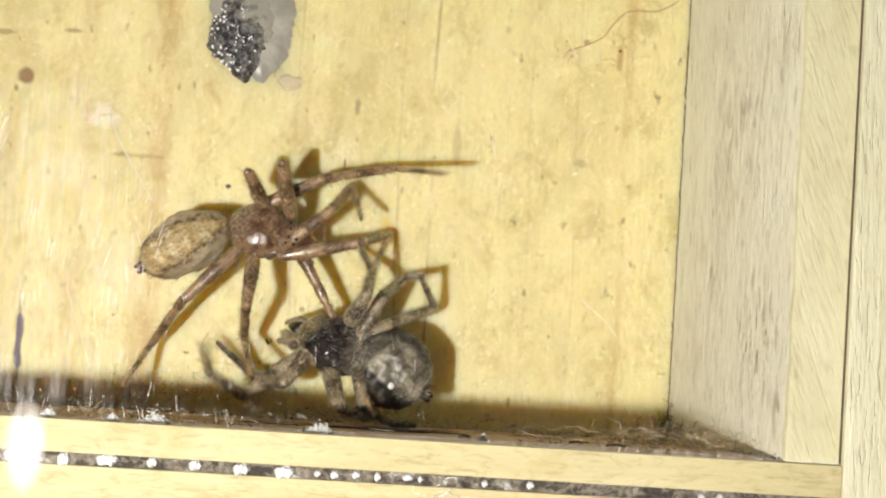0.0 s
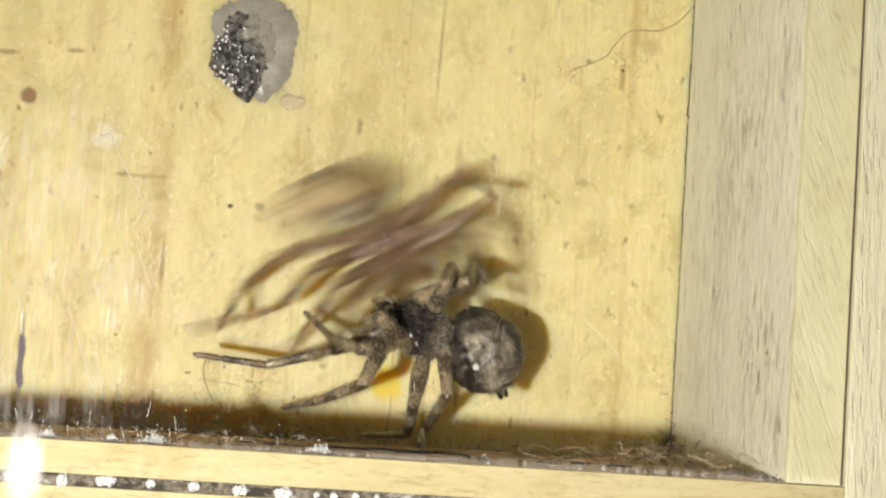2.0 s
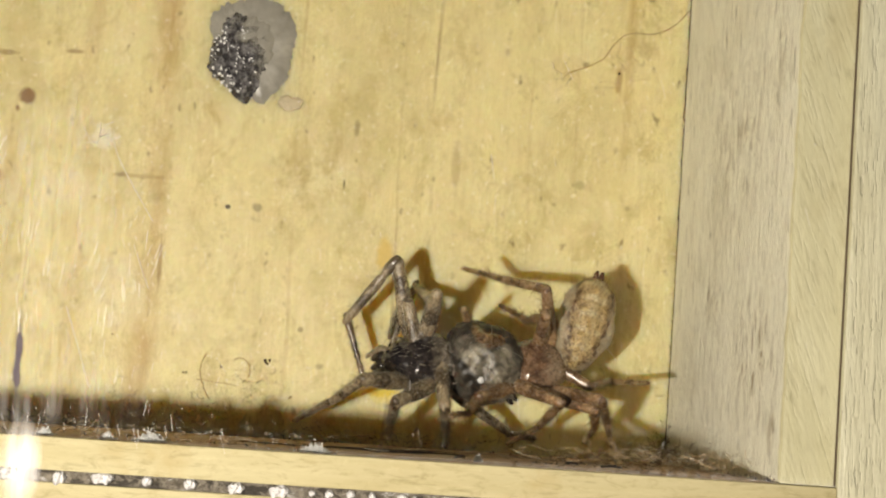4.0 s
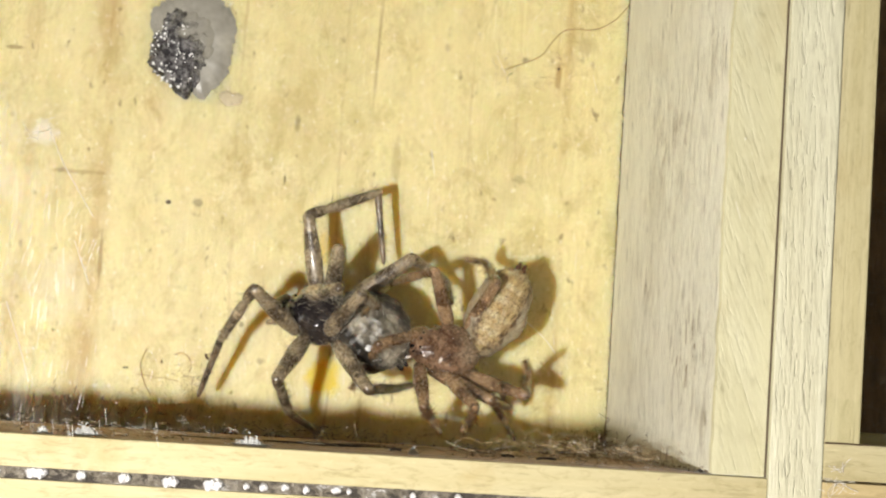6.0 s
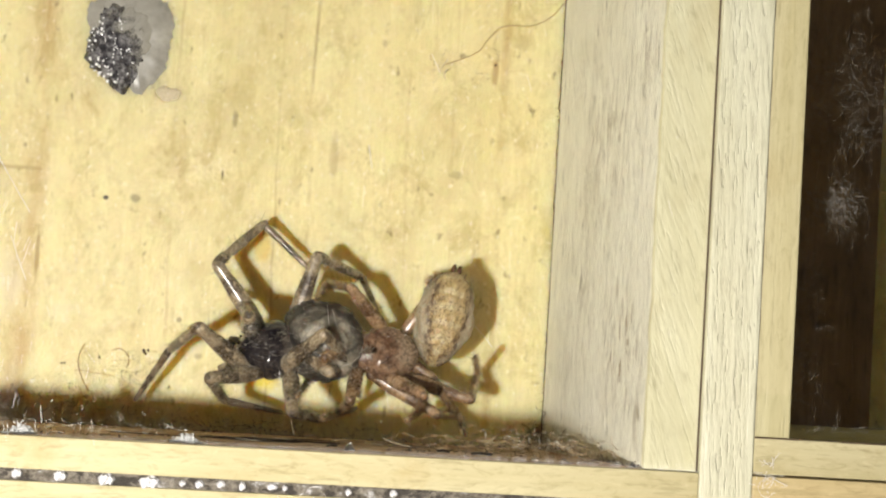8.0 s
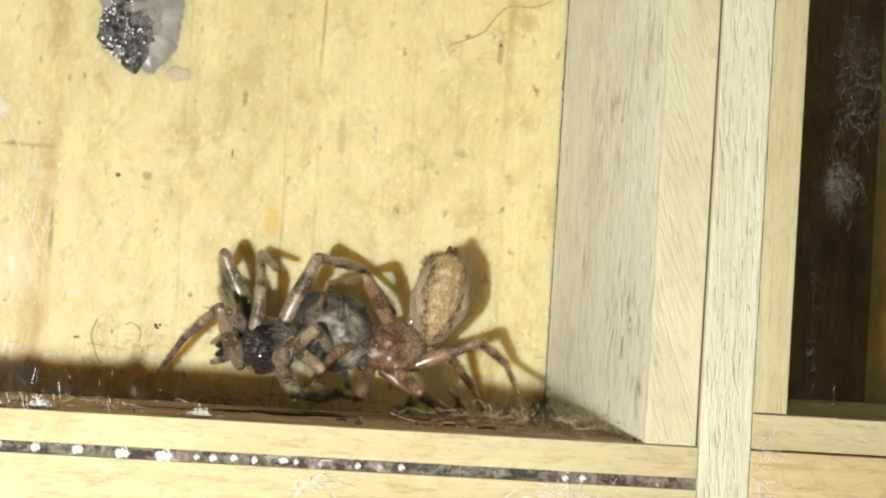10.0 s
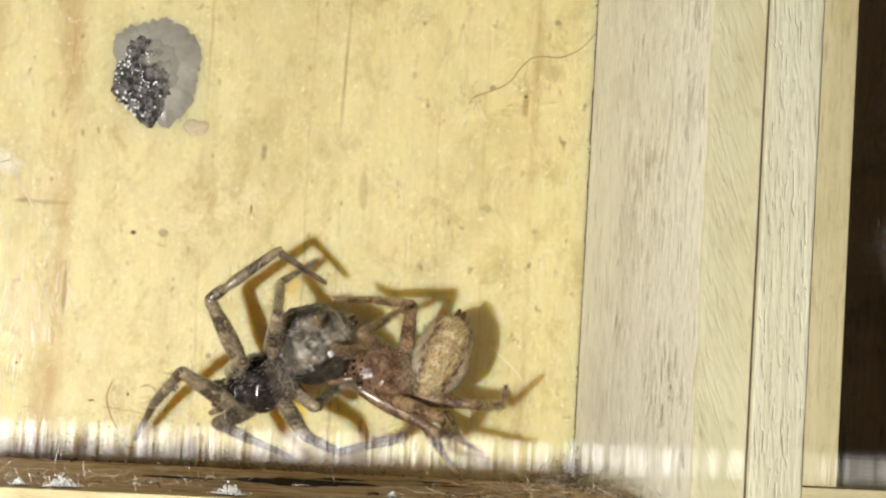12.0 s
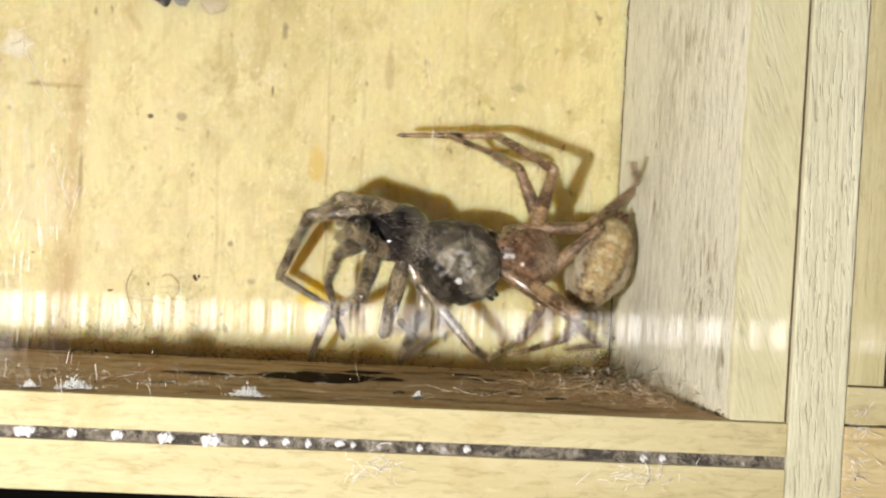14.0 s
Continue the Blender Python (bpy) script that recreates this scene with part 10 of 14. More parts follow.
    walk(BROWN["abdomen"], [(0, q(-6.26, -2.34, -1.30, 9, -14, 41)), (0.25, q(-6.40, -1.44, -0.96, 9, -15, 46)), (0.5, q(-6.48, -0.52, -0.62, 9, -16, 50)), (0.75, q(-6.55, -0.80, -0.72, 9, -12, 37)), (0.967, q(-6.62, -1.08, -0.81, 9, -8, 23)), (1, q(-6.63, -1.08, -0.81, 9, -8, 23)), (1.033, q(-6.64, -1.07, -0.81, 9, -8, 23)), (1.25, q(-6.51, -1.52, -0.99, 9, -10, 30)), (1.467, q(-6.37, -1.96, -1.17, 8, -13, 36)), (1.5, q(-6.38, -1.96, -1.17, 8, -13, 36)), (1.533, q(-6.39, -1.95, -1.17, 8, -13, 36)), (1.75, q(-5.88, -1.68, -1.05, 4, -16, 50)), (1.967, q(-5.96, -1.46, -0.92, -2, -17, 65)), (2, q(-5.97, -1.45, -0.91, -2, -17, 65)), (2.033, q(-5.98, -1.45, -0.91, -2, -17, 65)), (2.2, q(-4.88, -2.35, -0.57, -11, -4, 72)), (2.62, q(-4.50, -2.52, -0.42, -12, -1, 74)), (3.04, q(-3.94, -2.75, -0.02, -13, 8, 77)), (3.46, q(-3.79, -3.19, 0.49, -10, 16, 81)), (3.88, q(-3.78, -4.01, 1.02, -6, 20, 84)), (4.3, q(-3.70, -4.51, 1.26, -4, 21, 86)), (4.5, q(-4.66, -4.01, 0.94, -9, 18, 70)), (4.75, q(-5.36, -3.86, 0.83, -10, 17, 69)), (5, q(-6.07, -3.62, 0.69, -10, 16, 68)), (5.25, q(-4.76, -4.51, 1.15, -7, 19, 77)), (5.5, q(-3.34, -5.05, 1.46, -4, 20, 87)), (5.75, q(-3.77, -4.41, 1.20, -6, 20, 78)), (6, q(-4.12, -3.74, 0.93, -7, 19, 69)), (6.25, q(-4.83, -3.15, 0.71, -7, 19, 71)), (6.5, q(-5.54, -2.56, 0.50, -7, 19, 73)), (7, q(-4.96, -3.35, 0.78, -7, 19, 75)), (7.5, q(-4.95, -3.42, 0.84, -5, 20, 83)), (7.75, q(-5.03, -3.38, 0.80, -6, 20, 81)), (8, q(-5.12, -3.35, 0.76, -7, 19, 80)), (8.5, q(-5.07, -3.41, 0.78, -7, 19, 79)), (9, q(-4.92, -3.56, 0.81, -8, 19, 76)), (9.5, q(-4.76, -3.76, 0.84, -9, 18, 73)), (10, q(-4.66, -3.96, 0.88, -9, 17, 71)), (10.5, q(-4.60, -4.03, 0.89, -10, 17, 69)), (10.75, q(-5.02, -3.93, 0.86, -10, 16, 61)), (11, q(-5.42, -3.83, 0.83, -10, 15, 53)), (11.25, q(-4.43, -3.17, 0.69, -9, 18, 65)), (11.5, q(-3.72, -2.37, 0.44, -6, 20, 78)), (11.75, q(-4.07, -2.06, 0.33, -6, 19, 75)), (12, q(-4.42, -1.74, 0.21, -7, 19, 72)), (12.25, q(-4.55, -2.05, 0.33, -6, 20, 74)), (12.5, q(-4.67, -2.38, 0.46, -5, 20, 77)), (12.75, q(-4.68, -2.60, 0.51, -7, 19, 74)), (12.967, q(-4.82, -2.83, 0.55, -9, 18, 71)), (13, q(-4.82, -2.83, 0.54, -9, 18, 71)), (13.033, q(-4.81, -2.83, 0.54, -9, 18, 71)), (13.25, q(-5.22, -2.30, 0.33, -10, 17, 66)), (13.5, q(-5.55, -1.72, 0.11, -11, 15, 61)), (13.75, q(-5.64, -1.19, -0.01, -8, 18, 70)), (14, q(-6.21, -0.86, -0.11, -5, 20, 79))])
    walk(BROWN["femur", 1], [(0, q(-1.60, -1.71, -0.35, -8, 13, -123)), (0.25, q(-1.60, -1.71, -0.35, -8, 12, -126)), (0.5, q(-1.60, -1.71, -0.35, -8, -18, -120)), (0.75, q(-1.60, -1.71, -0.35, -4, 10, -136)), (0.967, q(-1.60, -1.71, -0.35, -4, 9, -135)), (1, q(-1.60, -1.71, -0.35, -5, 8, -140)), (1.033, q(-1.60, -1.71, -0.35, -5, 9, -144)), (1.25, q(-1.60, -1.71, -0.35, -2, 13, -125)), (1.467, q(-1.60, -1.71, -0.35, 3, 15, -107)), (1.5, q(-1.60, -1.71, -0.35, 3, 16, -109)), (1.533, q(-1.60, -1.71, -0.35, 2, 16, -110)), (1.75, q(-1.60, -1.71, -0.35, 3, 16, -110)), (1.967, q(-1.60, -1.71, -0.35, 4, -26, -115)), (2, q(-1.60, -1.71, -0.35, 6, 13, -117)), (2.033, q(-1.60, -1.71, -0.35, 7, 16, -113)), (2.12, q(-1.60, -1.71, -0.35, 22, -17, -93)), (2.2, q(-1.60, -1.71, -0.35, 27, -53, -76)), (2.62, q(-1.60, -1.71, -0.35, 30, -59, -70)), (3.04, q(-1.60, -1.71, -0.35, 38, -69, -60)), (3.46, q(-1.60, -1.71, -0.35, 57, -70, -58)), (3.88, q(-1.60, -1.71, -0.35, 73, -59, -61)), (4.3, q(-1.60, -1.71, -0.35, 79, -48, -61)), (4.5, q(-1.60, -1.71, -0.35, 144, -72, -141)), (4.75, q(-1.60, -1.71, -0.35, 141, -75, -142)), (5, q(-1.60, -1.71, -0.35, 136, -77, -142)), (5.25, q(-1.60, -1.71, -0.35, 116, -55, -112)), (5.5, q(-1.60, -1.71, -0.35, 108, -25, -97)), (5.75, q(-1.60, -1.71, -0.35, 111, -24, -105)), (6, q(-1.60, -1.71, -0.35, 118, -57, -121)), (6.25, q(-1.60, -1.71, -0.35, 124, -40, -130)), (6.5, q(-1.60, -1.71, -0.35, 124, -21, -135)), (7, q(-1.60, -1.71, -0.35, 123, -21, -132)), (7.5, q(-1.60, -1.71, -0.35, 117, -35, -118)), (7.75, q(-1.60, -1.71, -0.35, 117, -22, -121)), (8, q(-1.60, -1.71, -0.35, 118, -21, -125)), (8.5, q(-1.60, -1.71, -0.35, 118, -21, -125)), (9, q(-1.60, -1.71, -0.35, 118, -20, -126)), (9.5, q(-1.60, -1.71, -0.35, 118, -19, -126)), (10, q(-1.60, -1.71, -0.35, 117, -19, -127)), (10.5, q(-1.60, -1.71, -0.35, 117, -18, -127)), (10.75, q(-1.60, -1.71, -0.35, 110, -25, -107)), (11, q(-1.60, -1.71, -0.35, 104, -19, -86)), (11.25, q(-1.60, -1.71, -0.35, 102, -20, -80)), (11.5, q(-1.60, -1.71, -0.35, 99, -21, -73)), (11.75, q(-1.60, -1.71, -0.35, 98, -51, -74)), (12, q(-1.60, -1.71, -0.35, 103, -66, -80)), (12.25, q(-1.60, -1.71, -0.35, 93, -69, -67)), (12.5, q(-1.60, -1.71, -0.35, 81, -71, -53)), (12.75, q(-1.60, -1.71, -0.35, 88, -39, -65)), (12.967, q(-1.60, -1.71, -0.35, 90, -18, -72)), (13, q(-1.60, -1.71, -0.35, 90, -18, -72)), (13.033, q(-1.60, -1.71, -0.35, 90, -18, -72)), (13.25, q(-1.60, -1.71, -0.35, 87, -39, -69)), (13.5, q(-1.60, -1.71, -0.35, 68, -68, -51)), (13.75, q(-1.60, -1.71, -0.35, 72, -53, -47)), (14, q(-1.60, -1.71, -0.35, 76, -26, -47))])
    walk(BROWN["tibia", 1], [(0, q(-5.14, -7.09, -1.78, -15, 60, -130)), (0.25, q(-5.42, -6.90, -1.78, -22, 60, -140)), (0.5, q(-4.70, -7.17, 1.69, -22, 51, -142)), (0.75, q(-6.28, -6.22, -1.49, -17, 42, -136)), (0.967, q(-6.20, -6.33, -1.35, -17, 69, -136)), (1, q(-6.64, -5.87, -1.30, -17, 11, -127)), (1.033, q(-6.88, -5.55, -1.33, -18, 9, -135)), (1.25, q(-5.28, -7.00, -1.80, -14, 14, -116)), (1.467, q(-3.50, -7.80, -2.06, -22, 67, -118)), (1.5, q(-3.68, -7.72, -2.12, -16, 27, -107)), (1.533, q(-3.82, -7.65, -2.20, -16, 15, -107)), (1.75, q(-3.79, -7.68, -2.12, -19, 57, -103)), (1.967, q(-4.13, -7.10, 2.51, 56, 84, -11)), (2, q(-4.48, -7.45, -1.88, -24, 64, -89)), (2.033, q(-4.09, -7.56, -2.13, -40, 16, -95)), (2.2, q(-0.63, -5.59, 4.90, -34, 23, -28)), (2.62, q(-0.45, -4.95, 5.29, -39, 31, -24)), (3.04, q(-0.40, -3.78, 5.80, -58, 43, -20)), (3.46, q(-0.43, -3.60, 5.86, -89, 52, -26)), (3.88, q(0.08, -4.70, 5.29, -115, 52, -33)), (4.3, q(0.53, -5.57, 4.57, -124, 51, -34)), (4.5, q(-3.14, -2.98, 5.94, -120, 44, -50)), (4.75, q(-2.95, -2.75, 6.03, -111, 48, -42)), (5, q(-2.75, -2.61, 6.09, -99, 49, -33)), (5.25, q(-3.03, -5.22, 5.05, -117, 52, -40)), (5.5, q(-2.31, -7.66, 2.41, -142, 43, -57)), (5.75, q(-3.16, -7.54, 2.34, -143, 53, -64)), (6, q(-3.44, -4.82, 5.17, -153, 54, -80)), (6.25, q(-4.87, -5.58, 3.88, -140, 49, -64)), (6.5, q(-5.94, -6.11, 1.96, -135, 39, -57)), (7, q(-5.76, -6.26, 2.00, -131, 45, -52)), (7.5, q(-4.13, -6.48, 3.45, -132, 56, -47)), (7.75, q(-4.71, -6.96, 2.17, -139, 63, -59)), (8, q(-5.11, -6.77, 2.04, -152, 68, -78)), (8.5, q(-5.14, -6.76, 1.99, -150, 67, -78)), (9, q(-5.21, -6.75, 1.92, -147, 66, -77)), (9.5, q(-5.29, -6.73, 1.83, -145, 64, -78)), (10, q(-5.35, -6.72, 1.75, -143, 63, -78)), (10.5, q(-5.37, -6.74, 1.67, -141, 62, -77)), (10.75, q(-3.32, -7.43, 2.47, -122, 55, -54)), (11, q(-1.20, -7.94, 1.78, -115, 41, -46)), (11.25, q(-0.48, -7.80, 1.93, -117, 51, -39)), (11.5, q(0.20, -7.61, 2.00, -119, 61, -33)), (11.75, q(-0.45, -5.69, 4.79, -119, 60, -34)), (12, q(-1.12, -4.35, 5.68, -121, 58, -36)), (12.25, q(-0.68, -3.90, 5.81, -133, 61, -48)), (12.5, q(-0.27, -3.46, 5.87, -148, 62, -62)), (12.75, q(0.55, -6.37, 3.80, -138, 51, -59)), (12.967, q(0.39, -7.67, 1.66, -128, 19, -60)), (13, q(0.39, -7.68, 1.65, -128, 19, -60)), (13.033, q(0.40, -7.68, 1.64, -128, 19, -60)), (13.25, q(0.24, -6.47, 3.84, -118, 50, -58)), (13.5, q(-0.06, -3.65, 5.77, -107, 59, -51)), (13.75, q(1.12, -4.64, 4.91, -124, 59, -55)), (14, q(2.42, -6.05, 2.58, -139, 57, -58))])
    walk(BROWN["tarsus", 1], [(0, q(-7.42, -9.80, -7.82, -11, -45, -94)), (0.25, q(-8.10, -9.14, -7.84, -13, -41, -93)), (0.38, q(-8.14, -9.50, -5.79, -8, 13, -107)), (0.5, q(-8.18, -9.87, -3.75, -23, 66, -131)), (0.62, q(-9.08, -9.85, -4.98, -6, 16, -103)), (0.75, q(-9.98, -9.84, -6.21, -12, -35, -87)), (0.967, q(-8.01, -8.10, -7.88, -23, -34, -68)), (0.98, q(-9.37, -9.74, -5.27, -14, 15, -84)), (1, q(-10.73, -11.39, -2.65, -22, 63, -103)), (1.033, q(-11.77, -10.43, -2.46, -44, 12, -116)), (1.25, q(-8.23, -13.13, -3.44, -65, 75, -112)), (1.36, q(-6.51, -11.69, -5.96, -91, 5, -115)), (1.467, q(-4.80, -10.25, -8.48, -134, -56, -76)), (1.48, q(-5.14, -11.97, -6.89, -105, 9, -109)), (1.5, q(-5.48, -13.69, -5.29, -118, 78, -139)), (1.533, q(-5.81, -14.10, -4.03, -94, 49, -112)), (1.64, q(-5.22, -12.73, -6.03, -90, 0, -96)), (1.75, q(-4.64, -11.35, -8.02, -101, -47, -77)), (1.967, q(-3.42, -7.23, -4.46, -104, -57, -56)), (2, q(-4.44, -10.52, -8.17, -96, -46, -67)), (2.02, q(-4.57, -12.39, -6.13, -95, 1, -73)), (2.033, q(-4.71, -14.25, -4.09, -99, 48, -81)), (2.2, q(5.04, -8.65, 2.17, -80, 42, -3)), (2.62, q(5.06, -7.37, 1.71, -88, 48, -0)), (3.04, q(4.40, -5.50, 1.01, -116, 60, -5)), (3.25, q(3.94, -5.52, 0.69, -91, 2, 24)), (3.46, q(3.47, -5.53, 0.38, -92, -58, 38)), (3.88, q(3.68, -7.05, -0.24, -72, -56, 38)), (4.3, q(4.20, -8.02, -0.87, -62, -54, 36)), (4.4, q(2.16, -7.41, 0.10, -93, 7, 24)), (4.5, q(0.13, -6.80, 1.08, -157, 43, -33)), (4.75, q(0.53, -5.91, 0.84, -150, 45, -29)), (5, q(1.07, -5.09, 0.77, -141, 41, -22)), (5.12, q(0.65, -6.54, 0.15, -117, -2, 11)), (5.25, q(0.23, -8.00, -0.48, -117, -50, 35)), (5.5, q(0.49, -11.92, -2.38, -122, -55, 55)), (5.75, q(-1.30, -11.32, -3.25, -125, -58, 55)), (6, q(-2.71, -8.91, -0.46, -129, -62, 55)), (6.25, q(-2.84, -9.74, -1.38, -131, -60, 58)), (6.5, q(-2.98, -10.65, -2.47, -133, -59, 60)), (7, q(-2.69, -10.16, -2.93, -119, -64, 44)), (7.5, q(-1.46, -9.30, -2.37, -109, -59, 38)), (7.75, q(-3.08, -9.71, -4.06, -126, -63, 53)), (8, q(-4.57, -9.33, -4.45, -146, -63, 70)), (8.5, q(-4.58, -9.39, -4.47, -146, -63, 69)), (9, q(-4.59, -9.53, -4.48, -148, -64, 68)), (9.5, q(-4.63, -9.70, -4.48, -149, -65, 67)), (10, q(-4.69, -9.86, -4.48, -151, -65, 66)), (10.5, q(-4.65, -9.89, -4.54, -152, -66, 66)), (10.75, q(-0.98, -10.69, -3.27, -141, -60, 54)), (11, q(2.48, -11.72, -2.82, -133, -52, 45)), (11.25, q(2.91, -10.57, -3.54, -136, -55, 57)), (11.5, q(3.03, -9.43, -4.14, -138, -57, 68)), (11.75, q(2.42, -7.63, -1.29, -127, -56, 54)), (12, q(1.88, -6.55, -0.25, -118, -54, 41)), (12.25, q(1.59, -6.45, -0.31, -125, -55, 52)), (12.5, q(1.30, -6.36, -0.30, -131, -56, 63)), (12.75, q(2.79, -10.16, -1.63, -115, -58, 35)), (12.967, q(3.66, -13.45, -0.57, -96, -56, 5)), (13, q(3.66, -13.44, -0.61, -96, -57, 5)), (13.033, q(3.66, -13.43, -0.66, -96, -57, 5)), (13.25, q(2.59, -10.27, -1.55, -112, -63, 18)), (13.5, q(2.21, -6.40, -0.25, -133, -67, 36)), (13.75, q(3.19, -7.63, -1.08, -116, -60, 30)), (14, q(4.44, -9.27, -3.30, -104, -51, 27))])
    walk(BROWN["femur", 2], [(0, q(-0.40, -1.93, -0.35, -8, -26, -82)), (0.25, q(-0.40, -1.93, -0.35, -7, -21, -87)), (0.5, q(-0.40, -1.93, -0.35, -7, -15, -93)), (0.75, q(-0.40, -1.93, -0.35, -1, 16, -118)), (0.967, q(-0.40, -1.93, -0.35, -0, -1, -118)), (1, q(-0.40, -1.93, -0.35, -0, 12, -132)), (1.033, q(-0.40, -1.93, -0.35, -1, 12, -138)), (1.25, q(-0.40, -1.93, -0.35, 2, 14, -122)), (1.467, q(-0.40, -1.93, -0.35, 9, -20, -103)), (1.5, q(-0.40, -1.93, -0.35, 14, 16, -113)), (1.533, q(-0.40, -1.93, -0.35, 14, 17, -114)), (1.75, q(-0.40, -1.93, -0.35, 22, -16, -103)), (1.967, q(-0.40, -1.93, -0.35, 40, -58, -101)), (2, q(-0.40, -1.93, -0.35, 45, -30, -103)), (2.033, q(-0.40, -1.93, -0.35, 56, 18, -108)), (2.2, q(-0.40, -1.93, -0.35, 63, -18, -47)), (2.62, q(-0.40, -1.93, -0.35, 62, -35, -36)), (3.04, q(-0.40, -1.93, -0.35, 52, -60, -6)), (3.46, q(-0.40, -1.93, -0.35, 40, -76, 33)), (3.88, q(-0.40, -1.93, -0.35, 113, -86, -16)), (4.3, q(-0.40, -1.93, -0.35, 176, -80, -71)), (4.5, q(-0.40, -1.93, -0.35, -169, -66, -100)), (4.75, q(-0.40, -1.93, -0.35, -153, -50, -122)), (5, q(-0.40, -1.93, -0.35, -146, -18, -131)), (5.25, q(-0.40, -1.93, -0.35, -159, -44, -93)), (5.5, q(-0.40, -1.93, -0.35, 178, -27, -54)), (5.75, q(-0.40, -1.93, -0.35, 177, -44, -53)), (6, q(-0.40, -1.93, -0.35, 176, -54, -54)), (6.25, q(-0.40, -1.93, -0.35, 169, -48, -46)), (6.5, q(-0.40, -1.93, -0.35, 165, -39, -40)), (7, q(-0.40, -1.93, -0.35, 157, -50, -28)), (7.5, q(-0.40, -1.93, -0.35, 155, -18, -26)), (7.75, q(-0.40, -1.93, -0.35, 153, -39, -25)), (8, q(-0.40, -1.93, -0.35, 152, -51, -28)), (8.5, q(-0.40, -1.93, -0.35, 154, -52, -30)), (9, q(-0.40, -1.93, -0.35, 158, -53, -37)), (9.5, q(-0.40, -1.93, -0.35, 163, -55, -45)), (10, q(-0.40, -1.93, -0.35, 168, -56, -53)), (10.5, q(-0.40, -1.93, -0.35, 170, -56, -57)), (10.75, q(-0.40, -1.93, -0.35, -149, -40, -106)), (11, q(-0.40, -1.93, -0.35, -138, -18, -125)), (11.25, q(-0.40, -1.93, -0.35, -138, -20, -121)), (11.5, q(-0.40, -1.93, -0.35, -138, -21, -118)), (11.75, q(-0.40, -1.93, -0.35, -146, -70, -94)), (12, q(-0.40, -1.93, -0.35, 114, -61, 13)), (12.25, q(-0.40, -1.93, -0.35, 115, -60, 14)), (12.5, q(-0.40, -1.93, -0.35, 116, -58, 15)), (12.75, q(-0.40, -1.93, -0.35, -180, -55, -59)), (12.967, q(-0.40, -1.93, -0.35, -152, -20, -94)), (13, q(-0.40, -1.93, -0.35, -152, -20, -94)), (13.033, q(-0.40, -1.93, -0.35, -152, -20, -94)), (13.25, q(-0.40, -1.93, -0.35, -148, -42, -99)), (13.5, q(-0.40, -1.93, -0.35, -140, -72, -107)), (13.75, q(-0.40, -1.93, -0.35, -142, -65, -95)), (14, q(-0.40, -1.93, -0.35, -142, -53, -84))])
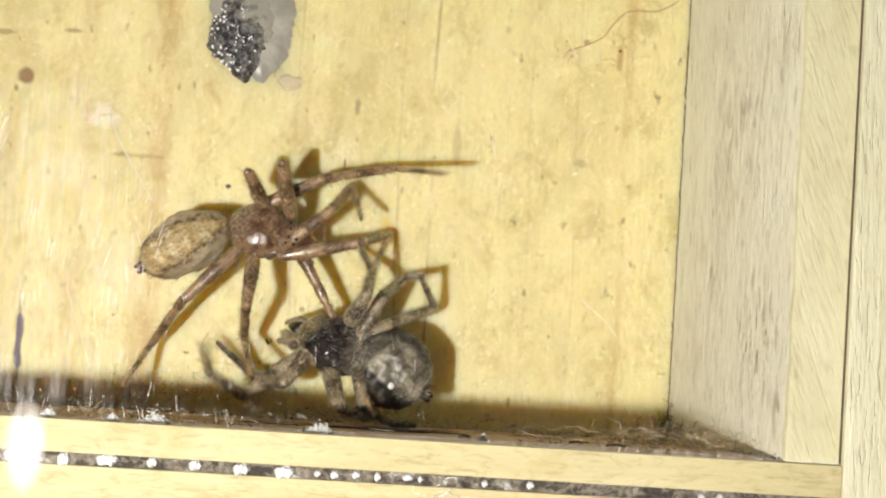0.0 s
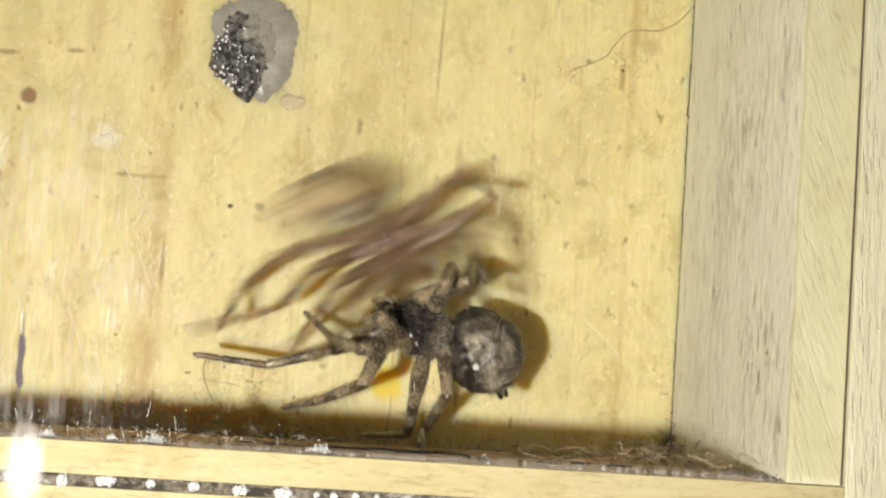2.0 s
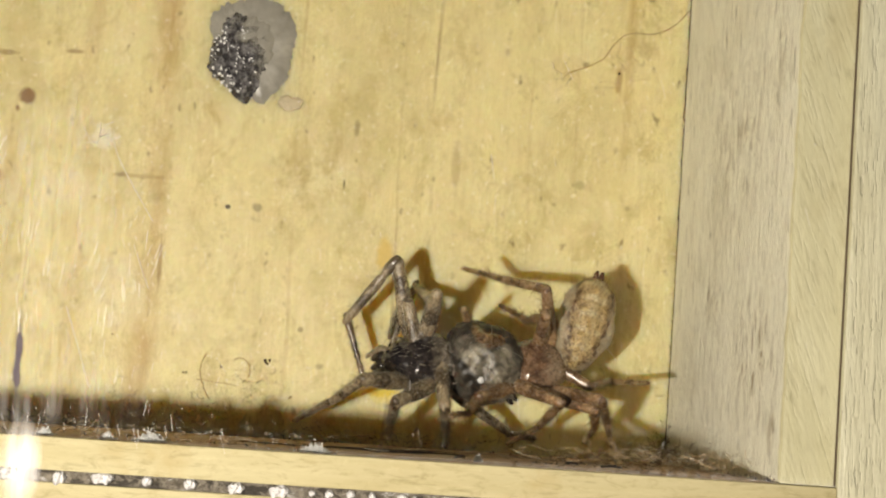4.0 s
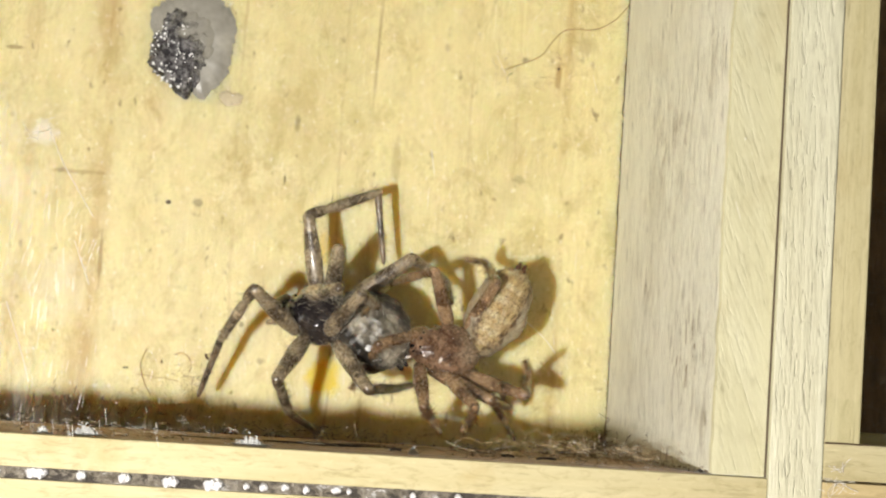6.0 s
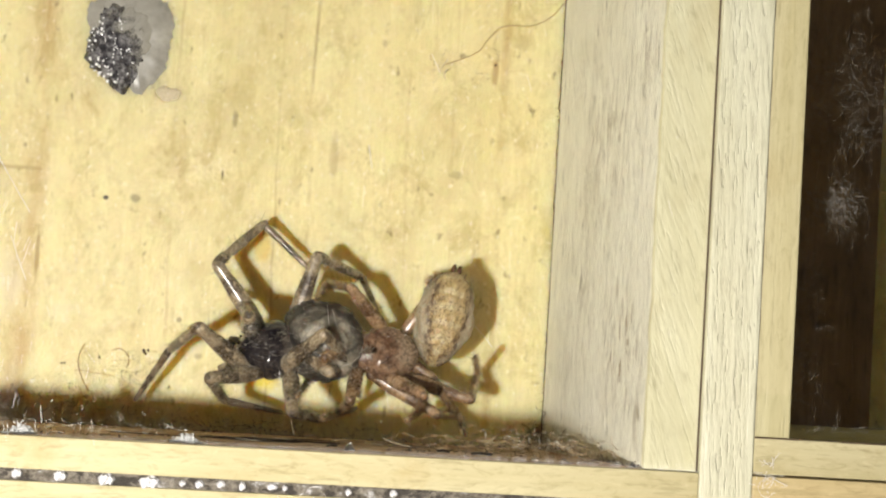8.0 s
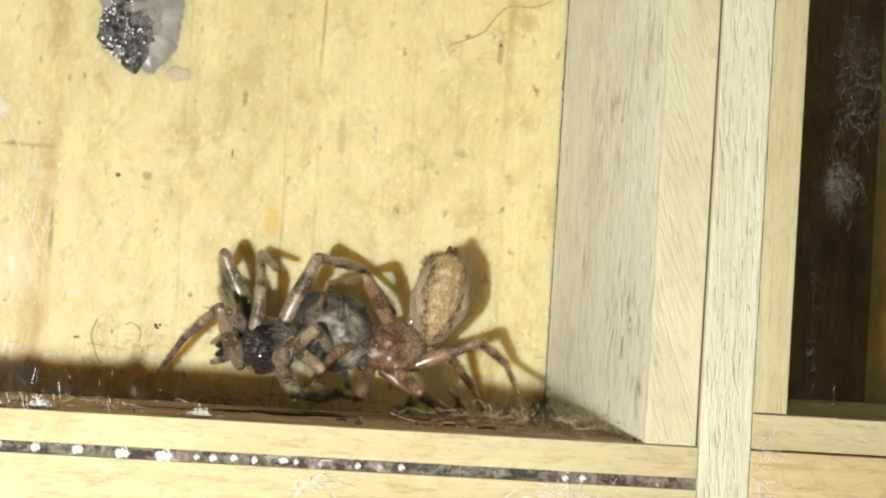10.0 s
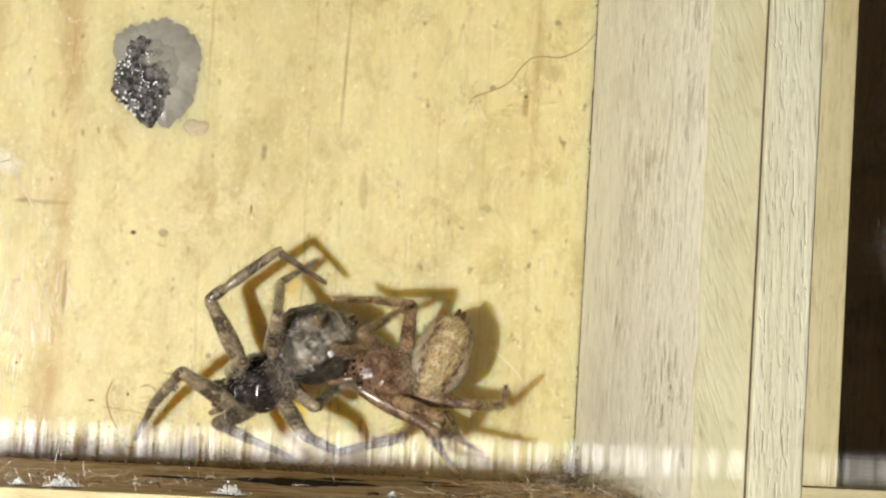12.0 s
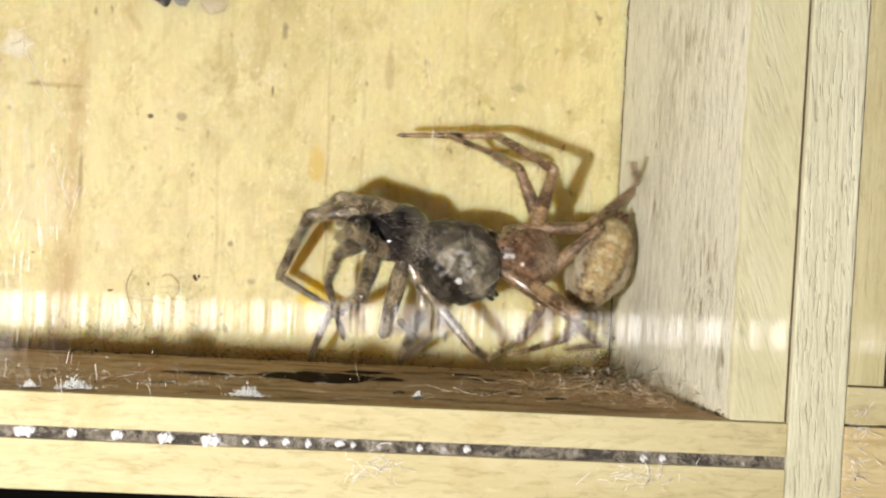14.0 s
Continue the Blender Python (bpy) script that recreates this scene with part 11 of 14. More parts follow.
    walk(BROWN["tibia", 2], [(0, q(0.42, -7.80, 2.54, -49, 86, -87)), (0.25, q(-0.12, -8.08, 2.02, -61, 86, -101)), (0.5, q(-0.70, -8.28, 1.41, -71, 85, -113)), (0.75, q(-3.43, -7.51, -2.14, -79, 76, -122)), (0.967, q(-3.46, -7.78, -0.22, -55, 81, -100)), (1, q(-4.70, -6.75, -1.72, -78, 45, -123)), (1.033, q(-5.17, -6.29, -1.67, -81, 13, -127)), (1.25, q(-3.83, -7.32, -1.99, -82, 65, -118)), (1.467, q(-1.81, -7.98, 1.88, 107, 89, 79)), (1.5, q(-2.84, -7.78, -2.19, -84, 79, -111)), (1.533, q(-2.95, -7.71, -2.26, -82, 51, -107)), (1.75, q(-1.84, -8.12, 1.43, -78, 78, -89)), (1.967, q(-1.08, -5.34, 5.26, -39, 80, -36)), (2, q(-1.72, -7.50, 2.94, -75, 69, -73)), (2.033, q(-2.37, -7.89, -2.37, -85, 40, -85)), (2.2, q(3.92, -6.50, 1.66, -92, 69, -41)), (2.62, q(3.93, -5.11, 3.48, -99, 68, -38)), (3.04, q(2.90, -2.27, 5.36, -122, 68, -37)), (3.46, q(0.98, -1.02, 6.04, -157, 70, -45)), (3.88, q(-0.01, -2.04, 6.24, 168, 72, -58)), (4.3, q(-0.04, -2.97, 6.16, 152, 73, -64)), (4.5, q(-0.87, -4.57, 5.68, 20, 82, 146)), (4.75, q(-2.62, -5.51, 4.73, 93, 76, -143)), (5, q(-4.50, -6.67, 1.71, 106, 60, -133)), (5.25, q(-0.67, -6.70, 4.20, 141, 70, -83)), (5.5, q(3.06, -6.65, 2.70, -171, 68, -20)), (5.75, q(2.45, -5.68, 4.27, -163, 64, -16)), (6, q(1.87, -5.03, 5.02, -158, 59, -13)), (6.25, q(2.67, -5.07, 4.57, -168, 54, -25)), (6.5, q(3.47, -5.24, 3.85, -175, 48, -33)), (7, q(3.32, -3.91, 4.73, 175, 50, -48)), (7.5, q(5.25, -4.63, 1.73, 175, 64, -40)), (7.75, q(4.27, -4.07, 3.79, 172, 63, -49)), (8, q(3.28, -3.85, 4.78, 170, 62, -56)), (8.5, q(3.13, -4.01, 4.83, 174, 62, -53)), (9, q(2.74, -4.30, 4.95, -177, 62, -45)), (9.5, q(2.25, -4.62, 5.06, -167, 60, -37)), (10, q(1.82, -4.88, 5.12, -159, 59, -30)), (10.5, q(1.60, -4.97, 5.15, -155, 57, -27)), (10.75, q(-1.77, -6.81, 3.87, -172, 53, -47)), (11, q(-3.97, -7.09, 1.70, 163, 32, -77)), (11.25, q(-3.62, -7.23, 1.89, 162, 42, -66)), (11.5, q(-3.27, -7.36, 2.05, 163, 51, -55)), (11.75, q(-0.56, -4.15, 5.86, 140, 61, -85)), (12, q(2.71, -1.22, 5.43, 111, 49, -123)), (12.25, q(2.84, -1.13, 5.34, 110, 48, -122)), (12.5, q(2.97, -1.03, 5.25, 108, 48, -121)), (12.75, q(1.53, -5.14, 5.08, 159, 45, -71)), (12.967, q(-0.85, -8.10, 1.93, -172, -14, -45)), (13, q(-0.85, -8.11, 1.92, -172, -14, -45)), (13.033, q(-0.85, -8.11, 1.90, -172, -14, -45)), (13.25, q(-1.18, -6.77, 4.07, -162, 43, -50)), (13.5, q(-1.02, -3.92, 5.91, -156, 71, -52)), (13.75, q(-0.63, -4.74, 5.62, -166, 54, -49)), (14, q(0.02, -5.91, 4.90, -165, 35, -34))])
    walk(BROWN["tarsus", 2], [(0, q(0.44, -8.28, -4.44, -10, -47, -68)), (0.25, q(-0.21, -8.57, -4.96, -13, -43, -68)), (0.5, q(-0.91, -8.79, -5.57, -15, -39, -67)), (0.75, q(-4.35, -8.97, -8.93, -11, -39, -75)), (0.967, q(-3.63, -8.84, -7.13, -18, -42, -67)), (1, q(-7.34, -10.89, -6.70, -7, -40, -83)), (1.02, q(-8.31, -11.32, -4.96, -4, -3, -100)), (1.033, q(-9.29, -11.74, -3.21, -12, 34, -118)), (1.14, q(-7.26, -10.85, -5.76, -4, -3, -97)), (1.25, q(-5.23, -9.96, -8.32, -9, -39, -77)), (1.467, q(-1.78, -7.82, -5.12, -10, -46, -64)), (1.5, q(-3.30, -8.98, -9.07, -5, -39, -72)), (1.533, q(-4.26, -11.95, -7.68, -1, -33, -78)), (1.75, q(-1.81, -9.58, -5.42, 7, -42, -70)), (1.82, q(-1.25, -8.40, -4.16, -58, -24, -9)), (1.89, q(-0.69, -7.22, -2.90, -88, 24, 12)), (1.967, q(-0.13, -6.04, -1.64, -130, 76, -3)), (2, q(-1.00, -9.85, -3.61, -172, 72, -46)), (2.01, q(-1.31, -10.99, -4.69, 87, 42, -118)), (2.02, q(-1.61, -12.12, -5.76, 53, -1, -109)), (2.033, q(-1.92, -13.26, -6.84, 6, -30, -74)), (2.2, q(5.80, -8.12, -4.88, -25, -58, 18)), (2.62, q(5.96, -6.70, -3.03, -28, -62, 29)), (3.04, q(4.98, -3.83, -1.14, -29, -67, 50)), (3.46, q(2.65, -2.67, -0.56, -9, -68, 53)), (3.88, q(1.12, -3.82, -0.44, 22, -64, 41)), (4.3, q(0.86, -4.81, -0.54, 35, -61, 36)), (4.5, q(-1.69, -4.01, -1.25, -22, -50, 80)), (4.75, q(-4.02, -6.56, -2.05, -29, -54, 83)), (5, q(-6.88, -9.26, -4.34, -37, -56, 87)), (5.25, q(-0.37, -9.06, -2.38, -20, -50, 81)), (5.5, q(5.51, -7.53, -3.80, -6, -43, 79)), (5.75, q(5.43, -6.52, -2.01, -7, -43, 75)), (6, q(5.40, -5.85, -0.97, -7, -43, 71)), (6.25, q(6.41, -6.81, -1.09, -11, -46, 77)), (6.5, q(7.42, -7.83, -1.32, -16, -49, 84)), (7, q(6.30, -7.24, -0.66, -16, -50, 83)), (7.5, q(7.60, -6.61, -4.56, 5, -66, 63)), (7.75, q(6.39, -6.46, -2.44, -8, -62, 73)), (8, q(5.13, -6.59, -1.38, -17, -57, 78)), (8.5, q(5.12, -6.62, -1.35, -18, -57, 78)), (9, q(5.07, -6.65, -1.22, -20, -56, 77)), (9.5, q(5.01, -6.68, -1.03, -22, -55, 76)), (10, q(4.97, -6.72, -0.86, -23, -54, 75)), (10.5, q(4.95, -6.69, -0.74, -24, -54, 75)), (10.75, q(1.13, -9.91, -1.70, -19, -65, 69)), (11, q(-2.63, -12.87, -2.01, -7, -74, 56)), (11.25, q(-1.51, -12.01, -2.77, 2, -63, 54)), (11.5, q(-0.73, -10.98, -3.37, 7, -52, 56)), (11.75, q(-0.25, -7.48, -0.28, -6, -66, 72)), (12, q(0.23, -5.11, 0.16, -41, -75, 110)), (12.25, q(0.41, -5.10, 0.11, -37, -75, 108)), (12.5, q(0.58, -5.08, 0.06, -33, -76, 106)), (12.75, q(3.18, -9.83, 0.15, 39, -55, 27)), (12.967, q(3.95, -12.90, 3.65, 63, -6, -10)), (13, q(3.96, -12.91, 3.63, 63, -6, -10)), (13.033, q(3.96, -12.91, 3.60, 63, -6, -10)), (13.25, q(2.09, -10.70, -0.71, 46, -48, 20)), (13.5, q(0.40, -5.73, -0.70, 4, -63, 65)), (13.75, q(2.10, -7.83, -0.04, 43, -42, 30)), (14, q(4.74, -9.13, 0.86, 57, 8, 14))])
    walk(BROWN["femur", 3], [(0, q(0.80, -1.86, -0.35, 7, -17, 48)), (0.25, q(0.80, -1.86, -0.35, 30, -54, -23)), (0.5, q(0.80, -1.86, -0.35, 57, -30, -67)), (0.75, q(0.80, -1.86, -0.35, 64, -26, -89)), (0.967, q(0.80, -1.86, -0.35, 61, -32, -84)), (1, q(0.80, -1.86, -0.35, 68, -13, -109)), (1.033, q(0.80, -1.86, -0.35, 65, 16, -129)), (1.25, q(0.80, -1.86, -0.35, 68, -14, -111)), (1.467, q(0.80, -1.86, -0.35, 74, -35, -107)), (1.5, q(0.80, -1.86, -0.35, 77, -11, -114)), (1.533, q(0.80, -1.86, -0.35, 76, 16, -120)), (1.75, q(0.80, -1.86, -0.35, 83, -27, -101)), (1.967, q(0.80, -1.86, -0.35, 84, -64, -84)), (2, q(0.80, -1.86, -0.35, 90, -38, -93)), (2.033, q(0.80, -1.86, -0.35, 90, 2, -99)), (2.09, q(0.80, -1.86, -0.35, 119, -49, -113)), (2.14, q(0.80, -1.86, -0.35, -132, -58, 150)), (2.2, q(0.80, -1.86, -0.35, -94, -8, 125)), (2.62, q(0.80, -1.86, -0.35, -92, -5, 128)), (3.04, q(0.80, -1.86, -0.35, -81, -13, 134)), (3.46, q(0.80, -1.86, -0.35, -68, -10, 143)), (3.88, q(0.80, -1.86, -0.35, -59, -7, 153)), (4.3, q(0.80, -1.86, -0.35, -57, -4, 160)), (4.5, q(0.80, -1.86, -0.35, -61, 1, 155)), (4.75, q(0.80, -1.86, -0.35, -62, 1, 155)), (5, q(0.80, -1.86, -0.35, -64, 1, 155)), (5.25, q(0.80, -1.86, -0.35, -60, 2, 157)), (5.5, q(0.80, -1.86, -0.35, -58, 3, 159)), (5.75, q(0.80, -1.86, -0.35, -59, 6, 149)), (6, q(0.80, -1.86, -0.35, -61, 9, 139)), (6.25, q(0.80, -1.86, -0.35, -60, 8, 141)), (6.5, q(0.80, -1.86, -0.35, -60, 8, 143)), (7, q(0.80, -1.86, -0.35, -60, 7, 145)), (7.5, q(0.80, -1.86, -0.35, -58, 6, 149)), (7.75, q(0.80, -1.86, -0.35, -59, 6, 148)), (8, q(0.80, -1.86, -0.35, -60, 6, 148)), (8.5, q(0.80, -1.86, -0.35, -60, 5, 148)), (9, q(0.80, -1.86, -0.35, -60, 4, 151)), (9.5, q(0.80, -1.86, -0.35, -61, 3, 154)), (10, q(0.80, -1.86, -0.35, -61, 2, 156)), (10.5, q(0.80, -1.86, -0.35, -62, 1, 157)), (10.75, q(0.80, -1.86, -0.35, -62, 4, 149)), (11, q(0.80, -1.86, -0.35, -62, 6, 141)), (11.25, q(0.80, -1.86, -0.35, -60, 6, 145)), (11.5, q(0.80, -1.86, -0.35, -58, 6, 150)), (11.75, q(0.80, -1.86, -0.35, -59, 7, 142)), (12, q(0.80, -1.86, -0.35, -61, 10, 132)), (12.25, q(0.80, -1.86, -0.35, -59, 8, 137)), (12.5, q(0.80, -1.86, -0.35, -58, 6, 142)), (12.75, q(0.80, -1.86, -0.35, -62, -22, 130)), (12.967, q(0.80, -1.86, -0.35, -65, -38, 123)), (13, q(0.80, -1.86, -0.35, -65, -38, 123)), (13.033, q(0.80, -1.86, -0.35, -65, -38, 123)), (13.25, q(0.80, -1.86, -0.35, -69, -30, 123)), (13.5, q(0.80, -1.86, -0.35, -72, -19, 123)), (13.75, q(0.80, -1.86, -0.35, -65, -7, 119)), (14, q(0.80, -1.86, -0.35, -63, 11, 121))])
    walk(BROWN["tibia", 3], [(0, q(5.00, 2.87, 1.55, 11, 44, 79)), (0.25, q(4.37, -3.34, 5.00, 9, 69, 73)), (0.5, q(3.07, -7.11, 2.93, -90, 85, -31)), (0.75, q(0.95, -7.78, 2.55, -130, 87, -73)), (0.967, q(1.34, -7.43, 3.15, -43, 81, 13)), (1, q(-1.28, -7.93, 1.17, -180, 86, -123)), (1.033, q(-3.17, -6.81, -2.16, 171, 60, -132)), (1.25, q(-1.49, -7.83, 1.26, 116, 86, 179)), (1.467, q(-0.80, -7.04, 3.41, 36, 80, 107)), (1.5, q(-1.78, -7.79, 0.96, 89, 84, 161)), (1.533, q(-2.38, -7.34, -2.17, 155, 71, -132)), (1.75, q(-0.37, -7.64, 2.60, 179, 86, -95)), (1.967, q(1.11, -4.72, 5.59, -82, 80, 20)), (2, q(0.52, -7.03, 3.74, -151, 78, -50)), (2.033, q(-0.18, -8.38, -0.61, -177, 64, -76)), (2.12, q(-1.57, -2.45, -0.00, -138, 82, -2)), (2.2, q(-2.96, 3.49, 0.61, -69, 69, 103)), (2.62, q(-3.26, 3.31, 0.26, -67, 72, 114)), (3.04, q(-3.68, 2.77, 1.08, -40, 75, 163)), (3.46, q(-4.37, 2.07, 0.84, -19, 66, -151)), (3.88, q(-5.06, 1.07, 0.47, -23, 57, -133)), (4.3, q(-5.38, 0.41, 0.08, -27, 53, -128)), (4.5, q(-5.17, 0.96, -0.45, -40, 52, -162)), (4.75, q(-5.17, 0.96, -0.47, -70, 75, 163)), (5, q(-5.17, 0.96, -0.49, -162, 68, 66)), (5.25, q(-5.28, 0.71, -0.59, -107, 77, 134)), (5.5, q(-5.36, 0.50, -0.64, -65, 64, -170)), (5.75, q(-4.84, 1.50, -1.04, -67, 67, -175)), (6, q(-4.15, 2.39, -1.39, -73, 70, 176)), (6.25, q(-4.30, 2.22, -1.32, -79, 64, 169)), (6.5, q(-4.44, 2.05, -1.26, -84, 58, 164)), (7, q(-4.58, 1.88, -1.15, -73, 68, 174)), (7.5, q(-4.80, 1.57, -1.05, -83, 64, 168)), (7.75, q(-4.78, 1.61, -1.03, -81, 65, 167)), (8, q(-4.74, 1.67, -1.00, -79, 65, 166)), (8.5, q(-4.80, 1.59, -0.94, -80, 65, 164)), (9, q(-4.94, 1.37, -0.81, -81, 66, 161)), (9.5, q(-5.10, 1.08, -0.66, -83, 66, 156)), (10, q(-5.23, 0.82, -0.53, -85, 66, 151)), (10.5, q(-5.28, 0.70, -0.52, -87, 66, 149)), (10.75, q(-4.86, 1.51, -0.82, -84, 67, 152)), (11, q(-4.31, 2.25, -1.08, -82, 67, 155)), (11.25, q(-4.59, 1.88, -1.07, -87, 62, 155)), (11.5, q(-4.88, 1.44, -1.01, -91, 57, 156)), (11.75, q(-4.35, 2.18, -1.21, -103, 78, 143)), (12, q(-3.53, 3.00, -1.47, 128, 81, 13)), (12.25, q(-3.99, 2.59, -1.27, 124, 74, 12)), (12.5, q(-4.40, 2.15, -1.05, 123, 67, 13)), (12.75, q(-3.12, 2.84, 2.12, 56, 84, -60)), (12.967, q(-2.02, 2.51, 3.71, -37, 72, -158)), (13, q(-2.02, 2.50, 3.72, -37, 72, -158)), (13.033, q(-2.03, 2.49, 3.73, -37, 72, -158)), (13.25, q(-2.37, 2.93, 2.91, -41, 76, -167)), (13.5, q(-2.63, 3.35, 1.81, -50, 79, -180)), (13.75, q(-2.37, 3.87, 0.47, -36, 86, -154)), (14, q(-2.51, 3.71, -1.64, -173, 83, 82))])
    walk(BROWN["tarsus", 3], [(0, q(5.97, 7.77, -3.35, -10, -45, -73)), (0.25, q(5.12, -0.90, -1.52, -10, -48, -76)), (0.5, q(3.58, -7.42, -4.04, -10, -50, -79)), (0.75, q(1.06, -8.15, -4.44, -10, -50, -81)), (0.967, q(2.37, -7.19, -3.77, -24, -52, -65)), (1, q(-1.57, -8.37, -5.81, -9, -50, -83)), (1.033, q(-5.51, -9.40, -8.23, 4, -44, -99)), (1.25, q(-1.96, -7.83, -5.72, -3, -46, -78)), (1.467, q(-1.15, -5.90, -3.49, -5, -49, -65)), (1.5, q(-2.52, -7.53, -6.00, 0, -43, -73)), (1.533, q(-3.91, -9.02, -8.79, 5, -35, -79)), (1.75, q(-0.40, -8.09, -4.38, 14, -47, -73)), (1.82, q(0.50, -6.82, -3.36, 59, -7, -113)), (1.89, q(1.40, -5.56, -2.33, 80, 45, -124)), (1.967, q(2.31, -4.30, -1.30, -133, 79, 3)), (2, q(1.46, -8.14, -3.10, 174, 78, -51)), (2.02, q(1.00, -9.73, -5.01, 97, 21, -103)), (2.033, q(0.54, -11.33, -6.92, 62, -36, -80)), (2.2, q(-3.51, 5.98, -5.91, 24, -63, 14)), (2.62, q(-4.14, 5.26, -6.41, 13, -65, 34)), (3.04, q(-5.41, 3.30, -5.68, -7, -64, 76)), (3.46, q(-6.83, 0.73, -5.57, -8, -62, 108)), (3.88, q(-7.69, -1.72, -5.38, -3, -66, 128)), (4.3, q(-7.95, -2.92, -5.52, -2, -69, 137)), (4.5, q(-9.28, -0.36, -5.96, -0, -71, 117)), (4.75, q(-6.89, 1.48, -7.24, 26, -65, 84)), (5, q(-4.08, 3.35, -6.97, 40, -57, 63)), (5.25, q(-6.42, 1.87, -7.39, 41, -57, 77)), (5.5, q(-8.39, -0.05, -6.93, 43, -59, 88)), (5.75, q(-7.53, 1.29, -7.50, 36, -59, 92)), (6, q(-6.52, 2.56, -7.97, 29, -59, 97)), (6.25, q(-7.26, 2.81, -7.64, 30, -59, 95)), (6.5, q(-7.98, 3.09, -7.20, 32, -59, 93)), (7, q(-7.15, 2.14, -7.66, 28, -57, 96)), (7.5, q(-7.77, 2.17, -7.37, 33, -61, 97)), (7.75, q(-7.68, 2.27, -7.36, 31, -60, 95)), (8, q(-7.63, 2.40, -7.34, 30, -59, 92)), (8.5, q(-7.64, 2.40, -7.28, 29, -60, 92)), (9, q(-7.65, 2.32, -7.19, 27, -60, 91)), (9.5, q(-7.69, 2.24, -7.06, 24, -60, 91)), (10, q(-7.76, 2.20, -6.91, 22, -61, 91)), (10.5, q(-7.73, 2.18, -6.91, 20, -61, 91)), (10.75, q(-7.26, 2.80, -7.26, 24, -64, 87)), (11, q(-6.80, 3.43, -7.52, 29, -66, 82)), (11.25, q(-7.56, 3.24, -7.27, 42, -57, 76)), (11.5, q(-8.39, 3.01, -6.86, 49, -46, 76)), (11.75, q(-5.47, 3.02, -8.07, 63, -48, 56)), (12, q(-2.46, 3.26, -8.39, 76, -45, 37)), (12.25, q(-2.14, 2.97, -8.00, 76, -51, 38)), (12.5, q(-1.78, 2.77, -7.50, 77, -57, 40)), (12.75, q(-2.73, 2.17, -4.84, 75, -45, 36)), (12.86, q(-3.39, 1.93, -3.89, 81, 0, 23)), (12.967, q(-4.06, 1.68, -2.93, 77, 46, 10)), (13, q(-4.06, 1.69, -2.93, 77, 46, 11)), (13.033, q(-4.05, 1.69, -2.92, 77, 46, 11)), (13.14, q(-4.05, 2.11, -3.40, 77, 2, 25)), (13.25, q(-4.05, 2.54, -3.88, 65, -40, 43)), (13.5, q(-3.92, 3.35, -5.07, 50, -43, 59)), (13.75, q(-2.76, 3.68, -6.51, 60, -46, 59)), (14, q(-2.39, 4.53, -8.59, 74, -48, 55))])
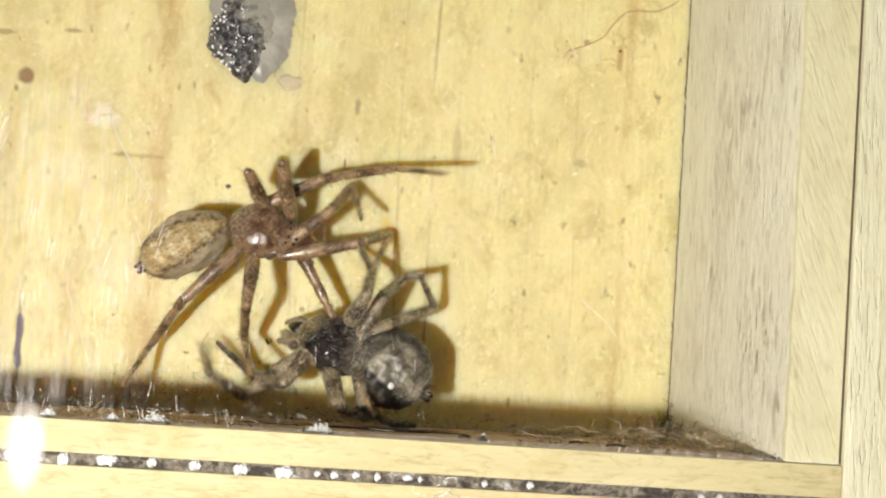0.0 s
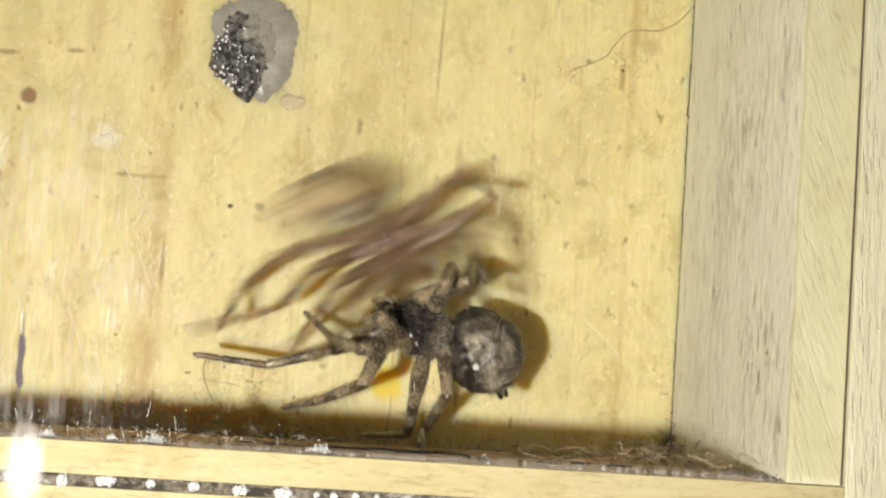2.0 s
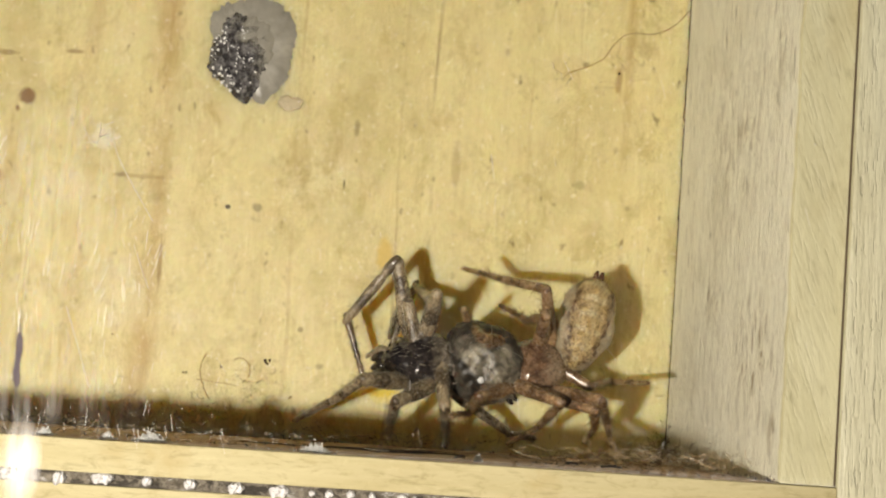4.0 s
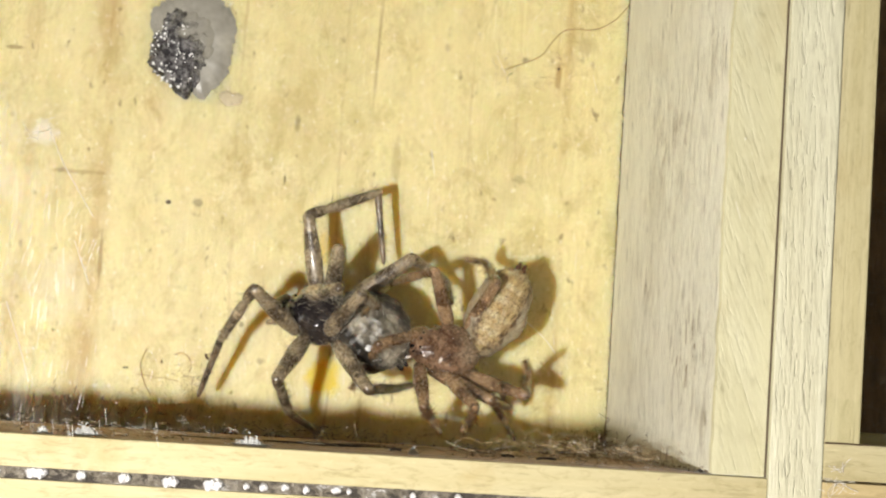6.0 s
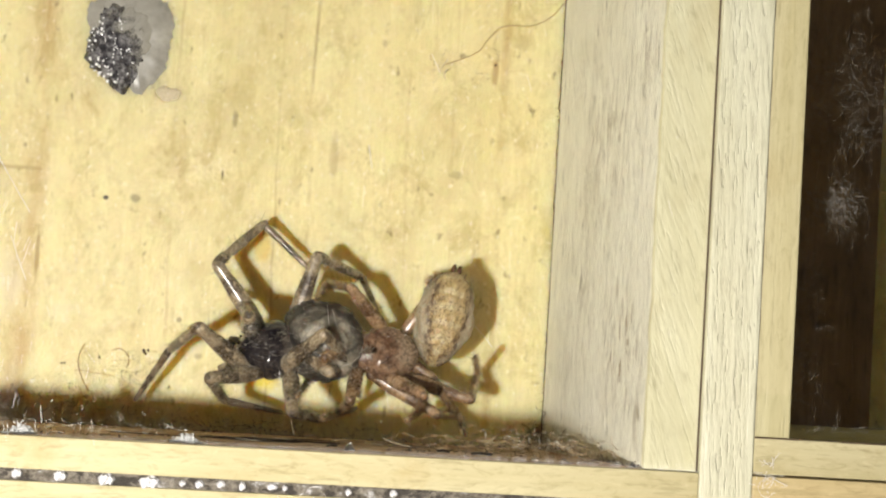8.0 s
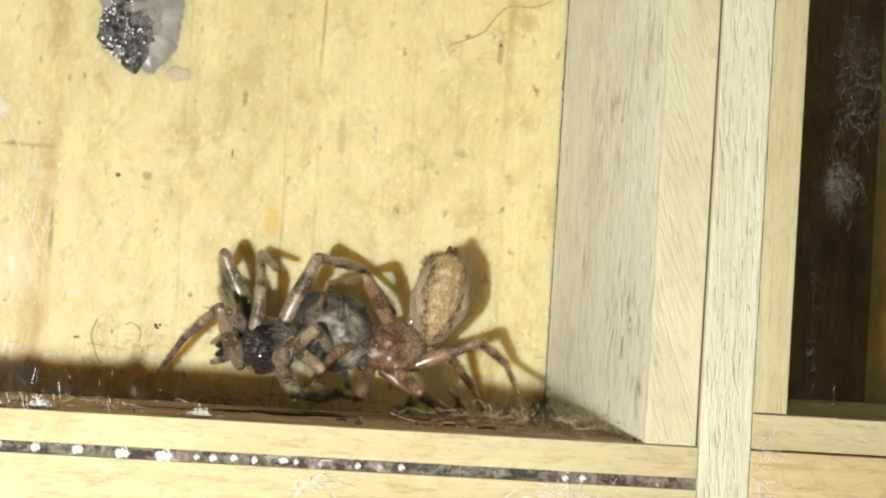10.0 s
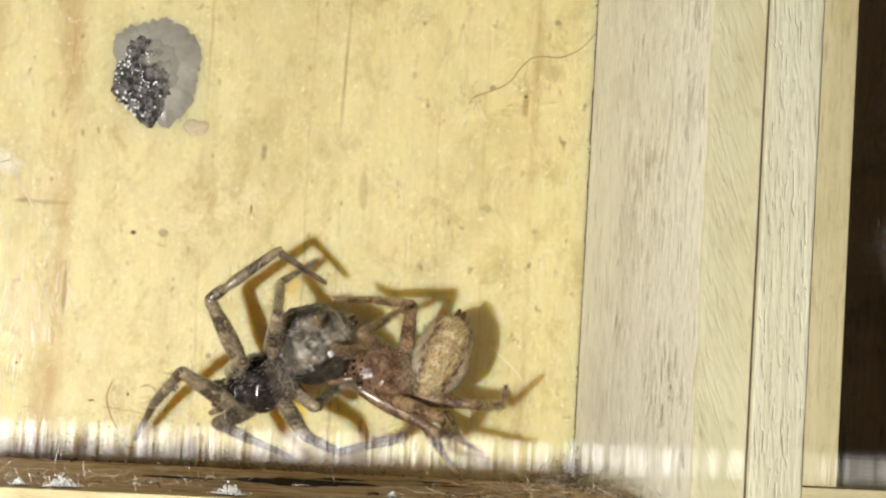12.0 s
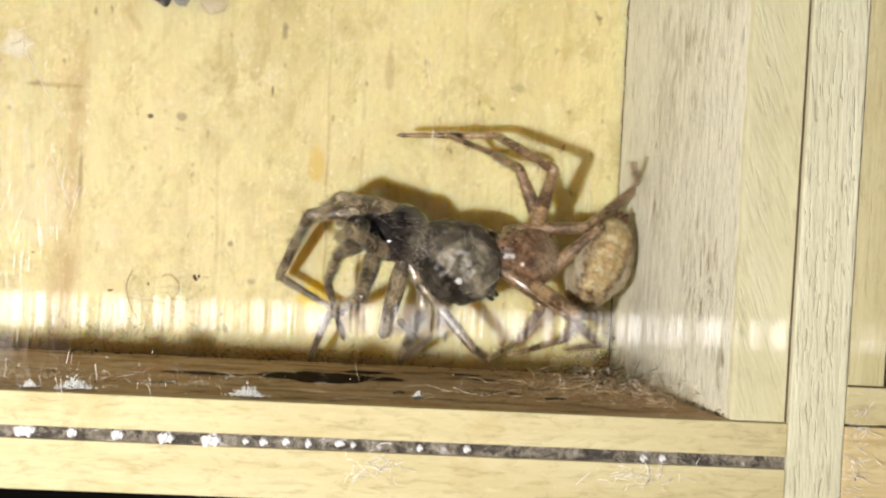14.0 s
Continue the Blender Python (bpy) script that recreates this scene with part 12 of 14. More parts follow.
    walk(BROWN["femur", 4], [(0, q(-0.40, 1.93, -0.35, -2, -74, 171)), (0.25, q(-0.40, 1.93, -0.35, -11, -72, 179)), (0.5, q(-0.40, 1.93, -0.35, -18, -69, -176)), (0.75, q(-0.40, 1.93, -0.35, -178, -87, -19)), (0.967, q(-0.40, 1.93, -0.35, 114, -26, 30)), (1, q(-0.40, 1.93, -0.35, 131, -64, 6)), (1.033, q(-0.40, 1.93, -0.35, -157, -78, -70)), (1.25, q(-0.40, 1.93, -0.35, 128, -54, 12)), (1.467, q(-0.40, 1.93, -0.35, 111, -14, 43)), (1.5, q(-0.40, 1.93, -0.35, 122, -42, 23)), (1.533, q(-0.40, 1.93, -0.35, 142, -54, -3)), (1.75, q(-0.40, 1.93, -0.35, 104, -53, 60)), (1.967, q(-0.40, 1.93, -0.35, 89, -22, 95)), (2, q(-0.40, 1.93, -0.35, 83, -45, 104)), (2.033, q(-0.40, 1.93, -0.35, 39, -75, 150)), (2.2, q(-0.40, 1.93, -0.35, -170, -68, 56)), (2.62, q(-0.40, 1.93, -0.35, -179, -65, 74)), (3.04, q(-0.40, 1.93, -0.35, 175, -55, 105)), (3.46, q(-0.40, 1.93, -0.35, 180, -43, 132)), (3.88, q(-0.40, 1.93, -0.35, -176, -35, 155)), (4.3, q(-0.40, 1.93, -0.35, -176, -30, 166)), (4.5, q(-0.40, 1.93, -0.35, 176, -49, 159)), (4.75, q(-0.40, 1.93, -0.35, 166, -37, 167)), (5, q(-0.40, 1.93, -0.35, 157, -13, 175)), (5.25, q(-0.40, 1.93, -0.35, 166, -33, 166)), (5.5, q(-0.40, 1.93, -0.35, 179, -37, 158)), (5.75, q(-0.40, 1.93, -0.35, -172, -42, 140)), (6, q(-0.40, 1.93, -0.35, -163, -43, 122)), (6.25, q(-0.40, 1.93, -0.35, -165, -45, 124)), (6.5, q(-0.40, 1.93, -0.35, -167, -46, 126)), (7, q(-0.40, 1.93, -0.35, -173, -48, 134)), (7.5, q(-0.40, 1.93, -0.35, -171, -46, 139)), (7.75, q(-0.40, 1.93, -0.35, -173, -47, 137)), (8, q(-0.40, 1.93, -0.35, -177, -49, 136)), (8.5, q(-0.40, 1.93, -0.35, -176, -49, 134)), (9, q(-0.40, 1.93, -0.35, -174, -51, 128)), (9.5, q(-0.40, 1.93, -0.35, -171, -53, 121)), (10, q(-0.40, 1.93, -0.35, -168, -55, 114)), (10.5, q(-0.40, 1.93, -0.35, -168, -56, 112)), (10.75, q(-0.40, 1.93, -0.35, 155, -43, 157)), (11, q(-0.40, 1.93, -0.35, 137, -6, -177)), (11.25, q(-0.40, 1.93, -0.35, 146, -34, 165)), (11.5, q(-0.40, 1.93, -0.35, 169, -43, 139)), (11.75, q(-0.40, 1.93, -0.35, 164, -42, 145)), (12, q(-0.40, 1.93, -0.35, 160, -39, 151)), (12.25, q(-0.40, 1.93, -0.35, 157, -44, 158)), (12.5, q(-0.40, 1.93, -0.35, 153, -48, 166)), (12.75, q(-0.40, 1.93, -0.35, 143, -39, 173)), (12.967, q(-0.40, 1.93, -0.35, 136, -25, 178)), (13, q(-0.40, 1.93, -0.35, 136, -25, 178)), (13.033, q(-0.40, 1.93, -0.35, 136, -25, 178)), (13.25, q(-0.40, 1.93, -0.35, 141, -36, 162)), (13.5, q(-0.40, 1.93, -0.35, 146, -41, 146)), (13.75, q(-0.40, 1.93, -0.35, 160, -40, 143)), (14, q(-0.40, 1.93, -0.35, 171, -36, 143))])
    walk(BROWN["tibia", 4], [(0, q(-2.24, 2.22, 5.98, 26, 73, 80)), (0.25, q(-2.48, 1.97, 5.91, 11, 64, 61)), (0.5, q(-2.74, 1.76, 5.82, 3, 53, 50)), (0.75, q(-0.09, 1.82, 6.24, 10, 55, 58)), (0.967, q(4.74, 4.91, 2.52, 7, 45, 52)), (1, q(2.52, 2.22, 5.56, 17, 56, 66)), (1.033, q(0.05, 0.66, 6.11, 33, 63, 85)), (1.25, q(3.38, 2.73, 5.00, 16, 49, 74)), (1.467, q(4.29, 6.27, 1.28, 10, 29, 75)), (1.5, q(4.14, 3.81, 4.05, 14, 43, 83)), (1.533, q(3.47, 1.70, 4.99, 17, 50, 87)), (1.75, q(1.62, 5.36, 4.91, -3, 49, 81)), (1.967, q(-0.97, 8.00, 2.17, -22, 21, 77)), (2, q(-1.52, 6.48, 4.30, -28, 54, 74)), (2.033, q(-1.90, 2.78, 6.02, -29, 67, 73)), (2.2, q(0.96, 3.99, 5.77, -127, 66, 24)), (2.62, q(0.34, 4.59, 5.65, -134, 68, 28)), (3.04, q(-1.38, 5.57, 5.07, -150, 76, 36)), (3.46, q(-3.59, 5.53, 4.17, -130, 88, 82)), (3.88, q(-5.29, 4.24, 3.43, -18, 80, -145)), (4.3, q(-5.92, 3.32, 3.00, -23, 76, -141)), (4.5, q(-4.42, 3.46, 4.66, -72, 83, 154)), (4.75, q(-5.52, 3.10, 3.65, -97, 83, 124)), (5, q(-6.80, 2.53, 1.13, -117, 81, 100)), (5.25, q(-5.76, 3.26, 3.26, 32, 88, -100)), (5.5, q(-5.29, 3.86, 3.64, 56, 80, -63)), (5.75, q(-4.14, 5.09, 4.08, 41, 82, -82)), (6, q(-2.92, 6.03, 4.16, 19, 83, -108)), (6.25, q(-3.01, 5.82, 4.30, 77, 88, -49)), (6.5, q(-3.10, 5.60, 4.42, 156, 84, 30)), (7, q(-3.45, 5.10, 4.57, 56, 84, -72)), (7.5, q(-3.83, 4.95, 4.41, 35, 84, -87)), (7.75, q(-3.67, 4.97, 4.51, 32, 84, -94)), (8, q(-3.53, 4.97, 4.60, 27, 84, -103)), (8.5, q(-3.36, 5.04, 4.66, 35, 85, -96)), (9, q(-2.93, 5.19, 4.80, 57, 85, -76)), (9.5, q(-2.40, 5.31, 4.95, 86, 85, -50)), (10, q(-1.95, 5.37, 5.06, 105, 84, -34)), (10.5, q(-1.81, 5.35, 5.12, 114, 83, -26)), (10.75, q(-4.83, 3.83, 4.16, -37, 85, -176)), (11, q(-6.96, 1.62, 0.31, -51, 65, 172)), (11.25, q(-5.72, 3.32, 3.29, 26, 88, -100)), (11.5, q(-4.02, 5.09, 4.18, 111, 75, -7)), (11.75, q(-4.44, 4.74, 4.04, 22, 85, -96)), (12, q(-4.90, 4.37, 3.82, -40, 73, -158)), (12.25, q(-4.83, 3.69, 4.22, -53, 68, -170)), (12.5, q(-4.71, 2.99, 4.53, -62, 63, -178)), (12.75, q(-5.46, 2.56, 3.84, -71, 69, 167)), (12.967, q(-6.37, 2.16, 2.44, -86, 73, 145)), (13, q(-6.37, 2.16, 2.45, -86, 73, 145)), (13.033, q(-6.36, 2.15, 2.47, -87, 73, 144)), (13.25, q(-5.50, 3.60, 3.49, -86, 76, 141)), (13.5, q(-4.58, 4.70, 3.94, -86, 79, 136)), (13.75, q(-4.45, 4.94, 3.90, -70, 82, 164)), (14, q(-4.65, 5.16, 3.53, -57, 84, -171))])
    walk(BROWN["tarsus", 4], [(0, q(-1.89, 4.19, -0.73, -15, -59, -80)), (0.25, q(-0.99, 4.70, -0.36, -29, -64, -66)), (0.5, q(-0.03, 5.03, 0.25, -48, -66, -46)), (0.75, q(2.06, 5.24, 0.53, -32, -60, -67)), (0.967, q(7.82, 8.82, -2.40, -40, -54, -60)), (1, q(4.14, 5.81, -0.22, -23, -53, -80)), (1.033, q(0.32, 3.78, -0.15, -9, -48, -97)), (1.25, q(4.63, 7.15, -0.28, -21, -60, -71)), (1.467, q(5.85, 12.18, -2.14, -41, -72, -39)), (1.5, q(4.81, 8.92, -0.69, -21, -68, -61)), (1.533, q(3.68, 6.17, -0.40, -8, -63, -74)), (1.75, q(2.33, 9.85, -0.41, -10, -65, -56)), (1.967, q(0.46, 14.40, -0.28, -33, -68, -15)), (2, q(-0.37, 10.42, -1.37, -6, -64, -44)), (2.033, q(-1.08, 5.44, -0.40, 10, -55, -61)), (2.2, q(3.53, 5.14, -0.64, 21, -73, -24)), (2.62, q(2.62, 5.79, -0.86, 12, -75, -7)), (3.04, q(-0.03, 6.55, -1.73, -7, -73, 34)), (3.46, q(-3.56, 5.72, -2.82, -5, -65, 58)), (3.88, q(-6.25, 3.57, -3.47, 8, -60, 66)), (4.3, q(-7.20, 2.26, -3.80, 15, -58, 68)), (4.5, q(-5.17, 3.83, -2.29, 9, -52, 57)), (4.75, q(-6.02, 3.84, -3.30, -1, -52, 65)), (5, q(-7.01, 3.67, -5.77, -11, -51, 72)), (5.25, q(-5.80, 3.05, -3.74, 4, -58, 67)), (5.5, q(-4.75, 2.79, -3.26, 29, -61, 52)), (5.75, q(-4.00, 4.13, -2.85, 16, -64, 62)), (6, q(-3.17, 5.26, -2.79, 2, -66, 74)), (6.25, q(-2.83, 5.60, -2.70, 3, -66, 73)), (6.5, q(-2.48, 5.96, -2.55, 4, -65, 71)), (7, q(-3.21, 4.40, -2.39, 7, -61, 67)), (7.5, q(-3.78, 4.22, -2.55, 13, -61, 68)), (7.75, q(-3.72, 4.24, -2.45, 9, -63, 66)), (8, q(-3.69, 4.28, -2.37, 6, -65, 65)), (8.5, q(-3.43, 4.41, -2.31, 7, -66, 64)), (9, q(-2.80, 4.65, -2.18, 8, -67, 59)), (9.5, q(-2.02, 4.86, -2.02, 10, -68, 54)), (10, q(-1.36, 4.98, -1.90, 12, -70, 49)), (10.5, q(-1.08, 5.00, -1.84, 13, -71, 48)), (10.75, q(-5.41, 3.79, -2.82, -16, -65, 78)), (11, q(-9.89, 2.01, -6.04, -31, -54, 96)), (11.25, q(-5.78, 3.03, -3.70, -1, -59, 68)), (11.38, q(-4.01, 3.96, -3.15, 63, -7, 8)), (11.5, q(-2.25, 4.88, -2.59, 83, 61, -1)), (11.62, q(-3.38, 4.52, -2.76, 76, -8, 17)), (11.75, q(-4.50, 4.16, -2.93, 18, -62, 78)), (12, q(-6.79, 3.59, -2.88, -21, -59, 121)), (12.12, q(-7.07, 3.42, -2.59, -69, -6, 168)), (12.25, q(-7.36, 3.25, -2.30, -81, 57, 180)), (12.5, q(-7.88, 2.87, -1.71, -81, 63, -178)), (12.62, q(-7.92, 3.00, -2.20, -78, -4, 158)), (12.75, q(-7.95, 3.13, -2.68, -25, -58, 100)), (12.967, q(-8.07, 3.36, -4.24, -26, -58, 93)), (13, q(-8.06, 3.36, -4.23, -26, -58, 93)), (13.033, q(-8.05, 3.37, -4.22, -26, -58, 93)), (13.25, q(-6.81, 4.66, -3.30, -21, -58, 81)), (13.5, q(-5.55, 5.63, -2.93, -16, -58, 70)), (13.75, q(-5.34, 5.19, -3.04, 12, -52, 50)), (14, q(-5.36, 5.04, -3.44, 30, -37, 40))])
    walk(BROWN["femur", 5], [(0, q(1.90, 1.66, -0.35, 9, -64, 127)), (0.25, q(1.90, 1.66, -0.35, 35, -72, 97)), (0.5, q(1.90, 1.66, -0.35, 70, -71, 57)), (0.75, q(1.90, 1.66, -0.35, 135, -58, -15)), (0.967, q(1.90, 1.66, -0.35, 113, 3, -2)), (1, q(1.90, 1.66, -0.35, 121, -24, -27)), (1.033, q(1.90, 1.66, -0.35, 139, -35, -57)), (1.25, q(1.90, 1.66, -0.35, 124, -26, -1)), (1.467, q(1.90, 1.66, -0.35, 117, -13, 37)), (1.5, q(1.90, 1.66, -0.35, 118, -12, 32)), (1.533, q(1.90, 1.66, -0.35, 130, -39, 7)), (1.75, q(1.90, 1.66, -0.35, 111, -22, 63)), (1.967, q(1.90, 1.66, -0.35, 102, -23, 89)), (2, q(1.90, 1.66, -0.35, 100, -25, 93)), (2.033, q(1.90, 1.66, -0.35, 91, -56, 103)), (2.12, q(1.90, 1.66, -0.35, -178, -63, 43)), (2.2, q(1.90, 1.66, -0.35, -123, -36, 21)), (2.62, q(1.90, 1.66, -0.35, -130, -43, 38)), (3.04, q(1.90, 1.66, -0.35, -146, -45, 81)), (3.46, q(1.90, 1.66, -0.35, -151, -39, 121)), (3.88, q(1.90, 1.66, -0.35, -149, -38, 147)), (4.3, q(1.90, 1.66, -0.35, -148, -39, 158)), (4.5, q(1.90, 1.66, -0.35, -153, -32, 144)), (4.75, q(1.90, 1.66, -0.35, -149, -45, 132)), (5, q(1.90, 1.66, -0.35, -144, -55, 120)), (5.25, q(1.90, 1.66, -0.35, -139, -50, 129)), (5.5, q(1.90, 1.66, -0.35, -134, -46, 138)), (5.75, q(1.90, 1.66, -0.35, -123, -45, 117)), (6, q(1.90, 1.66, -0.35, -114, -41, 98)), (6.25, q(1.90, 1.66, -0.35, -115, -43, 99)), (6.5, q(1.90, 1.66, -0.35, -116, -45, 101)), (7, q(1.90, 1.66, -0.35, -115, -50, 100)), (7.5, q(1.90, 1.66, -0.35, -104, -44, 91)), (7.75, q(1.90, 1.66, -0.35, -105, -46, 87)), (8, q(1.90, 1.66, -0.35, -106, -48, 82)), (8.5, q(1.90, 1.66, -0.35, -106, -49, 81)), (9, q(1.90, 1.66, -0.35, -106, -50, 79)), (9.5, q(1.90, 1.66, -0.35, -107, -52, 77)), (10, q(1.90, 1.66, -0.35, -108, -53, 74)), (10.5, q(1.90, 1.66, -0.35, -108, -54, 74)), (10.75, q(1.90, 1.66, -0.35, -108, -59, 74)), (11, q(1.90, 1.66, -0.35, -107, -64, 74)), (11.25, q(1.90, 1.66, -0.35, -150, -43, 132)), (11.5, q(1.90, 1.66, -0.35, -160, 1, 164)), (11.75, q(1.90, 1.66, -0.35, -160, 1, 162)), (12, q(1.90, 1.66, -0.35, -160, 1, 159)), (12.25, q(1.90, 1.66, -0.35, -147, -50, 128)), (12.5, q(1.90, 1.66, -0.35, -102, -62, 75)), (12.75, q(1.90, 1.66, -0.35, -129, -65, 97)), (12.967, q(1.90, 1.66, -0.35, -155, -62, 118)), (13, q(1.90, 1.66, -0.35, -155, -62, 118)), (13.033, q(1.90, 1.66, -0.35, -156, -62, 118)), (13.25, q(1.90, 1.66, -0.35, -136, -51, 90)), (13.5, q(1.90, 1.66, -0.35, -127, -34, 72)), (13.75, q(1.90, 1.66, -0.35, -142, 1, 130)), (14, q(1.90, 1.66, -0.35, -140, -4, 159))])
    walk(BROWN["tibia", 5], [(0, q(0.19, 3.94, 5.60, 34, 77, 96)), (0.25, q(1.65, 3.67, 5.93, 20, 71, 78)), (0.5, q(3.07, 3.47, 5.89, 12, 65, 68)), (0.75, q(5.28, 0.75, 5.25, -3, 60, 49)), (0.967, q(8.49, 1.47, -0.64, -32, 25, 18)), (1, q(7.28, -1.09, 2.30, -25, 53, 35)), (1.033, q(4.82, -2.87, 3.46, -18, 65, 45)), (1.25, q(7.81, 1.58, 2.59, -36, 58, 33)), (1.467, q(7.01, 5.54, 1.19, -47, 36, 29)), (1.5, q(7.38, 5.05, 1.06, -52, 58, 24)), (1.533, q(7.01, 2.33, 3.77, -61, 67, 15)), (1.75, q(4.70, 7.09, 2.13, -59, 51, 34)), (1.967, q(1.97, 7.74, 2.22, -75, -6, 57)), (2, q(1.57, 7.65, 2.39, -85, 44, 49)), (2.033, q(1.08, 5.27, 5.11, -112, 63, 19)), (2.2, q(6.91, 3.55, 3.50, -164, 60, 20)), (2.62, q(5.73, 4.63, 4.13, -173, 62, 21)), (3.04, q(2.62, 6.28, 4.31, 164, 69, 21)), (3.46, q(-0.71, 6.08, 3.79, 131, 77, 15)), (3.88, q(-2.49, 4.46, 3.71, 98, 83, 4)), (4.3, q(-2.86, 3.55, 3.81, 82, 85, -3)), (4.5, q(-2.65, 4.93, 3.13, 67, 82, -35)), (4.75, q(-1.26, 5.12, 4.30, 40, 76, -66)), (5, q(0.03, 4.95, 5.05, 32, 70, -80)), (5.25, q(-0.75, 4.99, 4.69, -12, 75, -113)), (5.5, q(-1.49, 4.74, 4.40, -58, 69, -150)), (5.75, q(-0.19, 5.82, 4.33, -46, 73, -141)), (6, q(1.21, 6.62, 3.95, -27, 76, -125)), (6.25, q(1.12, 6.43, 4.15, -46, 77, -144)), (6.5, q(1.03, 6.23, 4.33, -65, 77, -163)), (7, q(1.18, 5.83, 4.71, -64, 79, -163)), (7.5, q(1.85, 6.38, 4.26, -49, 76, -142)), (7.75, q(2.18, 6.21, 4.42, -12, 81, -109)), (8, q(2.49, 6.01, 4.58, 42, 80, -59)), (8.5, q(2.55, 5.95, 4.62, 47, 78, -54)), (9, q(2.69, 5.81, 4.72, 54, 74, -49)), (9.5, q(2.84, 5.64, 4.83, 60, 69, -47)), (10, q(2.97, 5.48, 4.92, 63, 64, -47)), (10.5, q(2.96, 5.39, 4.99, 65, 62, -46)), (10.75, q(2.84, 4.92, 5.31, 32, 81, -80)), (11, q(2.71, 4.46, 5.57, -78, 75, 168)), (11.25, q(-1.31, 5.24, 4.17, -37, 87, -143)), (11.5, q(-4.45, 3.45, -0.50, -148, 89, 114)), (11.75, q(-4.36, 3.74, -0.47, -81, 81, -180)), (12, q(-4.25, 4.05, -0.46, -79, 71, -179)), (12.25, q(-0.69, 4.97, 4.73, -8, 81, -104)), (12.5, q(2.70, 4.69, 5.45, 44, 72, -50)), (12.75, q(1.57, 4.44, 5.62, -10, 70, -112)), (12.967, q(0.45, 4.41, 5.47, -38, 56, -148)), (13, q(0.45, 4.39, 5.48, -38, 57, -148)), (13.033, q(0.44, 4.37, 5.48, -38, 57, -149)), (13.25, q(1.91, 5.86, 4.74, 19, 69, -90)), (13.5, q(3.59, 6.89, 3.30, 63, 50, -45)), (13.75, q(-2.31, 6.74, -0.47, 41, 69, -56)), (14, q(-4.27, 3.97, 0.11, -84, 51, 178))])
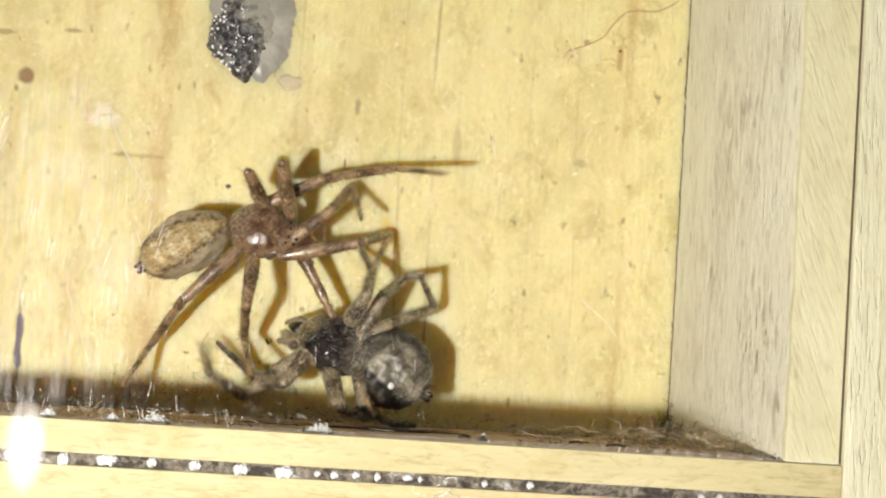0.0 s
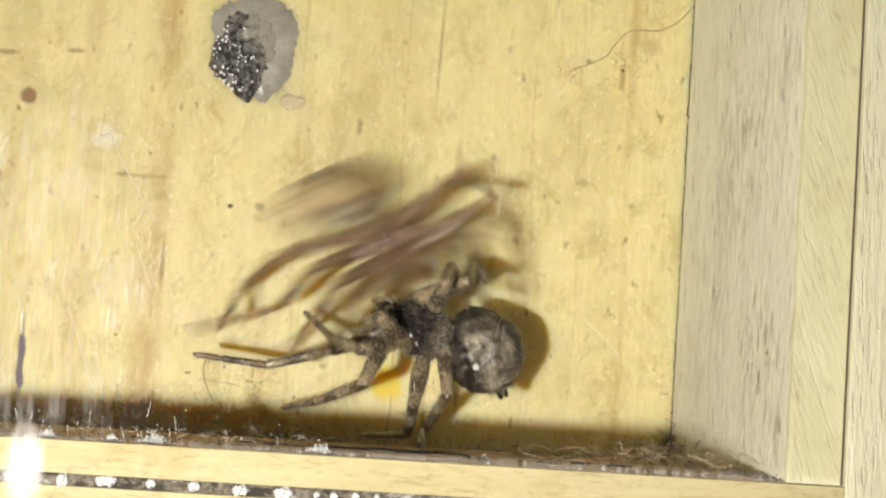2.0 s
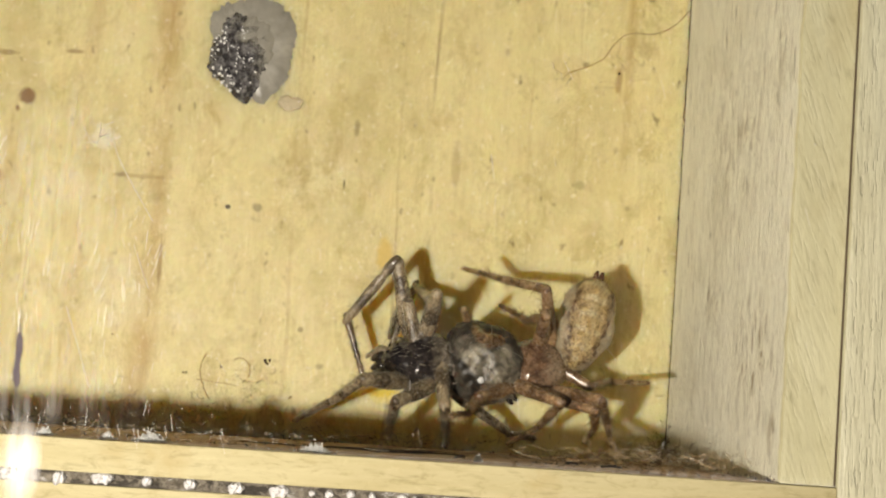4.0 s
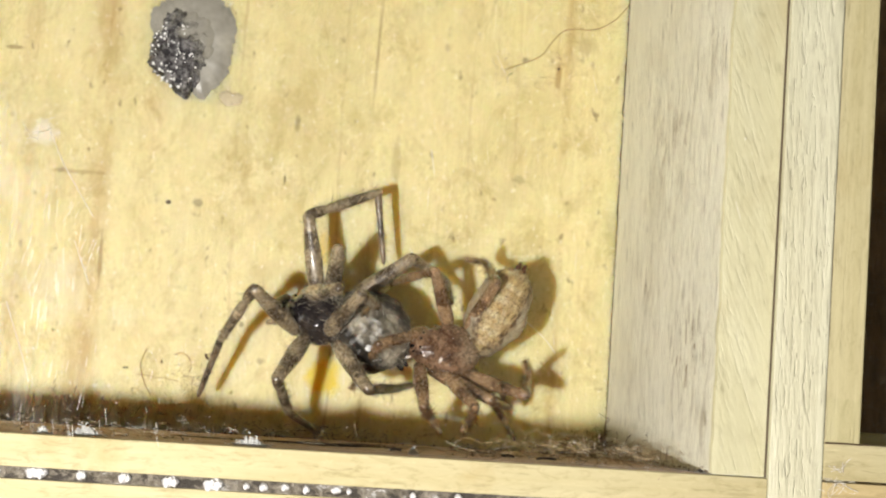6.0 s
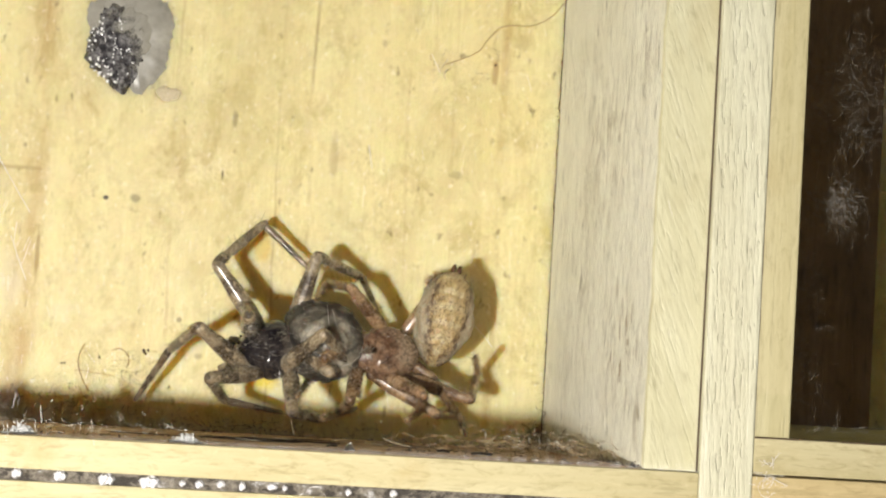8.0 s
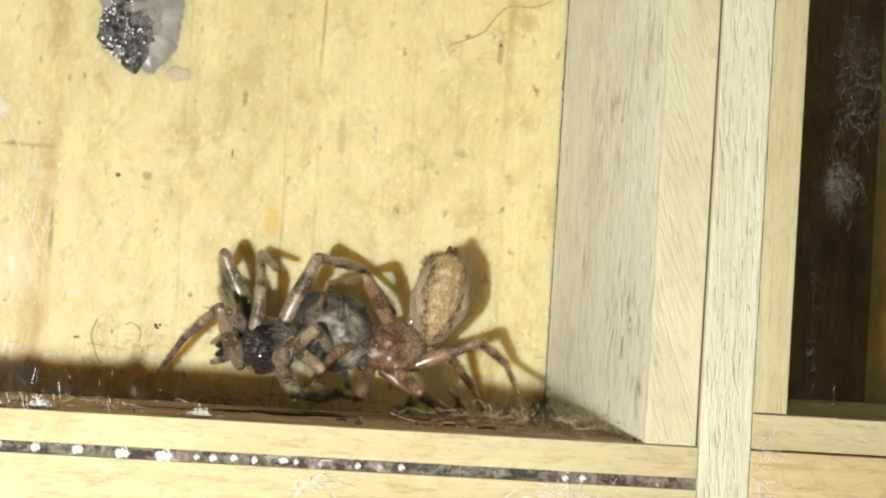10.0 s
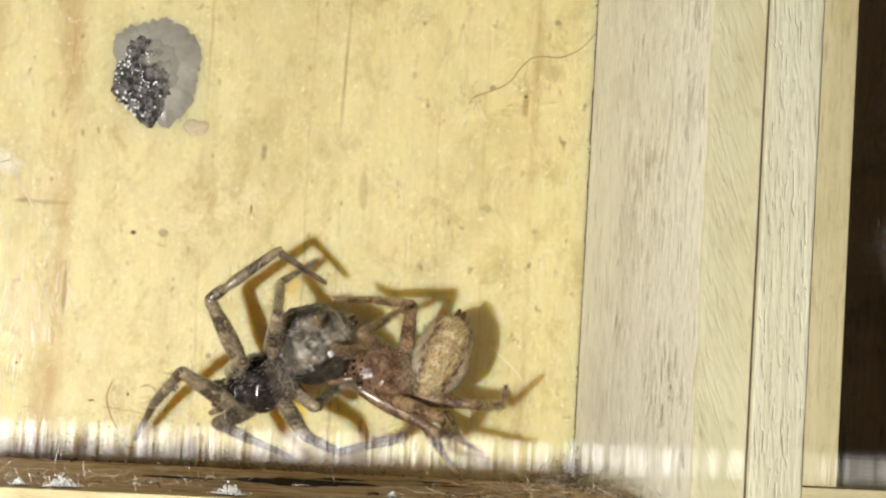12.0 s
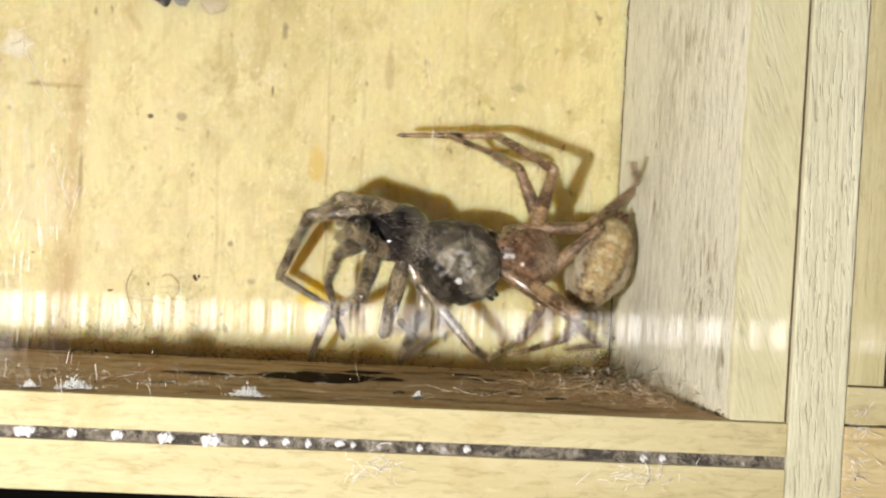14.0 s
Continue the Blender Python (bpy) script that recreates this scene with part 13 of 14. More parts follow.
    walk(BROWN["tarsus", 5], [(0, q(0.02, 5.55, -1.21, -16, -62, -75)), (0.25, q(2.11, 5.92, -0.68, -25, -66, -68)), (0.5, q(4.21, 6.25, -0.44, -38, -70, -56)), (0.75, q(7.56, 3.42, -0.81, -45, -59, -51)), (0.967, q(14.53, 3.41, -3.60, -63, -40, -29)), (1, q(10.74, 1.32, -3.29, -50, -46, -47)), (1.033, q(6.90, -0.81, -2.90, -35, -48, -66)), (1.25, q(10.97, 3.60, -3.32, -33, -49, -58)), (1.467, q(11.96, 8.25, -2.95, -25, -52, -59)), (1.5, q(10.79, 6.59, -4.86, -18, -47, -68)), (1.533, q(9.64, 3.02, -2.68, -13, -41, -75)), (1.75, q(8.31, 9.56, -3.33, -11, -34, -59)), (1.86, q(7.05, 11.56, -0.21, -43, -1, -22)), (1.967, q(5.79, 13.56, 2.92, -56, 42, -0)), (2, q(4.88, 11.47, -2.45, -61, -18, -42)), (2.033, q(4.09, 6.34, -1.12, -68, 34, -36)), (2.12, q(7.17, 5.55, -1.82, -60, -17, -30)), (2.2, q(10.25, 4.76, -2.53, -50, -68, -33)), (2.62, q(8.80, 5.84, -2.04, -55, -70, -20)), (3.04, q(5.00, 7.21, -2.21, -69, -69, 15)), (3.46, q(0.80, 6.49, -3.03, -70, -60, 41)), (3.88, q(-1.63, 4.51, -3.24, -61, -52, 52)), (4.3, q(-2.25, 3.52, -3.16, -56, -49, 56)), (4.5, q(-1.88, 4.40, -3.80, -54, -54, 36)), (4.75, q(-0.60, 3.60, -2.50, -60, -63, 38)), (5, q(0.43, 2.54, -1.51, -72, -71, 45)), (5.25, q(-1.48, 3.31, -2.06, -88, -68, 75)), (5.5, q(-3.71, 3.47, -2.12, -97, -66, 99)), (5.75, q(-1.76, 4.53, -2.37, -101, -65, 100)), (6, q(0.27, 5.28, -2.86, -106, -64, 101)), (6.25, q(-0.11, 5.52, -2.69, -111, -64, 106)), (6.5, q(-0.49, 5.78, -2.49, -115, -62, 111)), (6.67, q(-0.37, 5.66, -2.38, -90, -11, 100)), (6.83, q(-0.24, 5.55, -2.27, -69, 40, 112)), (7, q(-0.11, 5.44, -2.16, 20, 65, -165)), (7.17, q(0.09, 5.40, -2.28, -62, 36, 115)), (7.33, q(0.30, 5.37, -2.41, -79, -16, 101)), (7.5, q(0.51, 5.33, -2.53, -93, -69, 102)), (7.75, q(1.83, 5.19, -2.50, -78, -68, 81)), (8, q(3.14, 4.93, -2.31, -65, -66, 62)), (8.5, q(3.39, 4.78, -2.23, -63, -67, 59)), (9, q(3.95, 4.35, -2.01, -59, -70, 52)), (9.5, q(4.57, 3.79, -1.70, -52, -72, 42)), (10, q(5.05, 3.29, -1.39, -44, -74, 32)), (10.5, q(5.23, 3.07, -1.21, -41, -75, 27)), (10.75, q(3.02, 3.86, -1.61, -91, -76, 80)), (10.83, q(2.31, 4.19, -1.46, -87, -18, 81)), (10.92, q(1.60, 4.51, -1.32, -80, 40, 88)), (11, q(0.89, 4.84, -1.18, 43, 76, -149)), (11.08, q(0.05, 4.89, -1.72, -74, 41, 94)), (11.17, q(-0.80, 4.94, -2.27, -83, -15, 88)), (11.25, q(-1.64, 4.99, -2.82, -91, -71, 89)), (11.5, q(-4.49, 3.54, -7.50, -63, -67, 67)), (11.75, q(-5.49, 3.74, -7.38, -81, -65, 87)), (12, q(-6.47, 4.00, -7.10, -96, -61, 103)), (12.25, q(-0.98, 3.87, -2.17, -69, -67, 77)), (12.5, q(4.12, 3.02, -1.19, -39, -66, 47)), (12.75, q(0.65, 2.19, -0.94, -69, -76, 72)), (12.82, q(-0.51, 2.25, -0.74, 85, -46, -93)), (12.89, q(-1.68, 2.31, -0.55, 81, 11, -104)), (12.967, q(-2.85, 2.37, -0.36, 50, 63, -137)), (13, q(-2.84, 2.37, -0.36, 50, 63, -138)), (13.033, q(-2.84, 2.36, -0.36, 49, 64, -138)), (13.11, q(-1.26, 2.67, -0.83, 77, 11, -110)), (13.18, q(0.33, 2.98, -1.30, 82, -44, -102)), (13.25, q(1.91, 3.29, -1.77, -85, -80, 73)), (13.5, q(6.81, 3.69, -2.04, -37, -77, 20)), (13.75, q(-0.89, 4.65, -7.00, -36, -64, 31)), (14, q(-8.64, 4.10, -5.35, -34, -52, 40))])
    walk(BROWN["femur", 6], [(0, q(-1.60, 1.71, -0.35, 6, -14, 37)), (0.25, q(-1.60, 1.71, -0.35, 8, -12, 30)), (0.5, q(-1.60, 1.71, -0.35, 8, -11, 25)), (0.75, q(-1.60, 1.71, -0.35, 10, -6, 14)), (0.967, q(-1.60, 1.71, -0.35, 11, -1, 6)), (1, q(-1.60, 1.71, -0.35, 11, -1, 1)), (1.033, q(-1.60, 1.71, -0.35, 11, 1, -6)), (1.25, q(-1.60, 1.71, -0.35, 12, -2, 4)), (1.467, q(-1.60, 1.71, -0.35, 11, -5, 14)), (1.5, q(-1.60, 1.71, -0.35, 12, -3, 8)), (1.533, q(-1.60, 1.71, -0.35, 12, -0, 1)), (1.75, q(-1.60, 1.71, -0.35, 10, -8, 21)), (1.967, q(-1.60, 1.71, -0.35, 4, -15, 46)), (2, q(-1.60, 1.71, -0.35, 7, -12, 34)), (2.033, q(-1.60, 1.71, -0.35, 16, -40, -3)), (2.2, q(-1.60, 1.71, -0.35, 41, 3, -19)), (2.62, q(-1.60, 1.71, -0.35, 38, 2, -7)), (3.04, q(-1.60, 1.71, -0.35, 36, -42, 30)), (3.46, q(-1.60, 1.71, -0.35, 12, -52, 92)), (3.88, q(-1.60, 1.71, -0.35, -10, -49, 147)), (4.3, q(-1.60, 1.71, -0.35, -20, -42, 171)), (4.5, q(-1.60, 1.71, -0.35, -22, -36, 154)), (4.75, q(-1.60, 1.71, -0.35, -23, -51, 148)), (5, q(-1.60, 1.71, -0.35, -26, -64, 145)), (5.25, q(-1.60, 1.71, -0.35, -29, -47, 161)), (5.5, q(-1.60, 1.71, -0.35, -43, -9, -173)), (5.75, q(-1.60, 1.71, -0.35, -41, -22, 171)), (6, q(-1.60, 1.71, -0.35, -38, -26, 159)), (6.25, q(-1.60, 1.71, -0.35, -42, -2, 168)), (6.5, q(-1.60, 1.71, -0.35, -42, -2, 168)), (7, q(-1.60, 1.71, -0.35, -42, -2, 167)), (7.5, q(-1.60, 1.71, -0.35, -41, -2, 168)), (7.75, q(-1.60, 1.71, -0.35, -42, -2, 166)), (8, q(-1.60, 1.71, -0.35, -43, -1, 165)), (8.5, q(-1.60, 1.71, -0.35, -43, -3, 169)), (9, q(-1.60, 1.71, -0.35, -44, -6, 177)), (9.5, q(-1.60, 1.71, -0.35, -45, -9, -173)), (10, q(-1.60, 1.71, -0.35, -47, -11, -166)), (10.5, q(-1.60, 1.71, -0.35, -47, -11, -163)), (10.75, q(-1.60, 1.71, -0.35, -34, -42, 165)), (11, q(-1.60, 1.71, -0.35, 2, -47, 117)), (11.25, q(-1.60, 1.71, -0.35, -13, -39, 148)), (11.5, q(-1.60, 1.71, -0.35, -30, -5, -179)), (11.75, q(-1.60, 1.71, -0.35, -30, -6, -180)), (12, q(-1.60, 1.71, -0.35, -31, -7, 180)), (12.25, q(-1.60, 1.71, -0.35, -31, -11, -171)), (12.5, q(-1.60, 1.71, -0.35, -33, -14, -162)), (12.75, q(-1.60, 1.71, -0.35, -34, -13, -163)), (12.967, q(-1.60, 1.71, -0.35, -35, -12, -165)), (13, q(-1.60, 1.71, -0.35, -35, -12, -165)), (13.033, q(-1.60, 1.71, -0.35, -35, -12, -165)), (13.25, q(-1.60, 1.71, -0.35, -32, -7, 177)), (13.5, q(-1.60, 1.71, -0.35, -31, -2, 158)), (13.75, q(-1.60, 1.71, -0.35, -32, -26, -167)), (14, q(-1.60, 1.71, -0.35, -43, -23, -127))])
    walk(BROWN["tibia", 6], [(0, q(3.52, 5.57, 1.21, 6, 15, 32)), (0.25, q(3.97, 4.97, 1.03, 2, -7, 15)), (0.5, q(4.27, 4.46, 0.89, 2, -5, 10)), (0.75, q(4.78, 3.25, 0.35, 3, -0, -2)), (0.967, q(4.97, 2.36, -0.19, 3, 0, -3)), (1, q(5.00, 1.81, -0.25, 3, 4, -14)), (1.033, q(4.96, 0.98, -0.47, 5, 54, -9)), (1.25, q(4.98, 2.18, -0.17, -1, 2, -8)), (1.467, q(4.80, 3.25, 0.17, -0, -3, 6)), (1.5, q(4.93, 2.62, -0.03, 0, 1, -3)), (1.533, q(5.00, 1.88, -0.31, 0, 6, -15)), (1.75, q(4.51, 4.04, 0.59, 1, 37, 20)), (1.967, q(2.85, 6.29, 1.31, 3, 35, 45)), (2, q(3.72, 5.36, 1.05, -3, 65, 35)), (2.033, q(3.45, 1.42, 3.88, -32, 75, 4)), (2.2, q(4.64, -0.42, -0.68, -89, 58, -2)), (2.62, q(4.94, 0.88, -0.54, -88, 67, 10)), (3.04, q(2.64, 4.19, 4.06, -97, 76, 25)), (3.46, q(-1.75, 5.78, 4.85, -60, 87, 89)), (3.88, q(-5.25, 4.11, 4.60, 24, 78, -166)), (4.3, q(-6.46, 2.47, 4.06, 22, 73, -159)), (4.5, q(-6.39, 4.08, 3.52, 19, 79, -178)), (4.75, q(-5.09, 3.91, 4.80, 35, 66, -167)), (5, q(-4.01, 3.37, 5.57, 38, 51, -169)), (5.25, q(-5.86, 3.16, 4.48, 54, 49, -135)), (5.5, q(-8.08, 0.97, 0.67, 62, 44, -107)), (5.75, q(-7.65, 2.62, 2.13, 68, 49, -104)), (6, q(-7.17, 3.80, 2.50, 76, 54, -99)), (6.25, q(-8.06, 3.04, -0.10, 76, 51, -98)), (6.5, q(-8.05, 3.07, -0.10, 70, 49, -106)), (7, q(-8.03, 3.16, -0.09, 70, 50, -106)), (7.5, q(-8.05, 3.10, -0.08, 68, 54, -103)), (7.75, q(-8.01, 3.26, -0.14, 72, 52, -103)), (8, q(-7.97, 3.42, -0.20, 75, 50, -104)), (8.5, q(-8.06, 3.02, -0.05, 73, 55, -108)), (9, q(-8.16, 2.03, 0.29, 62, 64, -122)), (9.5, q(-8.08, 0.92, 0.64, 33, 69, -157)), (10, q(-7.90, 0.15, 0.86, 6, 65, 173)), (10.5, q(-7.81, -0.14, 0.88, -1, 63, 164)), (10.75, q(-6.36, 2.95, 4.06, -136, 84, 27)), (11, q(-3.65, 5.69, 4.50, -171, 67, -8)), (11.25, q(-5.95, 4.43, 3.81, 103, 78, -91)), (11.5, q(-8.17, 1.58, 0.24, 60, 57, -131)), (11.75, q(-8.16, 1.67, 0.37, 55, 57, -138)), (12, q(-8.15, 1.76, 0.50, 50, 56, -144)), (12.25, q(-8.01, 0.73, 0.88, 52, 54, -139)), (12.5, q(-7.70, -0.26, 1.23, 53, 51, -135)), (12.75, q(-7.76, -0.15, 1.12, 55, 55, -141)), (12.967, q(-7.84, 0.01, 0.99, 55, 59, -147)), (13, q(-7.84, 0.01, 0.98, 55, 59, -147)), (13.033, q(-7.84, 0.00, 0.97, 55, 59, -147)), (13.25, q(-8.15, 2.05, 0.42, 25, 73, 176)), (13.5, q(-7.71, 4.21, -0.15, -26, 70, 119)), (13.75, q(-7.36, 0.35, 2.57, 36, 74, -164)), (14, q(-5.24, -3.14, 2.25, 64, 54, -121))])
    walk(BROWN["tarsus", 6], [(0, q(9.24, 9.16, -0.66, -4, -53, -29)), (0.12, q(9.95, 7.99, 0.62, -59, -7, 10)), (0.25, q(10.67, 6.81, 1.90, -94, 48, 4)), (0.5, q(11.14, 5.64, 1.54, -103, 12, -35)), (0.75, q(11.78, 2.98, 0.40, -94, 44, -25)), (0.967, q(11.95, 1.95, -0.23, -93, 5, -19)), (1, q(11.79, 0.17, -0.74, -89, 59, -16)), (1.02, q(10.43, 0.26, -3.42, -78, 6, -40)), (1.033, q(9.07, 0.36, -6.10, -40, -34, -81)), (1.25, q(11.90, 1.18, -0.47, -38, -40, -73)), (1.467, q(11.74, 4.03, 0.54, -35, -48, -67)), (1.5, q(11.92, 2.23, -0.14, -20, -41, -87)), (1.51, q(11.85, 1.51, -0.44, -64, -5, -54)), (1.52, q(11.79, 0.80, -0.73, -92, 40, -49)), (1.533, q(11.72, 0.08, -1.03, 177, 72, -118)), (1.64, q(10.74, 3.04, -2.32, -89, 19, -54)), (1.75, q(9.75, 6.00, -3.61, -41, -40, -83)), (1.967, q(6.93, 10.35, -2.68, -48, -52, -54)), (2, q(6.09, 7.03, -5.31, -41, -42, -65)), (2.033, q(5.30, 1.54, -2.87, -37, -30, -72)), (2.2, q(8.29, -0.54, -6.64, -52, -69, -7)), (2.62, q(7.61, 1.37, -7.00, -62, -70, 12)), (3.04, q(4.20, 4.92, -2.73, -79, -68, 50)), (3.46, q(-1.74, 6.15, -2.14, -76, -61, 74)), (3.88, q(-6.63, 3.76, -2.26, -64, -58, 85)), (4.3, q(-8.35, 1.73, -2.64, -57, -58, 88)), (4.5, q(-7.73, 4.03, -3.35, -68, -61, 81)), (4.62, q(-7.81, 3.63, -2.46, -70, 9, 108)), (4.75, q(-7.90, 3.24, -1.57, -7, 64, 179)), (5, q(-8.34, 2.51, 0.13, 4, 59, -172)), (5.12, q(-8.72, 1.22, -0.35, -63, 4, 118)), (5.25, q(-9.10, -0.06, -0.83, -68, -71, 94)), (5.5, q(-9.60, -3.87, -4.15, -18, -66, 55)), (5.75, q(-8.72, -1.83, -3.17, -22, -70, 56)), (6, q(-7.81, -0.29, -3.14, -28, -74, 58)), (6.25, q(-8.69, -1.28, -5.57, -33, -75, 63)), (6.5, q(-9.29, -1.33, -5.40, -38, -76, 68)), (7, q(-9.32, -1.19, -5.42, -27, -74, 56)), (7.5, q(-8.97, -0.89, -5.76, 5, -79, 29)), (7.75, q(-8.97, -0.91, -5.68, -9, -79, 39)), (8, q(-9.03, -0.91, -5.60, -20, -78, 46)), (8.5, q(-9.28, -0.83, -5.77, -33, -76, 58)), (9, q(-9.80, -0.56, -6.00, -53, -71, 76)), (9.5, q(-10.36, -0.06, -5.90, -65, -62, 86)), (10, q(-10.79, 0.49, -5.50, -70, -55, 90)), (10.5, q(-10.89, 0.74, -5.35, -73, -51, 91)), (10.75, q(-5.71, 3.28, -2.91, -63, -63, 80)), (11, q(-1.00, 5.31, -1.97, -45, -72, 61)), (11.25, q(-5.97, 2.96, -3.04, -42, -69, 66)), (11.5, q(-10.65, -1.28, -5.65, -38, -66, 70)), (11.75, q(-10.97, -0.90, -5.50, -30, -73, 61)), (12, q(-11.28, -0.51, -5.33, -10, -80, 39)), (12.25, q(-11.10, -1.97, -4.80, -37, -73, 68)), (12.5, q(-10.82, -3.38, -4.20, -47, -64, 82)), (12.75, q(-10.84, -2.68, -4.63, -38, -70, 65)), (12.967, q(-10.85, -1.96, -5.02, -21, -75, 40)), (13, q(-10.85, -1.95, -5.03, -21, -75, 39)), (13.033, q(-10.83, -1.94, -5.05, -20, -76, 39)), (13.25, q(-10.21, 2.21, -6.27, -34, -68, 48)), (13.5, q(-8.89, 6.34, -6.71, -39, -61, 49)), (13.75, q(-9.19, -0.17, -4.17, -29, -61, 50)), (14, q(-7.35, -6.72, -3.38, -15, -60, 48))])
    walk(BROWN["femur", 7], [(0, q(1.90, -1.66, -0.35, 5, -8, 23)), (0.25, q(1.90, -1.66, -0.35, 4, -9, 26)), (0.5, q(1.90, -1.66, -0.35, 4, -19, 25)), (0.75, q(1.90, -1.66, -0.35, 14, -44, -3)), (0.967, q(1.90, -1.66, -0.35, 11, -22, 1)), (1, q(1.90, -1.66, -0.35, 25, -49, -31)), (1.033, q(1.90, -1.66, -0.35, 55, -54, -72)), (1.25, q(1.90, -1.66, -0.35, -2, -34, -2)), (1.467, q(1.90, -1.66, -0.35, -17, -10, 30)), (1.5, q(1.90, -1.66, -0.35, -16, -9, 23)), (1.533, q(1.90, -1.66, -0.35, -13, -19, 8)), (1.75, q(1.90, -1.66, -0.35, 13, -60, -34)), (1.967, q(1.90, -1.66, -0.35, 57, -58, -70)), (2, q(1.90, -1.66, -0.35, 68, -33, -83)), (2.033, q(1.90, -1.66, -0.35, 74, 20, -90)), (2.12, q(1.90, -1.66, -0.35, 51, -33, -30)), (2.2, q(1.90, -1.66, -0.35, -14, -22, 60)), (2.62, q(1.90, -1.66, -0.35, -16, -35, 70)), (3.04, q(1.90, -1.66, -0.35, -15, -51, 87)), (3.46, q(1.90, -1.66, -0.35, 14, -64, 80)), (3.88, q(1.90, -1.66, -0.35, 67, -60, 41)), (4.3, q(1.90, -1.66, -0.35, 84, -51, 30)), (4.5, q(1.90, -1.66, -0.35, 87, -63, 10)), (4.75, q(1.90, -1.66, -0.35, 90, -66, 3)), (5, q(1.90, -1.66, -0.35, 95, -69, -6)), (5.25, q(1.90, -1.66, -0.35, 85, -62, 16)), (5.5, q(1.90, -1.66, -0.35, 83, -54, 30)), (5.75, q(1.90, -1.66, -0.35, 74, -47, 38)), (6, q(1.90, -1.66, -0.35, 69, -39, 43)), (6.25, q(1.90, -1.66, -0.35, 65, -39, 50)), (6.5, q(1.90, -1.66, -0.35, 60, -38, 56)), (7, q(1.90, -1.66, -0.35, 61, -39, 56)), (7.5, q(1.90, -1.66, -0.35, 63, -35, 59)), (7.75, q(1.90, -1.66, -0.35, 61, -38, 56)), (8, q(1.90, -1.66, -0.35, 60, -41, 53)), (8.5, q(1.90, -1.66, -0.35, 60, -42, 52)), (9, q(1.90, -1.66, -0.35, 59, -43, 50)), (9.5, q(1.90, -1.66, -0.35, 59, -46, 47)), (10, q(1.90, -1.66, -0.35, 59, -47, 45)), (10.5, q(1.90, -1.66, -0.35, 58, -49, 44)), (10.75, q(1.90, -1.66, -0.35, -11, -45, 120)), (11, q(1.90, -1.66, -0.35, -39, 3, 155)), (11.25, q(1.90, -1.66, -0.35, -45, -35, 173)), (11.5, q(1.90, -1.66, -0.35, -84, -65, -136)), (11.75, q(1.90, -1.66, -0.35, 74, -86, 64)), (12, q(1.90, -1.66, -0.35, 95, -60, 42)), (12.25, q(1.90, -1.66, -0.35, 96, -59, 43)), (12.5, q(1.90, -1.66, -0.35, 97, -57, 44)), (12.75, q(1.90, -1.66, -0.35, 95, -62, 39)), (12.967, q(1.90, -1.66, -0.35, 94, -67, 33)), (13, q(1.90, -1.66, -0.35, 95, -67, 33)), (13.033, q(1.90, -1.66, -0.35, 95, -67, 33)), (13.25, q(1.90, -1.66, -0.35, 94, -70, 29)), (13.5, q(1.90, -1.66, -0.35, 94, -73, 24)), (13.75, q(1.90, -1.66, -0.35, -46, -51, 168)), (14, q(1.90, -1.66, -0.35, -58, -16, -166))])
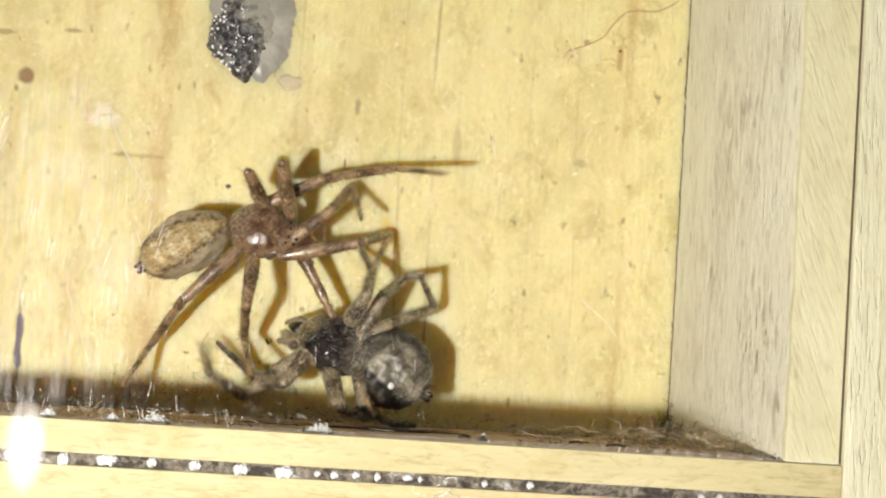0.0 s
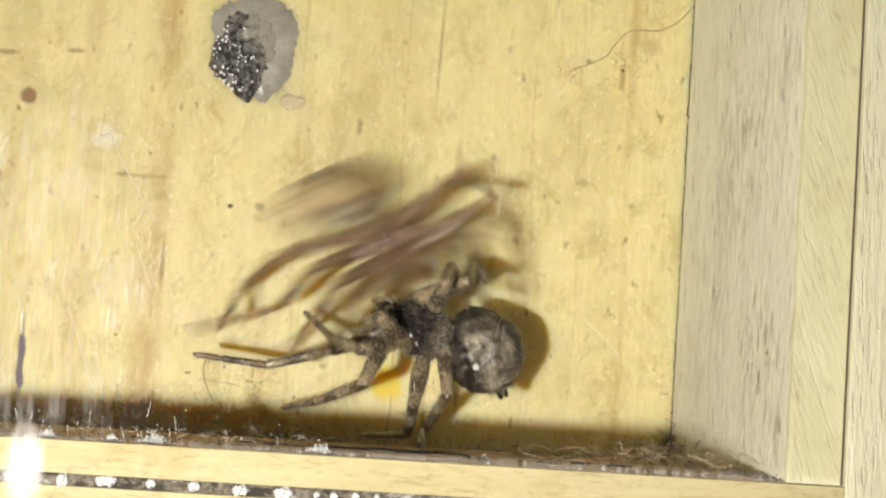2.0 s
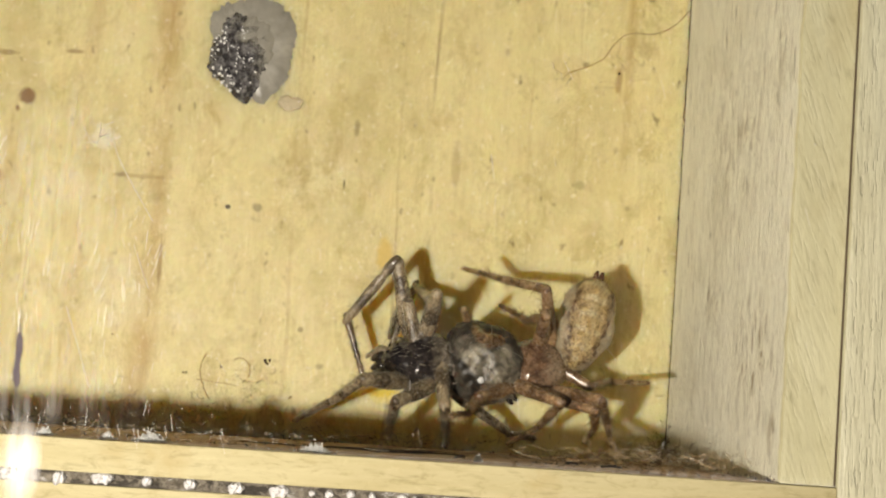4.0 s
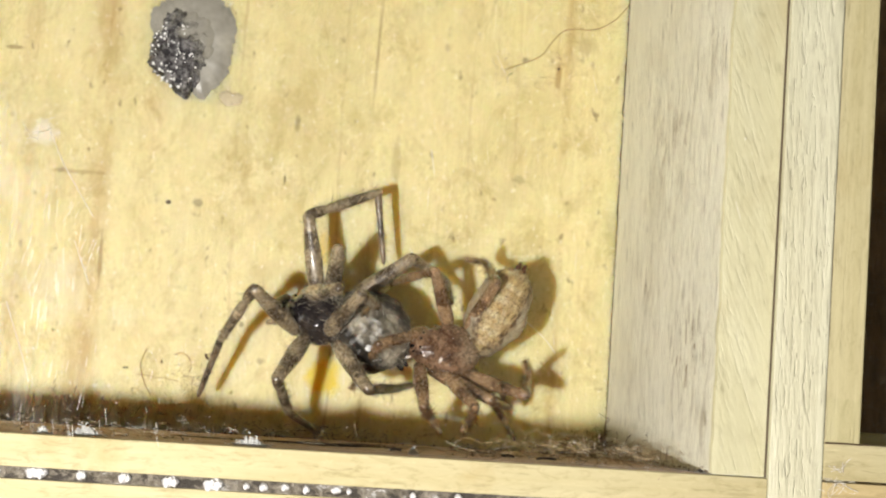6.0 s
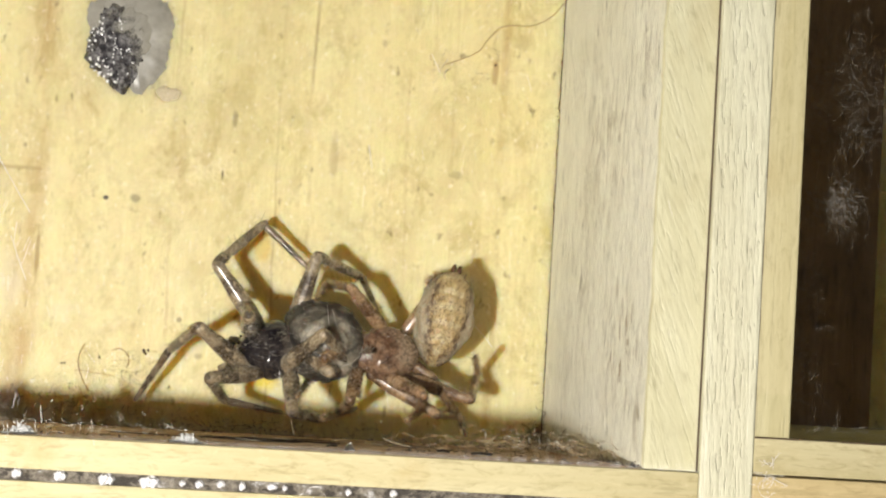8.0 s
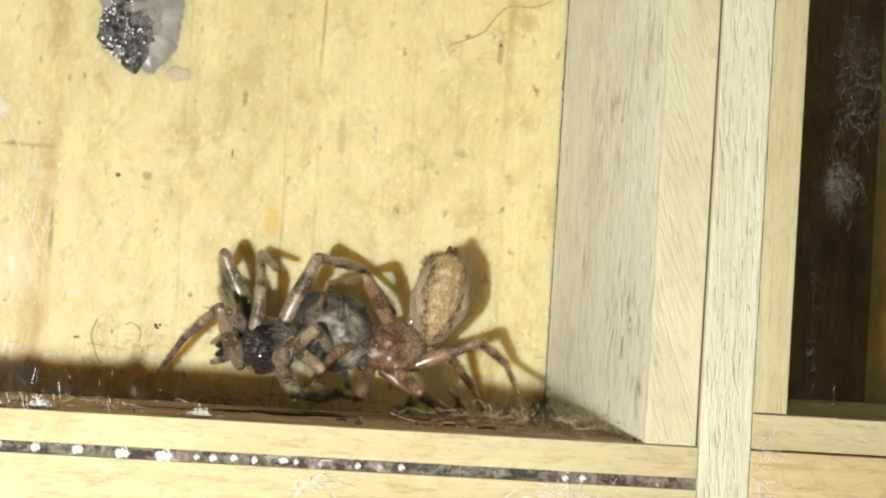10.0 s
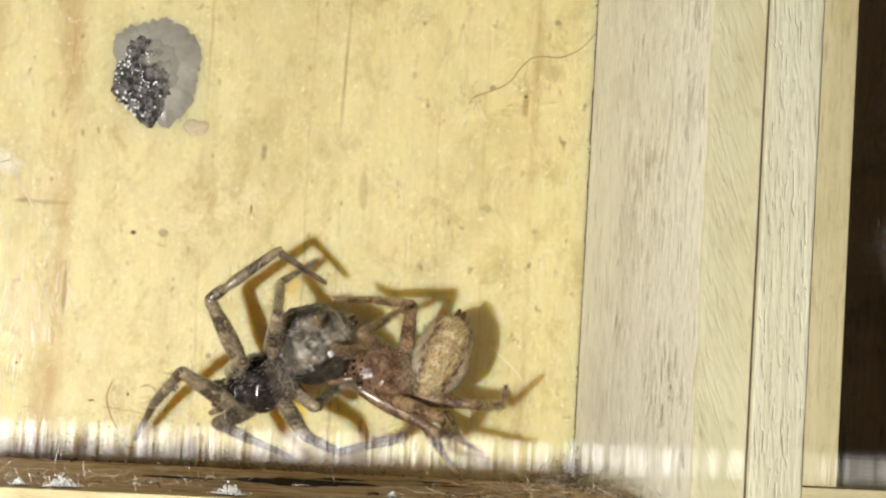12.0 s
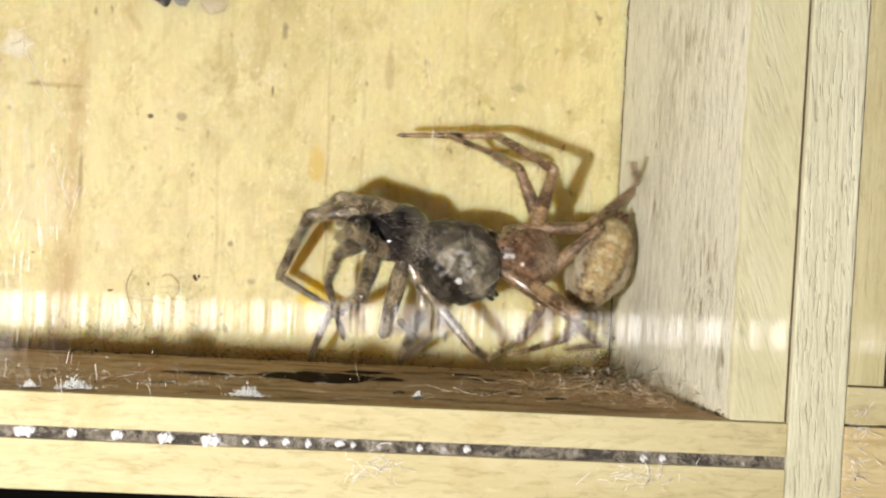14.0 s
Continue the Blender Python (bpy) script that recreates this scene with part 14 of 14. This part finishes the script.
    walk(BROWN["tibia", 7], [(0, q(7.90, 0.91, 0.60, 11, 50, 59)), (0.25, q(7.76, 1.18, 0.73, 3, 50, 47)), (0.5, q(7.53, 1.00, 1.83, -5, 48, 34)), (0.75, q(6.66, -1.91, 4.21, -7, 54, 29)), (0.967, q(8.00, -1.57, 2.16, -15, 43, 18)), (1, q(5.64, -3.87, 4.62, -12, 58, 23)), (1.033, q(3.12, -5.33, 5.00, -9, 71, 27)), (1.25, q(7.40, -1.83, 3.30, -21, 57, 22)), (1.467, q(7.55, 1.55, 0.82, -34, 19, 19)), (1.5, q(7.90, 0.91, 0.63, -38, 45, 18)), (1.533, q(8.09, -0.78, 1.78, -44, 61, 11)), (1.75, q(4.62, -3.47, 5.38, -40, 69, 32)), (1.967, q(3.12, -4.95, 5.24, -43, 73, 45)), (2, q(2.54, -7.18, 3.21, -88, 80, -0)), (2.033, q(1.85, -7.86, -2.60, -150, 72, -63)), (2.2, q(4.94, 3.66, 2.10, -110, 62, 39)), (2.62, q(3.80, 3.42, 3.41, -116, 69, 43)), (3.04, q(2.11, 2.52, 4.76, -159, 85, 23)), (3.46, q(2.41, 1.16, 5.60, 65, 74, -88)), (3.88, q(4.36, 0.48, 5.39, 50, 62, -80)), (4.3, q(5.45, 0.41, 4.81, 46, 58, -74)), (4.5, q(4.84, -1.13, 5.54, 57, 58, -80)), (4.75, q(4.55, -1.53, 5.69, 61, 58, -81)), (5, q(4.24, -1.92, 5.82, 64, 59, -82)), (5.25, q(4.88, -0.79, 5.48, 57, 57, -76)), (5.5, q(5.29, 0.31, 4.96, 49, 57, -71)), (5.75, q(5.40, 1.12, 4.51, 63, 73, -61)), (6, q(5.64, 1.81, 3.84, 142, 82, 14)), (6.25, q(5.21, 2.25, 3.82, 128, 82, 0)), (6.5, q(4.77, 2.65, 3.74, 115, 81, -13)), (7, q(4.81, 2.59, 3.78, 118, 81, -11)), (7.5, q(4.68, 3.01, 3.40, 111, 83, -11)), (7.75, q(4.79, 2.68, 3.69, 118, 82, -9)), (8, q(4.87, 2.34, 3.98, 123, 80, -8)), (8.5, q(4.91, 2.24, 4.04, 126, 80, -6)), (9, q(4.97, 2.02, 4.19, 130, 79, -4)), (9.5, q(5.03, 1.74, 4.36, 135, 78, -3)), (10, q(5.06, 1.50, 4.50, 138, 78, -1)), (10.5, q(5.02, 1.39, 4.60, 141, 77, 0)), (10.75, q(-0.45, 2.38, 4.31, 65, 80, -77)), (11, q(-4.08, 1.13, -0.65, -19, 62, -159)), (11.25, q(-3.47, -0.95, 3.42, 27, 59, -98)), (11.5, q(-0.12, -3.61, 5.62, 30, 49, -86)), (11.75, q(2.10, -1.24, 6.23, 35, 56, -82)), (12, q(4.33, 0.55, 5.38, 42, 63, -74)), (12.25, q(4.40, 0.70, 5.29, 40, 64, -74)), (12.5, q(4.46, 0.85, 5.19, 37, 64, -75)), (12.75, q(4.29, 0.30, 5.48, 43, 64, -76)), (12.967, q(4.05, -0.26, 5.73, 49, 65, -77)), (13, q(4.05, -0.27, 5.73, 49, 65, -77)), (13.033, q(4.04, -0.28, 5.74, 49, 65, -77)), (13.25, q(3.84, -0.58, 5.86, 52, 65, -79)), (13.5, q(3.62, -0.89, 5.98, 55, 65, -81)), (13.75, q(-2.19, -0.81, 4.76, 32, 54, -93)), (14, q(-4.26, -3.16, 1.49, -9, 14, -124))])
    walk(BROWN["tarsus", 7], [(0, q(10.21, 4.80, -4.74, -10, -42, -95)), (0.25, q(10.80, 4.47, -4.64, -32, -39, -63)), (0.5, q(11.39, 3.59, -3.41, -47, -15, -35)), (0.75, q(10.29, 0.11, -1.42, -51, 47, -7)), (0.86, q(11.59, 0.08, -2.01, -67, 7, -25)), (0.967, q(12.88, 0.06, -2.59, -71, -35, -34)), (0.98, q(10.97, -1.19, -1.95, -74, 12, -20)), (1, q(9.07, -2.43, -1.31, -61, 57, 2)), (1.033, q(5.20, -4.28, -1.60, -68, 69, -5)), (1.14, q(8.09, -2.33, -2.07, -71, 6, -33)), (1.25, q(10.97, -0.38, -2.54, -36, -50, -75)), (1.467, q(13.80, 3.75, -1.44, -11, -52, -96)), (1.5, q(12.63, 2.44, -4.30, -7, -45, -100)), (1.533, q(11.45, -0.10, -4.32, -5, -37, -103)), (1.61, q(9.89, -0.78, -3.26, 46, -10, -149)), (1.68, q(8.32, -1.46, -2.21, 74, 37, -165)), (1.75, q(6.75, -2.14, -1.15, 165, 81, -102)), (1.82, q(6.03, -2.59, -1.25, -84, 35, -6)), (1.89, q(5.30, -3.05, -1.35, -66, -21, -14)), (1.967, q(4.58, -3.50, -1.45, -5, -63, -69)), (2, q(3.72, -7.19, -3.69, 4, -52, -79)), (2.033, q(2.81, -9.76, -9.27, 8, -38, -84)), (2.2, q(7.48, 5.72, -4.09, -3, -72, -19)), (2.62, q(5.67, 5.15, -3.11, -10, -75, -3)), (3.04, q(2.72, 2.77, -2.21, -34, -77, 43)), (3.46, q(2.48, -0.76, -1.13, -32, -75, 67)), (3.88, q(4.94, -2.80, -0.77, -8, -74, 65)), (4.3, q(6.49, -3.18, -1.11, 6, -74, 59)), (4.5, q(5.46, -4.75, -0.42, -10, -79, 59)), (4.75, q(5.11, -5.15, -0.28, -18, -80, 63)), (5, q(4.71, -5.52, -0.17, -27, -81, 67)), (5.25, q(5.77, -4.46, -0.42, -14, -78, 66)), (5.5, q(6.54, -3.24, -0.94, -0, -75, 65)), (5.75, q(6.39, -0.65, -2.19, -15, -68, 76)), (6, q(6.63, 2.07, -3.08, -22, -60, 80)), (6.25, q(6.23, 2.25, -3.10, -22, -60, 79)), (6.5, q(5.82, 2.42, -3.18, -22, -60, 79)), (7, q(5.86, 2.39, -3.14, -21, -60, 79)), (7.5, q(5.49, 2.85, -3.55, -17, -59, 81)), (7.75, q(5.78, 2.53, -3.23, -20, -60, 79)), (8, q(6.04, 2.18, -2.92, -23, -61, 78)), (8.5, q(6.13, 2.12, -2.85, -24, -61, 77)), (9, q(6.28, 1.93, -2.69, -25, -62, 76)), (9.5, q(6.44, 1.68, -2.49, -26, -63, 74)), (10, q(6.57, 1.47, -2.33, -27, -64, 73)), (10.5, q(6.61, 1.39, -2.22, -29, -64, 73)), (10.75, q(-0.17, 1.21, -2.59, -16, -75, 59)), (11, q(-7.12, -0.02, -6.85, 34, -82, 7)), (11.25, q(-4.00, -4.51, -2.59, -30, -61, 78)), (11.5, q(0.17, -8.21, 0.35, -38, -34, 94)), (11.75, q(2.66, -5.08, 0.40, -33, -59, 83)), (12, q(5.19, -2.49, -0.87, 8, -77, 37)), (12.25, q(5.24, -2.30, -0.98, 11, -76, 36)), (12.5, q(5.29, -2.12, -1.10, 13, -75, 35)), (12.75, q(5.04, -2.65, -0.82, 11, -78, 32)), (12.967, q(4.72, -3.17, -0.60, 9, -81, 26)), (13, q(4.72, -3.16, -0.61, 10, -81, 26)), (13.033, q(4.71, -3.16, -0.61, 10, -81, 25)), (13.25, q(4.42, -3.48, -0.48, 7, -82, 24)), (13.5, q(4.10, -3.77, -0.38, 5, -83, 22)), (13.75, q(-2.37, -4.90, -0.92, 10, -77, 28)), (14, q(-8.08, -8.75, -0.25, 17, -70, 33))])
    walk(BROWN["femur", 8], [(0, q(0.80, 1.86, -0.35, -4, 16, -45)), (0.25, q(0.80, 1.86, -0.35, -5, 17, -49)), (0.5, q(0.80, 1.86, -0.35, -6, 18, -53)), (0.75, q(0.80, 1.86, -0.35, -8, 20, -60)), (0.967, q(0.80, 1.86, -0.35, -6, -19, -49)), (1, q(0.80, 1.86, -0.35, 2, -20, -75)), (1.033, q(0.80, 1.86, -0.35, 10, -4, -97)), (1.25, q(0.80, 1.86, -0.35, 11, 21, -64)), (1.467, q(0.80, 1.86, -0.35, 16, 16, -48)), (1.5, q(0.80, 1.86, -0.35, 14, 18, -56)), (1.533, q(0.80, 1.86, -0.35, 12, 20, -64)), (1.75, q(0.80, 1.86, -0.35, 20, 12, -29)), (1.967, q(0.80, 1.86, -0.35, 20, -29, 27)), (2, q(0.80, 1.86, -0.35, 38, -44, -9)), (2.033, q(0.80, 1.86, -0.35, 56, -36, -39)), (2.2, q(0.80, 1.86, -0.35, 59, -34, -10)), (2.62, q(0.80, 1.86, -0.35, 59, -41, -4)), (3.04, q(0.80, 1.86, -0.35, 57, -51, 14)), (3.46, q(0.80, 1.86, -0.35, 60, -51, 33)), (3.88, q(0.80, 1.86, -0.35, 69, -46, 44)), (4.3, q(0.80, 1.86, -0.35, 74, -43, 48)), (4.5, q(0.80, 1.86, -0.35, 76, -47, 26)), (4.75, q(0.80, 1.86, -0.35, 77, -47, 21)), (5, q(0.80, 1.86, -0.35, 79, -48, 14)), (5.25, q(0.80, 1.86, -0.35, 74, -47, 32)), (5.5, q(0.80, 1.86, -0.35, 72, -45, 48)), (5.75, q(0.80, 1.86, -0.35, 18, -57, 105)), (6, q(0.80, 1.86, -0.35, -28, -26, 151)), (6.25, q(0.80, 1.86, -0.35, -29, -13, 153)), (6.5, q(0.80, 1.86, -0.35, -31, 3, 157)), (7, q(0.80, 1.86, -0.35, -31, 3, 156)), (7.5, q(0.80, 1.86, -0.35, -30, 1, 162)), (7.75, q(0.80, 1.86, -0.35, -30, 2, 158)), (8, q(0.80, 1.86, -0.35, -32, 3, 154)), (8.5, q(0.80, 1.86, -0.35, -32, 4, 152)), (9, q(0.80, 1.86, -0.35, -33, 4, 150)), (9.5, q(0.80, 1.86, -0.35, -33, 4, 147)), (10, q(0.80, 1.86, -0.35, -34, 5, 144)), (10.5, q(0.80, 1.86, -0.35, -35, 1, 142)), (10.75, q(0.80, 1.86, -0.35, -35, -5, 141)), (11, q(0.80, 1.86, -0.35, -35, -9, 140)), (11.25, q(0.80, 1.86, -0.35, -33, 4, 152)), (11.5, q(0.80, 1.86, -0.35, -32, 3, 159)), (11.75, q(0.80, 1.86, -0.35, -32, 2, 158)), (12, q(0.80, 1.86, -0.35, -32, 1, 157)), (12.25, q(0.80, 1.86, -0.35, -31, -0, 159)), (12.5, q(0.80, 1.86, -0.35, -31, -1, 161)), (12.75, q(0.80, 1.86, -0.35, -32, 1, 155)), (12.967, q(0.80, 1.86, -0.35, -35, -9, 145)), (13, q(0.80, 1.86, -0.35, -35, -9, 145)), (13.033, q(0.80, 1.86, -0.35, -35, -9, 145)), (13.25, q(0.80, 1.86, -0.35, -36, -15, 139)), (13.5, q(0.80, 1.86, -0.35, -37, -20, 133)), (13.75, q(0.80, 1.86, -0.35, -34, -12, 147)), (14, q(0.80, 1.86, -0.35, -32, -4, 163))])
    walk(BROWN["tibia", 8], [(0, q(5.29, -2.62, -2.16, -4, 15, -48)), (0.25, q(4.93, -2.92, -2.27, -5, 15, -51)), (0.5, q(4.55, -3.19, -2.36, -6, 16, -54)), (0.75, q(3.95, -3.50, -2.59, -8, -33, -50)), (0.86, q(4.40, -3.19, -0.39, -36, -3, -9)), (0.967, q(4.86, -2.88, 1.81, -40, 37, 23)), (1, q(2.45, -4.14, 1.86, -37, 52, 29)), (1.033, q(-0.03, -4.67, 0.16, -32, 65, 35)), (1.14, q(1.73, -4.19, -1.26, -63, 16, -16)), (1.25, q(3.49, -3.70, -2.68, -51, -36, -46)), (1.467, q(5.02, -2.87, -2.21, -65, 22, -30)), (1.5, q(4.27, -3.37, -2.41, -68, 15, -46)), (1.533, q(3.56, -3.71, -2.58, -71, 17, -57)), (1.75, q(6.44, -1.30, -1.69, -16, 58, 26)), (1.967, q(5.96, 4.50, 2.81, 7, 42, 70)), (2, q(5.47, 1.13, 4.26, 6, 55, 69)), (2.033, q(4.94, -1.48, 3.56, 2, 68, 64)), (2.2, q(6.21, 0.91, 3.32, -102, 69, 9)), (2.62, q(5.76, 1.53, 3.99, -112, 70, 9)), (3.04, q(4.86, 2.87, 4.76, -139, 74, 6)), (3.46, q(4.25, 4.13, 4.80, 176, 81, -12)), (3.88, q(4.07, 5.02, 4.43, 108, 84, -58)), (4.3, q(4.03, 5.40, 4.19, 75, 84, -82)), (4.5, q(4.87, 3.87, 4.44, 128, 83, -45)), (4.75, q(4.99, 3.43, 4.50, 141, 82, -37)), (5, q(5.08, 2.96, 4.55, 151, 80, -32)), (5.25, q(4.60, 4.26, 4.48, 126, 82, -44)), (5.5, q(3.90, 5.32, 4.33, 95, 84, -63)), (5.75, q(-0.12, 5.37, 5.16, 43, 76, -119)), (6, q(-4.40, 4.75, 2.50, 30, 66, -138)), (6.25, q(-4.94, 4.74, 1.18, 33, 65, -134)), (6.5, q(-5.27, 4.43, -0.68, 31, 63, -136)), (7, q(-5.24, 4.50, -0.66, 31, 63, -137)), (7.5, q(-5.47, 3.93, -0.46, 25, 60, -137)), (7.75, q(-5.30, 4.36, -0.61, 28, 62, -138)), (8, q(-5.10, 4.79, -0.75, 32, 64, -138)), (8.5, q(-5.04, 4.91, -0.76, 32, 65, -139)), (9, q(-4.90, 5.16, -0.81, 33, 66, -141)), (9.5, q(-4.71, 5.46, -0.85, 34, 67, -143)), (10, q(-4.53, 5.71, -0.88, 34, 68, -144)), (10.5, q(-4.42, 5.89, -0.51, 35, 69, -144)), (10.75, q(-4.31, 5.99, 0.26, 36, 70, -143)), (11, q(-4.23, 6.00, 0.70, 37, 70, -142)), (11.25, q(-4.99, 4.98, -0.85, 35, 67, -136)), (11.5, q(-5.36, 4.21, -0.69, 29, 64, -135)), (11.75, q(-5.33, 4.30, -0.57, 28, 64, -138)), (12, q(-5.29, 4.39, -0.46, 26, 63, -140)), (12.25, q(-5.38, 4.17, -0.34, 24, 62, -140)), (12.5, q(-5.46, 3.95, -0.22, 22, 61, -140)), (12.75, q(-5.18, 4.64, -0.43, 27, 64, -141)), (12.967, q(-4.57, 5.56, 0.65, 31, 67, -144)), (13, q(-4.57, 5.56, 0.67, 31, 67, -144)), (13.033, q(-4.56, 5.56, 0.71, 31, 68, -144)), (13.25, q(-4.01, 6.03, 1.38, 33, 69, -147)), (13.5, q(-3.46, 6.38, 1.88, 34, 70, -150)), (13.75, q(-4.64, 5.33, 1.02, 30, 65, -142)), (14, q(-5.48, 3.83, 0.12, 21, 59, -139))])
    walk(BROWN["tarsus", 8], [(0, q(9.84, -7.64, -3.93, -7, -34, -64)), (0.25, q(9.20, -8.15, -4.12, -9, -31, -65)), (0.5, q(8.53, -8.62, -4.27, -10, -28, -66)), (0.62, q(8.12, -8.32, -1.54, -48, 15, -21)), (0.75, q(7.72, -8.02, 1.19, -48, 72, 19)), (0.86, q(8.87, -4.35, -0.60, -80, 10, -15)), (0.967, q(10.02, -0.68, -2.39, -83, -54, -23)), (1, q(6.20, -2.09, -3.69, -64, -60, -45)), (1.033, q(2.37, -2.98, -6.19, -41, -61, -70)), (1.14, q(4.89, -5.37, -2.36, -74, 1, -24)), (1.25, q(7.42, -7.76, 1.46, -51, 66, 18)), (1.36, q(9.04, -6.93, -1.67, -70, 13, -18)), (1.467, q(10.66, -6.10, -4.81, -56, -40, -43)), (1.48, q(9.82, -7.16, -4.50, -70, 5, -30)), (1.5, q(8.99, -8.22, -4.20, -76, 51, -24)), (1.533, q(7.22, -9.31, -4.65, -89, 33, -46)), (1.64, q(8.49, -4.49, -6.14, -82, -9, -45)), (1.75, q(9.75, 0.33, -7.63, -73, -50, -50)), (1.967, q(7.75, 9.40, -1.85, -74, -69, -34)), (2, q(6.93, 4.84, -1.50, -53, -62, -58)), (2.033, q(6.10, 0.93, -2.91, -43, -52, -70)), (2.2, q(8.71, 1.32, -3.21, -27, -71, -37)), (2.62, q(8.15, 1.92, -2.58, -33, -74, -22)), (3.04, q(6.78, 3.06, -1.97, -55, -75, 21)), (3.46, q(5.36, 3.89, -2.11, -59, -70, 51)), (3.88, q(4.46, 4.40, -2.53, -45, -66, 59)), (4.3, q(4.13, 4.64, -2.77, -37, -65, 60)), (4.5, q(5.49, 3.25, -2.51, -47, -70, 53)), (4.75, q(5.80, 2.81, -2.42, -51, -71, 52)), (5, q(6.07, 2.35, -2.35, -54, -73, 51)), (5.25, q(5.30, 3.58, -2.45, -49, -69, 58)), (5.5, q(4.27, 4.62, -2.62, -41, -66, 63)), (5.75, q(-0.94, 3.92, -1.64, -31, -71, 48)), (6, q(-6.50, 2.83, -3.89, -12, -75, 25)), (6.25, q(-7.02, 2.59, -5.15, -12, -75, 25)), (6.5, q(-7.58, 2.19, -6.89, -11, -75, 24)), (7, q(-7.57, 2.32, -6.89, -9, -75, 22)), (7.5, q(-8.02, 1.56, -6.53, -8, -73, 26)), (7.75, q(-7.71, 2.17, -6.80, -8, -74, 22)), (8, q(-7.36, 2.77, -7.06, -8, -76, 18)), (8.5, q(-7.31, 2.97, -7.09, -6, -77, 15)), (9, q(-7.12, 3.35, -7.19, -4, -77, 10)), (9.5, q(-6.88, 3.80, -7.30, -1, -78, 4)), (10, q(-6.65, 4.19, -7.38, 3, -79, -2)), (10.5, q(-6.46, 4.43, -7.05, 5, -80, -5)), (10.75, q(-6.27, 4.53, -6.30, 4, -80, -4)), (11, q(-6.11, 4.55, -5.88, 4, -81, -3)), (11.25, q(-6.93, 3.12, -7.32, -4, -79, 11)), (11.5, q(-7.50, 2.08, -7.00, -6, -76, 21)), (11.75, q(-7.62, 2.20, -6.84, -5, -75, 19)), (12, q(-7.74, 2.33, -6.69, -3, -74, 17)), (12.25, q(-7.92, 2.05, -6.51, -2, -73, 18)), (12.5, q(-8.09, 1.77, -6.33, -1, -72, 19)), (12.75, q(-7.55, 2.73, -6.74, 0, -75, 11)), (12.967, q(-6.74, 3.96, -5.81, 3, -77, 2)), (13, q(-6.74, 3.98, -5.79, 3, -77, 1)), (13.033, q(-6.72, 3.99, -5.76, 4, -77, 1)), (13.25, q(-6.12, 4.65, -5.15, 4, -79, -4)), (13.5, q(-5.51, 5.21, -4.71, 7, -80, -10)), (13.75, q(-6.98, 3.51, -5.32, -1, -75, 9)), (14, q(-8.22, 1.49, -5.88, 1, -69, 19))])


motions()
